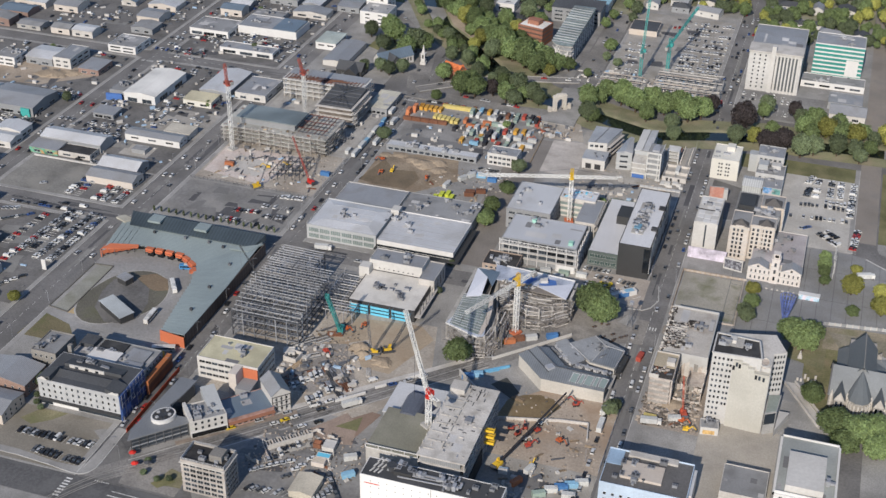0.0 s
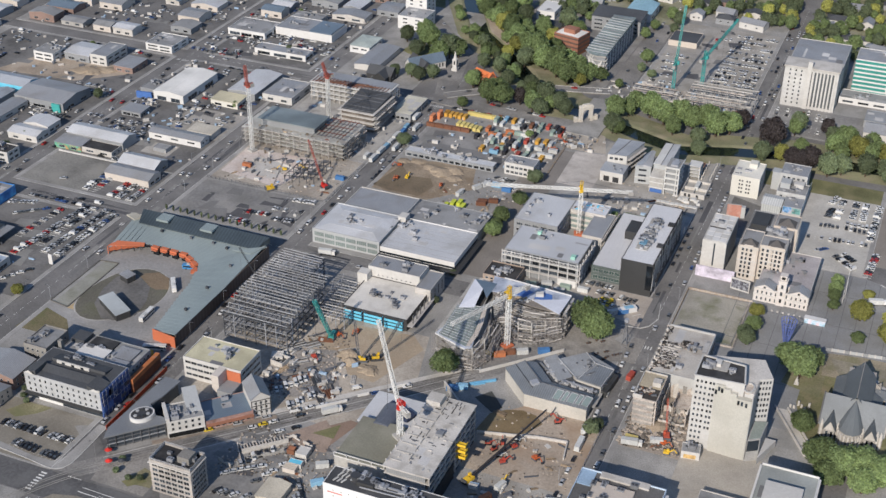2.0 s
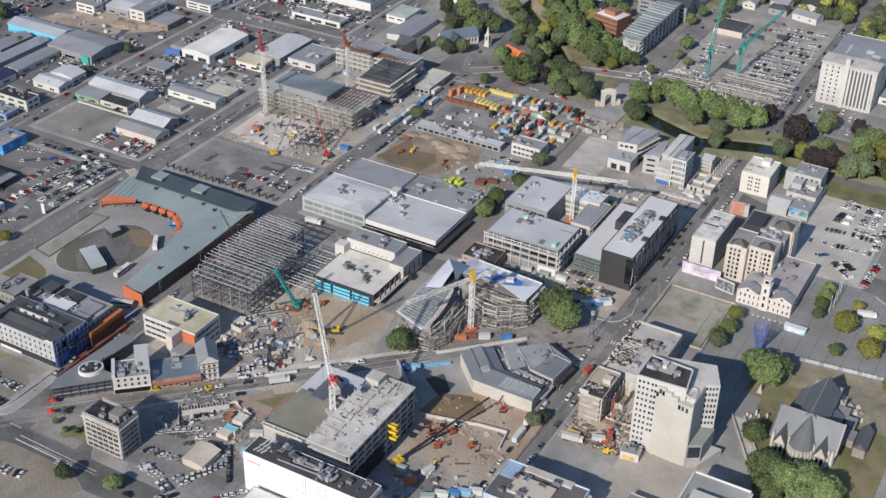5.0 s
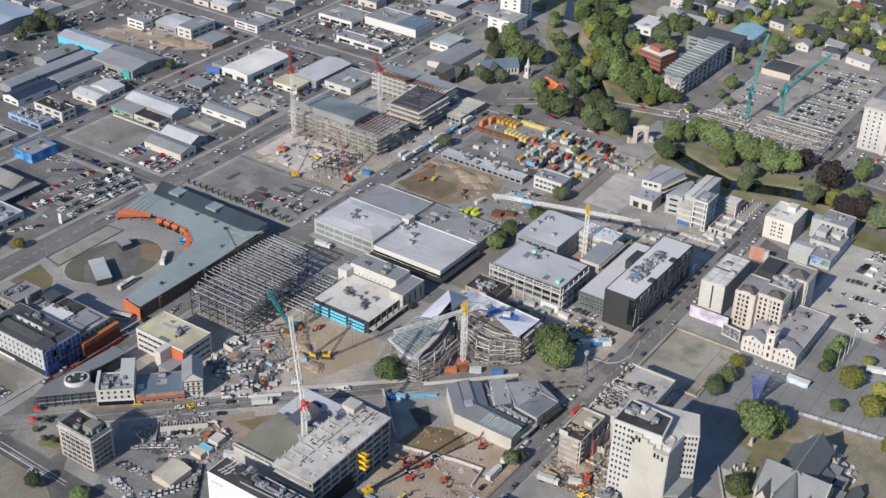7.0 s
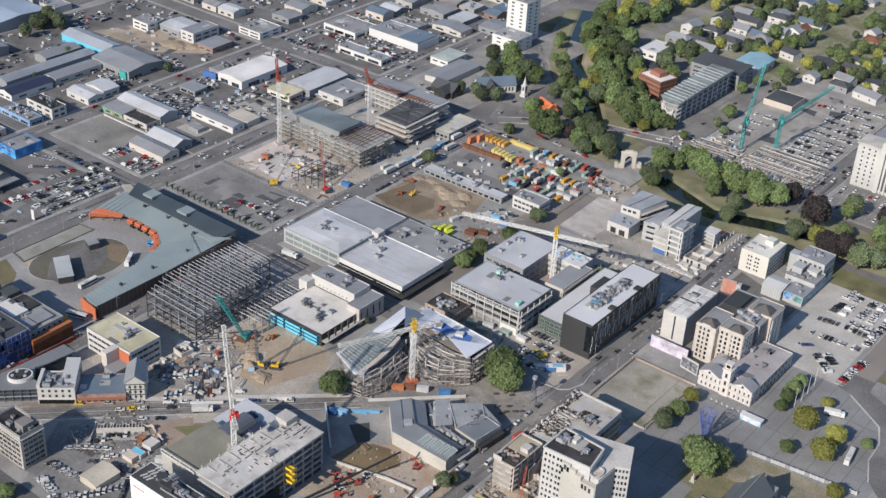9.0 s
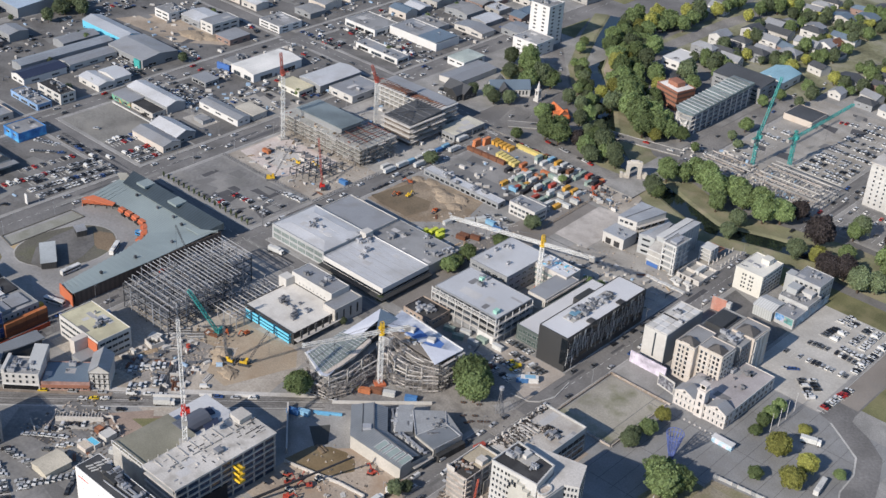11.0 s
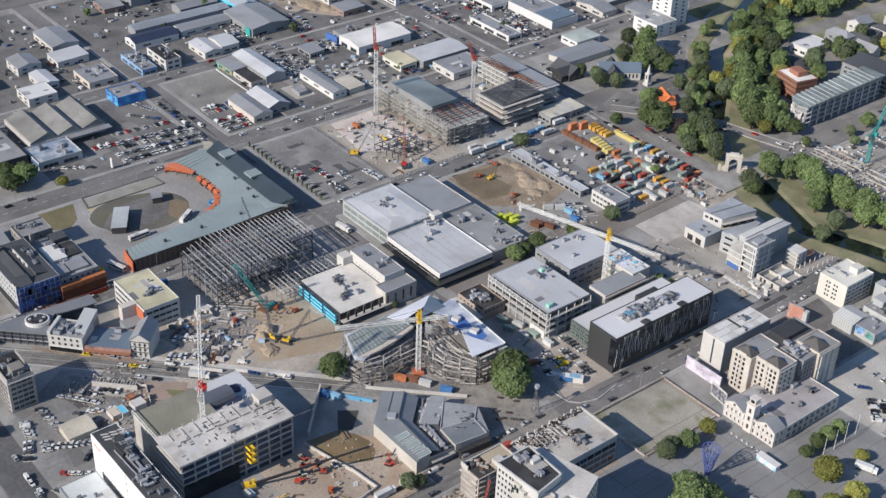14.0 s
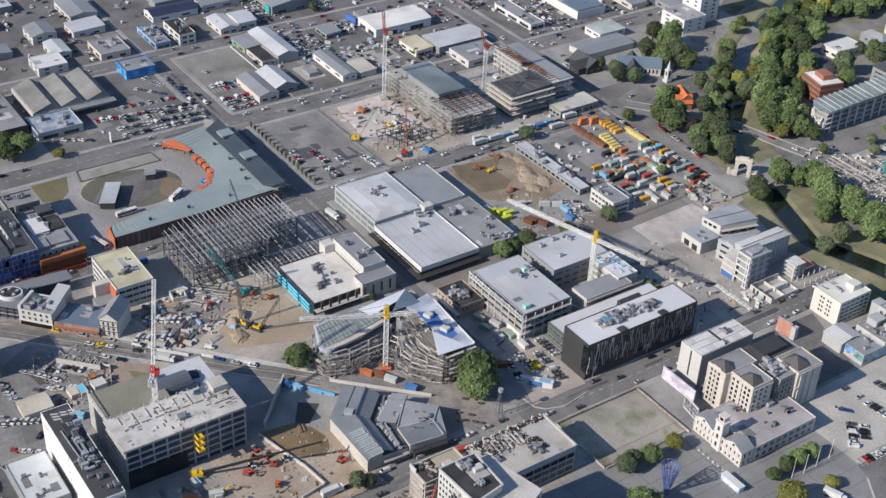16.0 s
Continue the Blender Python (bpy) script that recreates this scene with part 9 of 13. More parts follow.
def fan_building():
    r = thing("fan_roof_building", 75, -55, "low building with faceted grey zinc roofs spreading like a fan", "building", z=0.15)
    o = lambda pts: [(x - 75, y + 55) for x, y in pts]
    pale = mat("pale_render", (0.46, 0.44, 0.40), 0.8, vfine=0.12, stain=(0.34, 0.32, 0.29), stain_amount=0.4)
    zinc = mat("fan_zinc", (0.205, 0.222, 0.235), 0.45, seam=1.1, axis="X", bump=0.2, metal=0.25, vbig=0.15, vfine=0.12, stain=(0.29, 0.3, 0.31), stain_amount=0.5, stain_scale=0.12)
    deck = mat("fan_deck", (0.27, 0.282, 0.292), 0.6, vbig=0.15, vfine=0.15, stain=(0.22, 0.22, 0.22), stain_amount=0.5, stain_scale=0.15)
    # outer strip with the roof lights, its two halves, and the wall beneath
    for pts, zs in ((((48, -60), (63.5, -76), (69, -66.5), (55.5, -52.8)), (7.8, 7.6, 9.4, 9.6)), (((63.5, -76), (95, -75.8), (94.5, -68), (69, -66.5)), (7.6, 7.2, 9.2, 9.4))):
        q = o(pts)
        part("wall", Geo().prism(q, 0, 7, 0, [z - 0.3 for z in zs]), pale, r, "pale rendered wall")
        out = [(x * 1.012, y * 1.012) for x, y in q]
        part("roof", (lambda g: (slab(g, [(x, y, z - 0.25) for (x, y), z in zip(out, zs)], [(x, y, z) for (x, y), z in zip(out, zs)]), g)[1])(Geo()), zinc, r, "sloping zinc roof strip")
    # sunken middle deck with plant
    mid = o([(55.6, -52.6), (69, -66.3), (94.4, -67.8), (95.4, -55.6), (82.8, -53.6), (66, -39.5)])
    part("wall", Geo().prism(mid, 0, 5.2), pale, r, "pale rendered wall")
    # deck colour is near-black to hold the shade down in the gully
    part("deck_roof", Geo().prism(mid, 5.2, 5.5), mat("dark_gully", (0.075, 0.08, 0.088), 0.7, vbig=0.2, vfine=0.25, stain=(0.16, 0.165, 0.17), stain_amount=0.7, stain_scale=0.3), r, "sunken roof gully with shade in its dark colour")
    for pts, zs in ((((55.6, -52.6), (69, -66.3), (72.6, -61), (60.4, -48.2)), (9.3, 9.1, 6.9, 7.1)), (((69, -66.3), (94.4, -67.8), (94.9, -62.6), (72.6, -61)), (9.1, 8.9, 6.8, 6.9))):
        q = o(pts)
        part("inner_roof", (lambda g: (slab(g, [(x, y, z - 0.3) for (x, y), z in zip(q, zs)], [(x, y, z) for (x, y), z in zip(q, zs)]), g)[1])(Geo()), zinc, r, "inner zinc roof slope")
    for p, q in (((-19.5, 2.3, 9.7), (-6, -11.4, 9.5)), ((-6, -11.4, 9.5), (19.5, -12.9, 9.3)), ((-23.2, -1.2, 8.8), (-8.8, -16.2, 8.6))):
        part("roof_step", Geo().bar(p, q, 0.38), DKSTEEL, r, "dark step in the roof sheeting")
    # raised slope standing in the gully
    q, zs = o([(62.8, -43.3), (67.2, -37.4), (80.6, -52.4), (75.4, -58.9)]), (7.2, 7.0, 6.9, 7.1)
    part("wall", Geo().prism(q, 5.4, 6.6), DKSTEEL, r, "dark upstand wall")
    part("inner_roof", (lambda g: (slab(g, [(x, y, z - 0.3) for (x, y), z in zip(q, zs)], [(x, y, z) for (x, y), z in zip(q, zs)], True), g)[1])(Geo()), deck, r, "grey middle roof slope")
    for x, y, a in ((64.2, -45.6, -50), (66.6, -48.8, -50), (69.2, -52, -50), (71.6, -55, -48), (74.6, -57.6, -20), (79, -58.6, 0), (83.4, -58.8, -4), (87.6, -59.2, -4), (91.8, -59.3, 0), (72.4, -44.8, -50), (76.2, -49.4, -50)):
        part("plant_unit", Geo().box(-1.3, -0.55, 0, 0.2, 0.55, 1.5).box(0.4, -0.45, 0, 1.3, 0.45, 1.1).bar((-1.6, 0.9, 0.4), (1.8, 0.7, 0.4), 0.35), PALESTEEL, r, "pale roof plant", at=pose(x - 75, y + 55, 5.5, 0, 0, a))
    # right-hand wing
    wing = o([(69.6, -41), (81, -29.7), (97.6, -36.7), (96, -54.8), (83.1, -53.4)])
    part("wall", Geo().prism(wing, 0, 6.2), pale, r, "pale rendered wall")
    part("wing_roof", Geo().prism(wing, 6.2, 6.6, 0, [7.0, 6.8, 6.3, 6.3, 6.6]), deck, r, "pale grey wing roof")
    q = o([(83.3, -53.2), (90, -36.6), (97.4, -37.4), (95.9, -54.6)])
    part("wing_roof", (lambda g: (slab(g, [(x, y, z) for (x, y), z in zip(q, (6.75, 6.85, 6.5, 6.5))], [(x, y, z + 0.2) for (x, y), z in zip(q, (6.75, 6.85, 6.5, 6.5))], True), g)[1])(Geo()), zinc, r, "zinc lower slope of the wing")
    part("shop_front", Geo().prism(o([(96.2, -54), (98.8, -54), (100.4, -37.5), (97.8, -37)]), 0, 3.4), DARK, r, "dark low shop front")
    part("canopy", Geo().prism(o([(95.2, -68), (97, -68), (97.4, -55.8), (95.6, -55.6)]), 3.2, 3.5), CONC, r, "pale veranda")
    glass = mat("skylight_glass", (0.2, 0.25, 0.245), 0.3, vfine=0.12)
    for k, wide in enumerate((1.5, 0.8, 1.6, 0.8, 1.5)):
        light = part("skylight", Geo().box(-wide, -3.0, 0, wide, 2.9, 0.25), glass, r, "greenish roof light", at=pose(4.4 + 3.6 * k, -16.6 + 0.1 * k, 8.5 - 0.02 * k, 11, 0, -8))
        part("frame", Geo().box(-wide - 0.3, -3.3, 0, -wide, 3.2, 0.4).box(wide, -3.3, 0, wide + 0.3, 3.2, 0.4).box(-wide, 2.9, 0, wide, 3.2, 0.4), PALESTEEL, light, "pale skylight edging")
    # bent ducts and edge cappings on the wing
    for x, y in ((84.4, -37.6), (85.4, -41.2)):
        bend = Geo()
        run = [(x - 75 + 1.5 * math.cos(t), y + 55 + 1.1 * math.sin(t), 7.4) for t in (0.35 * j - 1.2 for j in range(11))]
        for p, q in zip(run, run[1:]):
            bend.bar(p, q, 0.5)
        part("bent_duct", bend, DKSTEEL, r, "curved dark roof duct")
    for p, q in (((88, -37.4, 7.1), (98, -38.6, 6.8)), ((81, -30, 7.0), (88, -37.4, 7.1)), ((98, -38.6, 6.8), (96, -54.6, 6.8)), ((70, -41.2, 7.2), (83, -53.2, 7.0)), ((88, -37.4, 7.15), (84, -52.8, 7.1))):
        part("capping", Geo().bar((p[0] - 75, p[1] + 55, p[2]), (q[0] - 75, q[1] + 55, q[2]), 0.35), PALESTEEL, r, "pale edge capping")
    part("side_vent", Geo().box(0, -0.3, 0, 5.4, 0.3, 0.5), DKSTEEL, r, "dark ridge vent", at=pose(11.5, 6.2, 6.9, 0, 0, 52))
    part("roof_hatch", Geo().box(-2, -1.6, 0, 2, 1.6, 1.6), STEEL, r, "square roof plant box", at=pose(-9, -13, 8.6, 0, 0, 45))
    for k in range(18):
        t = rng.random()
        if k % 3:
            (ax, ay), (bx, by) = ((63, -46), (76, -58)) if k % 2 else ((77, -58.5), (93, -58.5))
        else:
            (ax, ay), (bx, by) = (64, -44), (80, -54)
        part("roof_unit", unit_mesh(k % 3), None, r, at=sized(pose(ax + (bx - ax) * t - 75 + rng.uniform(-1.3, 1.3), ay + (by - ay) * t + 55 + rng.uniform(-1.3, 1.3), 5.5, 0, 0, rng.choice((45, 135, -35))), rng.uniform(0.6, 1.05)))
    part("duct", Geo().bar((-13, 8, 6.4), (-3, 0, 6.4), 0.8), STEEL, r, "silver roof duct")
    part("duct", Geo().bar((-2, -1, 6.4), (17, -3.5, 6.4), 0.8), STEEL, r, "silver roof duct")
    for k in range(9):
        part("roof_vent", unit_mesh(2), None, r, at=sized(pose(-75 + rng.uniform(78, 92), 55 + rng.uniform(-48, -37), 6.8), 0.8))
    solid("site_wall", Geo().box(0, 0, 0, 48.4, 0.3, 1.8), OFFWHITE, "white site hoarding behind the fan-roofed building", "hoarding", at=pose(33.8, -59.2, 0.15, 0, 0, 45.9))


fan_building()


OCHREP = mat("pale_orange_panel", (0.5, 0.33, 0.14), 0.8, vbig=0.3, big=0.4)
TOWERW = mat("greyish_white_tower", (0.46, 0.456, 0.443), 0.75, vbig=0.06, vfine=0.08, stain=(0.39, 0.38, 0.365), stain_amount=0.4, stain_scale=0.1)


def tower():
    r = thing("white_tower", 141, -72, "eleven-storey white tower with rows of small windows", "office tower", z=0.16)
    o = lambda pts: [(x - 141, y + 72) for x, y in pts]
    main = o([(143.5, -73.5), (166, -72), (163.5, -57.5), (143.5, -56.5)])
    wing = o([(143, -56), (163.8, -57), (166.3, -71.5), (170.5, -72), (170.9, -59.8), (176.6, -56.6), (170.4, -43.2), (143, -50)])
    part("wall", Geo().prism(main, 0, 40), TOWERW, r, "white rendered wall")
    part("wing_wall", Geo().prism(wing, 0, 36), TOWERW, r, "white angled wing")
    part("wing_roof", Geo().prism(wing, 36, 36.3), PALECONC, r, "pale wing roof")
    beige = mat("beige_render", (0.425, 0.415, 0.375), 0.85, vbig=0.1, vfine=0.1, stain=(0.38, 0.37, 0.33), stain_amount=0.6, stain_scale=0.1)
    for x0, x1, y0, h in ((153.5, 157.5, -74.0, 38.4), (157.5, 160.5, -74.2, 37.0), (160.5, 163.5, -74.4, 35.6), (163.5, 170.5, -74.6, 33.6)):
        part("blank_wall", Geo().box(*o([(x0, y0)])[0], 0, *o([(x1, -71.8)])[0], h), beige, r, "blank beige front wall")
    for x, z in ((155.2, 35.2), (156.6, 34.6), (164.6, 30.4), (166.2, 30.2), (168.2, 29.8), (153.9, 33.2)):
        part("window", window_mesh(1.1, 2.4, DKSTEEL, GLASS), None, r, at=pose(*o([(x, -74.15 if x < 160 else -74.6)])[0], z))
    rim = [(26.6 + 2.3 * math.cos(a), 3.4 + 3.6 * math.sin(a)) for a in (2 * math.pi * k / 14 for k in range(14))]
    part("roof_terrace", Geo().prism(rim, 35.6, 36.5), BRUIN, r, "grey round-ended roof terrace")
    curb = Geo()
    for a, b in zip(rim, rim[1:] + rim[:1]):
        curb.bar((*a, 36.9), (*b, 36.9), 0.7)
    part("terrace_parapet", curb, TOWERW, r, "white curved parapet")
    strip = mat("grey_side_render", (0.33, 0.33, 0.325), 0.85, vbig=0.12, vfine=0.14, stain=(0.25, 0.245, 0.235), stain_amount=0.6, stain_scale=0.15)
    part("side_wall", Geo().prism(o([(170.5, -74.4), (170.9, -74.4), (171.2, -60), (170.8, -59.9)]), 0, 35.4), strip, r, "blank grey side wall")
    part("podium", Geo().prism(o([(171.2, -75), (176.6, -71.6), (177.6, -57.6), (171.4, -59.4)]), 0, 12.5), strip, r, "grey side block")
    part("low_podium", Geo().prism(o([(176.7, -75.4), (182.6, -58.9), (177.7, -59)]), 0, 4), TOWERW, r, "low white side block")
    part("podium_roof", Geo().prism(o([(171.7, -74.1), (176.2, -71.2), (177.1, -58.2), (171.9, -59.8)]), 12.5, 12.7), mat("grey_green_membrane", (0.24, 0.275, 0.255), 0.8, vfine=0.15), r, "grey-green side roof")
    part("glazing", Geo().prism(o([(171.5, -75.2), (176.2, -72.2), (176.2, -71.8), (171.5, -74.6)]), 6.0, 11.8), GLASS, r, "dark corner glazing")
    for a, b in zip(main, main[1:] + main[:1]):
        part("parapet", Geo().bar((*a, 40.35), (*b, 40.35), 0.7), TOWERW, r, "white parapet")
    part("roof", Geo().prism([(x * 0.96 + 0.5, y * 0.96 + 0.3) for x, y in main], 40.0, 40.15), BLACKM, r, "black membrane roof")
    part("roof_pad", Geo().box(8.5, 6.5, 40.15, 15.5, 14, 40.35), CONC, r, "pale plant pad")
    part("plant_box", Geo().box(9, 9, 40.3, 12, 13, 42), OFFWHITE, r, "off-white plant box")
    roof_units(r, 4, 1.5, 20, 13, 40.35, 5)
    for k in range(12):
        part("string_course", Geo().bar((2.4, -1.56, 1.2 + 3.2 * k), (12.4, -0.9, 1.2 + 3.2 * k), 0.14), PALECONC, r, "thin floor line")
        for c in range(3):
            part("window", window_mesh(0.95, 1.3, DKSTEEL, GLASS), None, r, at=pose(4.0 + 1.9 * c, -1.53 + 0.0667 * (1.5 + 1.9 * c), 1.8 + 3.2 * k))
        for c in range(2 if k > 2 else 0):
            part("window", window_mesh(0.95, 1.3, DKSTEEL, GLASS), None, r, at=pose(9.9 + 1.5 * c, -1.14 + 0.1 * c, 1.8 + 3.2 * k))
        if 3 < k < 11:
            a = math.degrees(math.atan2(13.4, -6.2))
            for c in range(5):
                x, y = o([(175.9 - 1.05 * c, -54.9 + 2.27 * c)])[0]
                part("window", window_mesh(1.0, 1.4, DKSTEEL, GLASS), None, r, at=pose(x, y, 1.8 + 3.2 * k, 0, 0, a))
            a = math.degrees(math.atan2(3.2, 5.7))
            for c in range(4):
                x, y = o([(171.6 + 1.32 * c, -59.45 + 0.74 * c)])[0]
                part("window", window_mesh(0.85, 1.5, DKSTEEL, GLASS), None, r, at=pose(x, y, 1.6 + 3.2 * k, 0, 0, a))
    hut = building("site_hut", "white site hut with an orange panel at the tower's foot", 143.5, -84, 152, -77, 4.2, OFFWHITE, GREYM, 1, (3, 2), (1.2, 1.1), 1.4, 3, "r", par=0.3, units=3, rz=8, category="hut")
    part("orange_panel", Geo().box(1.2, -0.1, 0.4, 6.8, 0.02, 2.6), OCHREP, hut, "pale orange wall panel")
    b = building("broken_podium", "stripped concrete block with pale broken roof slabs", 116, -40, 139.5, 2, 13.4, PALEGREY, mat("broken_slab", (0.46, 0.435, 0.4), 0.9, vbig=0.15, vfine=0.2, stain=(0.3, 0.27, 0.24), stain_amount=0.8, stain_scale=0.12), 3, (6, 9), (3.6, 2.2), 1.2, 3.2, "r", par=0.3, units=4)
    # holes are near-black sheets on the roof, their shade put into the colour
    hole = mat("dark_roof_void", (0.05, 0.045, 0.042), 0.9, vbig=0.3, vfine=0.3)
    for x0, y0, x1, y1 in ((2.5, 12, 9, 14), (3, 16, 10.5, 18.2), (2.2, 20.4, 9.5, 22.6), (3.4, 24.8, 10.6, 26.6), (8, 7, 12.5, 10.5), (1.5, 5, 6, 8.5), (12.6, 25, 17.5, 26.2)):
        part("roof_void", Geo().box(x0, y0, 13.0, x1, y1, 13.14), hole, b, "near-black sheet painted as a hole in the broken roof")
    for k in range(7):
        part("roof_beam", Geo().box(0, 0, 0, 8.4 - (k * 5) % 3, 0.7, 0.7), PALECONC, b, "exposed pale roof beam", at=pose(2.0 + 0.2 * (k % 3), 11 + 2.15 * k, 13.1, 0, 0, (k * 7) % 5 - 2))
    for k in range(26):
        part("slab_fragment", Geo().box(0, 0, 0, rng.uniform(0.5, 2.2), rng.uniform(0.2, 0.8), rng.uniform(0.2, 0.7)), (PALECONC, CONC, DKSTEEL, STONE)[k % 4], b, "broken concrete", at=pose(rng.uniform(2, 14), rng.uniform(4, 28), 13.2, 0, 0, rng.uniform(0, 90)))
    torn, q = Geo(), random.Random(41)
    for k in range(420):
        x, y = q.choice(((q.uniform(0.5, 9.5), q.uniform(4, 27)), (q.uniform(1.5, 7), q.uniform(9, 19)), (q.uniform(9, 17), q.uniform(24, 31)), (q.uniform(-0.3, 1.4), q.uniform(0, 41))))
        w, d, a = q.uniform(0.25, 1.5), q.uniform(0.15, 0.6), q.uniform(0, 3.1)
        c, s = math.cos(a), math.sin(a)
        torn.prism([(x + c * u - s * v, y + s * u + c * v) for u, v in ((-w, -d), (w, -d), (w, d), (-w, d))], 13.1, 13.2, k % 4 if k % 3 else 3, [13.2 + q.uniform(0.0, 0.8) for _ in range(4)])
    heap = part("broken_roof", torn, [PALECONC, BRUIN, STONE, hole], b, "torn concrete and pieces painted dark as gaps of the broken roof")
    heap["kind"] = "stuff"
    for k in range(10):
        part("column_stub", Geo().box(-0.4, 0.3 + 4.4 * k, 12.6, 0.4, 1.0 + 4.4 * k, 14.4 + 0.5 * (k % 3)), PALECONC, b, "broken column stub")
    part("edge_wall", Geo().box(23.4, -0.2, 0, 23.9, 42, 14.2).box(0, 41.6, 0, 23.9, 42.2, 14.2), PALEGREY, b, "pale parapet wall")
    windows(b, 23.9, 42, 3, 1.2, 3.6, (0, 9), 3.8, 2.4, "r", DKSTEEL, GLASS, 2)
    # stripped block: a closed front of panels, open floors at the side, a gutted shell behind
    c = thing("stripped_block", 115, -67.5, "four-storey stripped concrete block with grey panel front", "ruined building", z=0.15)
    panel = mat("grimy_panel", (0.3, 0.285, 0.265), 0.88, vbig=0.15, vfine=0.22, stain=(0.2, 0.185, 0.17), stain_amount=0.7, stain_scale=0.25)
    for k in range(5):
        z = 3.05 * (k + 1)
        part("floor_slab", Geo().box(0, 0, z - 0.35, 11.4, 22, z), BRUIN, c, "stained floor slab")
        part("panel", Geo().box(0.4, -0.15, z - 2.9, 10.2, 0.1, z - 1.2), panel, c, "grimy front panel")
        part("spandrel", Geo().box(0.2, -0.05, z - 1.2, 10.4, 0.15, z - 0.3), BRUIN, c, "pale spandrel strip")
        part("inner_wall", Geo().box(0.3, 0.4, z - 3.0, 9.6, 21.6, z - 0.4), GREYW, c, "dark inner wall")
        for j in range(5):
            part("column", Geo().box(10.8, 0.1 + 5.3 * j, z - 3.05, 11.4, 0.7 + 5.3 * j, z - 0.35), BRUIN, c)
    part("roof_deck", Geo().box(0.3, 10, 15.25, 11, 21.8, 15.45), mat("tan_deck", (0.37, 0.32, 0.24), 0.9, vfine=0.2), c, "tan roof deck")
    # flat sheet on the roof; the pit's shade is only its colour
    part("roof_pit", Geo().box(0.4, 0.6, 15.25, 11, 9.8, 15.35), hole, c, "near-black sheet painted as an open roof pit")
    part("parapet", Geo().box(-0.2, -0.2, 15.2, 4.4, 0.3, 17.4).box(-0.2, 0.3, 15.2, 0.3, 22, 16.2).box(-0.2, 21.6, 15.2, 11.4, 22.1, 16.2), PALECONC, c, "pale broken parapet")
    part("stair_head", Geo().box(6.4, 11.5, 15.4, 10.4, 15.5, 17.8), PALECONC, c, "pale stair head")
    for k in range(16):
        part("slab_fragment", Geo().box(0, 0, 0, rng.uniform(0.6, 3), rng.uniform(0.3, 1), rng.uniform(0.3, 1.1)), (PALECONC, BRUIN, RUST, DKSTEEL)[k % 4], c, "broken concrete", at=pose(rng.uniform(0.6, 8), rng.uniform(1, 9), 15.35, 0, 0, rng.uniform(0, 90)))
    d = thing("gutted_shell", 127, -64, "roofless shell of broken walls heaped with rubble", "ruin", z=0.15)
    q = random.Random(14)
    for ax, ay, bx, by, h in ((0, 24, 13, 24, 9), (13, 24, 13, 2, 7.5), (0, 2, 13, 2, 2.2), (0, 24, 0, 8, 10), (5, 24, 5, 10, 6.5), (0, 12, 13, 12, 4)):
        n = round(math.hypot(bx - ax, by - ay) / 2)
        for k in range(n):
            h0, h1 = h * q.uniform(0.55, 1.05), h * q.uniform(0.55, 1.05)
            part("wall_stub", Geo().prism(rect(0, -0.22, 2.0, 0.22), 0, 1, 0, [h0, h1, h1, h0]), (BRUIN, PALECONC, BRUIN, STONE)[k % 4], d, "broken wall", at=pose(ax + (bx - ax) * k / n, ay + (by - ay) * k / n, 0, 0, 0, math.degrees(math.atan2(by - ay, bx - ax))))
    part("floor_slab", Geo().prism(rect(5, 12, 13, 24), 3.4, 3.9, 0, [2.2, 3.9, 4.4, 3.4]), BRUIN, d, "tilted floor slab")
    for k in range(60):
        part("slab_fragment", Geo().prism(rect(0, 0, q.uniform(0.5, 2.6), q.uniform(0.3, 1.3)), 0, 1, 0, [q.uniform(0.2, 1.2) for _ in range(4)]), (PALECONC, BRUIN, STONE, BRUIN, DKSTEEL, PINKST)[k % 6], d, "broken concrete", at=pose(q.uniform(0.4, 12), q.uniform(-3, 23), 0, 0, 0, q.uniform(0, 90)))
    e = building("square_classical_building", "white classical block with stepped flat roof", 181, -134, 206, -94, 17.5, WHITE, mat("grey_green_roof", (0.3, 0.32, 0.31), 0.8, vfine=0.1), 3, (6, 9), (1.5, 2.4), 2, 5, "frbl", par=1.0)
    part("upper_block", Geo().box(4, 2, 16.5, 20, 26, 20), OFFWHITE, e, "white upper block")
    part("cornice", Geo().box(-0.8, -0.8, 15.4, 25.8, 0, 16.2).box(25, -0.8, 15.4, 25.8, 40.8, 16.2).box(-0.8, 40, 15.4, 25.8, 40.8, 16.2).box(-0.8, -0.8, 15.4, 0, 40.8, 16.2), WHITE, e, "projecting white cornice")
    roof_units(e, 14, 2, 22, 30, 17, 6)
    f = building("pastel_shops", "row of pale blue and cream shops with roof clutter", 108, -150, 146, -125.5, 15, PASTEL, mat("clutter_roof", (0.12, 0.118, 0.118), 0.85, vfine=0.2), 3, (10, 0), (1.3, 1.4), 1.4, 3.4, "f", par=0.7, units=16)
    part("upper_block", Geo().box(8, 6, 14, 26, 17, 15.6), PINKST, f, "pinkish upper block")
    part("rear_strip", Geo().box(9, 21, 14, 31, 24.6, 15.4), PALECONC, f, "grey rear roof strip")
    part("pale_roof", Geo().box(0.4, 14, 14, 7, 24, 14.6), LBLUEP, f, "pale blue roof sheet")
    part("end_block", Geo().box(32, 6, 0, 39.5, 24, 12), CREAM, f, "cream end house")
    part("end_roof", Geo().box(32, 6, 12, 39.5, 24, 12.4), ROOFW, f, "white end roof")
    building("yard_office", "low grey garage with flat roof", 158, -128, 178, -108, 5.5, PALECONC, GREYM, par=0.4)
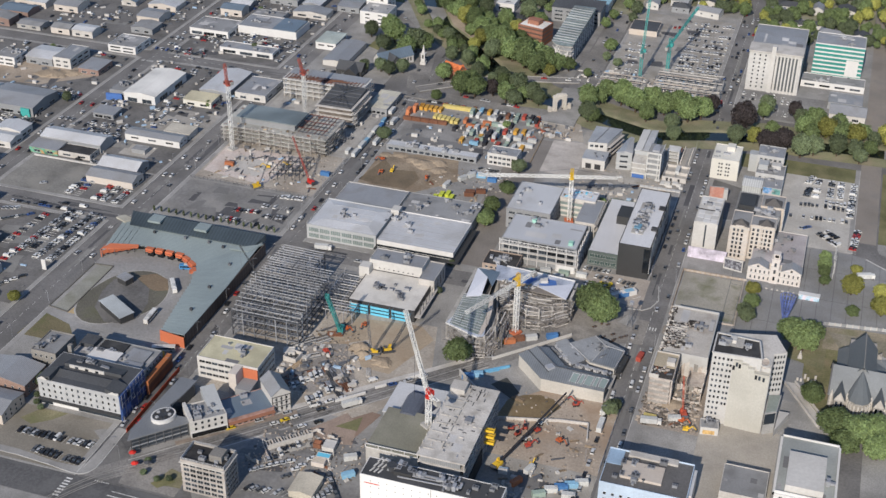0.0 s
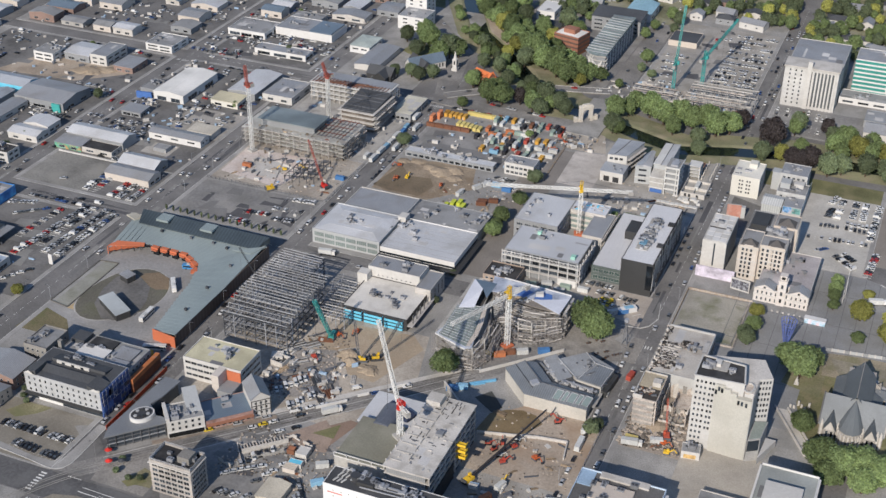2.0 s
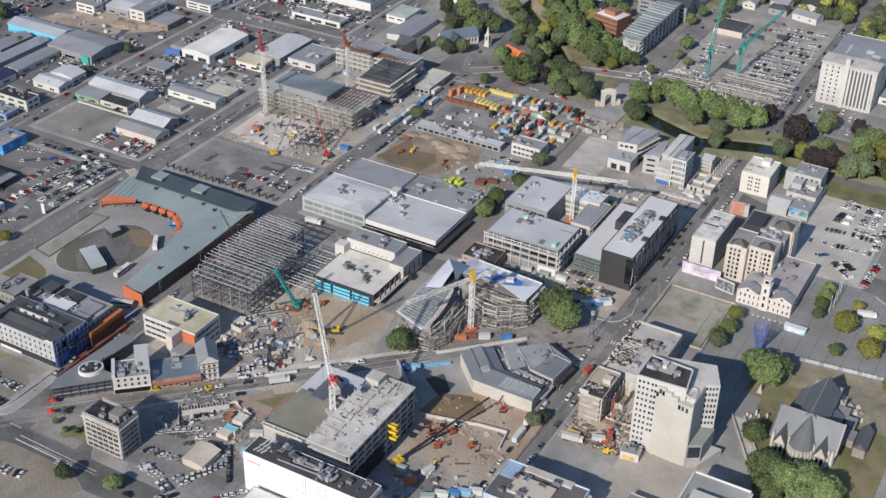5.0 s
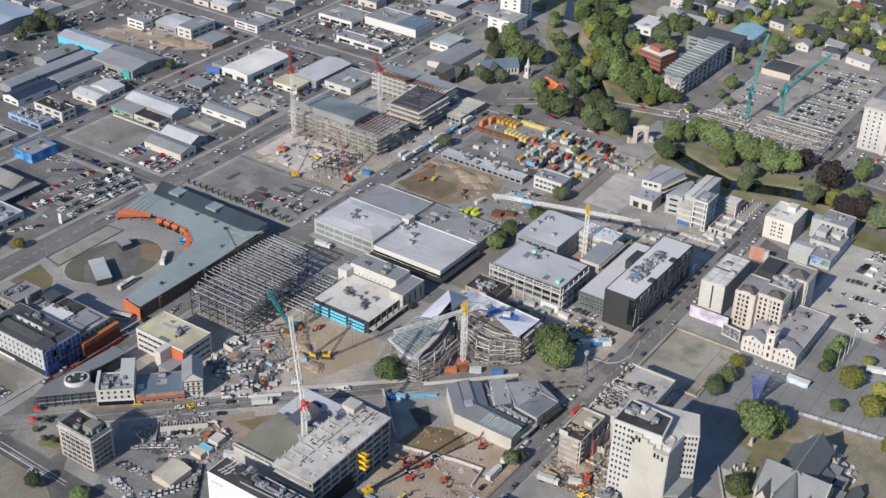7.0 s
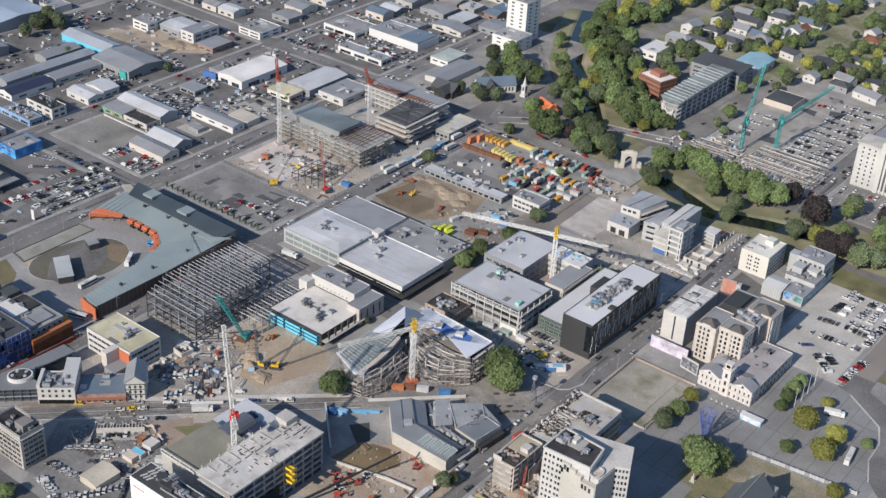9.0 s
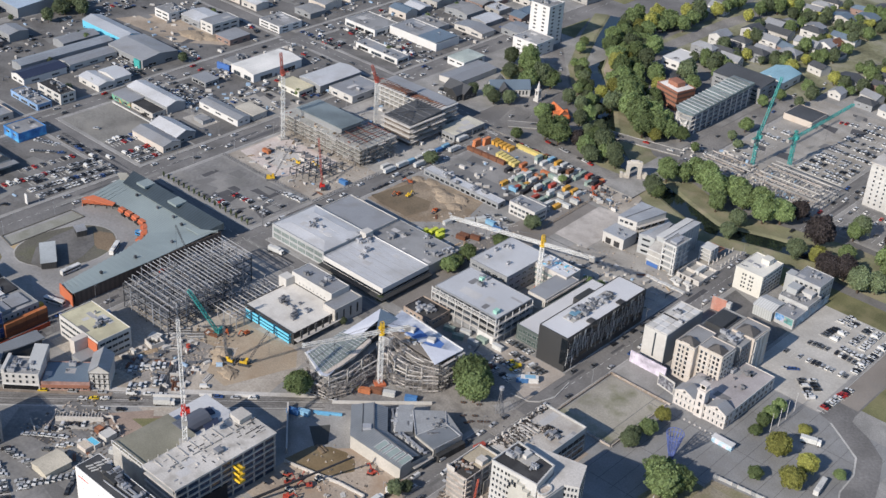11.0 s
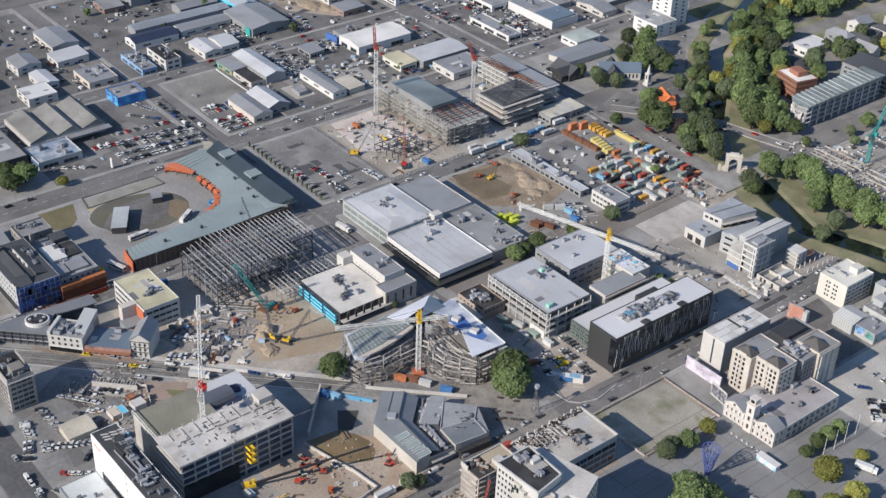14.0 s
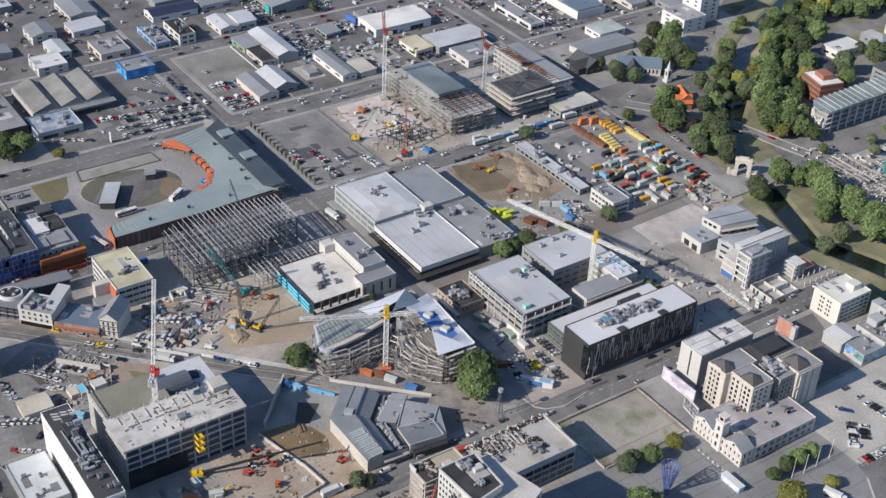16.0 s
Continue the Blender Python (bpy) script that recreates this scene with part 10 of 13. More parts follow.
    building("brown_corner_shop", "brown two-storey shop with flat roof", 113, -196, 140, -155, 9, bpy.data.materials["grimy_brick"], BLACKM, 2, (8, 10), (1.6, 1.6), 1.2, 3.4, "frl", par=0.5, units=8)


tower()


BLUESLATE = mat("blue_grey_slate", (0.118, 0.132, 0.14), 0.65, vbig=0.12, vfine=0.1, seam=0.5, axis="Y", bump=0.2, stain=(0.145, 0.155, 0.158), stain_amount=0.4, stain_scale=0.2)
PALESTONE = mat("weathered_stone", (0.3, 0.285, 0.265), 0.9, vbig=0.2, fine=1.0, vfine=0.28, stain=(0.19, 0.18, 0.165), stain_amount=0.6, stain_scale=0.2, bump=0.3)


def cathedral():
    r = thing("stone_cathedral", 201, -47, "damaged Gothic cathedral of grey stone with slate roofs", "cathedral", z=0.17)
    pale_slate = mat("pale_slate", (0.19, 0.204, 0.212), 0.65, vbig=0.1, vfine=0.1, seam=0.5, axis="X", bump=0.2, stain=(0.165, 0.175, 0.18), stain_amount=0.5, stain_scale=0.15)
    part("chancel_wall", Geo().box(-1.5, 6, 0, 27.5, 27, 7), PALESTONE, r, "grey stone chancel wall")
    q = Geo()
    for ya, za, yb, zb in ((5.2, 6.8, 17, 17), (27.8, 7.2, 17, 17)):
        lo = [(-2.2, ya, za), (28.2, ya, za), (28.2, yb, zb), (-2.2, yb, zb)]
        slab(q, lo, [(x, y, z + 0.25) for x, y, z in lo], ya > yb)
    part("chancel_roof", q, pale_slate, r, "pale slate chancel roof")
    g = Geo()
    for x in (-1.5, 27.5):
        f = [(x, 6, 7), (x, 27, 7), (x, 17, 16.6)]
        g.face(f if x > 0 else f[::-1])
    part("gable_end", g, PALESTONE, r)
    part("coping", Geo().bar((-2.0, 5.4, 7.3), (-2.0, 17, 17.5), 0.7).bar((-2.0, 17, 17.5), (-2.0, 28, 7.3), 0.7), mat("dark_coping", (0.1, 0.1, 0.1), 0.9), r, "dark stone gable coping")
    part("coping", Geo().bar((28.0, 5.4, 7.3), (28.0, 17, 17.5), 0.7), PALESTONE, r, "stone gable coping")
    part("nave", Geo().box(6, 27, 0, 19, 52, 11), PALESTONE, r, "grey stone nave wall")
    n = Geo()
    for a, b in ((5.6, 12.5), (19.4, 12.5)):
        lo = [(a, 17, 10.6), (a, 47, 10.6), (b, 46, 19.5), (b, 15, 19.5)]
        slab(n, lo, [(x, y, z + 0.25) for x, y, z in lo], a < b)
    part("nave_roof", n, BLUESLATE, r, "dark slate nave roof")
    part("ridge", Geo().bar((12.5, 15, 19.8), (12.5, 46, 19.8), 0.4), STONE, r, "stone ridge")
    part("aisle", Geo().box(1, 27, 0, 6, 48, 6), PALESTONE, r, "side aisle")
    part("aisle", Geo().box(19, 27, 0, 24, 38, 6), PALESTONE, r, "side aisle")
    part("aisle_roof", Geo().prism(rect(0.6, 27, 6, 48.4), 6, 8, 0, [6, 9, 9, 6]), BLUESLATE, r)
    part("aisle_roof", Geo().prism(rect(19, 27, 24.4, 37.8), 6, 8, 0, [9, 6, 6, 9]), BLUESLATE, r)
    # rounded apse under a half cone that runs up to the ridge
    apse = [(12.6 + 5.3 * math.cos(a), 5.0 + 5.6 * math.sin(a)) for a in (math.pi + math.pi * k / 10 for k in range(0, 11, 2))]
    part("apse", Geo().prism(apse + [(17.9, 8), (7.3, 8)], 0, 8.6), PALESTONE, r, "rounded stone apse")
    cone = Geo()
    rim = [(12.6 + (x - 12.6) * 1.08, 5.0 + (y - 5.0) * 1.08, 8.5) for x, y in apse] + [(18.3, 8.6, 8.6)]
    rim = [(6.9, 8.6, 8.6)] + rim
    for a, b in zip(rim, rim[1:]):
        cone.face([a, b, (12.5, 15.5, 17.6)])
    part("apse_roof", cone, BLUESLATE, r, "conical slate apse roof")
    for k in range(9):
        a = math.pi + math.pi * (k + 1) / 10
        part("buttress", Geo().box(-0.35, -0.5, 0, 0.35, 0.5, 7.4), PALECONC, r, "stone buttress", at=pose(12.6 + 5.5 * math.cos(a), 5.0 + 5.8 * math.sin(a), 0, 0, 0, math.degrees(a) + 90))
    for x in (1.0, 19.5):
        part("chapel", Geo().box(x, 1.5, 0, x + 5, 8, 7.2), PALESTONE, r, "gabled side chapel")
        q = Geo()
        for a, b in ((x - 0.5, x + 2.5), (x + 5.5, x + 2.5)):
            lo = [(a, 1.0, 7), (a, 9, 7), (b, 13, 12.4), (b, 1.0, 12.4)]
            slab(q, lo, [(u, v, z + 0.2) for u, v, z in lo], a < b)
        part("chapel_roof", q, BLUESLATE, r, "dark steep chapel roof")
        f = Geo()
        f.face([(x, 1.45, 7.2), (x + 5, 1.45, 7.2), (x + 2.5, 1.45, 12.2)])
        part("chapel_gable", f, PALECONC, r, "pale traceried gable")
        for c in range(2):
            part("window", window_mesh(1.3, 4.4, PALECONC, GLASS), None, r, at=pose(x + 1.4 + 2.2 * c, 1.5, 2.2))
    for k in range(6):
        x = -0.4 + (0.0, 25.4, 7.4, 18.6, 27, 9)[k]
        part("pinnacle", Geo().box(-0.5, 0, 0, 0.5, 1.0, 8.4).cyl(0, 0.5, 8.4, 10.4, 0.6, 4, 0, 0.05), PALECONC, r, "pale stone pinnacle", at=pose(x, 4.8, 0))
    # torn west end: broken gable, stubs of the fallen tower, heaps of stone
    dark_stone = bpy.data.materials["dark_coping"]
    q = random.Random(33)
    for x0, x1, h0, h1 in ((5.6, 8, 10, 12.6), (8, 10.6, 12.6, 16.2), (10.6, 12.5, 16.2, 18.6), (14.6, 16.6, 16.4, 12), (16.6, 19.4, 12, 8.5)):
        part("broken_gable", Geo().prism(rect(x0, 47.4, x1, 48.8), 0, 1, 0, [h0, h1, h1 - 0.6, h0 - 0.6]), dark_stone, r, "dark broken west gable")
    for x, y, w, d, h in ((19.6, 46, 2.6, 3.4, 9), (22, 43.5, 2.2, 2, 6.5), (3.2, 47, 2.4, 2, 8), (24.6, 47, 1.6, 2.2, 3.6)):
        part("tower_stub", Geo().prism(rect(x, y, x + w, y + d), 0, 1, 0, [h, h * 0.7, h * 0.85, h * 0.6]), PALESTONE, r, "stub of a fallen stone tower")
    for cx, cy, s in ((17.5, 54.5, 3.2), (21.5, 52, 3.6), (25.5, 52.5, 3.4), (28.5, 49.5, 3.2), (29, 45.5, 2.6), (20, 58, 2.4), (24, 48.8, 3)):
        for k in range(7):
            w = s * q.uniform(0.4, 0.8)
            part("rubble", Geo().prism([(w * u, w * v) for u, v in ((-0.6, -0.5), (0.5, -0.6), (0.7, 0.4), (-0.4, 0.6))], 0, 1, 0, [w * q.uniform(0.4, 0.9) for _ in range(4)]), (PALECONC, PALESTONE, BRUIN)[k % 3], r, "fallen stone blocks", at=pose(cx + s * q.uniform(-0.7, 0.7), cy + s * q.uniform(-0.7, 0.7), 0, 0, 0, q.uniform(0, 90)))
    for x0, y0, x1, y1, h in ((19.4, 38, 25.4, 45, 5.2), (25.6, 33.5, 30, 40, 4.4), (26.5, 24, 32, 31, 4.0)):
        part("annex", Geo().box(x0, y0, 0, x1, y1, h), PALESTONE, r, "low stone annexe")
        part("annex_roof", Geo().prism(rect(x0 - 0.2, y0 - 0.2, x1 + 0.2, y1 + 0.2), h, h + 0.3, 0, [h + 0.3, h + 0.3, h + 0.9, h + 0.9]), pale_slate, r, "grey annexe roof")
    part("hall", Geo().box(33, 19, 0, 38.5, 35, 4.6), PALESTONE, r, "small gabled stone hall")
    lo = Geo()
    for a, b in ((32.6, 35.75), (38.9, 35.75)):
        q4 = [(a, 18.6, 4.4), (a, 35.4, 4.4), (b, 35.4, 8.0), (b, 18.6, 8.0)]
        slab(lo, q4, [(x, y, z + 0.2) for x, y, z in q4], a < b)
    part("hall_roof", lo, BLUESLATE, r, "slate hall roof")
    part("hall_gable", Geo().prism([(33, 18.9), (38.5, 18.9), (38.5, 19.3), (33, 19.3)], 4.6, 4.8), PALESTONE, r)
    solid("stone_monument", Geo().box(-1.2, -1.2, 0, 1.2, 1.2, 0.6).box(-0.7, -0.7, 0.6, 0.7, 0.7, 2.6).cyl(0, 0, 2.6, 4.6, 0.5, 8, 0, 0.2), PALECONC, "pale stone monument on a stepped base in the grass", "monument", at=pose(183.5, -4.5, 0.2))
    stones = random.Random(4)
    for k in range(6):
        solid("headstone", Geo().box(-0.5, -0.25, 0, 0.5, 0.25, stones.uniform(1.6, 3.0)), PALECONC, "upright pale stone slab in the cathedral garden", "stone slab", at=pose(184 + 1.7 * k, -23.5 + stones.uniform(-2, 2), 0.15, 0, 0, stones.uniform(-20, 20)))
    area("pavement", [(177, -28), (197, -61.5), (200.5, -58), (183, -28)], 0.24, PALECONC, "pale footpath slanting past the cathedral", 0)
    for x, y in ((176.6, -27.6), (182.8, -27.2)):
        solid("stone_wall", Geo().box(0, 0, 0, 38, 0.6, 1.4), PALECONC, "long pale wall beside the slanting footpath", "wall", at=pose(x, y, 0.12, 0, 0, -59.5))
    hoard = thing("painted_hoarding", 193, 31, "long dark hoarding with pale posts round the cathedral grounds", "hoarding", 7, 0.15)
    for k in range(17):
        part("panel", Geo().box(3.1 * k, 0, 0, 3.1 * k + 2.6, 0.2, 1.9), PANEL if k % 3 else GREYW, hoard)
        part("post", Geo().box(3.1 * k + 2.6, -0.1, 0, 3.1 * k + 3.1, 0.35, 2.1), PALECONC, hoard, "pale post")


cathedral()
bench_rust = mat("dark_rust_bench", (0.1, 0.062, 0.045), 0.85, vfine=0.25)
for k, (x, y) in enumerate(((77, -12.3), (83.4, -7.9), (83.6, -20.1), (87.8, -16.1), (88.4, -23), (89.3, -20.8), (92.4, -17.5), (94.7, -15.4))):
    bench = thing("street_bench", x, y, "dark rusty planter bench on the paved street corner", "bench", 38 + 9 * (k % 3), 0.18, "benches on the paved corner")
    part("seat", Geo().box(-1.3, -0.5, 0.5, 1.3, 0.5, 0.72), bench_rust, bench)
    part("planter", Geo().box(-0.9, -0.45, 0, 0.9, 0.45, 0.5).box(-0.4, -0.35, 0.72, 0.4, 0.35, 1.1), DKSTEEL, bench, "dark planter base")

# saw-tooth market at the left edge
s = thing("sawtooth_market", -317, -90, "large market shed with three grey sawtooth roofs", "market hall", z=0.15)
part("wall", Geo().box(0, 0, 0, 40, 50, 5.4), PALECONC, s)
for i in range(3):
    lo = [(0, 1 + 16.5 * i, 5.4), (40, 1 + 16.5 * i, 5.4), (40, 12 + 16.5 * i, 9.4), (0, 12 + 16.5 * i, 9.4)]
    q = Geo()
    slab(q, lo, [(x, y, z + 0.25) for x, y, z in lo])
    lo = [(0, 12 + 16.5 * i, 9.4), (40, 12 + 16.5 * i, 9.4), (40, 17.2 + 16.5 * i, 5.4), (0, 17.2 + 16.5 * i, 5.4)]
    slab(q, lo, [(x, y, z + 0.25) for x, y, z in lo])
    q.face([(40, 1 + 16.5 * i, 5.4), (40, 17.2 + 16.5 * i, 5.4), (40, 12 + 16.5 * i, 9.4)])
    part("sawtooth_roof", q, mat("weathered_asbestos", (0.215, 0.212, 0.2), 0.85, vbig=0.25, vfine=0.18, stain=(0.14, 0.138, 0.13), stain_amount=0.6, stain_scale=0.1, seam=0.8, axis="X") if i == 0 else bpy.data.materials["weathered_asbestos"], s, "weathered grey sawtooth roof")
part("side_roof", Geo().box(40, 10, 4.2, 46, 52, 4.6), ROOFG, s)
shop = building("white_front_shop", "low shop with pale fascia and a patched blue-grey roof", -274, -96, -251, -68, 5.6, PALEGREY, mat("patched_blue_roof", (0.24, 0.29, 0.36), 0.6, vbig=0.4, big=0.15, vfine=0.2, stain=(0.5, 0.52, 0.54), stain_amount=0.8, stain_scale=0.12), 1, (6, 6), (3, 2.4), 0.6, 3, "fr", par=0.8, units=4)
part("blue_fascia", Geo().box(-0.2, -0.3, 2.6, 23.2, 0.0, 4.2), BLUE, shop, "blue fascia band")
building("grey_front_shop", "long dark-fronted store with grey roof", -318, -140, -262, -98, 7, DARK, GREYM, 1, (8, 6), (3, 2), 2, 3, "fr", par=0.5, units=8)
building("pale_gable_shop", "pale-roofed concrete corner shop", -374, -49, -352, -37, 4.8, PALECONC, ROOFW, 1, (5, 3), (1.8, 1.8), 0.9, 3, "fr", top="gx", rise=1.2)
building("pale_gable_shop", "old two-storey shop with white roof", -354, -66, -334, -46, 6, OFFWHITE, WHITE, 2, (6, 5), (1.4, 1.5), 0.9, 2.7, "fr", par=0.3)
building("grey_shop", "shop with grey metal roof", -402, -53, -382, -36, 6.2, OFFWHITE, ROOFG, 2, (5, 4), (1.5, 1.4), 1, 2.8, "fr", top="gx", rise=2)
building("long_workshop", "long workshop with pale roof and dark lights", -437, -18, -404, 2, 5.4, PALECONC, ROOFG, 1, (8, 5), (2, 1.5), 1.2, 3, "fr", top="gx", rise=1.6)
building("pale_shop", "low pale shop with metal roof", -398, -25, -380, -2, 4.6, OFFWHITE, ROOFW, 1, (5, 5), (1.8, 1.6), 0.9, 3, "fr", top="mono", rise=0.8)
building("corner_store", "low corner store with curved grey roof", -362, -22, -337, -1, 5, PINKST, ROOFG, 1, (7, 5), (2, 2), 0.7, 3, "fr", par=0.4, units=6)
# far sheds filling the industrial blocks beyond
far = random.Random(21)
kinds = (("far_shed", "distant industrial shed with metal roof", "gx"), ("far_shed", "distant shed with gabled metal roof", "gy"), ("far_store", "distant flat-roofed store with roof plant", "flat"))
for bx0, bx1, by0, by1 in ((-490, -338, 256, 420), (-318, -228, 340, 420), (-318, -228, 424, 520), (-470, -448, 20, 110), (-490, -338, 430, 520), (-540, -500, -60, 90), (-540, -500, 160, 420), (-490, -440, -120, -40), (-430, -345, -140, -75), (-230, -212, 330, 420)):
    y = by0
    while y < by1 - 8:
        d = far.uniform(12, 22)
        x = bx0
        while x < bx1 - 8:
            w = far.uniform(13, 30)
            if far.random() < 0.72 and x + w < bx1 + 4:
                nm, lab, tp = far.choice(kinds)
                clash = -372 < x < -338 and 236 < y < 264
                if not clash:
                    building(nm, lab, x, y, x + w, y + d, far.uniform(3.8, 6.5), far.choice((OFFWHITE, GREYW, PALECONC, GREYW, CONC, CREAM, DULLRED)), far.choice((ROOFW, ROOFG, ROOFGY, GREYM, ROOFY, ROOFB)), 1, (int(w / 9), 0), (3.6, 1.7), 1.2, 3, "f", top=tp, rise=far.uniform(1, 2.2), par=0.4, units=2 if tp == "flat" else 0, category="shed")
            x += w + far.uniform(2, 12)
        y += d + far.uniform(4, 12)
# suburb houses beyond the park, in rows along the streets
for row_y in range(458, 690, 19):
    x = -92 + far.uniform(0, 8)
    while x < 300:
        w, d, y = far.uniform(10, 24), far.uniform(9, 14), row_y + far.uniform(-3, 3)
        clash = (10 < x + w and x < 97 and y < 476) or (94 < x + w and x < 113) or (201 < x + w and x < 220) or (-60 < x + w and x < -8 and y < 497) or x < -60 and y < 470
        if not clash and far.random() < 0.5:
            building("suburban_house", "distant two-storey house with pitched roof among trees", x, y, x + w, y + d, far.uniform(3.5, 6.5), far.choice((OFFWHITE, AGED, GREYW, PALECONC, DULLRED)), far.choice((ROOFG, ROOFD, ROOFD, ROOFD, ROOFGY, ROOFB, RUST)), 1, (2, 0), (1.6, 1.3), 2.0, 2.5, "f", top=far.choice(("gx", "gy", "hip")), rise=far.uniform(1.8, 3.2), category="house", rz=far.choice((0, 0, -12, 8)))
        x += w + far.uniform(5, 13)
for i in range(14):
    x, y = 222 + far.uniform(0, 90), 300 + 22 * i % 200
    building("suburban_house", "distant villa with pitched roof", x, y, x + 14, y + 11, 5, far.choice((WHITE, CREAM, OFFWHITE)), far.choice((ROOFG, ROOFD, ROOFW)), 1, (3, 1), (1.4, 1.3), 2.4, 2.5, "fr", top="hip", rise=3, category="house")
# white villas and flats between the river trees and the glass office
for x, y, w, d, h, m, k in ((-104, 470, 20, 10, 8, GREYW, "hip"), (-78, 470, 18, 9, 6, OFFWHITE, "gx"), (-106, 500, 13, 16, 8, AGED, "gy"), (-90, 508, 14, 11, 7, AGED, "hip"), (-72, 496, 20, 11, 7, GREYW, "hip"), (-96, 534, 14, 16, 8, AGED, "gy"), (-76, 530, 16, 11, 7, OFFWHITE, "gx"), (-52, 520, 16, 12, 6, PALEGREY, "hip"), (-54, 548, 20, 11, 7, OFFWHITE, "gx"), (-92, 566, 16, 12, 7, PALEGREY, "gx"), (-64, 578, 18, 12, 7, OFFWHITE, "hip"), (-148, 566, 16, 11, 6, WHITE, "gx"), (-40, 560, 14, 12, 6, WHITE, "gy")):
    b = building("suburban_house", "white two-storey villa with grey pitched roof" if m is not GREYW else "grey block of flats with pitched roof", x, y, x + w, y + d, h, m, far.choice((ROOFG, ROOFGY, ROOFD)), 2, (4, 2), (1.4, 1.4), 1.2, 2.8, "fr", top=k, rise=3.2, category="house")
    part("porch", Geo().box(w * 0.3, -2.2, 0, w * 0.7, 0, h * 0.55), m, b, "projecting front bay")


PALE = mat("pale_container", (0.48, 0.49, 0.48), 0.7)
GREENC = mat("grey_green_container", (0.25, 0.32, 0.28), 0.7)
BLUEC = mat("mid_blue_container", (0.06, 0.17, 0.36), 0.6)
LBLUE = mat("light_blue_container", (0.2, 0.38, 0.52), 0.6)
BLACKC = mat("black_container", (0.03, 0.03, 0.035), 0.6)
OCHRE = mat("amber_container", (0.55, 0.3, 0.06), 0.6)
# ---- cranes and machines ----
def lattice(g, p, q, s, step, t=0.18, mi=0):
    """A square lattice boom from p to q, s wide."""
    p, q = Vector(p), Vector(q)
    d = (q - p)
    n = max(2, round(d.length / step))
    u = d.normalized()
    a = u.cross(Vector((0, 0, 1)) if abs(u.z) < 0.95 else Vector((1, 0, 0))).normalized() * s / 2
    b = u.cross(a).normalized() * s / 2
    cor = [a + b, a - b, -a - b, b - a]
    for c in cor:
        g.bar(p + c, q + c, t * 1.5, mi)
    for i in range(n):
        m0, m1 = p + d * (i / n), p + d * ((i + 1) / n)
        for k in range(4):
            c0, c1 = cor[k], cor[(k + 1) % 4]
            g.bar(m0 + c0, m1 + c1, t, mi) if (i + k) % 2 else g.bar(m0 + c1, m1 + c0, t, mi)
            g.bar(m1 + c0, m1 + c1, t * 0.8, mi)


def tower_crane(label, x, y, z, h, az, jib, back, mast_m, top_m, jib_m, tilt=0.0, s=1.9, tall=6.0, t=0.19):
    """A tower crane; tilt above zero makes it a luffing crane."""
    r = thing("tower_crane", x, y, label, "crane", z=z, rz=az)
    part("base", Geo().box(-2.6, -2.6, 0, 2.6, 2.6, 1.2), ORANGE if top_m is YELLOW else CONC, r, "base block")
    g = Geo()
    lattice(g, (0, 0, 1.2), (0, 0, h), s, s * 1.1, t)
    part("mast", g, mast_m, r, "lattice mast")
    part("slewing_ring", Geo().cyl(0, 0, h, h + 1.0, s * 0.8, 12), top_m, r)
    cab = part("cab", Geo().box(-0.9, -2.6, h + 0.8, 1.3, -0.9, h + 3.2), top_m, r, "driver's cab")
    part("window", Geo().box(1.3, -2.4, h + 1.6, 1.36, -1.1, h + 3.0), GLASS, cab, "dark cab window")
    g = Geo()
    lattice(g, (0, 0, h + 1), (0, 0, h + 1 + tall), s * 0.8, 2.0, 0.2)
    part("tower_head", g, top_m, r)
    end = Vector((jib * math.cos(radians(tilt)), 0, h + 1.8 + jib * math.sin(radians(tilt))))
    g = Geo()
    lattice(g, (0.6, 0, h + 1.8), end, s * 0.72, 2.2, 0.17)
    part("jib", g, jib_m, r, "lattice jib")
    g = Geo()
    lattice(g, (-0.6, 0, h + 1.6), (-back, 0, h + 1.6), s * 0.72, 2.2, 0.17)
    part("counter_jib", g, jib_m, r)
    part("counterweight", Geo().box(-back - 0.5, -1.1, h - 0.4, -back + 2.4, 1.1, h + 2.0), CONC, r, "concrete counterweight")
    tip = (0, 0, h + 1 + tall)
    part("tie_bar", Geo().bar(tip, end * 0.7 + Vector((0.6, 0, h + 1.8)) * 0.3, 0.14), DKSTEEL, r)
    part("tie_bar", Geo().bar(tip, (-back + 1, 0, h + 1.8), 0.14), DKSTEEL, r)
    hx = jib * 0.6 * math.cos(radians(tilt))
    part("hook_rope", Geo().bar((hx, 0, h + 1.8 + hx * math.tan(radians(tilt)) - 0.6), (hx, 0, h * 0.55), 0.1), DKSTEEL, r, "hoist rope with hook")
    return r


CRW = mat("crane_white", (0.62, 0.62, 0.6), 0.5)
CRR = mat("dull_crane_red", (0.33, 0.09, 0.07), 0.6, vfine=0.2)
tower_crane("yellow and white tower crane on an orange base", 38.5, -31.5, 0.2, 30, 245, 40, 14, CRW, YELLOW, CRW)
tower_crane("yellow tower crane with long pale jib inside the court", 37.5, 95, 0.2, 29, 197, 56, 30, CRW, YELLOW, CRW)
tower_crane("white luffing crane with red cab on the concrete office", 26.8, -141.4, 17.6, 16, 146, 40, 7, CRW, REDP, CRW, tilt=64, tall=4)
tower_crane("tall white crane with red top beside the precinct site", -197.5, 115, 0.2, 46, 250, 14, 4, CRW, CRR, CRR, tilt=84, tall=2.5, t=0.13)
tower_crane("white and red luffing crane among the precinct wings", -171, 176, 0.2, 33, 250, 12, 5, CRW, CRR, CRR, tilt=70, tall=3.0)
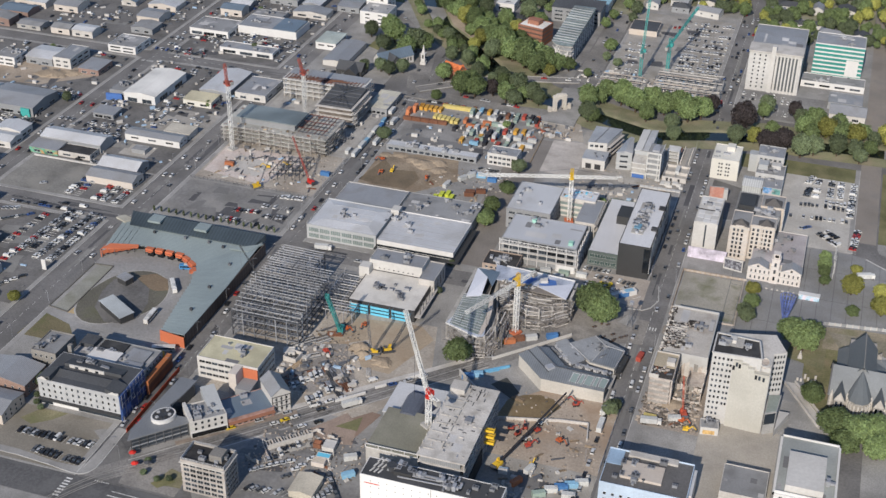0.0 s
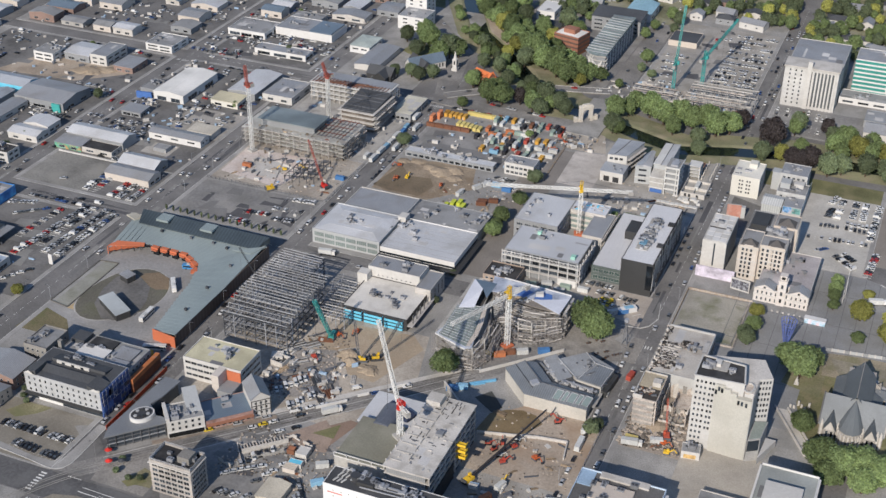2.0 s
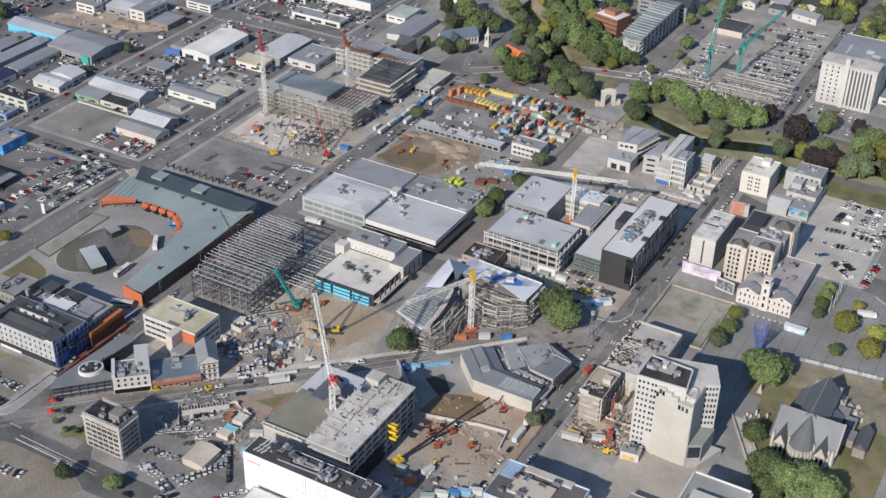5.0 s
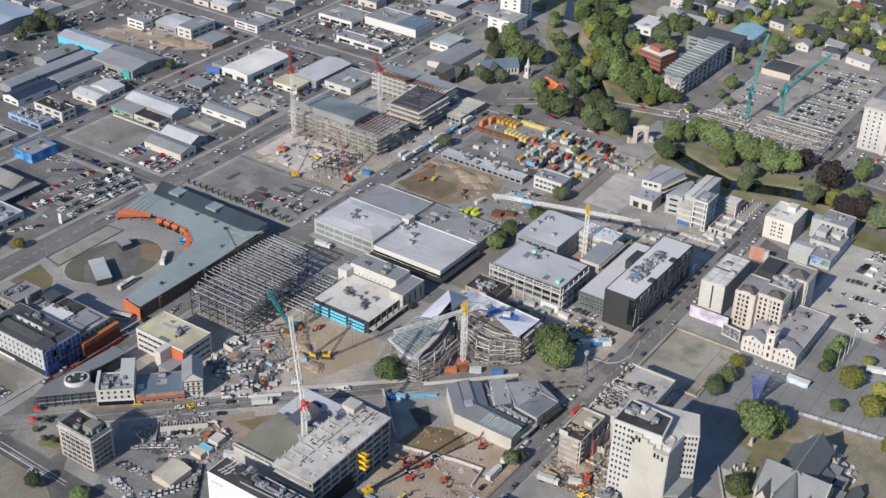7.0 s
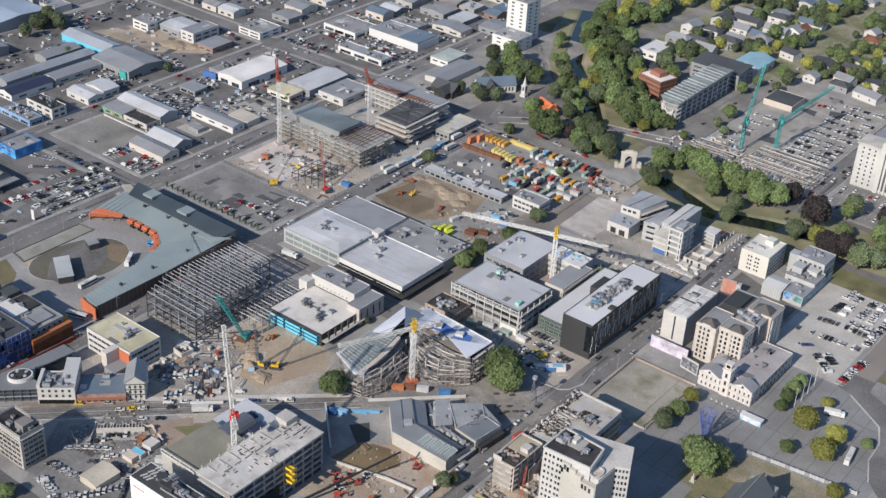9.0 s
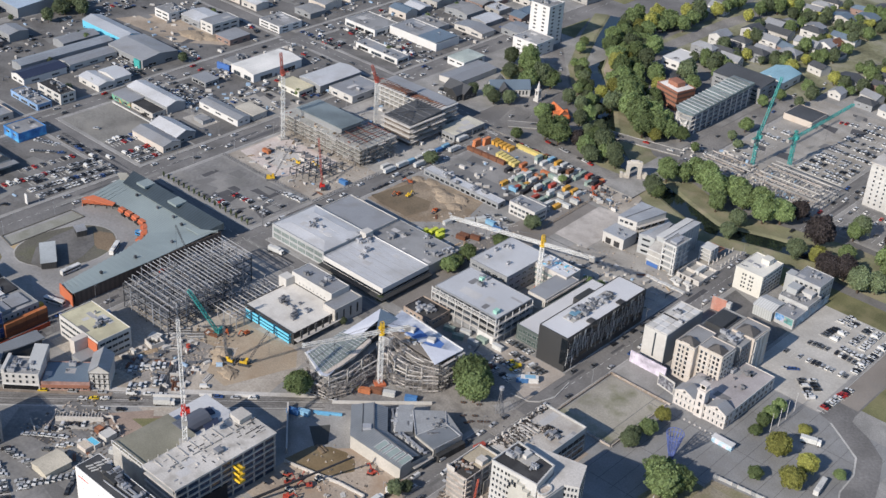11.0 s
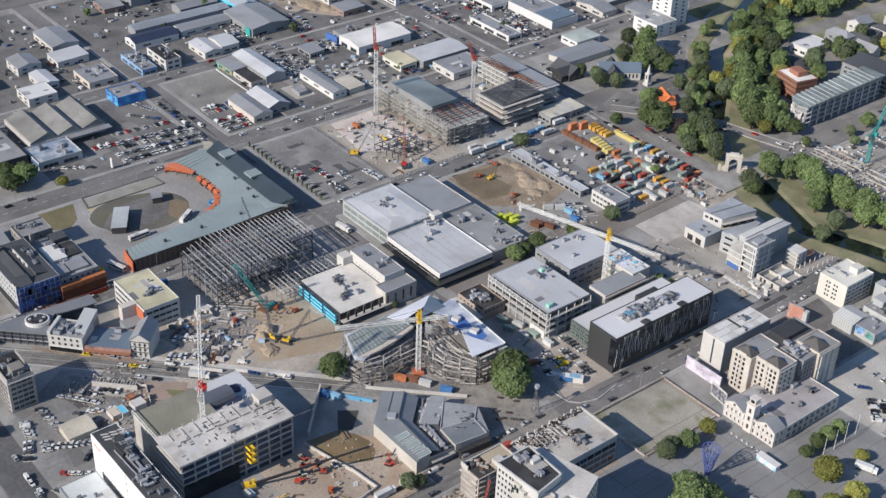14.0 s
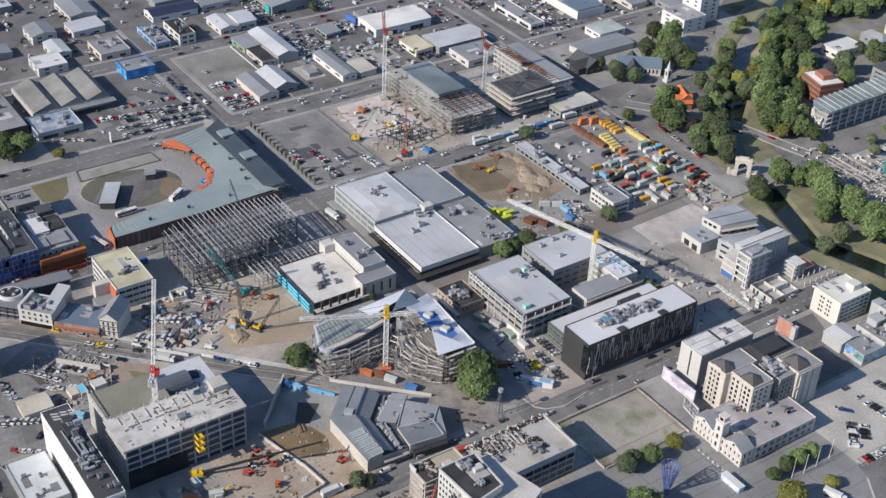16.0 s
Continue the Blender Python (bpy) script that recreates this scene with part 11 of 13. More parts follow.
tower_crane("teal luffing crane over the river building site", 37.5, 329, 0.2, 20, 92, 42, 7, TEAL, TEAL, TEAL, tilt=64, tall=5)
tower_crane("teal luffing crane with lowered jib", 55, 348, 0.2, 20, 78, 58, 7, TEAL, TEAL, TEAL, tilt=12, tall=6)


def mobile_crane(label, x, y, az, length, tilt, m, body_m, wide=0.6, small=1.0):
    r = thing("mobile_crane", x, y, label, "crane", rz=az, z=0.2)
    for s in (-1.6, 1.6):
        part("track", Geo().box(-3, s - 0.45, 0, 3, s + 0.45, 1.0), DKSTEEL, r, "crawler track")
    part("body", Geo().box(-3.2 * small, -1.5 * small, 1.0, 2.0 * small, 1.5 * small, 2.4).box(0.4, 0.4, 2.4, 1.8, 1.4 * small, 3.6), body_m, r)
    part("engine_cover", Geo().box(-2.9 * small, -1.1 * small, 2.4, -0.6, 1.1 * small, 3.0), DKSTEEL if small < 1 else body_m, r, "engine cover")
    part("counterweight", Geo().box(-4.0, -1.6, 1.2, -3.2, 1.6, 2.8), DKSTEEL, r)
    g = Geo()
    e = (1.6 + length * math.cos(radians(tilt)), 0, 2 + length * math.sin(radians(tilt)))
    lattice(g, (1.6, 0, 2), e, wide, 1.8, 0.1 * wide) if m is not BLACKC else g.bar((1.6, 0, 2), e, 1.0, 0, 0.6)
    boom = part("boom", g, m, r, "lattice boom")
    part("rope", Geo().bar(e, (e[0], 0, e[2] * 0.35), 0.09), DKSTEEL, boom, "hoist rope")
    return r


mobile_crane("teal crawler crane beside the steel frame", -48.5, -61, 272, 37, 62, TEAL, TEAL, 1.5)
mobile_crane("crawler crane with yellow body and dark boom", -19.1, -69.2, 30, 24, 62, DKSTEEL, YELLOW, 1.0, 0.75)
mobile_crane("yellow piling rig with an upright dark mast", -25.2, -73.6, 200, 23, 86, DKSTEEL, YELLOW, 1.0, 0.6)
mobile_crane("yellow mobile crane in the precinct site", -159, 71, 50, 24, 64, DKSTEEL, YELLOW)
mobile_crane("red crawler crane on the precinct site", -129, 87, 145, 30, 52, CRR, REDP, 0.9)
mobile_crane("dark crawler crane behind the steel frame", -108, -30, 200, 24, 66, DKSTEEL, DKSTEEL)
mobile_crane("piling rig with a long black boom in the cleared plot", 59.5, -138, 68, 52, 11, BLACKC, YELLOW, 1.3)
DIGRED = mat("dull_machine_red", (0.42, 0.085, 0.05), 0.6, vfine=0.2)
mobile_crane("red long-reach machine in the rubble plot", 134, -73, 110, 17, 68, DIGRED, DIGRED)


def excavator(paint, label):
    def make():
        r = thing("excavator", 0, 0, label, "excavator", group="site machines")
        for s in (-1.1, 1.1):
            part("track", Geo().box(-1.9, s - 0.35, 0, 1.9, s + 0.35, 0.8), DKSTEEL, r)
        body = part("body", Geo().box(-1.9, -1.2, 0.9, 1.2, 1.2, 2.0).box(-0.2, 0.1, 2.0, 1.2, 1.1, 3.0), paint, r)
        part("window", Geo().box(1.2, 0.2, 2.1, 1.24, 1.0, 2.9), GLASS, body, "dark cab window")
        boom = part("boom", Geo().bar((1.0, -0.3, 1.8), (3.6, -0.3, 4.2), 0.5).bar((3.6, -0.3, 4.2), (5.6, -0.3, 2.0), 0.4), paint, r)
        part("bucket", Geo().prism([(5.2, -0.9), (6.2, -0.9), (6.2, 0.3), (5.2, 0.3)], 0.9, 2.0), DKSTEEL, boom)
        return r
    return make


site = random.Random(5)
for key, paint, label, spots in (("ex_orange", mat("digger_orange", (0.45, 0.11, 0.04), 0.6), "orange tracked excavator on bare earth", ((-98, 134), (-92, 117), (-62, 119), (-46.5, -58.5), (-38.7, -51.5), (82, -112), (-14, 196), (-8, 210), (134, -78))),
                                 ("ex_red", mat("digger_red", (0.38, 0.06, 0.04), 0.6), "red tracked machine on bare earth", ((70, -108), (-49, -81), (69, -120), (83, -81))),
                                 ("ex_yellow", YELLOW, "yellow tracked excavator on bare earth", ((-86, 120), (-152, 104), (-164, 98), (137, -84), (74, -134)))):
    for x, y in spots:
        place(key, excavator(paint, label), sized(pose(x, y, 0.2, 0, 0, site.uniform(0, 360)), 0.85))

# ---- containers, huts and loose site gear ----


def container(m, label, length=6.06, roofed=False):
    def make():
        r = thing("container", 0, 0, label, "shipping container", group="containers")
        wave = [(0, 0)] + [(0.2 + 0.25 * k + e, -0.06 if k % 2 else 0) for k in range(int(length / 0.25) - 1) for e in (0, 0.2)] + [(length, 0)]
        ribs = Geo().prism(wave + [(x, 2.44 - y) for x, y in reversed(wave)], 0.0, 2.6)
        part("body", ribs, m, r)
        part("door_end", Geo().box(length, 0.1, 0.25, length + 0.06, 1.19, 2.5).box(length, 1.25, 0.25, length + 0.06, 2.34, 2.5), DKSTEEL if roofed else m, r)
        return r
    return make


CK = {"white": (PALE, "white steel shipping container"), "green": (GREENC, "grey-green steel shipping container"), "blue": (BLUEC, "blue steel shipping container on the ground"), "sky": (LBLUE, "light blue steel shipping container on the ground"),
      "red": (mat("faded_red", (0.36, 0.07, 0.05), 0.65), "red steel shipping container on the ground"), "orange": (mat("faded_orange", (0.46, 0.17, 0.08), 0.65), "orange steel shipping container on the ground"), "amber": (OCHRE, "amber steel shipping container on the ground"), "yellow": (mat("pale_yellow_container", (0.56, 0.46, 0.17), 0.65), "yellow steel shipping container on the ground"), "lime": (LIME, "lime green steel shipping container on the ground"), "black": (BLACKC, "black steel shipping container on the ground"), "rust": (RUST, "rusty red steel shipping container on the ground")}


def put_container(c, x, y, rz=0, z=0.18):
    place("container_" + c, container(*CK[c]), pose(x, y, z, 0, 0, rz))


for k in range(2):
    for i in range(3):
        put_container("orange" if i < 2 else "amber", -104 + 2.6 * i + 0.4 * k, 204 + 7 * i, 90, 0.18 + 2.62 * k if i < 2 else 0.18)
for i in range(5):
    put_container("amber", -98 + 3.4 * i, 217, 90)
    put_container("rust", -106 + 6.4 * i, 198 + 0.2 * i, 0)
for i in range(6):
    put_container("yellow", -84 + 3.3 * i, 205 - 0.6 * i, 90)
for i in range(4):
    put_container("yellow", -86 + 6.3 * i, 226, 0)
pal = ("white", "white", "sky", "orange", "red", "black", "orange", "green", "white", "green", "rust", "white", "green", "black", "white", "amber")
for i in range(11):
    for j in range(7):
        x, y = -66 + 5.2 * i, 176 + 8.2 * j
        if site.random() < 0.85 and not (x < -56 and y < 186) and not (x > -34 and y < 168) and not (x < -62 and y > 200) and x + y < 215:
            put_container(site.choice(pal), x + site.uniform(-0.8, 0.8), y + site.uniform(-0.8, 0.8), site.choice((0, 90, 90)))
            if site.random() < 0.22:
                put_container(site.choice(pal), x + site.uniform(-0.4, 0.4), y, 90, 2.85)
for c, x, y, rz in (("lime", -44, 96, 90), ("lime", -40.5, 98, 90), ("lime", -37, 94, 90), ("lime", -47, 91, 90), ("rust", -32, 104, 15), ("rust", -32, 107, 15), ("rust", -26, 110, 15), ("white", -54, 92, 0), ("white", -46, 110, 80), ("blue", -24, 128, 0), ("sky", -32, 131, 5), ("white", -40, 122, 60), ("white", -36, 128, 60), ("blue", 24, -80, 20), ("sky", 28, -77, 20), ("white", 18, -66, 60), ("yellow", 30, -46, 30), ("blue", 56, -32, 30), ("rust", 40, -40, 30), ("white", 46, -37, 30), ("orange", 36, -44, 30), ("green", 28, 27, 20), ("white", 36, 31, 20), ("green", 36, 25, 20), ("white", 44, 28, 0), ("green", 46, 33, 0), ("blue", -100, -98, 80), ("white", 98, -86, 80), ("red", 106, -36, 80), ("sky", -4, -170, 40), ("white", -8, -158, 30), ("rust", 66, 14, 60), ("white", 56, 34, 0), ("blue", 84, 20, 40), ("white", 80, 18, 40), ("white", 128, -80, 20), ("yellow", 116, -82, 0), ("white", -122, 134, 90), ("sky", -116, 152, 90), ("white", -116, 160, 90), ("white", -116, 168, 90), ("blue", -115, 178, 90), ("sky", -116, 186, 90), ("blue", -128, 100, 0), ("orange", -192, 92, 0)):
    put_container(c, x, y, rz)


def stack(m, label, name, category, n, w, d, h):
    def make():
        r = thing(name, 0, 0, label, category, group="site materials")
        for k in range(2):
            part("piece", Geo().box(0, 0, 0, w * (1 - 0.12 * k), d * n / 6, h), m, r, at=pose(rng.uniform(-0.15, 0.15), (d * n / 6 + 0.15) * (k % 2), h * (k // 2), 0, 0, rng.uniform(-5, 5)))
        return r
    return make


GEAR = (("timber", stack(TIMBER, "stack of sawn timber on site", "timber_stack", "timber", 6, 4.5, 0.5, 0.4)), ("pipes", stack(DKSTEEL, "bundle of dark steel beams", "steel_stack", "steel beams", 6, 6.5, 0.4, 0.4)),
        ("blocks", stack(PALECONC, "pile of pale concrete blocks", "block_pile", "concrete blocks", 6, 1.6, 0.9, 0.8)), ("planks", stack(STEEL, "bundle of grey scaffold tubes", "tube_stack", "scaffold tubes", 6, 5, 0.3, 0.25)),
        ("panels", stack(OFFWHITE, "stack of white sheet panels", "panel_stack", "panels", 4, 3.2, 1.6, 0.25)), ("rust", stack(RUST, "pile of rusty steel beams", "steel_stack", "steel beams", 6, 5.5, 0.45, 0.4)))


def litter(n, x0, y0, x1, y1, z=0.2, kinds=GEAR):
    for i in range(n):
        k, mk = site.choice(kinds)
        place("gear_" + k, mk, pose(site.uniform(x0, x1), site.uniform(y0, y1), z, 0, 0, site.uniform(0, 180)))


STEELS = tuple(g for g in GEAR if g[0] in ("pipes", "planks")) * 2 + tuple(g for g in GEAR if g[0] == "rust")


def ranks(n, x0, y0, x1, y1, turn, z=0.2, kinds=STEELS):
    """Stacks laid side by side in ranks."""
    for i in range(n):
        t = (i + 0.5) / n
        k, mk = site.choice(kinds)
        place("gear_" + k, mk, pose(x0 + (x1 - x0) * t + site.uniform(-0.6, 0.6), y0 + (y1 - y0) * t + site.uniform(-0.6, 0.6), z, 0, 0, turn + site.uniform(-6, 6)))


ranks(8, -37, -110, -26, -101, 135)
ranks(7, -46, -103, -37, -91, 135)
ranks(5, -33, -97, -28, -92, 135)
ranks(6, -55, -104, -47, -95, 45)
ranks(6, -60, -66, -52, -58, 60)
litter(12, -58, -118, -42, -100, kinds=GEAR[:2] + GEAR[3:4] + GEAR[5:])
litter(10, -64, -84, -46, -62)


def formwork(x, y, a, w, d, n, label):
    """A bed of formwork: a slab with rails and boards across it."""
    r = thing("formwork_bed", x, y, label, "formwork", a, 0.16)
    part("bed", Geo().box(0, 0, 0, w, d, 0.35), CONC, r)
    for k in range(n):
        part("rail", Geo().box(0.2, d * (k + 0.3) / n, 0.35, w - 0.2, d * (k + 0.6) / n, 0.6 + 0.2 * (k % 2)), (DKSTEEL, PALESTEEL, BOARD)[k % 3], r)


formwork(-66, -83.5, 50, 14, 7, 9, "grey formwork bed with steel rails across it")
formwork(-56, -76.5, 50, 9, 6, 7, "grey formwork bed with boards and rails")
formwork(-57, -92, 40, 10, 4.5, 5, "low pale formwork bed beside the concrete box")
pit = thing("concrete_box", -66.8, -94.6, "open-topped pale concrete lift pit", "concrete box", -8, 0.15)
for x0, y0, x1, y1 in ((0, 0, 7.4, 0.5), (0, 6.7, 7.4, 7.2), (0, 0.5, 0.5, 6.7), (6.9, 0.5, 7.4, 6.7)):
    part("wall", Geo().box(x0, y0, 0, x1, y1, 3), PALECONC, pit)
part("floor", Geo().box(0.5, 0.5, 0, 6.9, 6.7, 1.2), DARK, pit, "dark pit floor")
arcade = thing("ruined_arcade", -47.2, -158.6, "roofless arcade of pale cross walls along the tram street", "ruin", 44.5, 0.15)
part("back_wall", Geo().box(0, -4.6, 0, 22, -4.2, 2.8), PALECONC, arcade, "long white back wall")
for k in range(15):
    part("cross_wall", Geo().box(1.45 * k, -4.2, 0, 1.45 * k + 0.35, 0, 1.5 + 0.3 * (k % 3)), (OFFWHITE, PALECONC, CREAM)[k % 3], arcade, "pale cross wall")
for lab, x, y, w, d, h, wm, rm in (("small white-roofed site hut on the street corner", -20.4, -154.6, 5.6, 6, 2.8, OFFWHITE, OFFWHITE), ("site hut with bright blue sheeted roof", -20.8, -161.2, 6.6, 3.4, 2.4, OFFWHITE, CYAN), ("beige flat-roofed site hut", -21.2, -165.6, 6.2, 4, 2.4, CREAM, mat("beige_sheet", (0.5, 0.44, 0.36), 0.8)), ("rust-brown corrugated site hut", -25.4, -153.6, 3.6, 3.2, 2.6, RUST, mat("rust_sheet", (0.36, 0.15, 0.08), 0.8))):
    building("site_hut", lab, x, y, x + w, y + d, h, wm, rm, par=0.1, rz=3, base=0.15, category="hut")
area("pavement", [(-86, -173), (-61, -149.5), (-42, -132.5), (-44, -130), (-63, -147), (-88, -170.5)], 0.22, mat("brown_footpath", (0.25, 0.205, 0.17), 0.9, vbig=0.2, fine=0.8, vfine=0.25, stain=(0.33, 0.28, 0.22), stain_amount=0.7, stain_scale=0.2), "brown paved footpath with stalls along the tram street")
litter(20, -196, 74, -124, 122, 0.3)
for c, x, y, a in (("blue", 88, -146, 20), ("sky", 92, -143, 20), ("white", 84, -149, 20), ("white", 96, -140, 20), ("green", 80, -154, 30), ("white", 74, -140, 70), ("orange", 70, -150, 60), ("white", 92, -150, 10), ("black", 98, -156, 80)):
    put_container(c, x, y, a)
for ax, ay, bx, by in ((50, -104.5, 66, -100.5), (66, -100.5, 78, -97), (78, -97, 92, -95), (92, -95, 94, -107)):
    ln = math.hypot(bx - ax, by - ay)
    solid("retaining_wall", Geo().box(0, -0.3, 0, ln, 0.3, 1.5), PALECONC, "pale concrete retaining wall in the cleared plot", "wall", at=pose(ax, ay, 0.15, 0, 0, math.degrees(math.atan2(by - ay, bx - ax))))
litter(8, 62, -128, 102, -84)
litter(10, 114, -84, 140, -62)
litter(6, 116, -40, 138, -26, 0.2)
litter(18, 62, -178, 102, -132)
litter(12, -52, -172, 2, -142)
litter(18, 24, 128, 92, 168)
litter(16, -58, 90, -14, 140)
litter(18, 14, 290, 94, 328)
litter(10, 6, 20, 56, 34)
litter(10, -20, 206, 20, 222)


def ruin():
    """Broken walls and slabs of a demolished row of shops."""
    r = thing("ruined_shop_row", -30, -154, "broken pale walls and slabs of demolished shops", "ruin", z=0.15)
    q = random.Random(8)
    for (ax, ay), (bx, by), m in (((-19, -4), (2, 12), PALECONC), ((2, 12), (14, 8), PALECONC), ((-10, -11), (6, 4), CONC), ((-19, -4), (-12, -13), BRUIN), ((6, 4), (14, -3), BRUIN), ((-22, -16), (-10, -20), CONC), ((10, -8), (16, -2), PALECONC)):
        n = max(2, round(math.hypot(bx - ax, by - ay) / 2.2))
        turn = math.degrees(math.atan2(by - ay, bx - ax))
        for k in range(n):
            if q.random() < 0.85:
                hs = [q.uniform(0.6, 2.6) for _ in range(2)]
                part("wall_stub", Geo().prism(rect(0, -0.2, 2.15, 0.2), 0, 1, 0, [hs[0], hs[1], hs[1], hs[0]]), m, r, "broken wall", at=pose(ax + (bx - ax) * k / n, ay + (by - ay) * k / n, 0, 0, 0, turn))
    for k in range(16):
        part("slab_piece", Geo().box(0, 0, 0, q.uniform(0.8, 2.6), q.uniform(0.8, 2), q.uniform(0.2, 0.5)), (PALECONC, CONC, STONE)[k % 3], r, "broken floor slab", at=pose(q.uniform(-20, 14), q.uniform(-18, 9), 0, 0, 0, q.uniform(0, 90)))


ruin()
hut = building("site_hut", "small white flat-roofed site hut", -68, -92, -62, -87, 3, OFFWHITE, OFFWHITE, 1, (2, 2), (1.2, 1.0), 1.2, 3, "fr", par=0.2, rz=20, category="hut")
heaps = Geo()
for x, y, s, h in ((-69, 137, 9, 2.2), (-62, 142, 7, 2.2), (-89, 145, 6, 1.2), (-77, 140, 6, 1.4), (-58, 132, 6, 1.4), (-98, 142, 5, 1.0), (-33.5, -71.5, 6.5, 3.0), (-30, -77, 4.5, 2.6), (-19, -79.5, 6, 1.6), (128, -66, 7, 1.6), (122, -12, 5, 1.0), (-380, 184, 12, 2.4), (-366, 190, 8, 1.8)):
    n = 18
    c = len(heaps.v)
    rings = [(1.0, 0.0), (0.8, 0.35), (0.5, 0.75), (0.22, 0.97)]
    for q, z in rings:
        for j in range(n):
            a = 2 * math.pi * j / n
            k = q * s * (1 + 0.5 * noise.noise((x + 1.7 * math.cos(a), y + 1.7 * math.sin(a), z * 2)))
            heaps.v.append((x + k * math.cos(a), y + k * math.sin(a) * 0.8, 0.1 + h * z * (1 + 0.15 * noise.noise((a, x, z)))))
    for k in range(3):
        for j in range(n):
            heaps.f.append((c + k * n + j, c + k * n + (j + 1) % n, c + (k + 1) * n + (j + 1) % n, c + (k + 1) * n + j))
            heaps.m.append(0)
    heaps.f.append(tuple(c + 3 * n + j for j in range(n)))
    heaps.m.append(0)
solid("soil_heaps", heaps, mat("heaped_soil", (0.31, 0.25, 0.185), 0.95, vfine=0.25, bump=0.4), "heaps of sandy spoil on the building sites", "soil heap", kind="stuff")
rub = Geo()
for x0, y0, x1, y1, n in ((113, -84, 141, -60, 420), (54, -128, 102, -78, 120), (-62, -124, -30, -60, 420), (-52, -176, 0, -140, 420), (-196, 74, -124, 124, 260), (24, 126, 92, 170, 150), (62, -178, 102, -132, 200), (14, 288, 94, 330, 220), (-20, 204, 10, 224, 90), (-58, 88, -12, 140, 160)):
    for i in range(n):
        x, y, s = site.uniform(x0, x1), site.uniform(y0, y1), site.uniform(0.1, 0.38) * (2.2 if x0 > 110 else 1.3)
        a, b = site.uniform(0.4, 1.6) * s, site.uniform(0.4, 1.4) * s
        t = site.uniform(0, 3)
        c, q = math.cos(t), math.sin(t)
        rub.prism([(x + c * u - q * v, y + q * u + c * v) for u, v in ((-a, -b), (a, -b), (a, b), (-a, b))], 0.15, 0.22 + 0.8 * s)
solid("site_rubble", rub, mat("rubble", (0.29, 0.25, 0.21), 0.9, island=0.4, vfine=0.2), "scattered rubble, offcuts and broken concrete", "rubble", kind="stuff")
area("gravel_lot", [(-61, -118), (-33, -112), (-21.5, -104), (-34.5, -86), (-40, -70), (-62, -76), (-68, -92)], 0.185, mat("grey_site_floor", (0.265, 0.245, 0.225), 0.95, vbig=0.2, fine=0.7, vfine=0.28, stain=(0.19, 0.175, 0.16), stain_amount=0.8, stain_scale=0.12, bump=0.3), "grey trodden floor of the central site")
area("gravel_lot", [(-37.6, -79), (-41, -69), (-32, -63), (-27, -70), (-33, -78), (-18.6, -100), (-21.4, -104)], 0.21, mat("pale_track", (0.4, 0.355, 0.3), 0.95, vbig=0.15, fine=0.7, vfine=0.2), "pale sandy site track")


gear = random.Random(19)


def pipe_stack(x, y, a, n, length, m, label):
    """A low stack of pipes or beams on the ground."""
    r = thing("pipe_stack", x, y, label, "pipe stack", a, 0.17, group="site materials")
    for k in range(n):
        part("pipe", Geo().box(-length / 2 + gear.uniform(-0.4, 0.4), 0.62 * k, 0.02, length / 2, 0.62 * k + 0.45, 0.5 + 0.3 * (k % 2)), m, r)


for x, y, a, n, length, m, label in ((-30, -108.5, 135, 6, 9, DKSTEEL, "stack of dark steel beams"), (-26.5, -104, 135, 6, 7, RUST, "stack of rust-brown steel pipes"), (-37, -97, 132, 7, 9, DKSTEEL, "stack of dark steel beams"), (-40.5, -92.5, 140, 5, 8, STEEL, "stack of grey steel beams"),
                                     (-35, -106, 130, 5, 8, STEEL, "stack of grey steel beams"), (-58, -98, 75, 5, 9, TIMBER, "stack of sawn timber"), (-21, -90, 110, 4, 7, PALECONC, "stack of pale concrete piles"), (-50, -66, 15, 6, 8, RUST, "stack of rust-brown steel pipes")):
    pipe_stack(x, y, a, n, length, m, label)
solid("barrier", Geo().box(0, 0, 0, 14, 0.9, 1.3).box(2, -0.8, 0, 8, 0, 0.9), mat("sky_blue_barrier", (0.12, 0.33, 0.5), 0.6, vfine=0.15), "long light blue site barrier", "barrier", at=pose(33, -71, 0.17, 0, 0, 37))
w = thing("retaining_wall", 47, -100, "pale concrete retaining wall between the plots", "wall", 137, 0.12)
part("wall", Geo().box(0, 0, 0, 34, 0.6, 3.4), CONC, w)
part("coping", Geo().box(-0.1, -0.1, 3.4, 34.1, 0.7, 3.6), PALECONC, w)
solid("pallet_stack", Geo().box(-3.4, -0.9, 0, 3.4, 0.9, 0.5).box(-3, -0.6, 0.5, 3.2, 0.5, 0.9).box(-2.6, 1.2, 0, 3, 2.2, 0.6), TIMBER, "stacked timber beams at the pit's edge", "timber stack", at=pose(55, -87, 0.18, 0, 0, -12))
for x, y, a, c in ((58, -110, 20, "red"), (62, -113, 60, "red"), (64, -107, 110, "red"), (66, -116, 10, "white"), (83, -82, 30, "red"), (70, -102, 0, "white")):
    r = thing("mini_excavator", x, y, f"small {c} excavator on bare earth", "excavator", a, 0.16, group="site machines")
    part("body", Geo().box(-1.6, -0.8, 0.4, 1.2, 0.8, 1.5), CK[c][0], r)
    part("cab", Geo().box(-0.9, -0.7, 1.5, 0.3, 0.7, 2.5), GLASS, r, "dark glass cab")
    for ty in (-1.1, 0.6):
        part("track", Geo().box(-1.7, ty, 0, 1.5, ty + 0.5, 0.7), TYRE, r, "black rubber track")
    boom = part("boom", Geo().bar((1.0, 0, 1.2), (2.8, 0, 2.6), 0.3), CK[c][0], r)
    part("arm", Geo().bar((2.8, 0, 2.6), (3.8, 0, 0.6), 0.28), CK[c][0], boom)


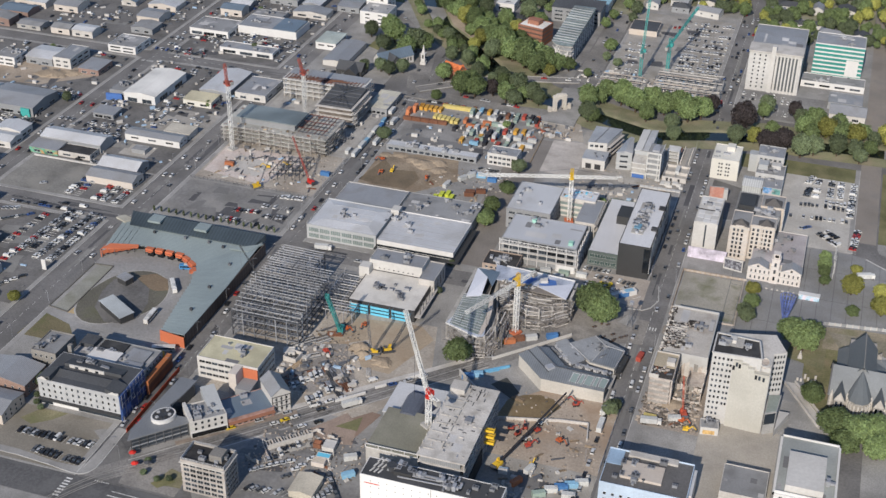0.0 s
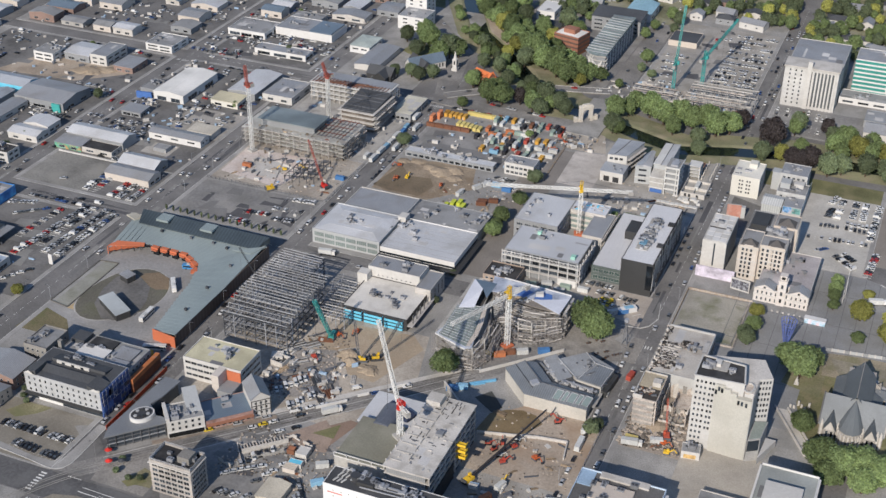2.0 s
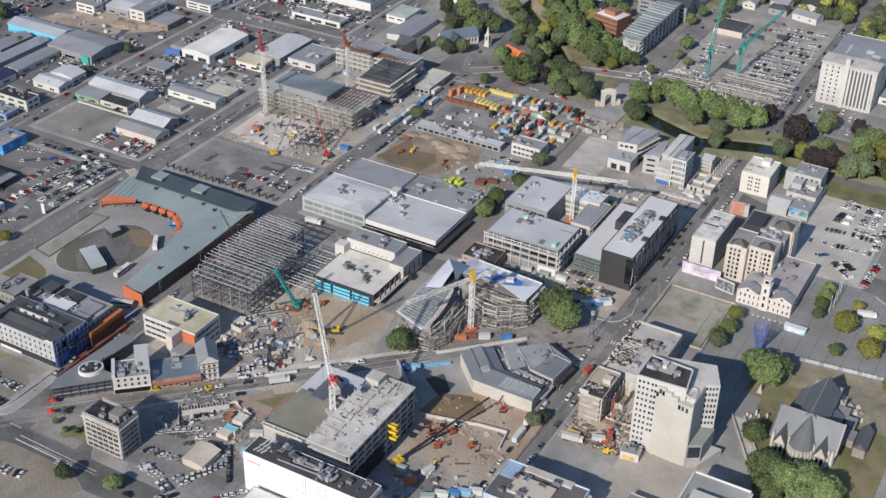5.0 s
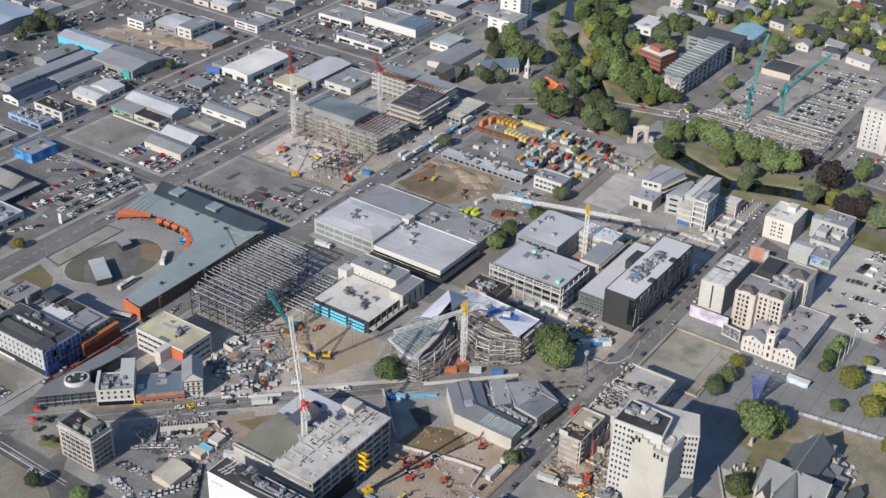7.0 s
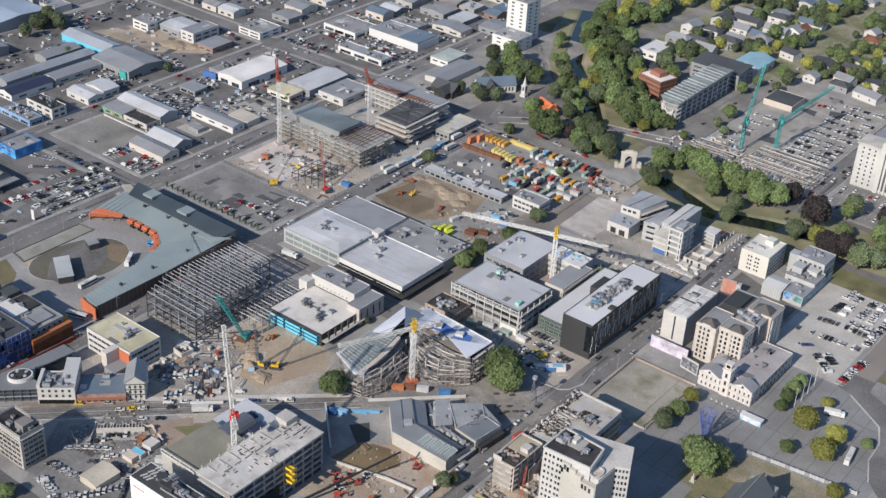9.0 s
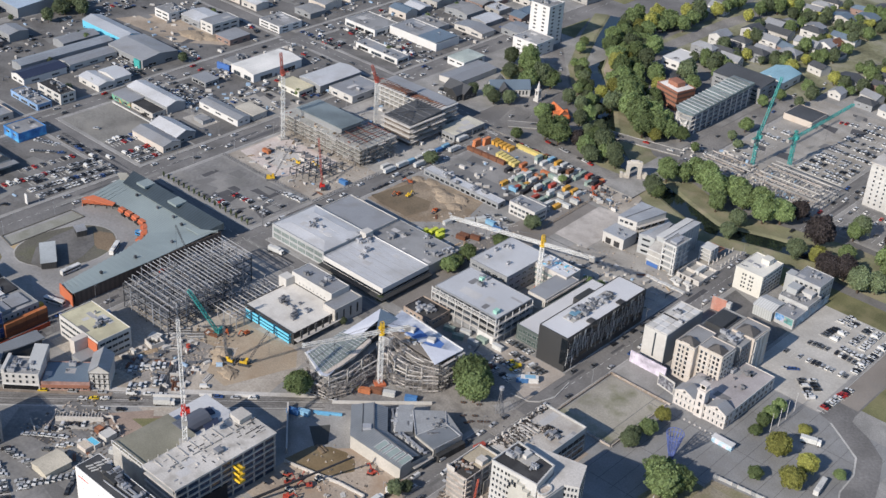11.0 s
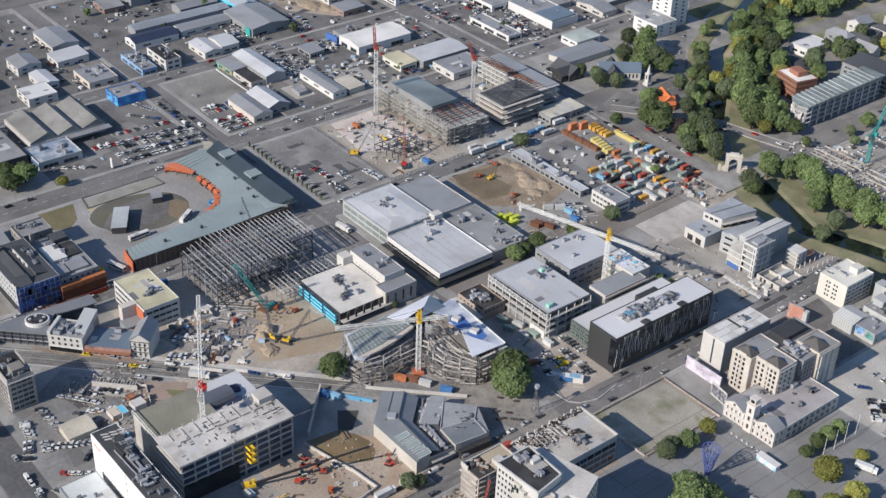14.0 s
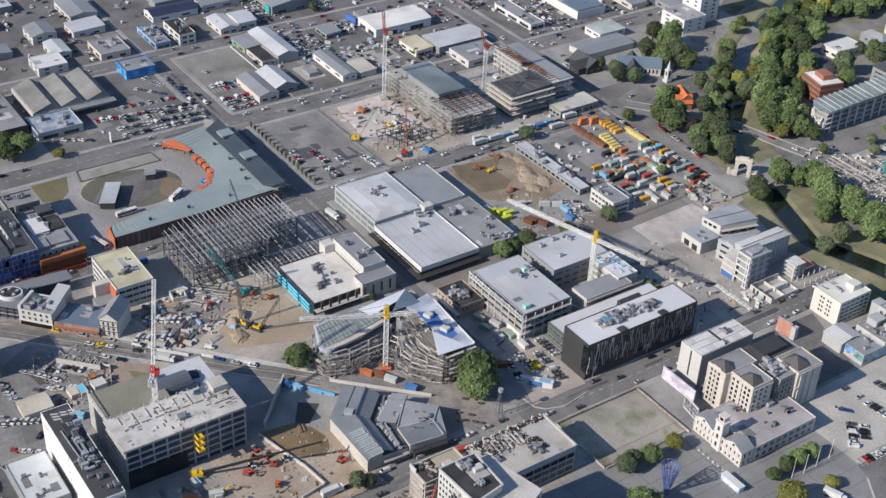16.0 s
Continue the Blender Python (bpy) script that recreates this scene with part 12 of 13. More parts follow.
def hanging_skips():
    r = thing("loading_platform", 53.9, -134, "yellow loading platforms cantilevered from the concrete office", "loading platform", z=0)
    for k in range(3):
        part("platform", Geo().box(-3, -1.6, 9.5 + 3.4 * k, 2.4, 1.6, 9.8 + 3.4 * k).box(-3, -1.55, 9.8 + 3.4 * k, 2.2, -1.45, 10.8 + 3.4 * k).box(2.2, -1.55, 9.8 + 3.4 * k, 2.35, 1.55, 10.8 + 3.4 * k), YELLOW, r, "yellow steel platform")


hanging_skips()


# ---- square furniture ----
def chalice():
    r = thing("cone_sculpture", 172.5, 26, "tall blue lattice cone sculpture on the square", "sculpture", z=0.17)
    g = Geo()
    for k in range(14):
        a, b = 2 * math.pi * k / 14, 2 * math.pi * (k + 2) / 14
        g.bar((0.7 * math.cos(a), 0.7 * math.sin(a), 0), (4.2 * math.cos(b), 4.2 * math.sin(b), 16.5), 0.22)
        g.bar((0.7 * math.cos(b), 0.7 * math.sin(b), 0), (4.2 * math.cos(a), 4.2 * math.sin(a), 16.5), 0.2)
    for z in (3, 6, 9, 12, 14.5, 16.5):
        q = 0.7 + 3.5 * z / 16.5
        for k in range(14):
            a, b = 2 * math.pi * k / 14, 2 * math.pi * (k + 1) / 14
            g.bar((q * math.cos(a), q * math.sin(a), z), (q * math.cos(b), q * math.sin(b), z), 0.22)
    part("cone", g, mat("blue_lattice", (0.1, 0.14, 0.34), 0.5, vbig=0.3, big=0.3), r, "blue and silver lattice")


chalice()
s = thing("parked_bus_kiosk", 85.5, 21.5, "white kiosk with a bright blue roof panel beside the street", "kiosk", 40, 0.15)
part("body", Geo().box(0, 0, 0, 9, 3.4, 2.8), WHITE, s)
part("roof_panel", Geo().box(2.2, 0.3, 2.8, 7.4, 3.1, 2.95), LBLUE, s, "light blue roof panel")
s = thing("tourist_kiosk", 178, 53, "long white kiosk with colourful painted panels", "kiosk", z=0.17)
part("body", Geo().box(0, 0, 0, 11, 3, 3), mat("kiosk_panels", (0.4, 0.6, 0.72), 0.6, vbig=0.6, big=0.3, stain=(0.75, 0.45, 0.45), stain_amount=0.9, stain_scale=0.3), s)
part("roof", Geo().box(-0.3, -0.3, 3, 11.3, 3.3, 3.2), WHITE, s, "white flat roof")


def pylon_mast():
    r = thing("lattice_pylon", 94.6, -5.7, "slim tapering grey lattice mast", "mast", z=0.15)
    g = Geo()
    for a in range(4):
        c, q = math.cos(a * math.pi / 2 + 0.8), math.sin(a * math.pi / 2 + 0.8)
        g.bar((2 * c, 2 * q, 0), (0.3 * c, 0.3 * q, 15), 0.2)
        for k in range(6):
            c2, q2 = math.cos((a + 1) * math.pi / 2 + 0.8), math.sin((a + 1) * math.pi / 2 + 0.8)
            u, v = 2 - 0.28 * k, 2 - 0.28 * (k + 1)
            g.bar((u * c, u * q, 2.5 * k), (v * c2, v * q2, 2.5 * (k + 1)), 0.12)
    part("lattice", g, STEEL, r)
    part("crown", Geo().cyl(0, 0, 14.6, 16.2, 1.2, 8), STEEL, r)


pylon_mast()


def lamp():
    r = thing("street_lamp", 0, 0, "grey street lamp on a tall pole", "street lamp", group="street lamps")
    part("pole", Geo().cyl(0, 0, 0, 8, 0.11, 6, 0, 0.07), STEEL, r)
    part("arm", Geo().bar((0, 0, 7.9), (1.8, 0, 8.3), 0.1), STEEL, r)
    part("lantern", Geo().box(1.5, -0.18, 8.22, 2.4, 0.18, 8.42), DKSTEEL, r)
    return r


for x in (-224, -208, -118.5, -105.5, 96.6, 110.6):
    for i in range(13):
        y = -190 + 34 * i
        if not -3 < y < 22 and not 232 < y < 254:
            place("lamp", lamp, pose(x, y, 0.12, 0, 0, 0 if x in (-224, -118.5, 96.6) else 180))


def flagpole():
    r = thing("flagpole", 0, 0, "slim tall white metal flagpole", "flagpole", group="flagpoles")
    part("pole", Geo().cyl(0, 0, 0, 11, 0.16, 8, 0, 0.08), WHITE, r)
    part("finial", Geo().cyl(0, 0, 11, 11.3, 0.2, 8), WHITE, r)
    return r


for x, y in ((194.4, 80), (195, 87), (194.6, 95.3), (194.3, 104)):
    place("flagpole", flagpole, pose(x, y, 0.17))


def bollard():
    r = thing("bollard", 0, 0, "low white concrete bollard", "bollard", group="bollards")
    part("post", Geo().box(-0.5, -0.35, 0, 0.5, 0.35, 0.6), PALECONC, r)
    return r


for i in range(9):
    place("bollard", bollard, pose(160 + 3.0 * i, 57.5, 0.17))
for i in range(16):
    place("bollard", bollard, pose(-16 + 0.4 * i, 28 + 10 * i, 0.15))
s = thing("pylon_sign", -229.3, -59.3, "tall white roadside sign with plain panels", "sign", z=0.12)
part("panel", Geo().box(-1.3, -0.25, 0.6, 1.3, 0.25, 7), WHITE, s)
part("foot", Geo().box(-1.0, -0.2, 0, 1.0, 0.2, 0.6), DKSTEEL, s)
s = thing("sign_mast", -118, 28, "tall pole with boxed sign", "sign", z=0.12)
part("pole", Geo().cyl(0, 0, 0, 13, 0.25, 8), STEEL, s)
part("head", Geo().box(-0.8, -0.3, 12, 0.8, 0.3, 13.6), OFFWHITE, s)


def fence(label, pts, h=1.8, m=None, step=3.0):
    r = thing("fence", pts[0][0], pts[0][1], label, "fence", z=0.15)
    m = m or STEEL
    for (x0, y0), (x1, y1) in zip(pts, pts[1:]):
        n = max(1, round(math.hypot(x1 - x0, y1 - y0) / step))
        for i in range(n):
            ax, ay = x0 + (x1 - x0) * i / n - pts[0][0], y0 + (y1 - y0) * i / n - pts[0][1]
            bx, by = x0 + (x1 - x0) * (i + 1) / n - pts[0][0], y0 + (y1 - y0) * (i + 1) / n - pts[0][1]
            part("panel", Geo().bar((ax, ay, h), (bx, by, h), 0.1).bar((ax, ay, 0.2), (bx, by, 0.2), 0.1).bar((ax, ay, 0), (ax, ay, h), 0.14).bar((ax, ay, h * 0.55), (bx, by, h * 0.55), 0.1), m, r)


BROWNF = mat("fence_timber", (0.3, 0.22, 0.14), 0.85)
for x0, y0, ln, a in ((113, 13.5, 48, 90), (112.6, 61.8, 36, 0), (147.6, 14, 46, 90), (113, 13.2, 34, 0)):
    solid("plot_wall", Geo().box(0, 0, 0, ln, 0.5, 1.0), BRUIN, "low broken concrete wall round the vacant plot", "wall", at=pose(x0, y0, 0.15, 0, 0, a))
fence("brown timber fence round the vacant plot", [(113, 14), (113, 61), (147, 61)], 1.8, BROWNF)
fence("pale fence round the vacant plot", [(113, 14), (146, 14), (147, 58)], 1.4, STEEL)
fence("steel fence round the cleared plot", [(104, -128), (104, -74)], 2, STEEL)
fence("timber fence beside the concrete pad", [(-4, 152), (-6, 206)], 2.0, BROWNF)
fence("mesh fence between the car park and the site", [(-205, 70), (-121, 70)], 2.0, DKSTEEL)
fence("mesh fence along the site street", [(-119.6, 70), (-119.6, 128)], 2.0, DKSTEEL)
for bx, by, bl in ((-28.5, -118.4, 16), (-13.9, -101.9, 6), (-2, -90, 10)):
    solid("barrier_wall", Geo().box(0, 0, 0, bl, 0.5, 1.5), WHITE, "white solid barrier beside the slanting street", "barrier", at=pose(bx, by, 0.2, 0, 0, 44))


# ---- yard clutter of the industrial blocks ----
yard = random.Random(77)
bits = Geo()
for x0, y0, x1, y1, n in ((-318, 66, -228, 234, 130), (-488, 10, -338, 232, 170), (-318, 252, -228, 420, 90), (-488, 254, -338, 420, 120), (-318, -94, -228, -50, 20), (-488, -120, -338, -10, 60), (-200, 130, -122, 232, 60), (-98, 160, -16, 226, 60), (12, 288, 96, 332, 260), (-16, 204, 12, 224, 40), (22, 124, 76, 150, 40), (-8, 296, 11, 330, 20), (-66, -110, -24, -78, 60), (62, -176, 102, -132, 40), (-190, 76, -126, 122, 60)):
    for i in range(n):
        x, y, t = yard.uniform(x0, x1), yard.uniform(y0, y1), yard.choice((0.0, 0.1, 1.4, 0.8))
        a, b, z = yard.uniform(0.4, 2.2), yard.uniform(0.3, 1.0), yard.uniform(0.5, 2.2)
        c, q = math.cos(t), math.sin(t)
        bits.prism([(x + c * u - q * v, y + q * u + c * v) for u, v in ((-a, -b), (a, -b), (a, b), (-a, b))], 0.1, 0.15 + z, yard.choice((0, 0, 0, 1, 1, 2, 2, 3)))
solid("yard_clutter", bits, [DKSTEEL, PALECONC, OFFWHITE, LBLUEP, RUST], "pallets, skips and crates in the industrial yards", "yard clutter", kind="stuff")

for k, (x, y, col) in enumerate(((-96.3, -192.4, REDP), (-91, -190, DKSTEEL), (-101, -186, REDP))):
    b = thing("street_stall", x, y, ("red canvas street stall" if col is REDP else "dark canvas street stall") + " on the corner plaza", "stall", z=0.16)
    part("canopy", Geo().cyl(0, 0, 2.3, 3.2, 1.8, 8, 0, 0.1), col, b)
    part("post", Geo().cyl(0, 0, 0, 2.4, 0.08, 6), STEEL, b)


# ---- trees ----
def crown_geo(seed, kind, sprays=3000, size=1.0):
    """A crown of many small leaf sprays over an uneven, lobed body, about 10 m across and 10 m high."""
    q = random.Random(seed)
    g = Geo()
    wide, high = (4.4, 4.1) if kind == "round" else (2.6, 4.6)
    off = q.uniform(0, 90)

    def reach(v):
        return 0.95 + noise.noise(v * 1.6 + Vector((off, 0, 0))) * 0.32 + noise.noise(v * 3.9 + Vector((0, off, 0))) * 0.2

    n, m = 16, 9
    for j in range(m + 1):
        for i in range(n):
            a, b = 2 * math.pi * i / n, math.pi * (j / m - 0.5)
            v = Vector((math.cos(a) * math.cos(b), math.sin(a) * math.cos(b), math.sin(b)))
            r = reach(v) * 0.84
            g.v.append((v.x * wide * r, v.y * wide * r, 5.9 + v.z * high * r))
    for j in range(m):
        for i in range(n):
            g.f.append((j * n + i, j * n + (i + 1) % n, (j + 1) * n + (i + 1) % n, (j + 1) * n + i))
            g.m.append(0)
    for k in range(sprays):
        v = Vector((q.gauss(0, 1), q.gauss(0, 1), q.gauss(0.15, 1))).normalized()
        if v.z < -0.7 and q.random() < 0.5:
            continue
        r = reach(v) * q.uniform(0.84, 1.06)
        p = Vector((v.x * wide * r, v.y * wide * r, 5.9 + v.z * high * r))
        out = (v * 0.6 + Vector((q.uniform(-1, 1), q.uniform(-1, 1), q.uniform(-0.2, 1.3))) * 0.65).normalized()
        t = out.cross(Vector((q.uniform(-1, 1), q.uniform(-1, 1), q.uniform(-1, 1)))).normalized()
        u = out.cross(t)
        l = q.uniform(0.28, 0.55) * size
        g.face([p + t * l, p - t * l * 0.6 + u * l * 0.75, p - t * l * 0.5 - u * l * 0.8])
    return g


def trunk_geo(seed):
    q = random.Random(seed)
    g = Geo().cyl(0, 0, 0, 3.0, 0.42, 8, 0, 0.3)
    for k in range(5):
        a = 2 * math.pi * k / 5 + q.uniform(-0.4, 0.4)
        m = (0.9 * math.cos(a), 0.9 * math.sin(a), 4.6)
        g.bar((0, 0, 2.6), m, 0.4, 0, 0.26)
        g.bar(m, (2.4 * math.cos(a), 2.4 * math.sin(a), 6.6 + q.uniform(-0.5, 0.9)), 0.26, 0, 0.08)
    g.bar((0, 0, 2.8), (0.1, 0.1, 8), 0.36, 0, 0.1)
    return g




def tree_maker(name, label, leaf, kind, seed):
    def make():
        r = thing(name, 0, 0, label, "tree", group="trees")
        part("trunk", trunk_geo(seed), BARK, r)
        part("crown", crown_geo(seed, kind), leaf, r)
        return r
    return make


wood = random.Random(11)
LEAVES = {"g": (LEAF, "broad green tree in full leaf"), "d": (LEAFD, "dark green leafy broad tree"), "y": (LEAFY, "yellow-green tree turning in early autumn"), "p": (LEAFP, "dark purple-leaved spreading beech tree")}


planted = []
grove, stems, grown = {k: Geo() for k in "gdy"}, Geo(), 0
LIGHT = {}


def grove_tree(kind, x, y, r, h, z):
    """A tree of the far woods, joined with its neighbours."""
    v = wood.randrange(3)
    if v not in LIGHT:
        LIGHT[v] = crown_geo(60 + v, "round", 1000, 1.5)
    g, src = grove[kind], LIGHT[v]
    m = pose(x, y, z, 0, 0, wood.uniform(0, 360)) @ Matrix.Diagonal((r / 4.6, r / 4.6, h / 10.2, 1))
    k = len(g.v)
    g.v += [tuple(m @ Vector(p)) for p in src.v]
    g.f += [tuple(i + k for i in f) for f in src.f]
    g.m += src.m
    stems.cyl(x, y, z, z + h * 0.55, 0.07 * r, 6, 0, 0.03 * r)


def tree(kind, x, y, r, h=None, z=0.12, shape="round"):
    """A tree with a crown radius of r metres."""
    for (x0, y0), (x1, y1) in zip(LANE, LANE[1:]):
        t = max(0, min(1, ((x - x0) * (x1 - x0) + (y - y0) * (y1 - y0)) / ((x1 - x0) ** 2 + (y1 - y0) ** 2)))
        if math.hypot(x - x0 - t * (x1 - x0), y - y0 - t * (y1 - y0)) < 4.8 + 0.25 * r:
            return
    v = wood.randrange(4 if kind in "gd" else 2)
    leaf, label = LEAVES[kind]
    h = h or r * wood.uniform(2.1, 2.8)
    global grown
    planted.append((x, y))
    grown += 1
    if grown > 215 and shape == "round" and kind in grove:
        return grove_tree(kind, x, y, r, h, z)
    m = pose(x, y, z, 0, 0, wood.uniform(0, 360)) @ Matrix.Diagonal((r / 4.6, r / 4.6, h / 10.2, 1))
    place(("tree", kind, shape, v), tree_maker("tree", label, leaf, shape, 31 + 7 * v + ord(kind)), m)


for k, x, y, r, h in (("g", 74, -3, 9.5, 21), ("g", 80, -8, 8, 19), ("g", 17, -66, 7, 13), ("d", 100, -84, 4, 8), ("d", 102, -79, 3, 6), ("g", 184, 2, 8.5, 17), ("g", 178, 8, 7.5, 15), ("g", 187, 10, 7, 14),
                      ("g", 192, -42, 5.5, 11), ("g", 204, -65, 8.5, 15), ("g", 213, -68, 8.5, 16), ("g", 222, -64, 8.5, 15), ("g", 231, -68, 8.5, 15), ("g", 209, -76, 7, 13), ("g", 224, -76, 7, 13), ("d", 153, 20, 4.6, 9), ("g", 154, 34, 4.4, 9), ("y", 153, 48, 4, 8.5), ("d", 151, 26, 4, 8),
                      ("y", 205.5, 67, 6.4, 12), ("y", 221.5, 66, 5.2, 10.5), ("y", 222, 50, 6, 12), ("g", 207, 44, 3.8, 7), ("g", 190.5, 72, 3.2, 6.5), ("g", 189.5, 81, 3.6, 8), ("g", 189.2, 89, 3.8, 8.5), ("g", 189.4, 97.5, 3.6, 8), ("y", 207, 91, 3.4, 5.5), ("y", 238, 28, 4, 8), ("g", 235, 73, 3, 5.5),
                      ("g", -9, 72, 5, 10), ("g", -10, 90, 5, 11), ("d", -8, 146, 5, 10), ("g", -7, 116, 5, 9), ("g", -10, 80, 4, 8), ("d", -108, 164, 5, 9), ("g", -244, -108, 7, 12), ("d", -60.7, -222, 3.6, 8), ("g", -238, -119, 6, 11), ("g", -252, -116, 6, 11), ("y", -227, -92, 3.5, 6), ("g", -38, -216, 4, 7), ("g", 60, 124, 3, 5), ("g", 52, 122, 3, 5), ("d", -172, -152, 4, 7), ("g", -34, 210, 3, 5), ("d", -14, 22, 2.4, 4), ("d", -12, -8, 2.4, 4)):
    tree(k, x, y, r, h)
for x, y in ((-92, -188), (-90, -196), (-82, -198), (-77, -196), (-164, -167), (-167, -162), (-160, -170)):
    tree("d", x, y, 1.6, 3.2)
# church yard and river side
for k, x, y, r in (("g", -168, 341, 7), ("g", -160, 330, 8), ("d", -138, 318, 8), ("g", -142, 308, 7), ("d", -163, 312, 6), ("g", -132, 322, 7), ("d", -182, 336, 6), ("d", -150, 272, 5), ("d", -142, 268, 5), ("d", -134, 276, 5), ("d", -162, 268, 4),
                   ("g", -100, 272, 6), ("d", -102, 280, 5), ("g", -72, 284, 7), ("d", -64, 290, 6), ("g", -70, 252, 8), ("g", -80, 250, 7), ("g", -76, 260, 7), ("p", -58, 258, 5), ("d", -39, 246, 6), ("g", -52, 262, 6), ("d", -40, 262, 7), ("d", -28, 258, 6), ("d", -22, 252, 5), ("g", -94, 236, 4), ("g", -46, 250, 6)):
    tree(k, x, y, r, z=0.3)
for k, x, y, r in (("g", -152, 428, 8), ("g", -142, 412, 9), ("g", -128, 400, 9), ("y", -118, 386, 8), ("g", -108, 378, 9), ("g", -98, 366, 9), ("g", -86, 352, 9), ("y", -94, 350, 7), ("g", -74, 340, 9), ("y", -96, 336, 6), ("g", -62, 326, 9), ("g", -50, 316, 9), ("g", -38, 306, 8), ("g", -32, 314, 8), ("g", -16, 306, 8), ("d", -78, 324, 6), ("d", -134, 428, 8), ("g", -120, 440, 9), ("d", -108, 412, 8), ("d", -72, 414, 7), ("g", -60, 404, 6), ("g", -86, 392, 8), ("y", -72, 376, 6), ("g", -64, 358, 6), ("g", -44, 326, 7), ("g", -24, 318, 6),
                   ("g", -160, 396, 5), ("d", -134, 360, 5), ("d", -106, 310, 6), ("g", -112, 330, 5), ("d", -92, 306, 6),
                   ("d", 17, 238, 6), ("g", 12, 262, 7), ("g", 22, 280, 7), ("g", 34, 274, 8), ("g", 46, 266, 8), ("g", 56, 276, 8), ("g", 66, 268, 8), ("g", 76, 272, 8), ("g", 84, 262, 8), ("g", 92, 270, 8), ("p", 97, 284, 6), ("g", 56, 252, 5.5), ("d", 75, 246, 5.5), ("d", 79, 228, 5), ("g", 20, 238, 5.5)):
    tree(k, x, y, r * 0.82 if x < -80 else r, z=0.3)
for k, x, y, r in (("p", 122, 262, 9), ("d", 120, 238, 6), ("y", 132, 242, 5), ("g", 142, 260, 5), ("d", 135, 292, 6), ("g", 134, 286, 5), ("p", 155, 295, 5), ("g", 170, 274, 8), ("y", 178, 268, 7), ("g", 164, 268, 7), ("y", 198, 266, 6), ("p", 152, 238, 7), ("p", 146, 234, 6), ("d", 164, 232, 7), ("d", 172, 238, 6), ("d", 187, 242, 6), ("d", 202, 236, 5), ("g", 208, 250, 5), ("p", 140, 236, 6), ("g", 186, 286, 5), ("d", 160, 284, 5),
                   ("g", 6, 372, 5), ("d", 7, 352, 3.5), ("d", 17, 343, 3.5), ("g", 0, 315, 3), ("g", -8, 420, 4), ("g", -6, 442, 4), ("g", 2, 470, 5)):
    tree(k, x, y, r, z=0.2)


HOMES = [(o.matrix_basis.translation.x + 7, o.matrix_basis.translation.y + 5) for o in scene.objects if o.name.startswith("suburban_house")]


def built(x, y):
    return any(abs(x - a) < 10 and abs(y - b) < 8 for a, b in HOMES)


def free(x, y, gap):
    """Keeps new trees off the older ones."""
    if abs(x + 122) < 10 and 462 < y < 640 or abs(x + 157 + (y - 383) * 0.84) < 13 and 376 < y < 480 or abs(x + 4) < 11 and y > 300:
        return False
    if all((x - a) ** 2 + (y - b) ** 2 > gap * gap for a, b in planted):
        return True
    return False




def belt(line, half, gap, kinds, r0, r1, tries=14):
    """A belt of trees along a line, half metres to either side."""
    for (x0, y0), (x1, y1) in zip(line, line[1:]):
        d = math.hypot(x1 - x0, y1 - y0)
        for i in range(int(d / 10 * tries)):
            t, e = wood.random(), wood.uniform(-half, half)
            x, y = x0 + (x1 - x0) * t - (y1 - y0) / d * e, y0 + (y1 - y0) * t + (x1 - x0) / d * e
            if free(x, y, gap):
                tree(wood.choice(kinds), x, y, wood.uniform(r0, r1), z=0.2)


belt([(-156, 470), (-143, 440), (-122, 404), (-96, 370), (-66, 339), (-40, 320), (-20, 310)], 13, 7.5, "ggggydg", 4.2, 6.2)
belt([(-198, 437), (-172, 413), (-152, 381), (-127, 356), (-104, 330), (-80, 312)], 4, 7, "gdgd", 3.2, 4.8, 8)
belt([(-84, 292), (-66, 282), (-44, 268), (-28, 256)], 7, 7, "gddg", 4, 5.6)
belt([(14, 268), (30, 276), (52, 276), (74, 270), (94, 270)], 5, 9, "gggd", 4.6, 6)
belt([(116, 240), (150, 236), (200, 240)], 5, 9, "gdyd", 4, 5.6)
belt([(160, 268), (200, 268), (290, 270)], 8, 8, "ggyd", 4.5, 6)
belt([(-174, 474), (-152, 497), (-134, 535), (-123, 570), (-112, 640)], 14, 7.5, "ggdyg", 4.5, 6.5)
for i in range(1700):
    x, y = wood.uniform(-95, 320), wood.uniform(440, 680)
    if not (12 < x < 96 and y < 478) and not 97 < x < 111 and not (-58 < x < -10 and y < 492) and not built(x, y) and free(x, y, 5.4):
        tree(wood.choice("ggdydgd"), x, y, wood.uniform(2.6, 5.6), z=0.12)
    if len(planted) > 1250:
        break
for i in range(90):
    x, y = 222 + wood.uniform(0, 100), wood.uniform(120, 440)
    if free(x, y, 9):
        tree(wood.choice("ggdy"), x, y, wood.uniform(4, 7), z=0.12)
for i in range(22):
    x, y = wood.uniform(-520, -240), wood.uniform(-30, 420)
    if abs(x + 326) > 12 and abs(y - 243) > 10:
        tree(wood.choice("dg"), x, y, wood.uniform(2, 3.4), z=0.12)
for i in range(10):
    tree("d", -478 + wood.uniform(-12, 12), 128 + wood.uniform(-16, 20), wood.uniform(4, 6), z=0.1)
for i in range(17):
    tree("d", -205 + 5 * i, 22.5, 1.1, 4.0, z=0.12, shape="tall")
for k, nm, m in (("g", "green", LEAF), ("d", "dark green", LEAFD), ("y", "yellow-green", LEAFY)):
    solid("far_woods", grove[k], m, f"{nm} crowns of the far river and suburb trees", "trees", kind="stuff")
solid("far_trunks", stems, BARK, "brown trunks of the far trees", "trees", kind="stuff")


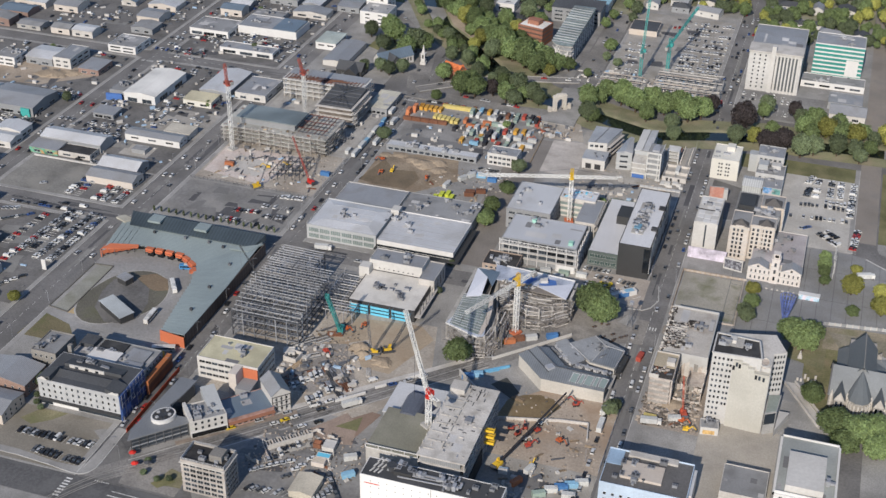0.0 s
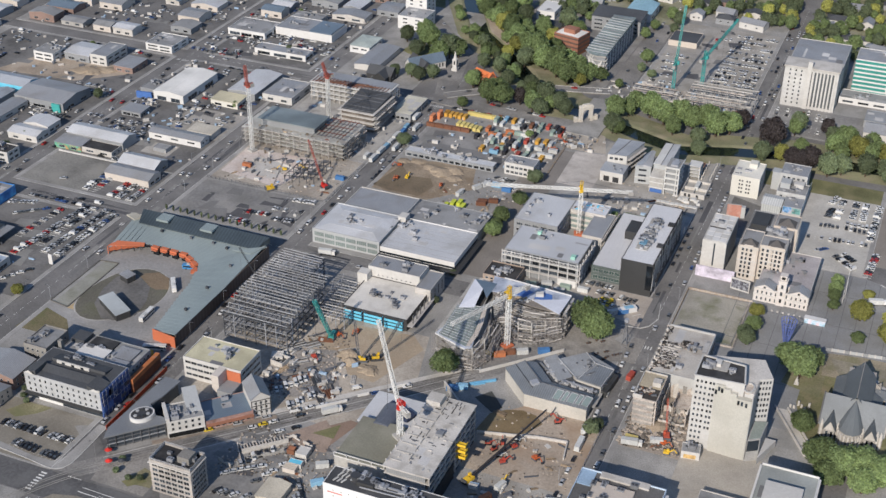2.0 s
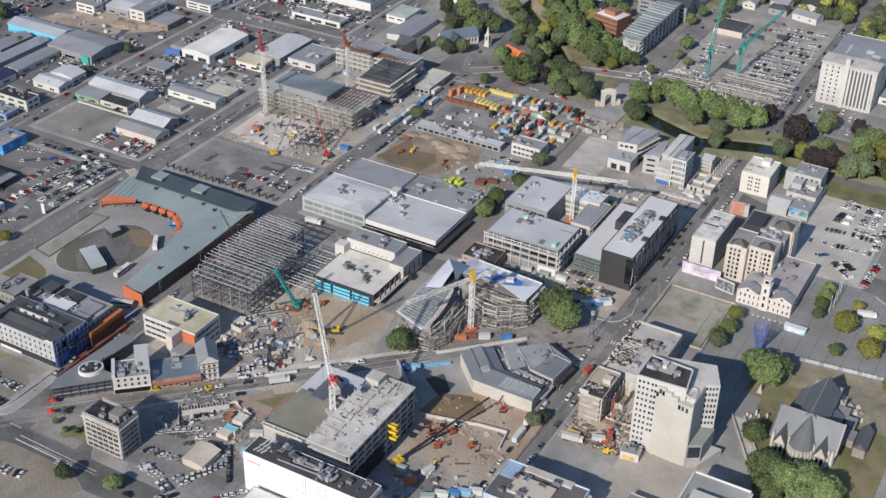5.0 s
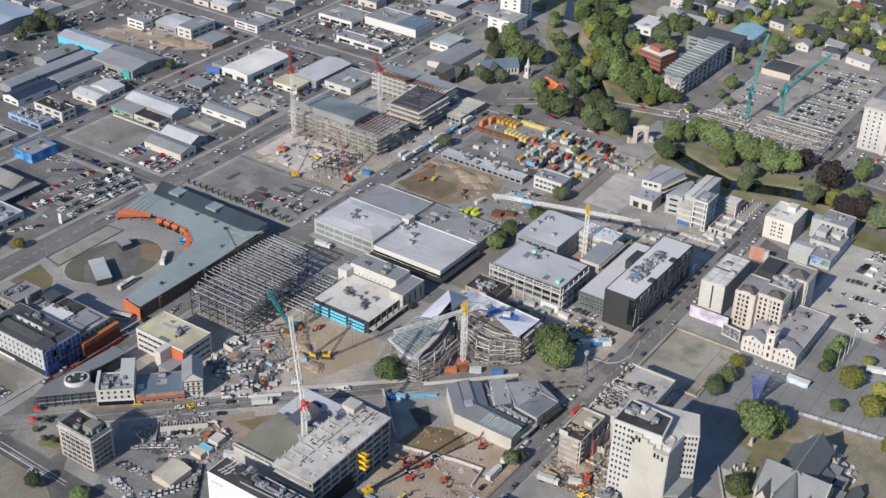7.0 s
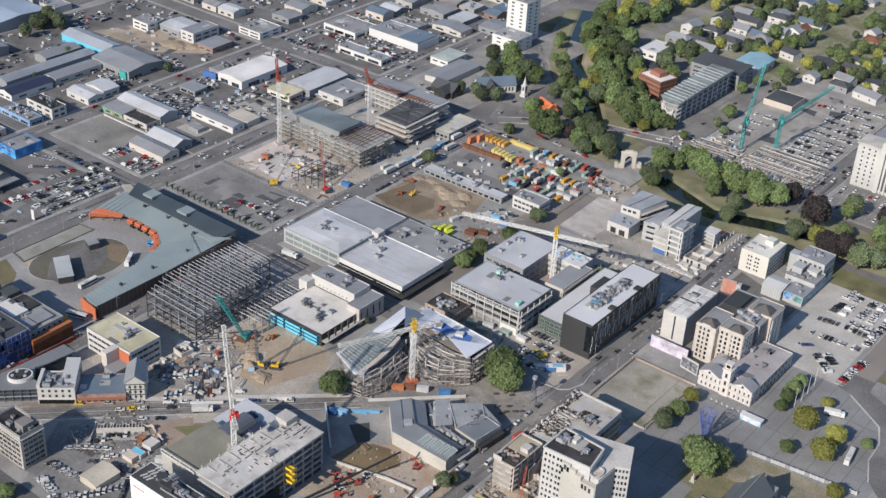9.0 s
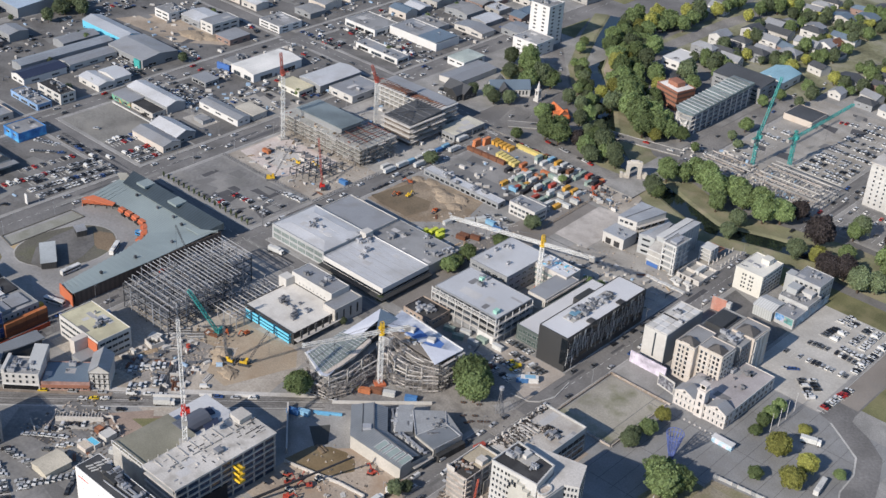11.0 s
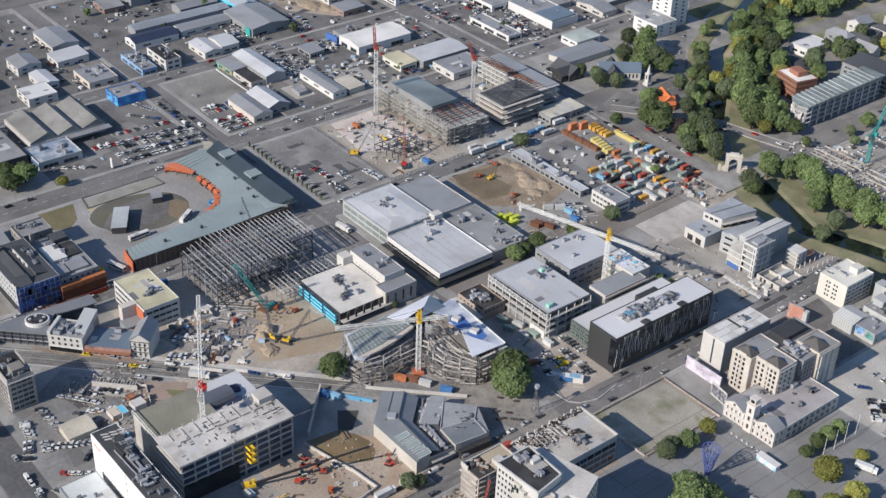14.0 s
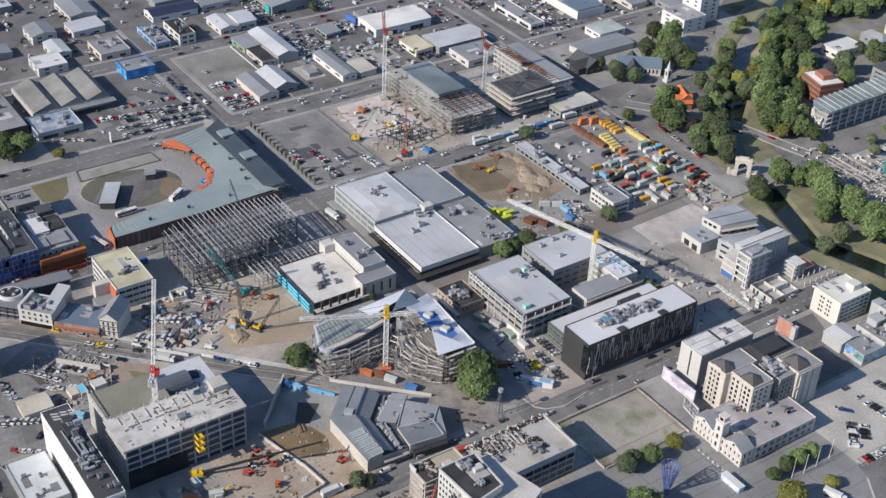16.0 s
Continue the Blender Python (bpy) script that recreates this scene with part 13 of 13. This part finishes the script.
# ---- vehicles ----
def car_geo(g, paint, glass, tyre, van=False):
    """Body, glass and wheels of a car about 4.5 m long, nose to +x."""
    hw = 0.88
    prof = [(-2.2, 0.35), (2.2, 0.35), (2.25, 0.7), (1.2, 0.95), (-2.15, 1.0)] if not van else [(-2.4, 0.35), (2.4, 0.35), (2.45, 0.95), (1.9, 1.15), (-2.4, 1.2)]
    i, n = len(g.v), len(prof)
    g.v += [(x, -hw, z) for x, z in prof] + [(x, hw, z) for x, z in prof]
    g.f += [tuple(range(i, i + n)), tuple(reversed(range(i + n, i + 2 * n)))] + [(i + (j + 1) % n, i + j, i + n + j, i + n + (j + 1) % n) for j in range(n)]
    g.m += [paint] * (n + 2)
    b, t, z0, z1 = ((-2.0, 1.0), (-1.5, 0.25), 0.97, 1.42) if not van else ((-2.35, 1.85), (-2.25, 1.2), 1.17, 1.95)
    i = len(g.v)
    g.v += [(b[0], -hw + 0.04, z0), (b[1], -hw + 0.04, z0), (b[1], hw - 0.04, z0), (b[0], hw - 0.04, z0), (t[0], -hw + 0.2, z1), (t[1], -hw + 0.2, z1), (t[1], hw - 0.2, z1), (t[0], hw - 0.2, z1)]
    g.f += [(i, i + 1, i + 5, i + 4), (i + 1, i + 2, i + 6, i + 5), (i + 2, i + 3, i + 7, i + 6), (i + 3, i, i + 4, i + 7)]
    g.m += [glass if not van else paint, glass, glass if not van else paint, glass]
    g.f.append((i + 4, i + 5, i + 6, i + 7))
    g.m.append(paint)


PAINT = {"white": (0.7, 0.7, 0.68), "silver": (0.42, 0.43, 0.44), "grey": (0.12, 0.125, 0.13), "black": (0.025, 0.025, 0.028), "red": (0.42, 0.03, 0.025), "blue": (0.04, 0.09, 0.25), "yellow": (0.7, 0.5, 0.03)}
CARM = {c: mat("car_" + c, v, 0.3, 0.2, vbig=0.05, vfine=0.05, spec=0.6) for c, v in PAINT.items()}


WINDOWS["wheel"] = Geo().cyl(0, 0, -0.1, 0.1, 0.33, 8).mesh("wheel", [TYRE])


def car_maker(colour, van):
    def make():
        r = thing("van" if van else "car", 0, 0, f"{colour} parked {'van' if van else 'car'} with dark windows", "van" if van else "car", group="parked cars")
        g = Geo()
        car_geo(g, 0, 1, 1, van)
        body, glass = Geo(), Geo()
        for k, f in enumerate(g.f):
            (body if g.m[k] == 0 else glass).face([g.v[i] for i in f])
        for x in (-1.4, 1.4):
            for y in (-0.9, 0.9):
                body.prism(rect(x - 0.3, y - 0.1, x + 0.3, y + 0.1), 0, 0.62, 1)
        part("body", body, [CARM[colour], TYRE], r)
        part("glazing", glass, GLASS, r, "dark car glass")
        return r
    return make


traffic = random.Random(3)
CHOICE = ["white"] * 6 + ["silver"] * 5 + ["grey"] * 5 + ["black"] * 4 + ["red"] + ["blue"]
rest, count = Geo(), 0
REST = list(CARM.values()) + [GLASS]
ORDER = list(CARM)


def car(x, y, rz, colour=None, z=0.17):
    global count
    colour = colour or traffic.choice(CHOICE)
    van = colour in ("white", "yellow") and traffic.random() < 0.22
    m = pose(x, y, z, 0, 0, rz + traffic.choice((0, 180)) + traffic.uniform(-2, 2))
    count += 1
    if count <= 125:
        place(("car", colour, van), car_maker(colour, van), m)
    else:
        k = len(rest.v)
        car_geo(rest, ORDER.index(colour), len(ORDER), len(ORDER), van)
        rest.v[k:] = [tuple(m @ Vector(v)) for v in rest.v[k:]]


bays = Geo()


def row(x0, y0, x1, y1, n, rz, fill=0.85, colours=None, z=0.17):
    dx, dy = 2.6 * math.cos(radians(rz)), 2.6 * math.sin(radians(rz))
    slant = abs((x1 - x0) * dx + (y1 - y0) * dy) / max(0.1, 2.6 * math.hypot(x1 - x0, y1 - y0))
    if n > 3 and slant < 0.8:
        for i in range(n + 1):
            px, py = x0 + (x1 - x0) * i / n, y0 + (y1 - y0) * i / n
            bays.bar((px - dx, py - dy, z), (px + dx, py + dy, z), 0.14)
    for i in range(n):
        if traffic.random() < fill:
            t = (i + 0.5) / n
            car(x0 + (x1 - x0) * t + traffic.uniform(-0.25, 0.25), y0 + (y1 - y0) * t + traffic.uniform(-0.2, 0.2), rz, traffic.choice(colours) if colours else None, z)


# near and middle lots first
row(-43, -189, -24, -187, 7, 60, 0.9)
row(-38, -198, -26, -200, 5, 60, 1, ("white", "white", "silver"))
row(-20, -196, -12, -198, 3, 60, 1, ("white", "silver"))
row(-96, -232.6, -77, -229.8, 8, 100, 0.8, ("white", "black", "silver", "white"), 0.17)
row(-46, -178, -30, -165, 6, 35, 0.8, ("white", "white", "silver"))
row(-12, -168, 4, -190, 8, 130, 0.8)
row(-161, -186.5, -122, -186, 16, 84, 0.95, ("black", "grey", "silver", "white", "black"))
row(-147, -196.6, -118, -198.2, 12, 84, 0.85, ("black", "grey", "silver", "black"))
row(-16, -199, -6, -176, 9, 130, 0.9, ("white", "white", "silver"))
row(-44, -172, -30, -150, 8, 130, 0.8, ("white", "silver", "white", "black"))
row(-30, -178, -22, -160, 6, 40, 0.8, ("white", "grey", "white"))
row(4, -199, 12, -188, 5, 40, 0.9, ("red", "white", "red"))
row(-4, -212, 34, -213, 9, 0, 0.7)
row(13, -206, 17, -194, 5, 20, 0.9, ("red", "grey", "white"))
row(-24, -202, -12, -207, 6, 60, 0.8)
row(-42, -123, -34, -108, 7, 130, 0.9, ("white", "white", "silver"))
row(-54, -114, -44, -98, 7, 130, 1, ("white", "white", "silver"))
row(58, 45, 74, 45, 6, 84, 1, ("grey", "white", "silver", "white"))
row(70, 31, 77, 30, 3, 60, 1, ("yellow", "yellow", "white"))
for cx, cy, cc in ((-36.3, -141, "white"), (-30.4, -135.4, "black"), (-46, -139.4, "yellow"), (-49.4, -143.5, "white"), (-42.4, -135.9, "white"), (-37, -124.6, "white"), (-33, -126.2, "black"), (-17.6, -95.8, "white")):
    car(cx, cy, 44, cc)
row(66, 38, 90, 36, 9, 80, 0.95, ("white", "silver", "white", "grey"))
row(64, 21, 82, 19, 7, 80, 0.9, ("white", "black", "silver", "white"))
row(62, 29, 80, 27, 7, 80, 0.9, ("yellow", "white", "grey", "silver"))
row(84, 32, 93, 24, 4, 45, 0.9, ("white", "blue", "silver"))
MIXED = ("black", "white", "silver", "white", "white", "grey", "white", "black", "silver", "white")
row(164, 148, 200, 151, 14, 92, 0.9, MIXED)
row(169, 165, 181, 166.5, 5, 92, 0.9, ("black", "grey"))
row(184, 167, 202, 165, 7, 92, 1, MIXED)
row(184, 173, 200, 172, 7, 92, 0.9, MIXED)
row(172, 176, 174, 189, 5, 0, 1, ("black", "grey", "black"))
row(177.5, 176, 179, 189, 5, 0, 0.8, ("white", "silver", "black"))
row(172, 195, 175, 206, 4, 0, 1, ("white", "white", "silver"))
row(177.5, 194, 180, 205, 4, 0, 0.9, ("white", "black", "silver"))
row(187, 179, 187, 203, 9, 0, 0.95, MIXED)
row(193, 179, 193, 203, 9, 0, 0.95, MIXED)
row(200, 156, 201, 203, 17, 0, 0.9, MIXED)
row(183, 131, 191, 124, 4, 50, 1, ("black", "grey", "black", "white"))
row(187, 135, 195, 128, 4, 50, 1, ("black", "white", "black"))
row(190, 123, 196, 119, 3, 50, 1, ("white", "white", "silver"))
row(203.6, 114, 206, 142, 11, -4, 0.95, ("red", "red", "black", "white", "silver", "white"))
row(172, 133, 178, 137, 3, 40, 1, ("blue", "yellow", "silver"))
for yy in range(-150, 226, 9):
    if traffic.random() < 0.5 and not -6 < yy < 24:
        car(109.4, yy, 90)
    if traffic.random() < 0.7 and not -6 < yy < 40:
        car(98.4, yy, 90)
    if traffic.random() < 0.14:
        car(102.5 + traffic.choice((0, 3.2)), yy + 3, 90)
for yy in range(-200, 236, 11):
    if traffic.random() < 0.35 and not 0 < yy < 22:
        car(-116.6, yy, 90)
    if traffic.random() < 0.3 and not 0 < yy < 22:
        car(-114 + traffic.choice((0, 3.4)), yy + 4, 90)
row(-106, 64, -106, 150, 16, 90, 0.6)
for xx in range(-300, -24, 13):
    if traffic.random() < 0.4:
        car(xx, 8 + traffic.choice((0, 4)), 0)
row(-106, 130, -106, 180, 9, 90, 0.8, ("white", "white", "silver"))
row(-70, -156, -24, -112, 9, 44, 0.5, ("white", "yellow", "silver"))
row(-40, -126, 8, -82, 8, 44, 0.3)
row(20, -62, 34, -56, 3, 20, 0.6, ("white", "silver"))
row(-160, 40, -143, 42, 8, 92, 0.9, ("red", "grey", "black", "silver", "white"))
row(-140, 38, -125, 40, 7, 92, 0.8)
row(-165, 29, -128, 27, 15, 92, 0.6)
row(-144, 64, -124, 66, 9, 92, 0.9, ("white", "silver", "white"))
row(-146, 50, -126, 52, 8, 92, 0.5)
row(-38, 138, -16, 132, 9, 60, 0.9, ("white", "white", "silver"))
row(-34, 144, -18, 142, 6, 60, 0.8, ("white", "grey"))
# the big car park beyond the bus yard
row(-256, -44, -252, 6, 20, 0, 0.95)
row(-250, -44, -246, 6, 20, 0, 0.6)
row(-242, -50, -237, 6, 22, 0, 0.95)
row(-233, -50, -230, 4, 21, 0, 0.95)
row(-268, -40, -264, 0, 14, 0, 0.4)
row(-287, -19, -272, -6, 8, 50, 0.8)
row(-258, -58, -256, -44, 5, 0, 0.9, ("red", "white", "white"))
row(-246, -84, -235, -66, 8, 40, 0.8)
row(-298, 4.5, -228, 6, 18, 0, 0.5)
row(-300, -8, -284, -2, 7, 80, 0.7)
row(-267, 24, -266, 46, 9, 0, 0.95)
row(-261, 24, -260, 46, 9, 0, 0.5)
row(-247, 22, -246, 42, 8, 0, 0.95, ("red", "white", "grey", "silver"))
row(-241, 22, -240, 42, 8, 0, 0.9)
row(-233, 22, -232, 40, 7, 0, 0.9, ("red", "white", "grey", "silver"))
row(-300, 26, -280, 34, 6, 30, 0.3)
# car yards and far lots
for bx0, by0, bx1, by1, n in ((-318, 98, -276, 122, 60), (-316, 142, -300, 158, 14), (-276, 116, -232, 184, 60), (-294, 66, -270, 68, 5), (-318, 282, -236, 306, 90), (-318, 252, -286, 264, 24), (-234, 262, -228, 300, 10), (-372, 98, -336, 114, 18), (-376, 148, -338, 164, 16), (-480, 40, -430, 88, 40), (-486, 150, -450, 232, 40), (-436, 206, -340, 232, 40), (-490, 256, -340, 420, 160), (-318, 180, -230, 232, 40), (-470, 90, -340, 130, 40), (-316, 342, -230, 418, 70), (-200, 252, -150, 262, 8), (-400, -34, -336, -8, 24), (-488, -60, -410, -8, 24)):
    for i in range(n):
        car(traffic.uniform(bx0, bx1), traffic.uniform(by0, by1), traffic.choice((0, 90)))
row(-100, 231, -14, 229, 20, 0, 0.8, ("red", "black", "grey", "white"), 0.95)
row(-86, 248.5, -34, 243, 16, -6, 0.75, ("red", "black", "grey", "white", "silver"), 0.95)
for cx, cy, cr in ((-100, 262, 40), (-84, 275, 38), (-48, 294, 12), (-30, 300, 12), (-12, 303, 15), (-120, 262, 95), (-124, 284, 92), (-126, 310, 100), (-136, 340, 130), (-150, 358, 132), (-170, 384, 132), (-113, 240, 90), (-128, 300, 95)):
    car(cx, cy, cr, None, 1.05 if cx > -104 else 0.16)
for yy in range(300, 530, 10):
    if traffic.random() < 0.6:
        car(traffic.choice((-7, -3, 2, 6)), yy, 90, None, 0.07)
for yy in (352, 360, 368, 376, 384, 396, 408, 420, 432, 444, 456):
    row(60, yy, 93, yy, 13, 90, 0.85, ("white", "white", "silver", "white", "grey", "black", "silver", "white"))
for yy in (340, 352, 366, 380, 394):
    row(16, yy, 34, yy, 7, 90, 0.8, ("white", "white", "silver", "grey"))
for yy in (296, 304, 318, 326):
    row(114, yy, 150, yy, 10, 90, 0.45)
row(44, 442, 58, 446, 4, 90, 0.9, ("red", "white"))
for yy in range(250, 500, 9):
    for xx in (98.5, 102, 105.5, 109):
        if traffic.random() < 0.35:
            car(xx, yy, 90)
for yy in range(255, 420, 12):
    for xx in (-221, -216, -211, -331, -326, -322):
        if traffic.random() < 0.25:
            car(xx, yy, 90)
for yy in range(-180, 230, 13):
    for xx in (-222, -217, -212, -331, -326, -322):
        if traffic.random() < 0.22 and not 0 < yy < 22:
            car(xx, yy, 90)
for xx in range(-320, -130, 12):
    if traffic.random() < 0.4:
        car(xx, 240 + traffic.choice((0, 5)), 0)
for xx in range(-160, 30, 13):
    if traffic.random() < 0.35:
        car(xx, -216 + traffic.choice((0, 5)), 0)
solid("bay_lines", bays, LINE, "white painted parking bay lines", kind="structure")
solid("far_cars", rest, REST, "rows of parked cars in many colours in the farther lots", "cars", kind="stuff")


def bus(m, label):
    def make():
        r = thing("bus", 0, 0, label, "bus", group="buses")
        part("body", Geo().box(-6, -1.25, 0.4, 6, 1.25, 3.1), m, r)
        part("glazing", Geo().box(-5.6, -1.29, 1.5, 5.8, 1.29, 2.5).box(5.95, -1.1, 1.3, 6.05, 1.1, 2.6), GLASS, r)
        part("roof_pod", Geo().box(-3.5, -0.8, 3.1, -0.5, 0.8, 3.35), PALE, r)
        for x in (-3.8, 3.8):
            for y in (-1.15, 1.15):
                part("wheel", WINDOWS["wheel"], None, r, at=sized(pose(x, y, 0.48, 90, 0, 0), 1.45))
        return r
    return make


def truck(m, label):
    def make():
        r = thing("truck", 0, 0, label, "truck", group="trucks")
        part("cab", Geo().box(3.2, -1.2, 0.6, 5, 1.2, 2.9), m, r)
        part("windscreen", Geo().box(4.98, -1.05, 1.7, 5.05, 1.05, 2.6), GLASS, r)
        part("box", Geo().box(-5, -1.25, 0.9, 3, 1.25, 3.6), PALE, r)
        for x in (-3.6, -2.4, 4):
            for y in (-1.1, 1.1):
                part("wheel", WINDOWS["wheel"], None, r, at=sized(pose(x, y, 0.48, 90, 0, 0), 1.45))
        return r
    return make


WHITEBUS = mat("bus_white", (0.62, 0.62, 0.6), 0.4, spec=0.5)
BLUEBUS = mat("bus_blue", (0.05, 0.22, 0.45), 0.4, spec=0.5)
for k, m, lab, x, y, a in (("w", WHITEBUS, "white city bus with dark windows", -149, -83, 93), ("w", WHITEBUS, "", -152, -52, 126), ("b", BLUEBUS, "blue and white city bus", -152.5, -31, 15), ("w", WHITEBUS, "", -128, -107, 20), ("w", WHITEBUS, "", -98, 84, 90), ("w", WHITEBUS, "", 232, 60, 98)):
    place("bus" + k, bus(m, lab), pose(x, y, 0.2, 0, 0, a))
for x, y, a in ((-117, 135, 90), (-117, 147, 90), (-110, 156, 90), (-117, 172, 90), (-117, 206, 90), (-90, 14, 10), (98, -95, 90), (-110, 190, 90), (120, -84, 10), (-20, -118, 44), (212.5, 87, 20), (90, 182, 90)):
    place("truck", truck(WHITEBUS, "white box truck with plain sides"), pose(x, y, 0.12, 0, 0, a))
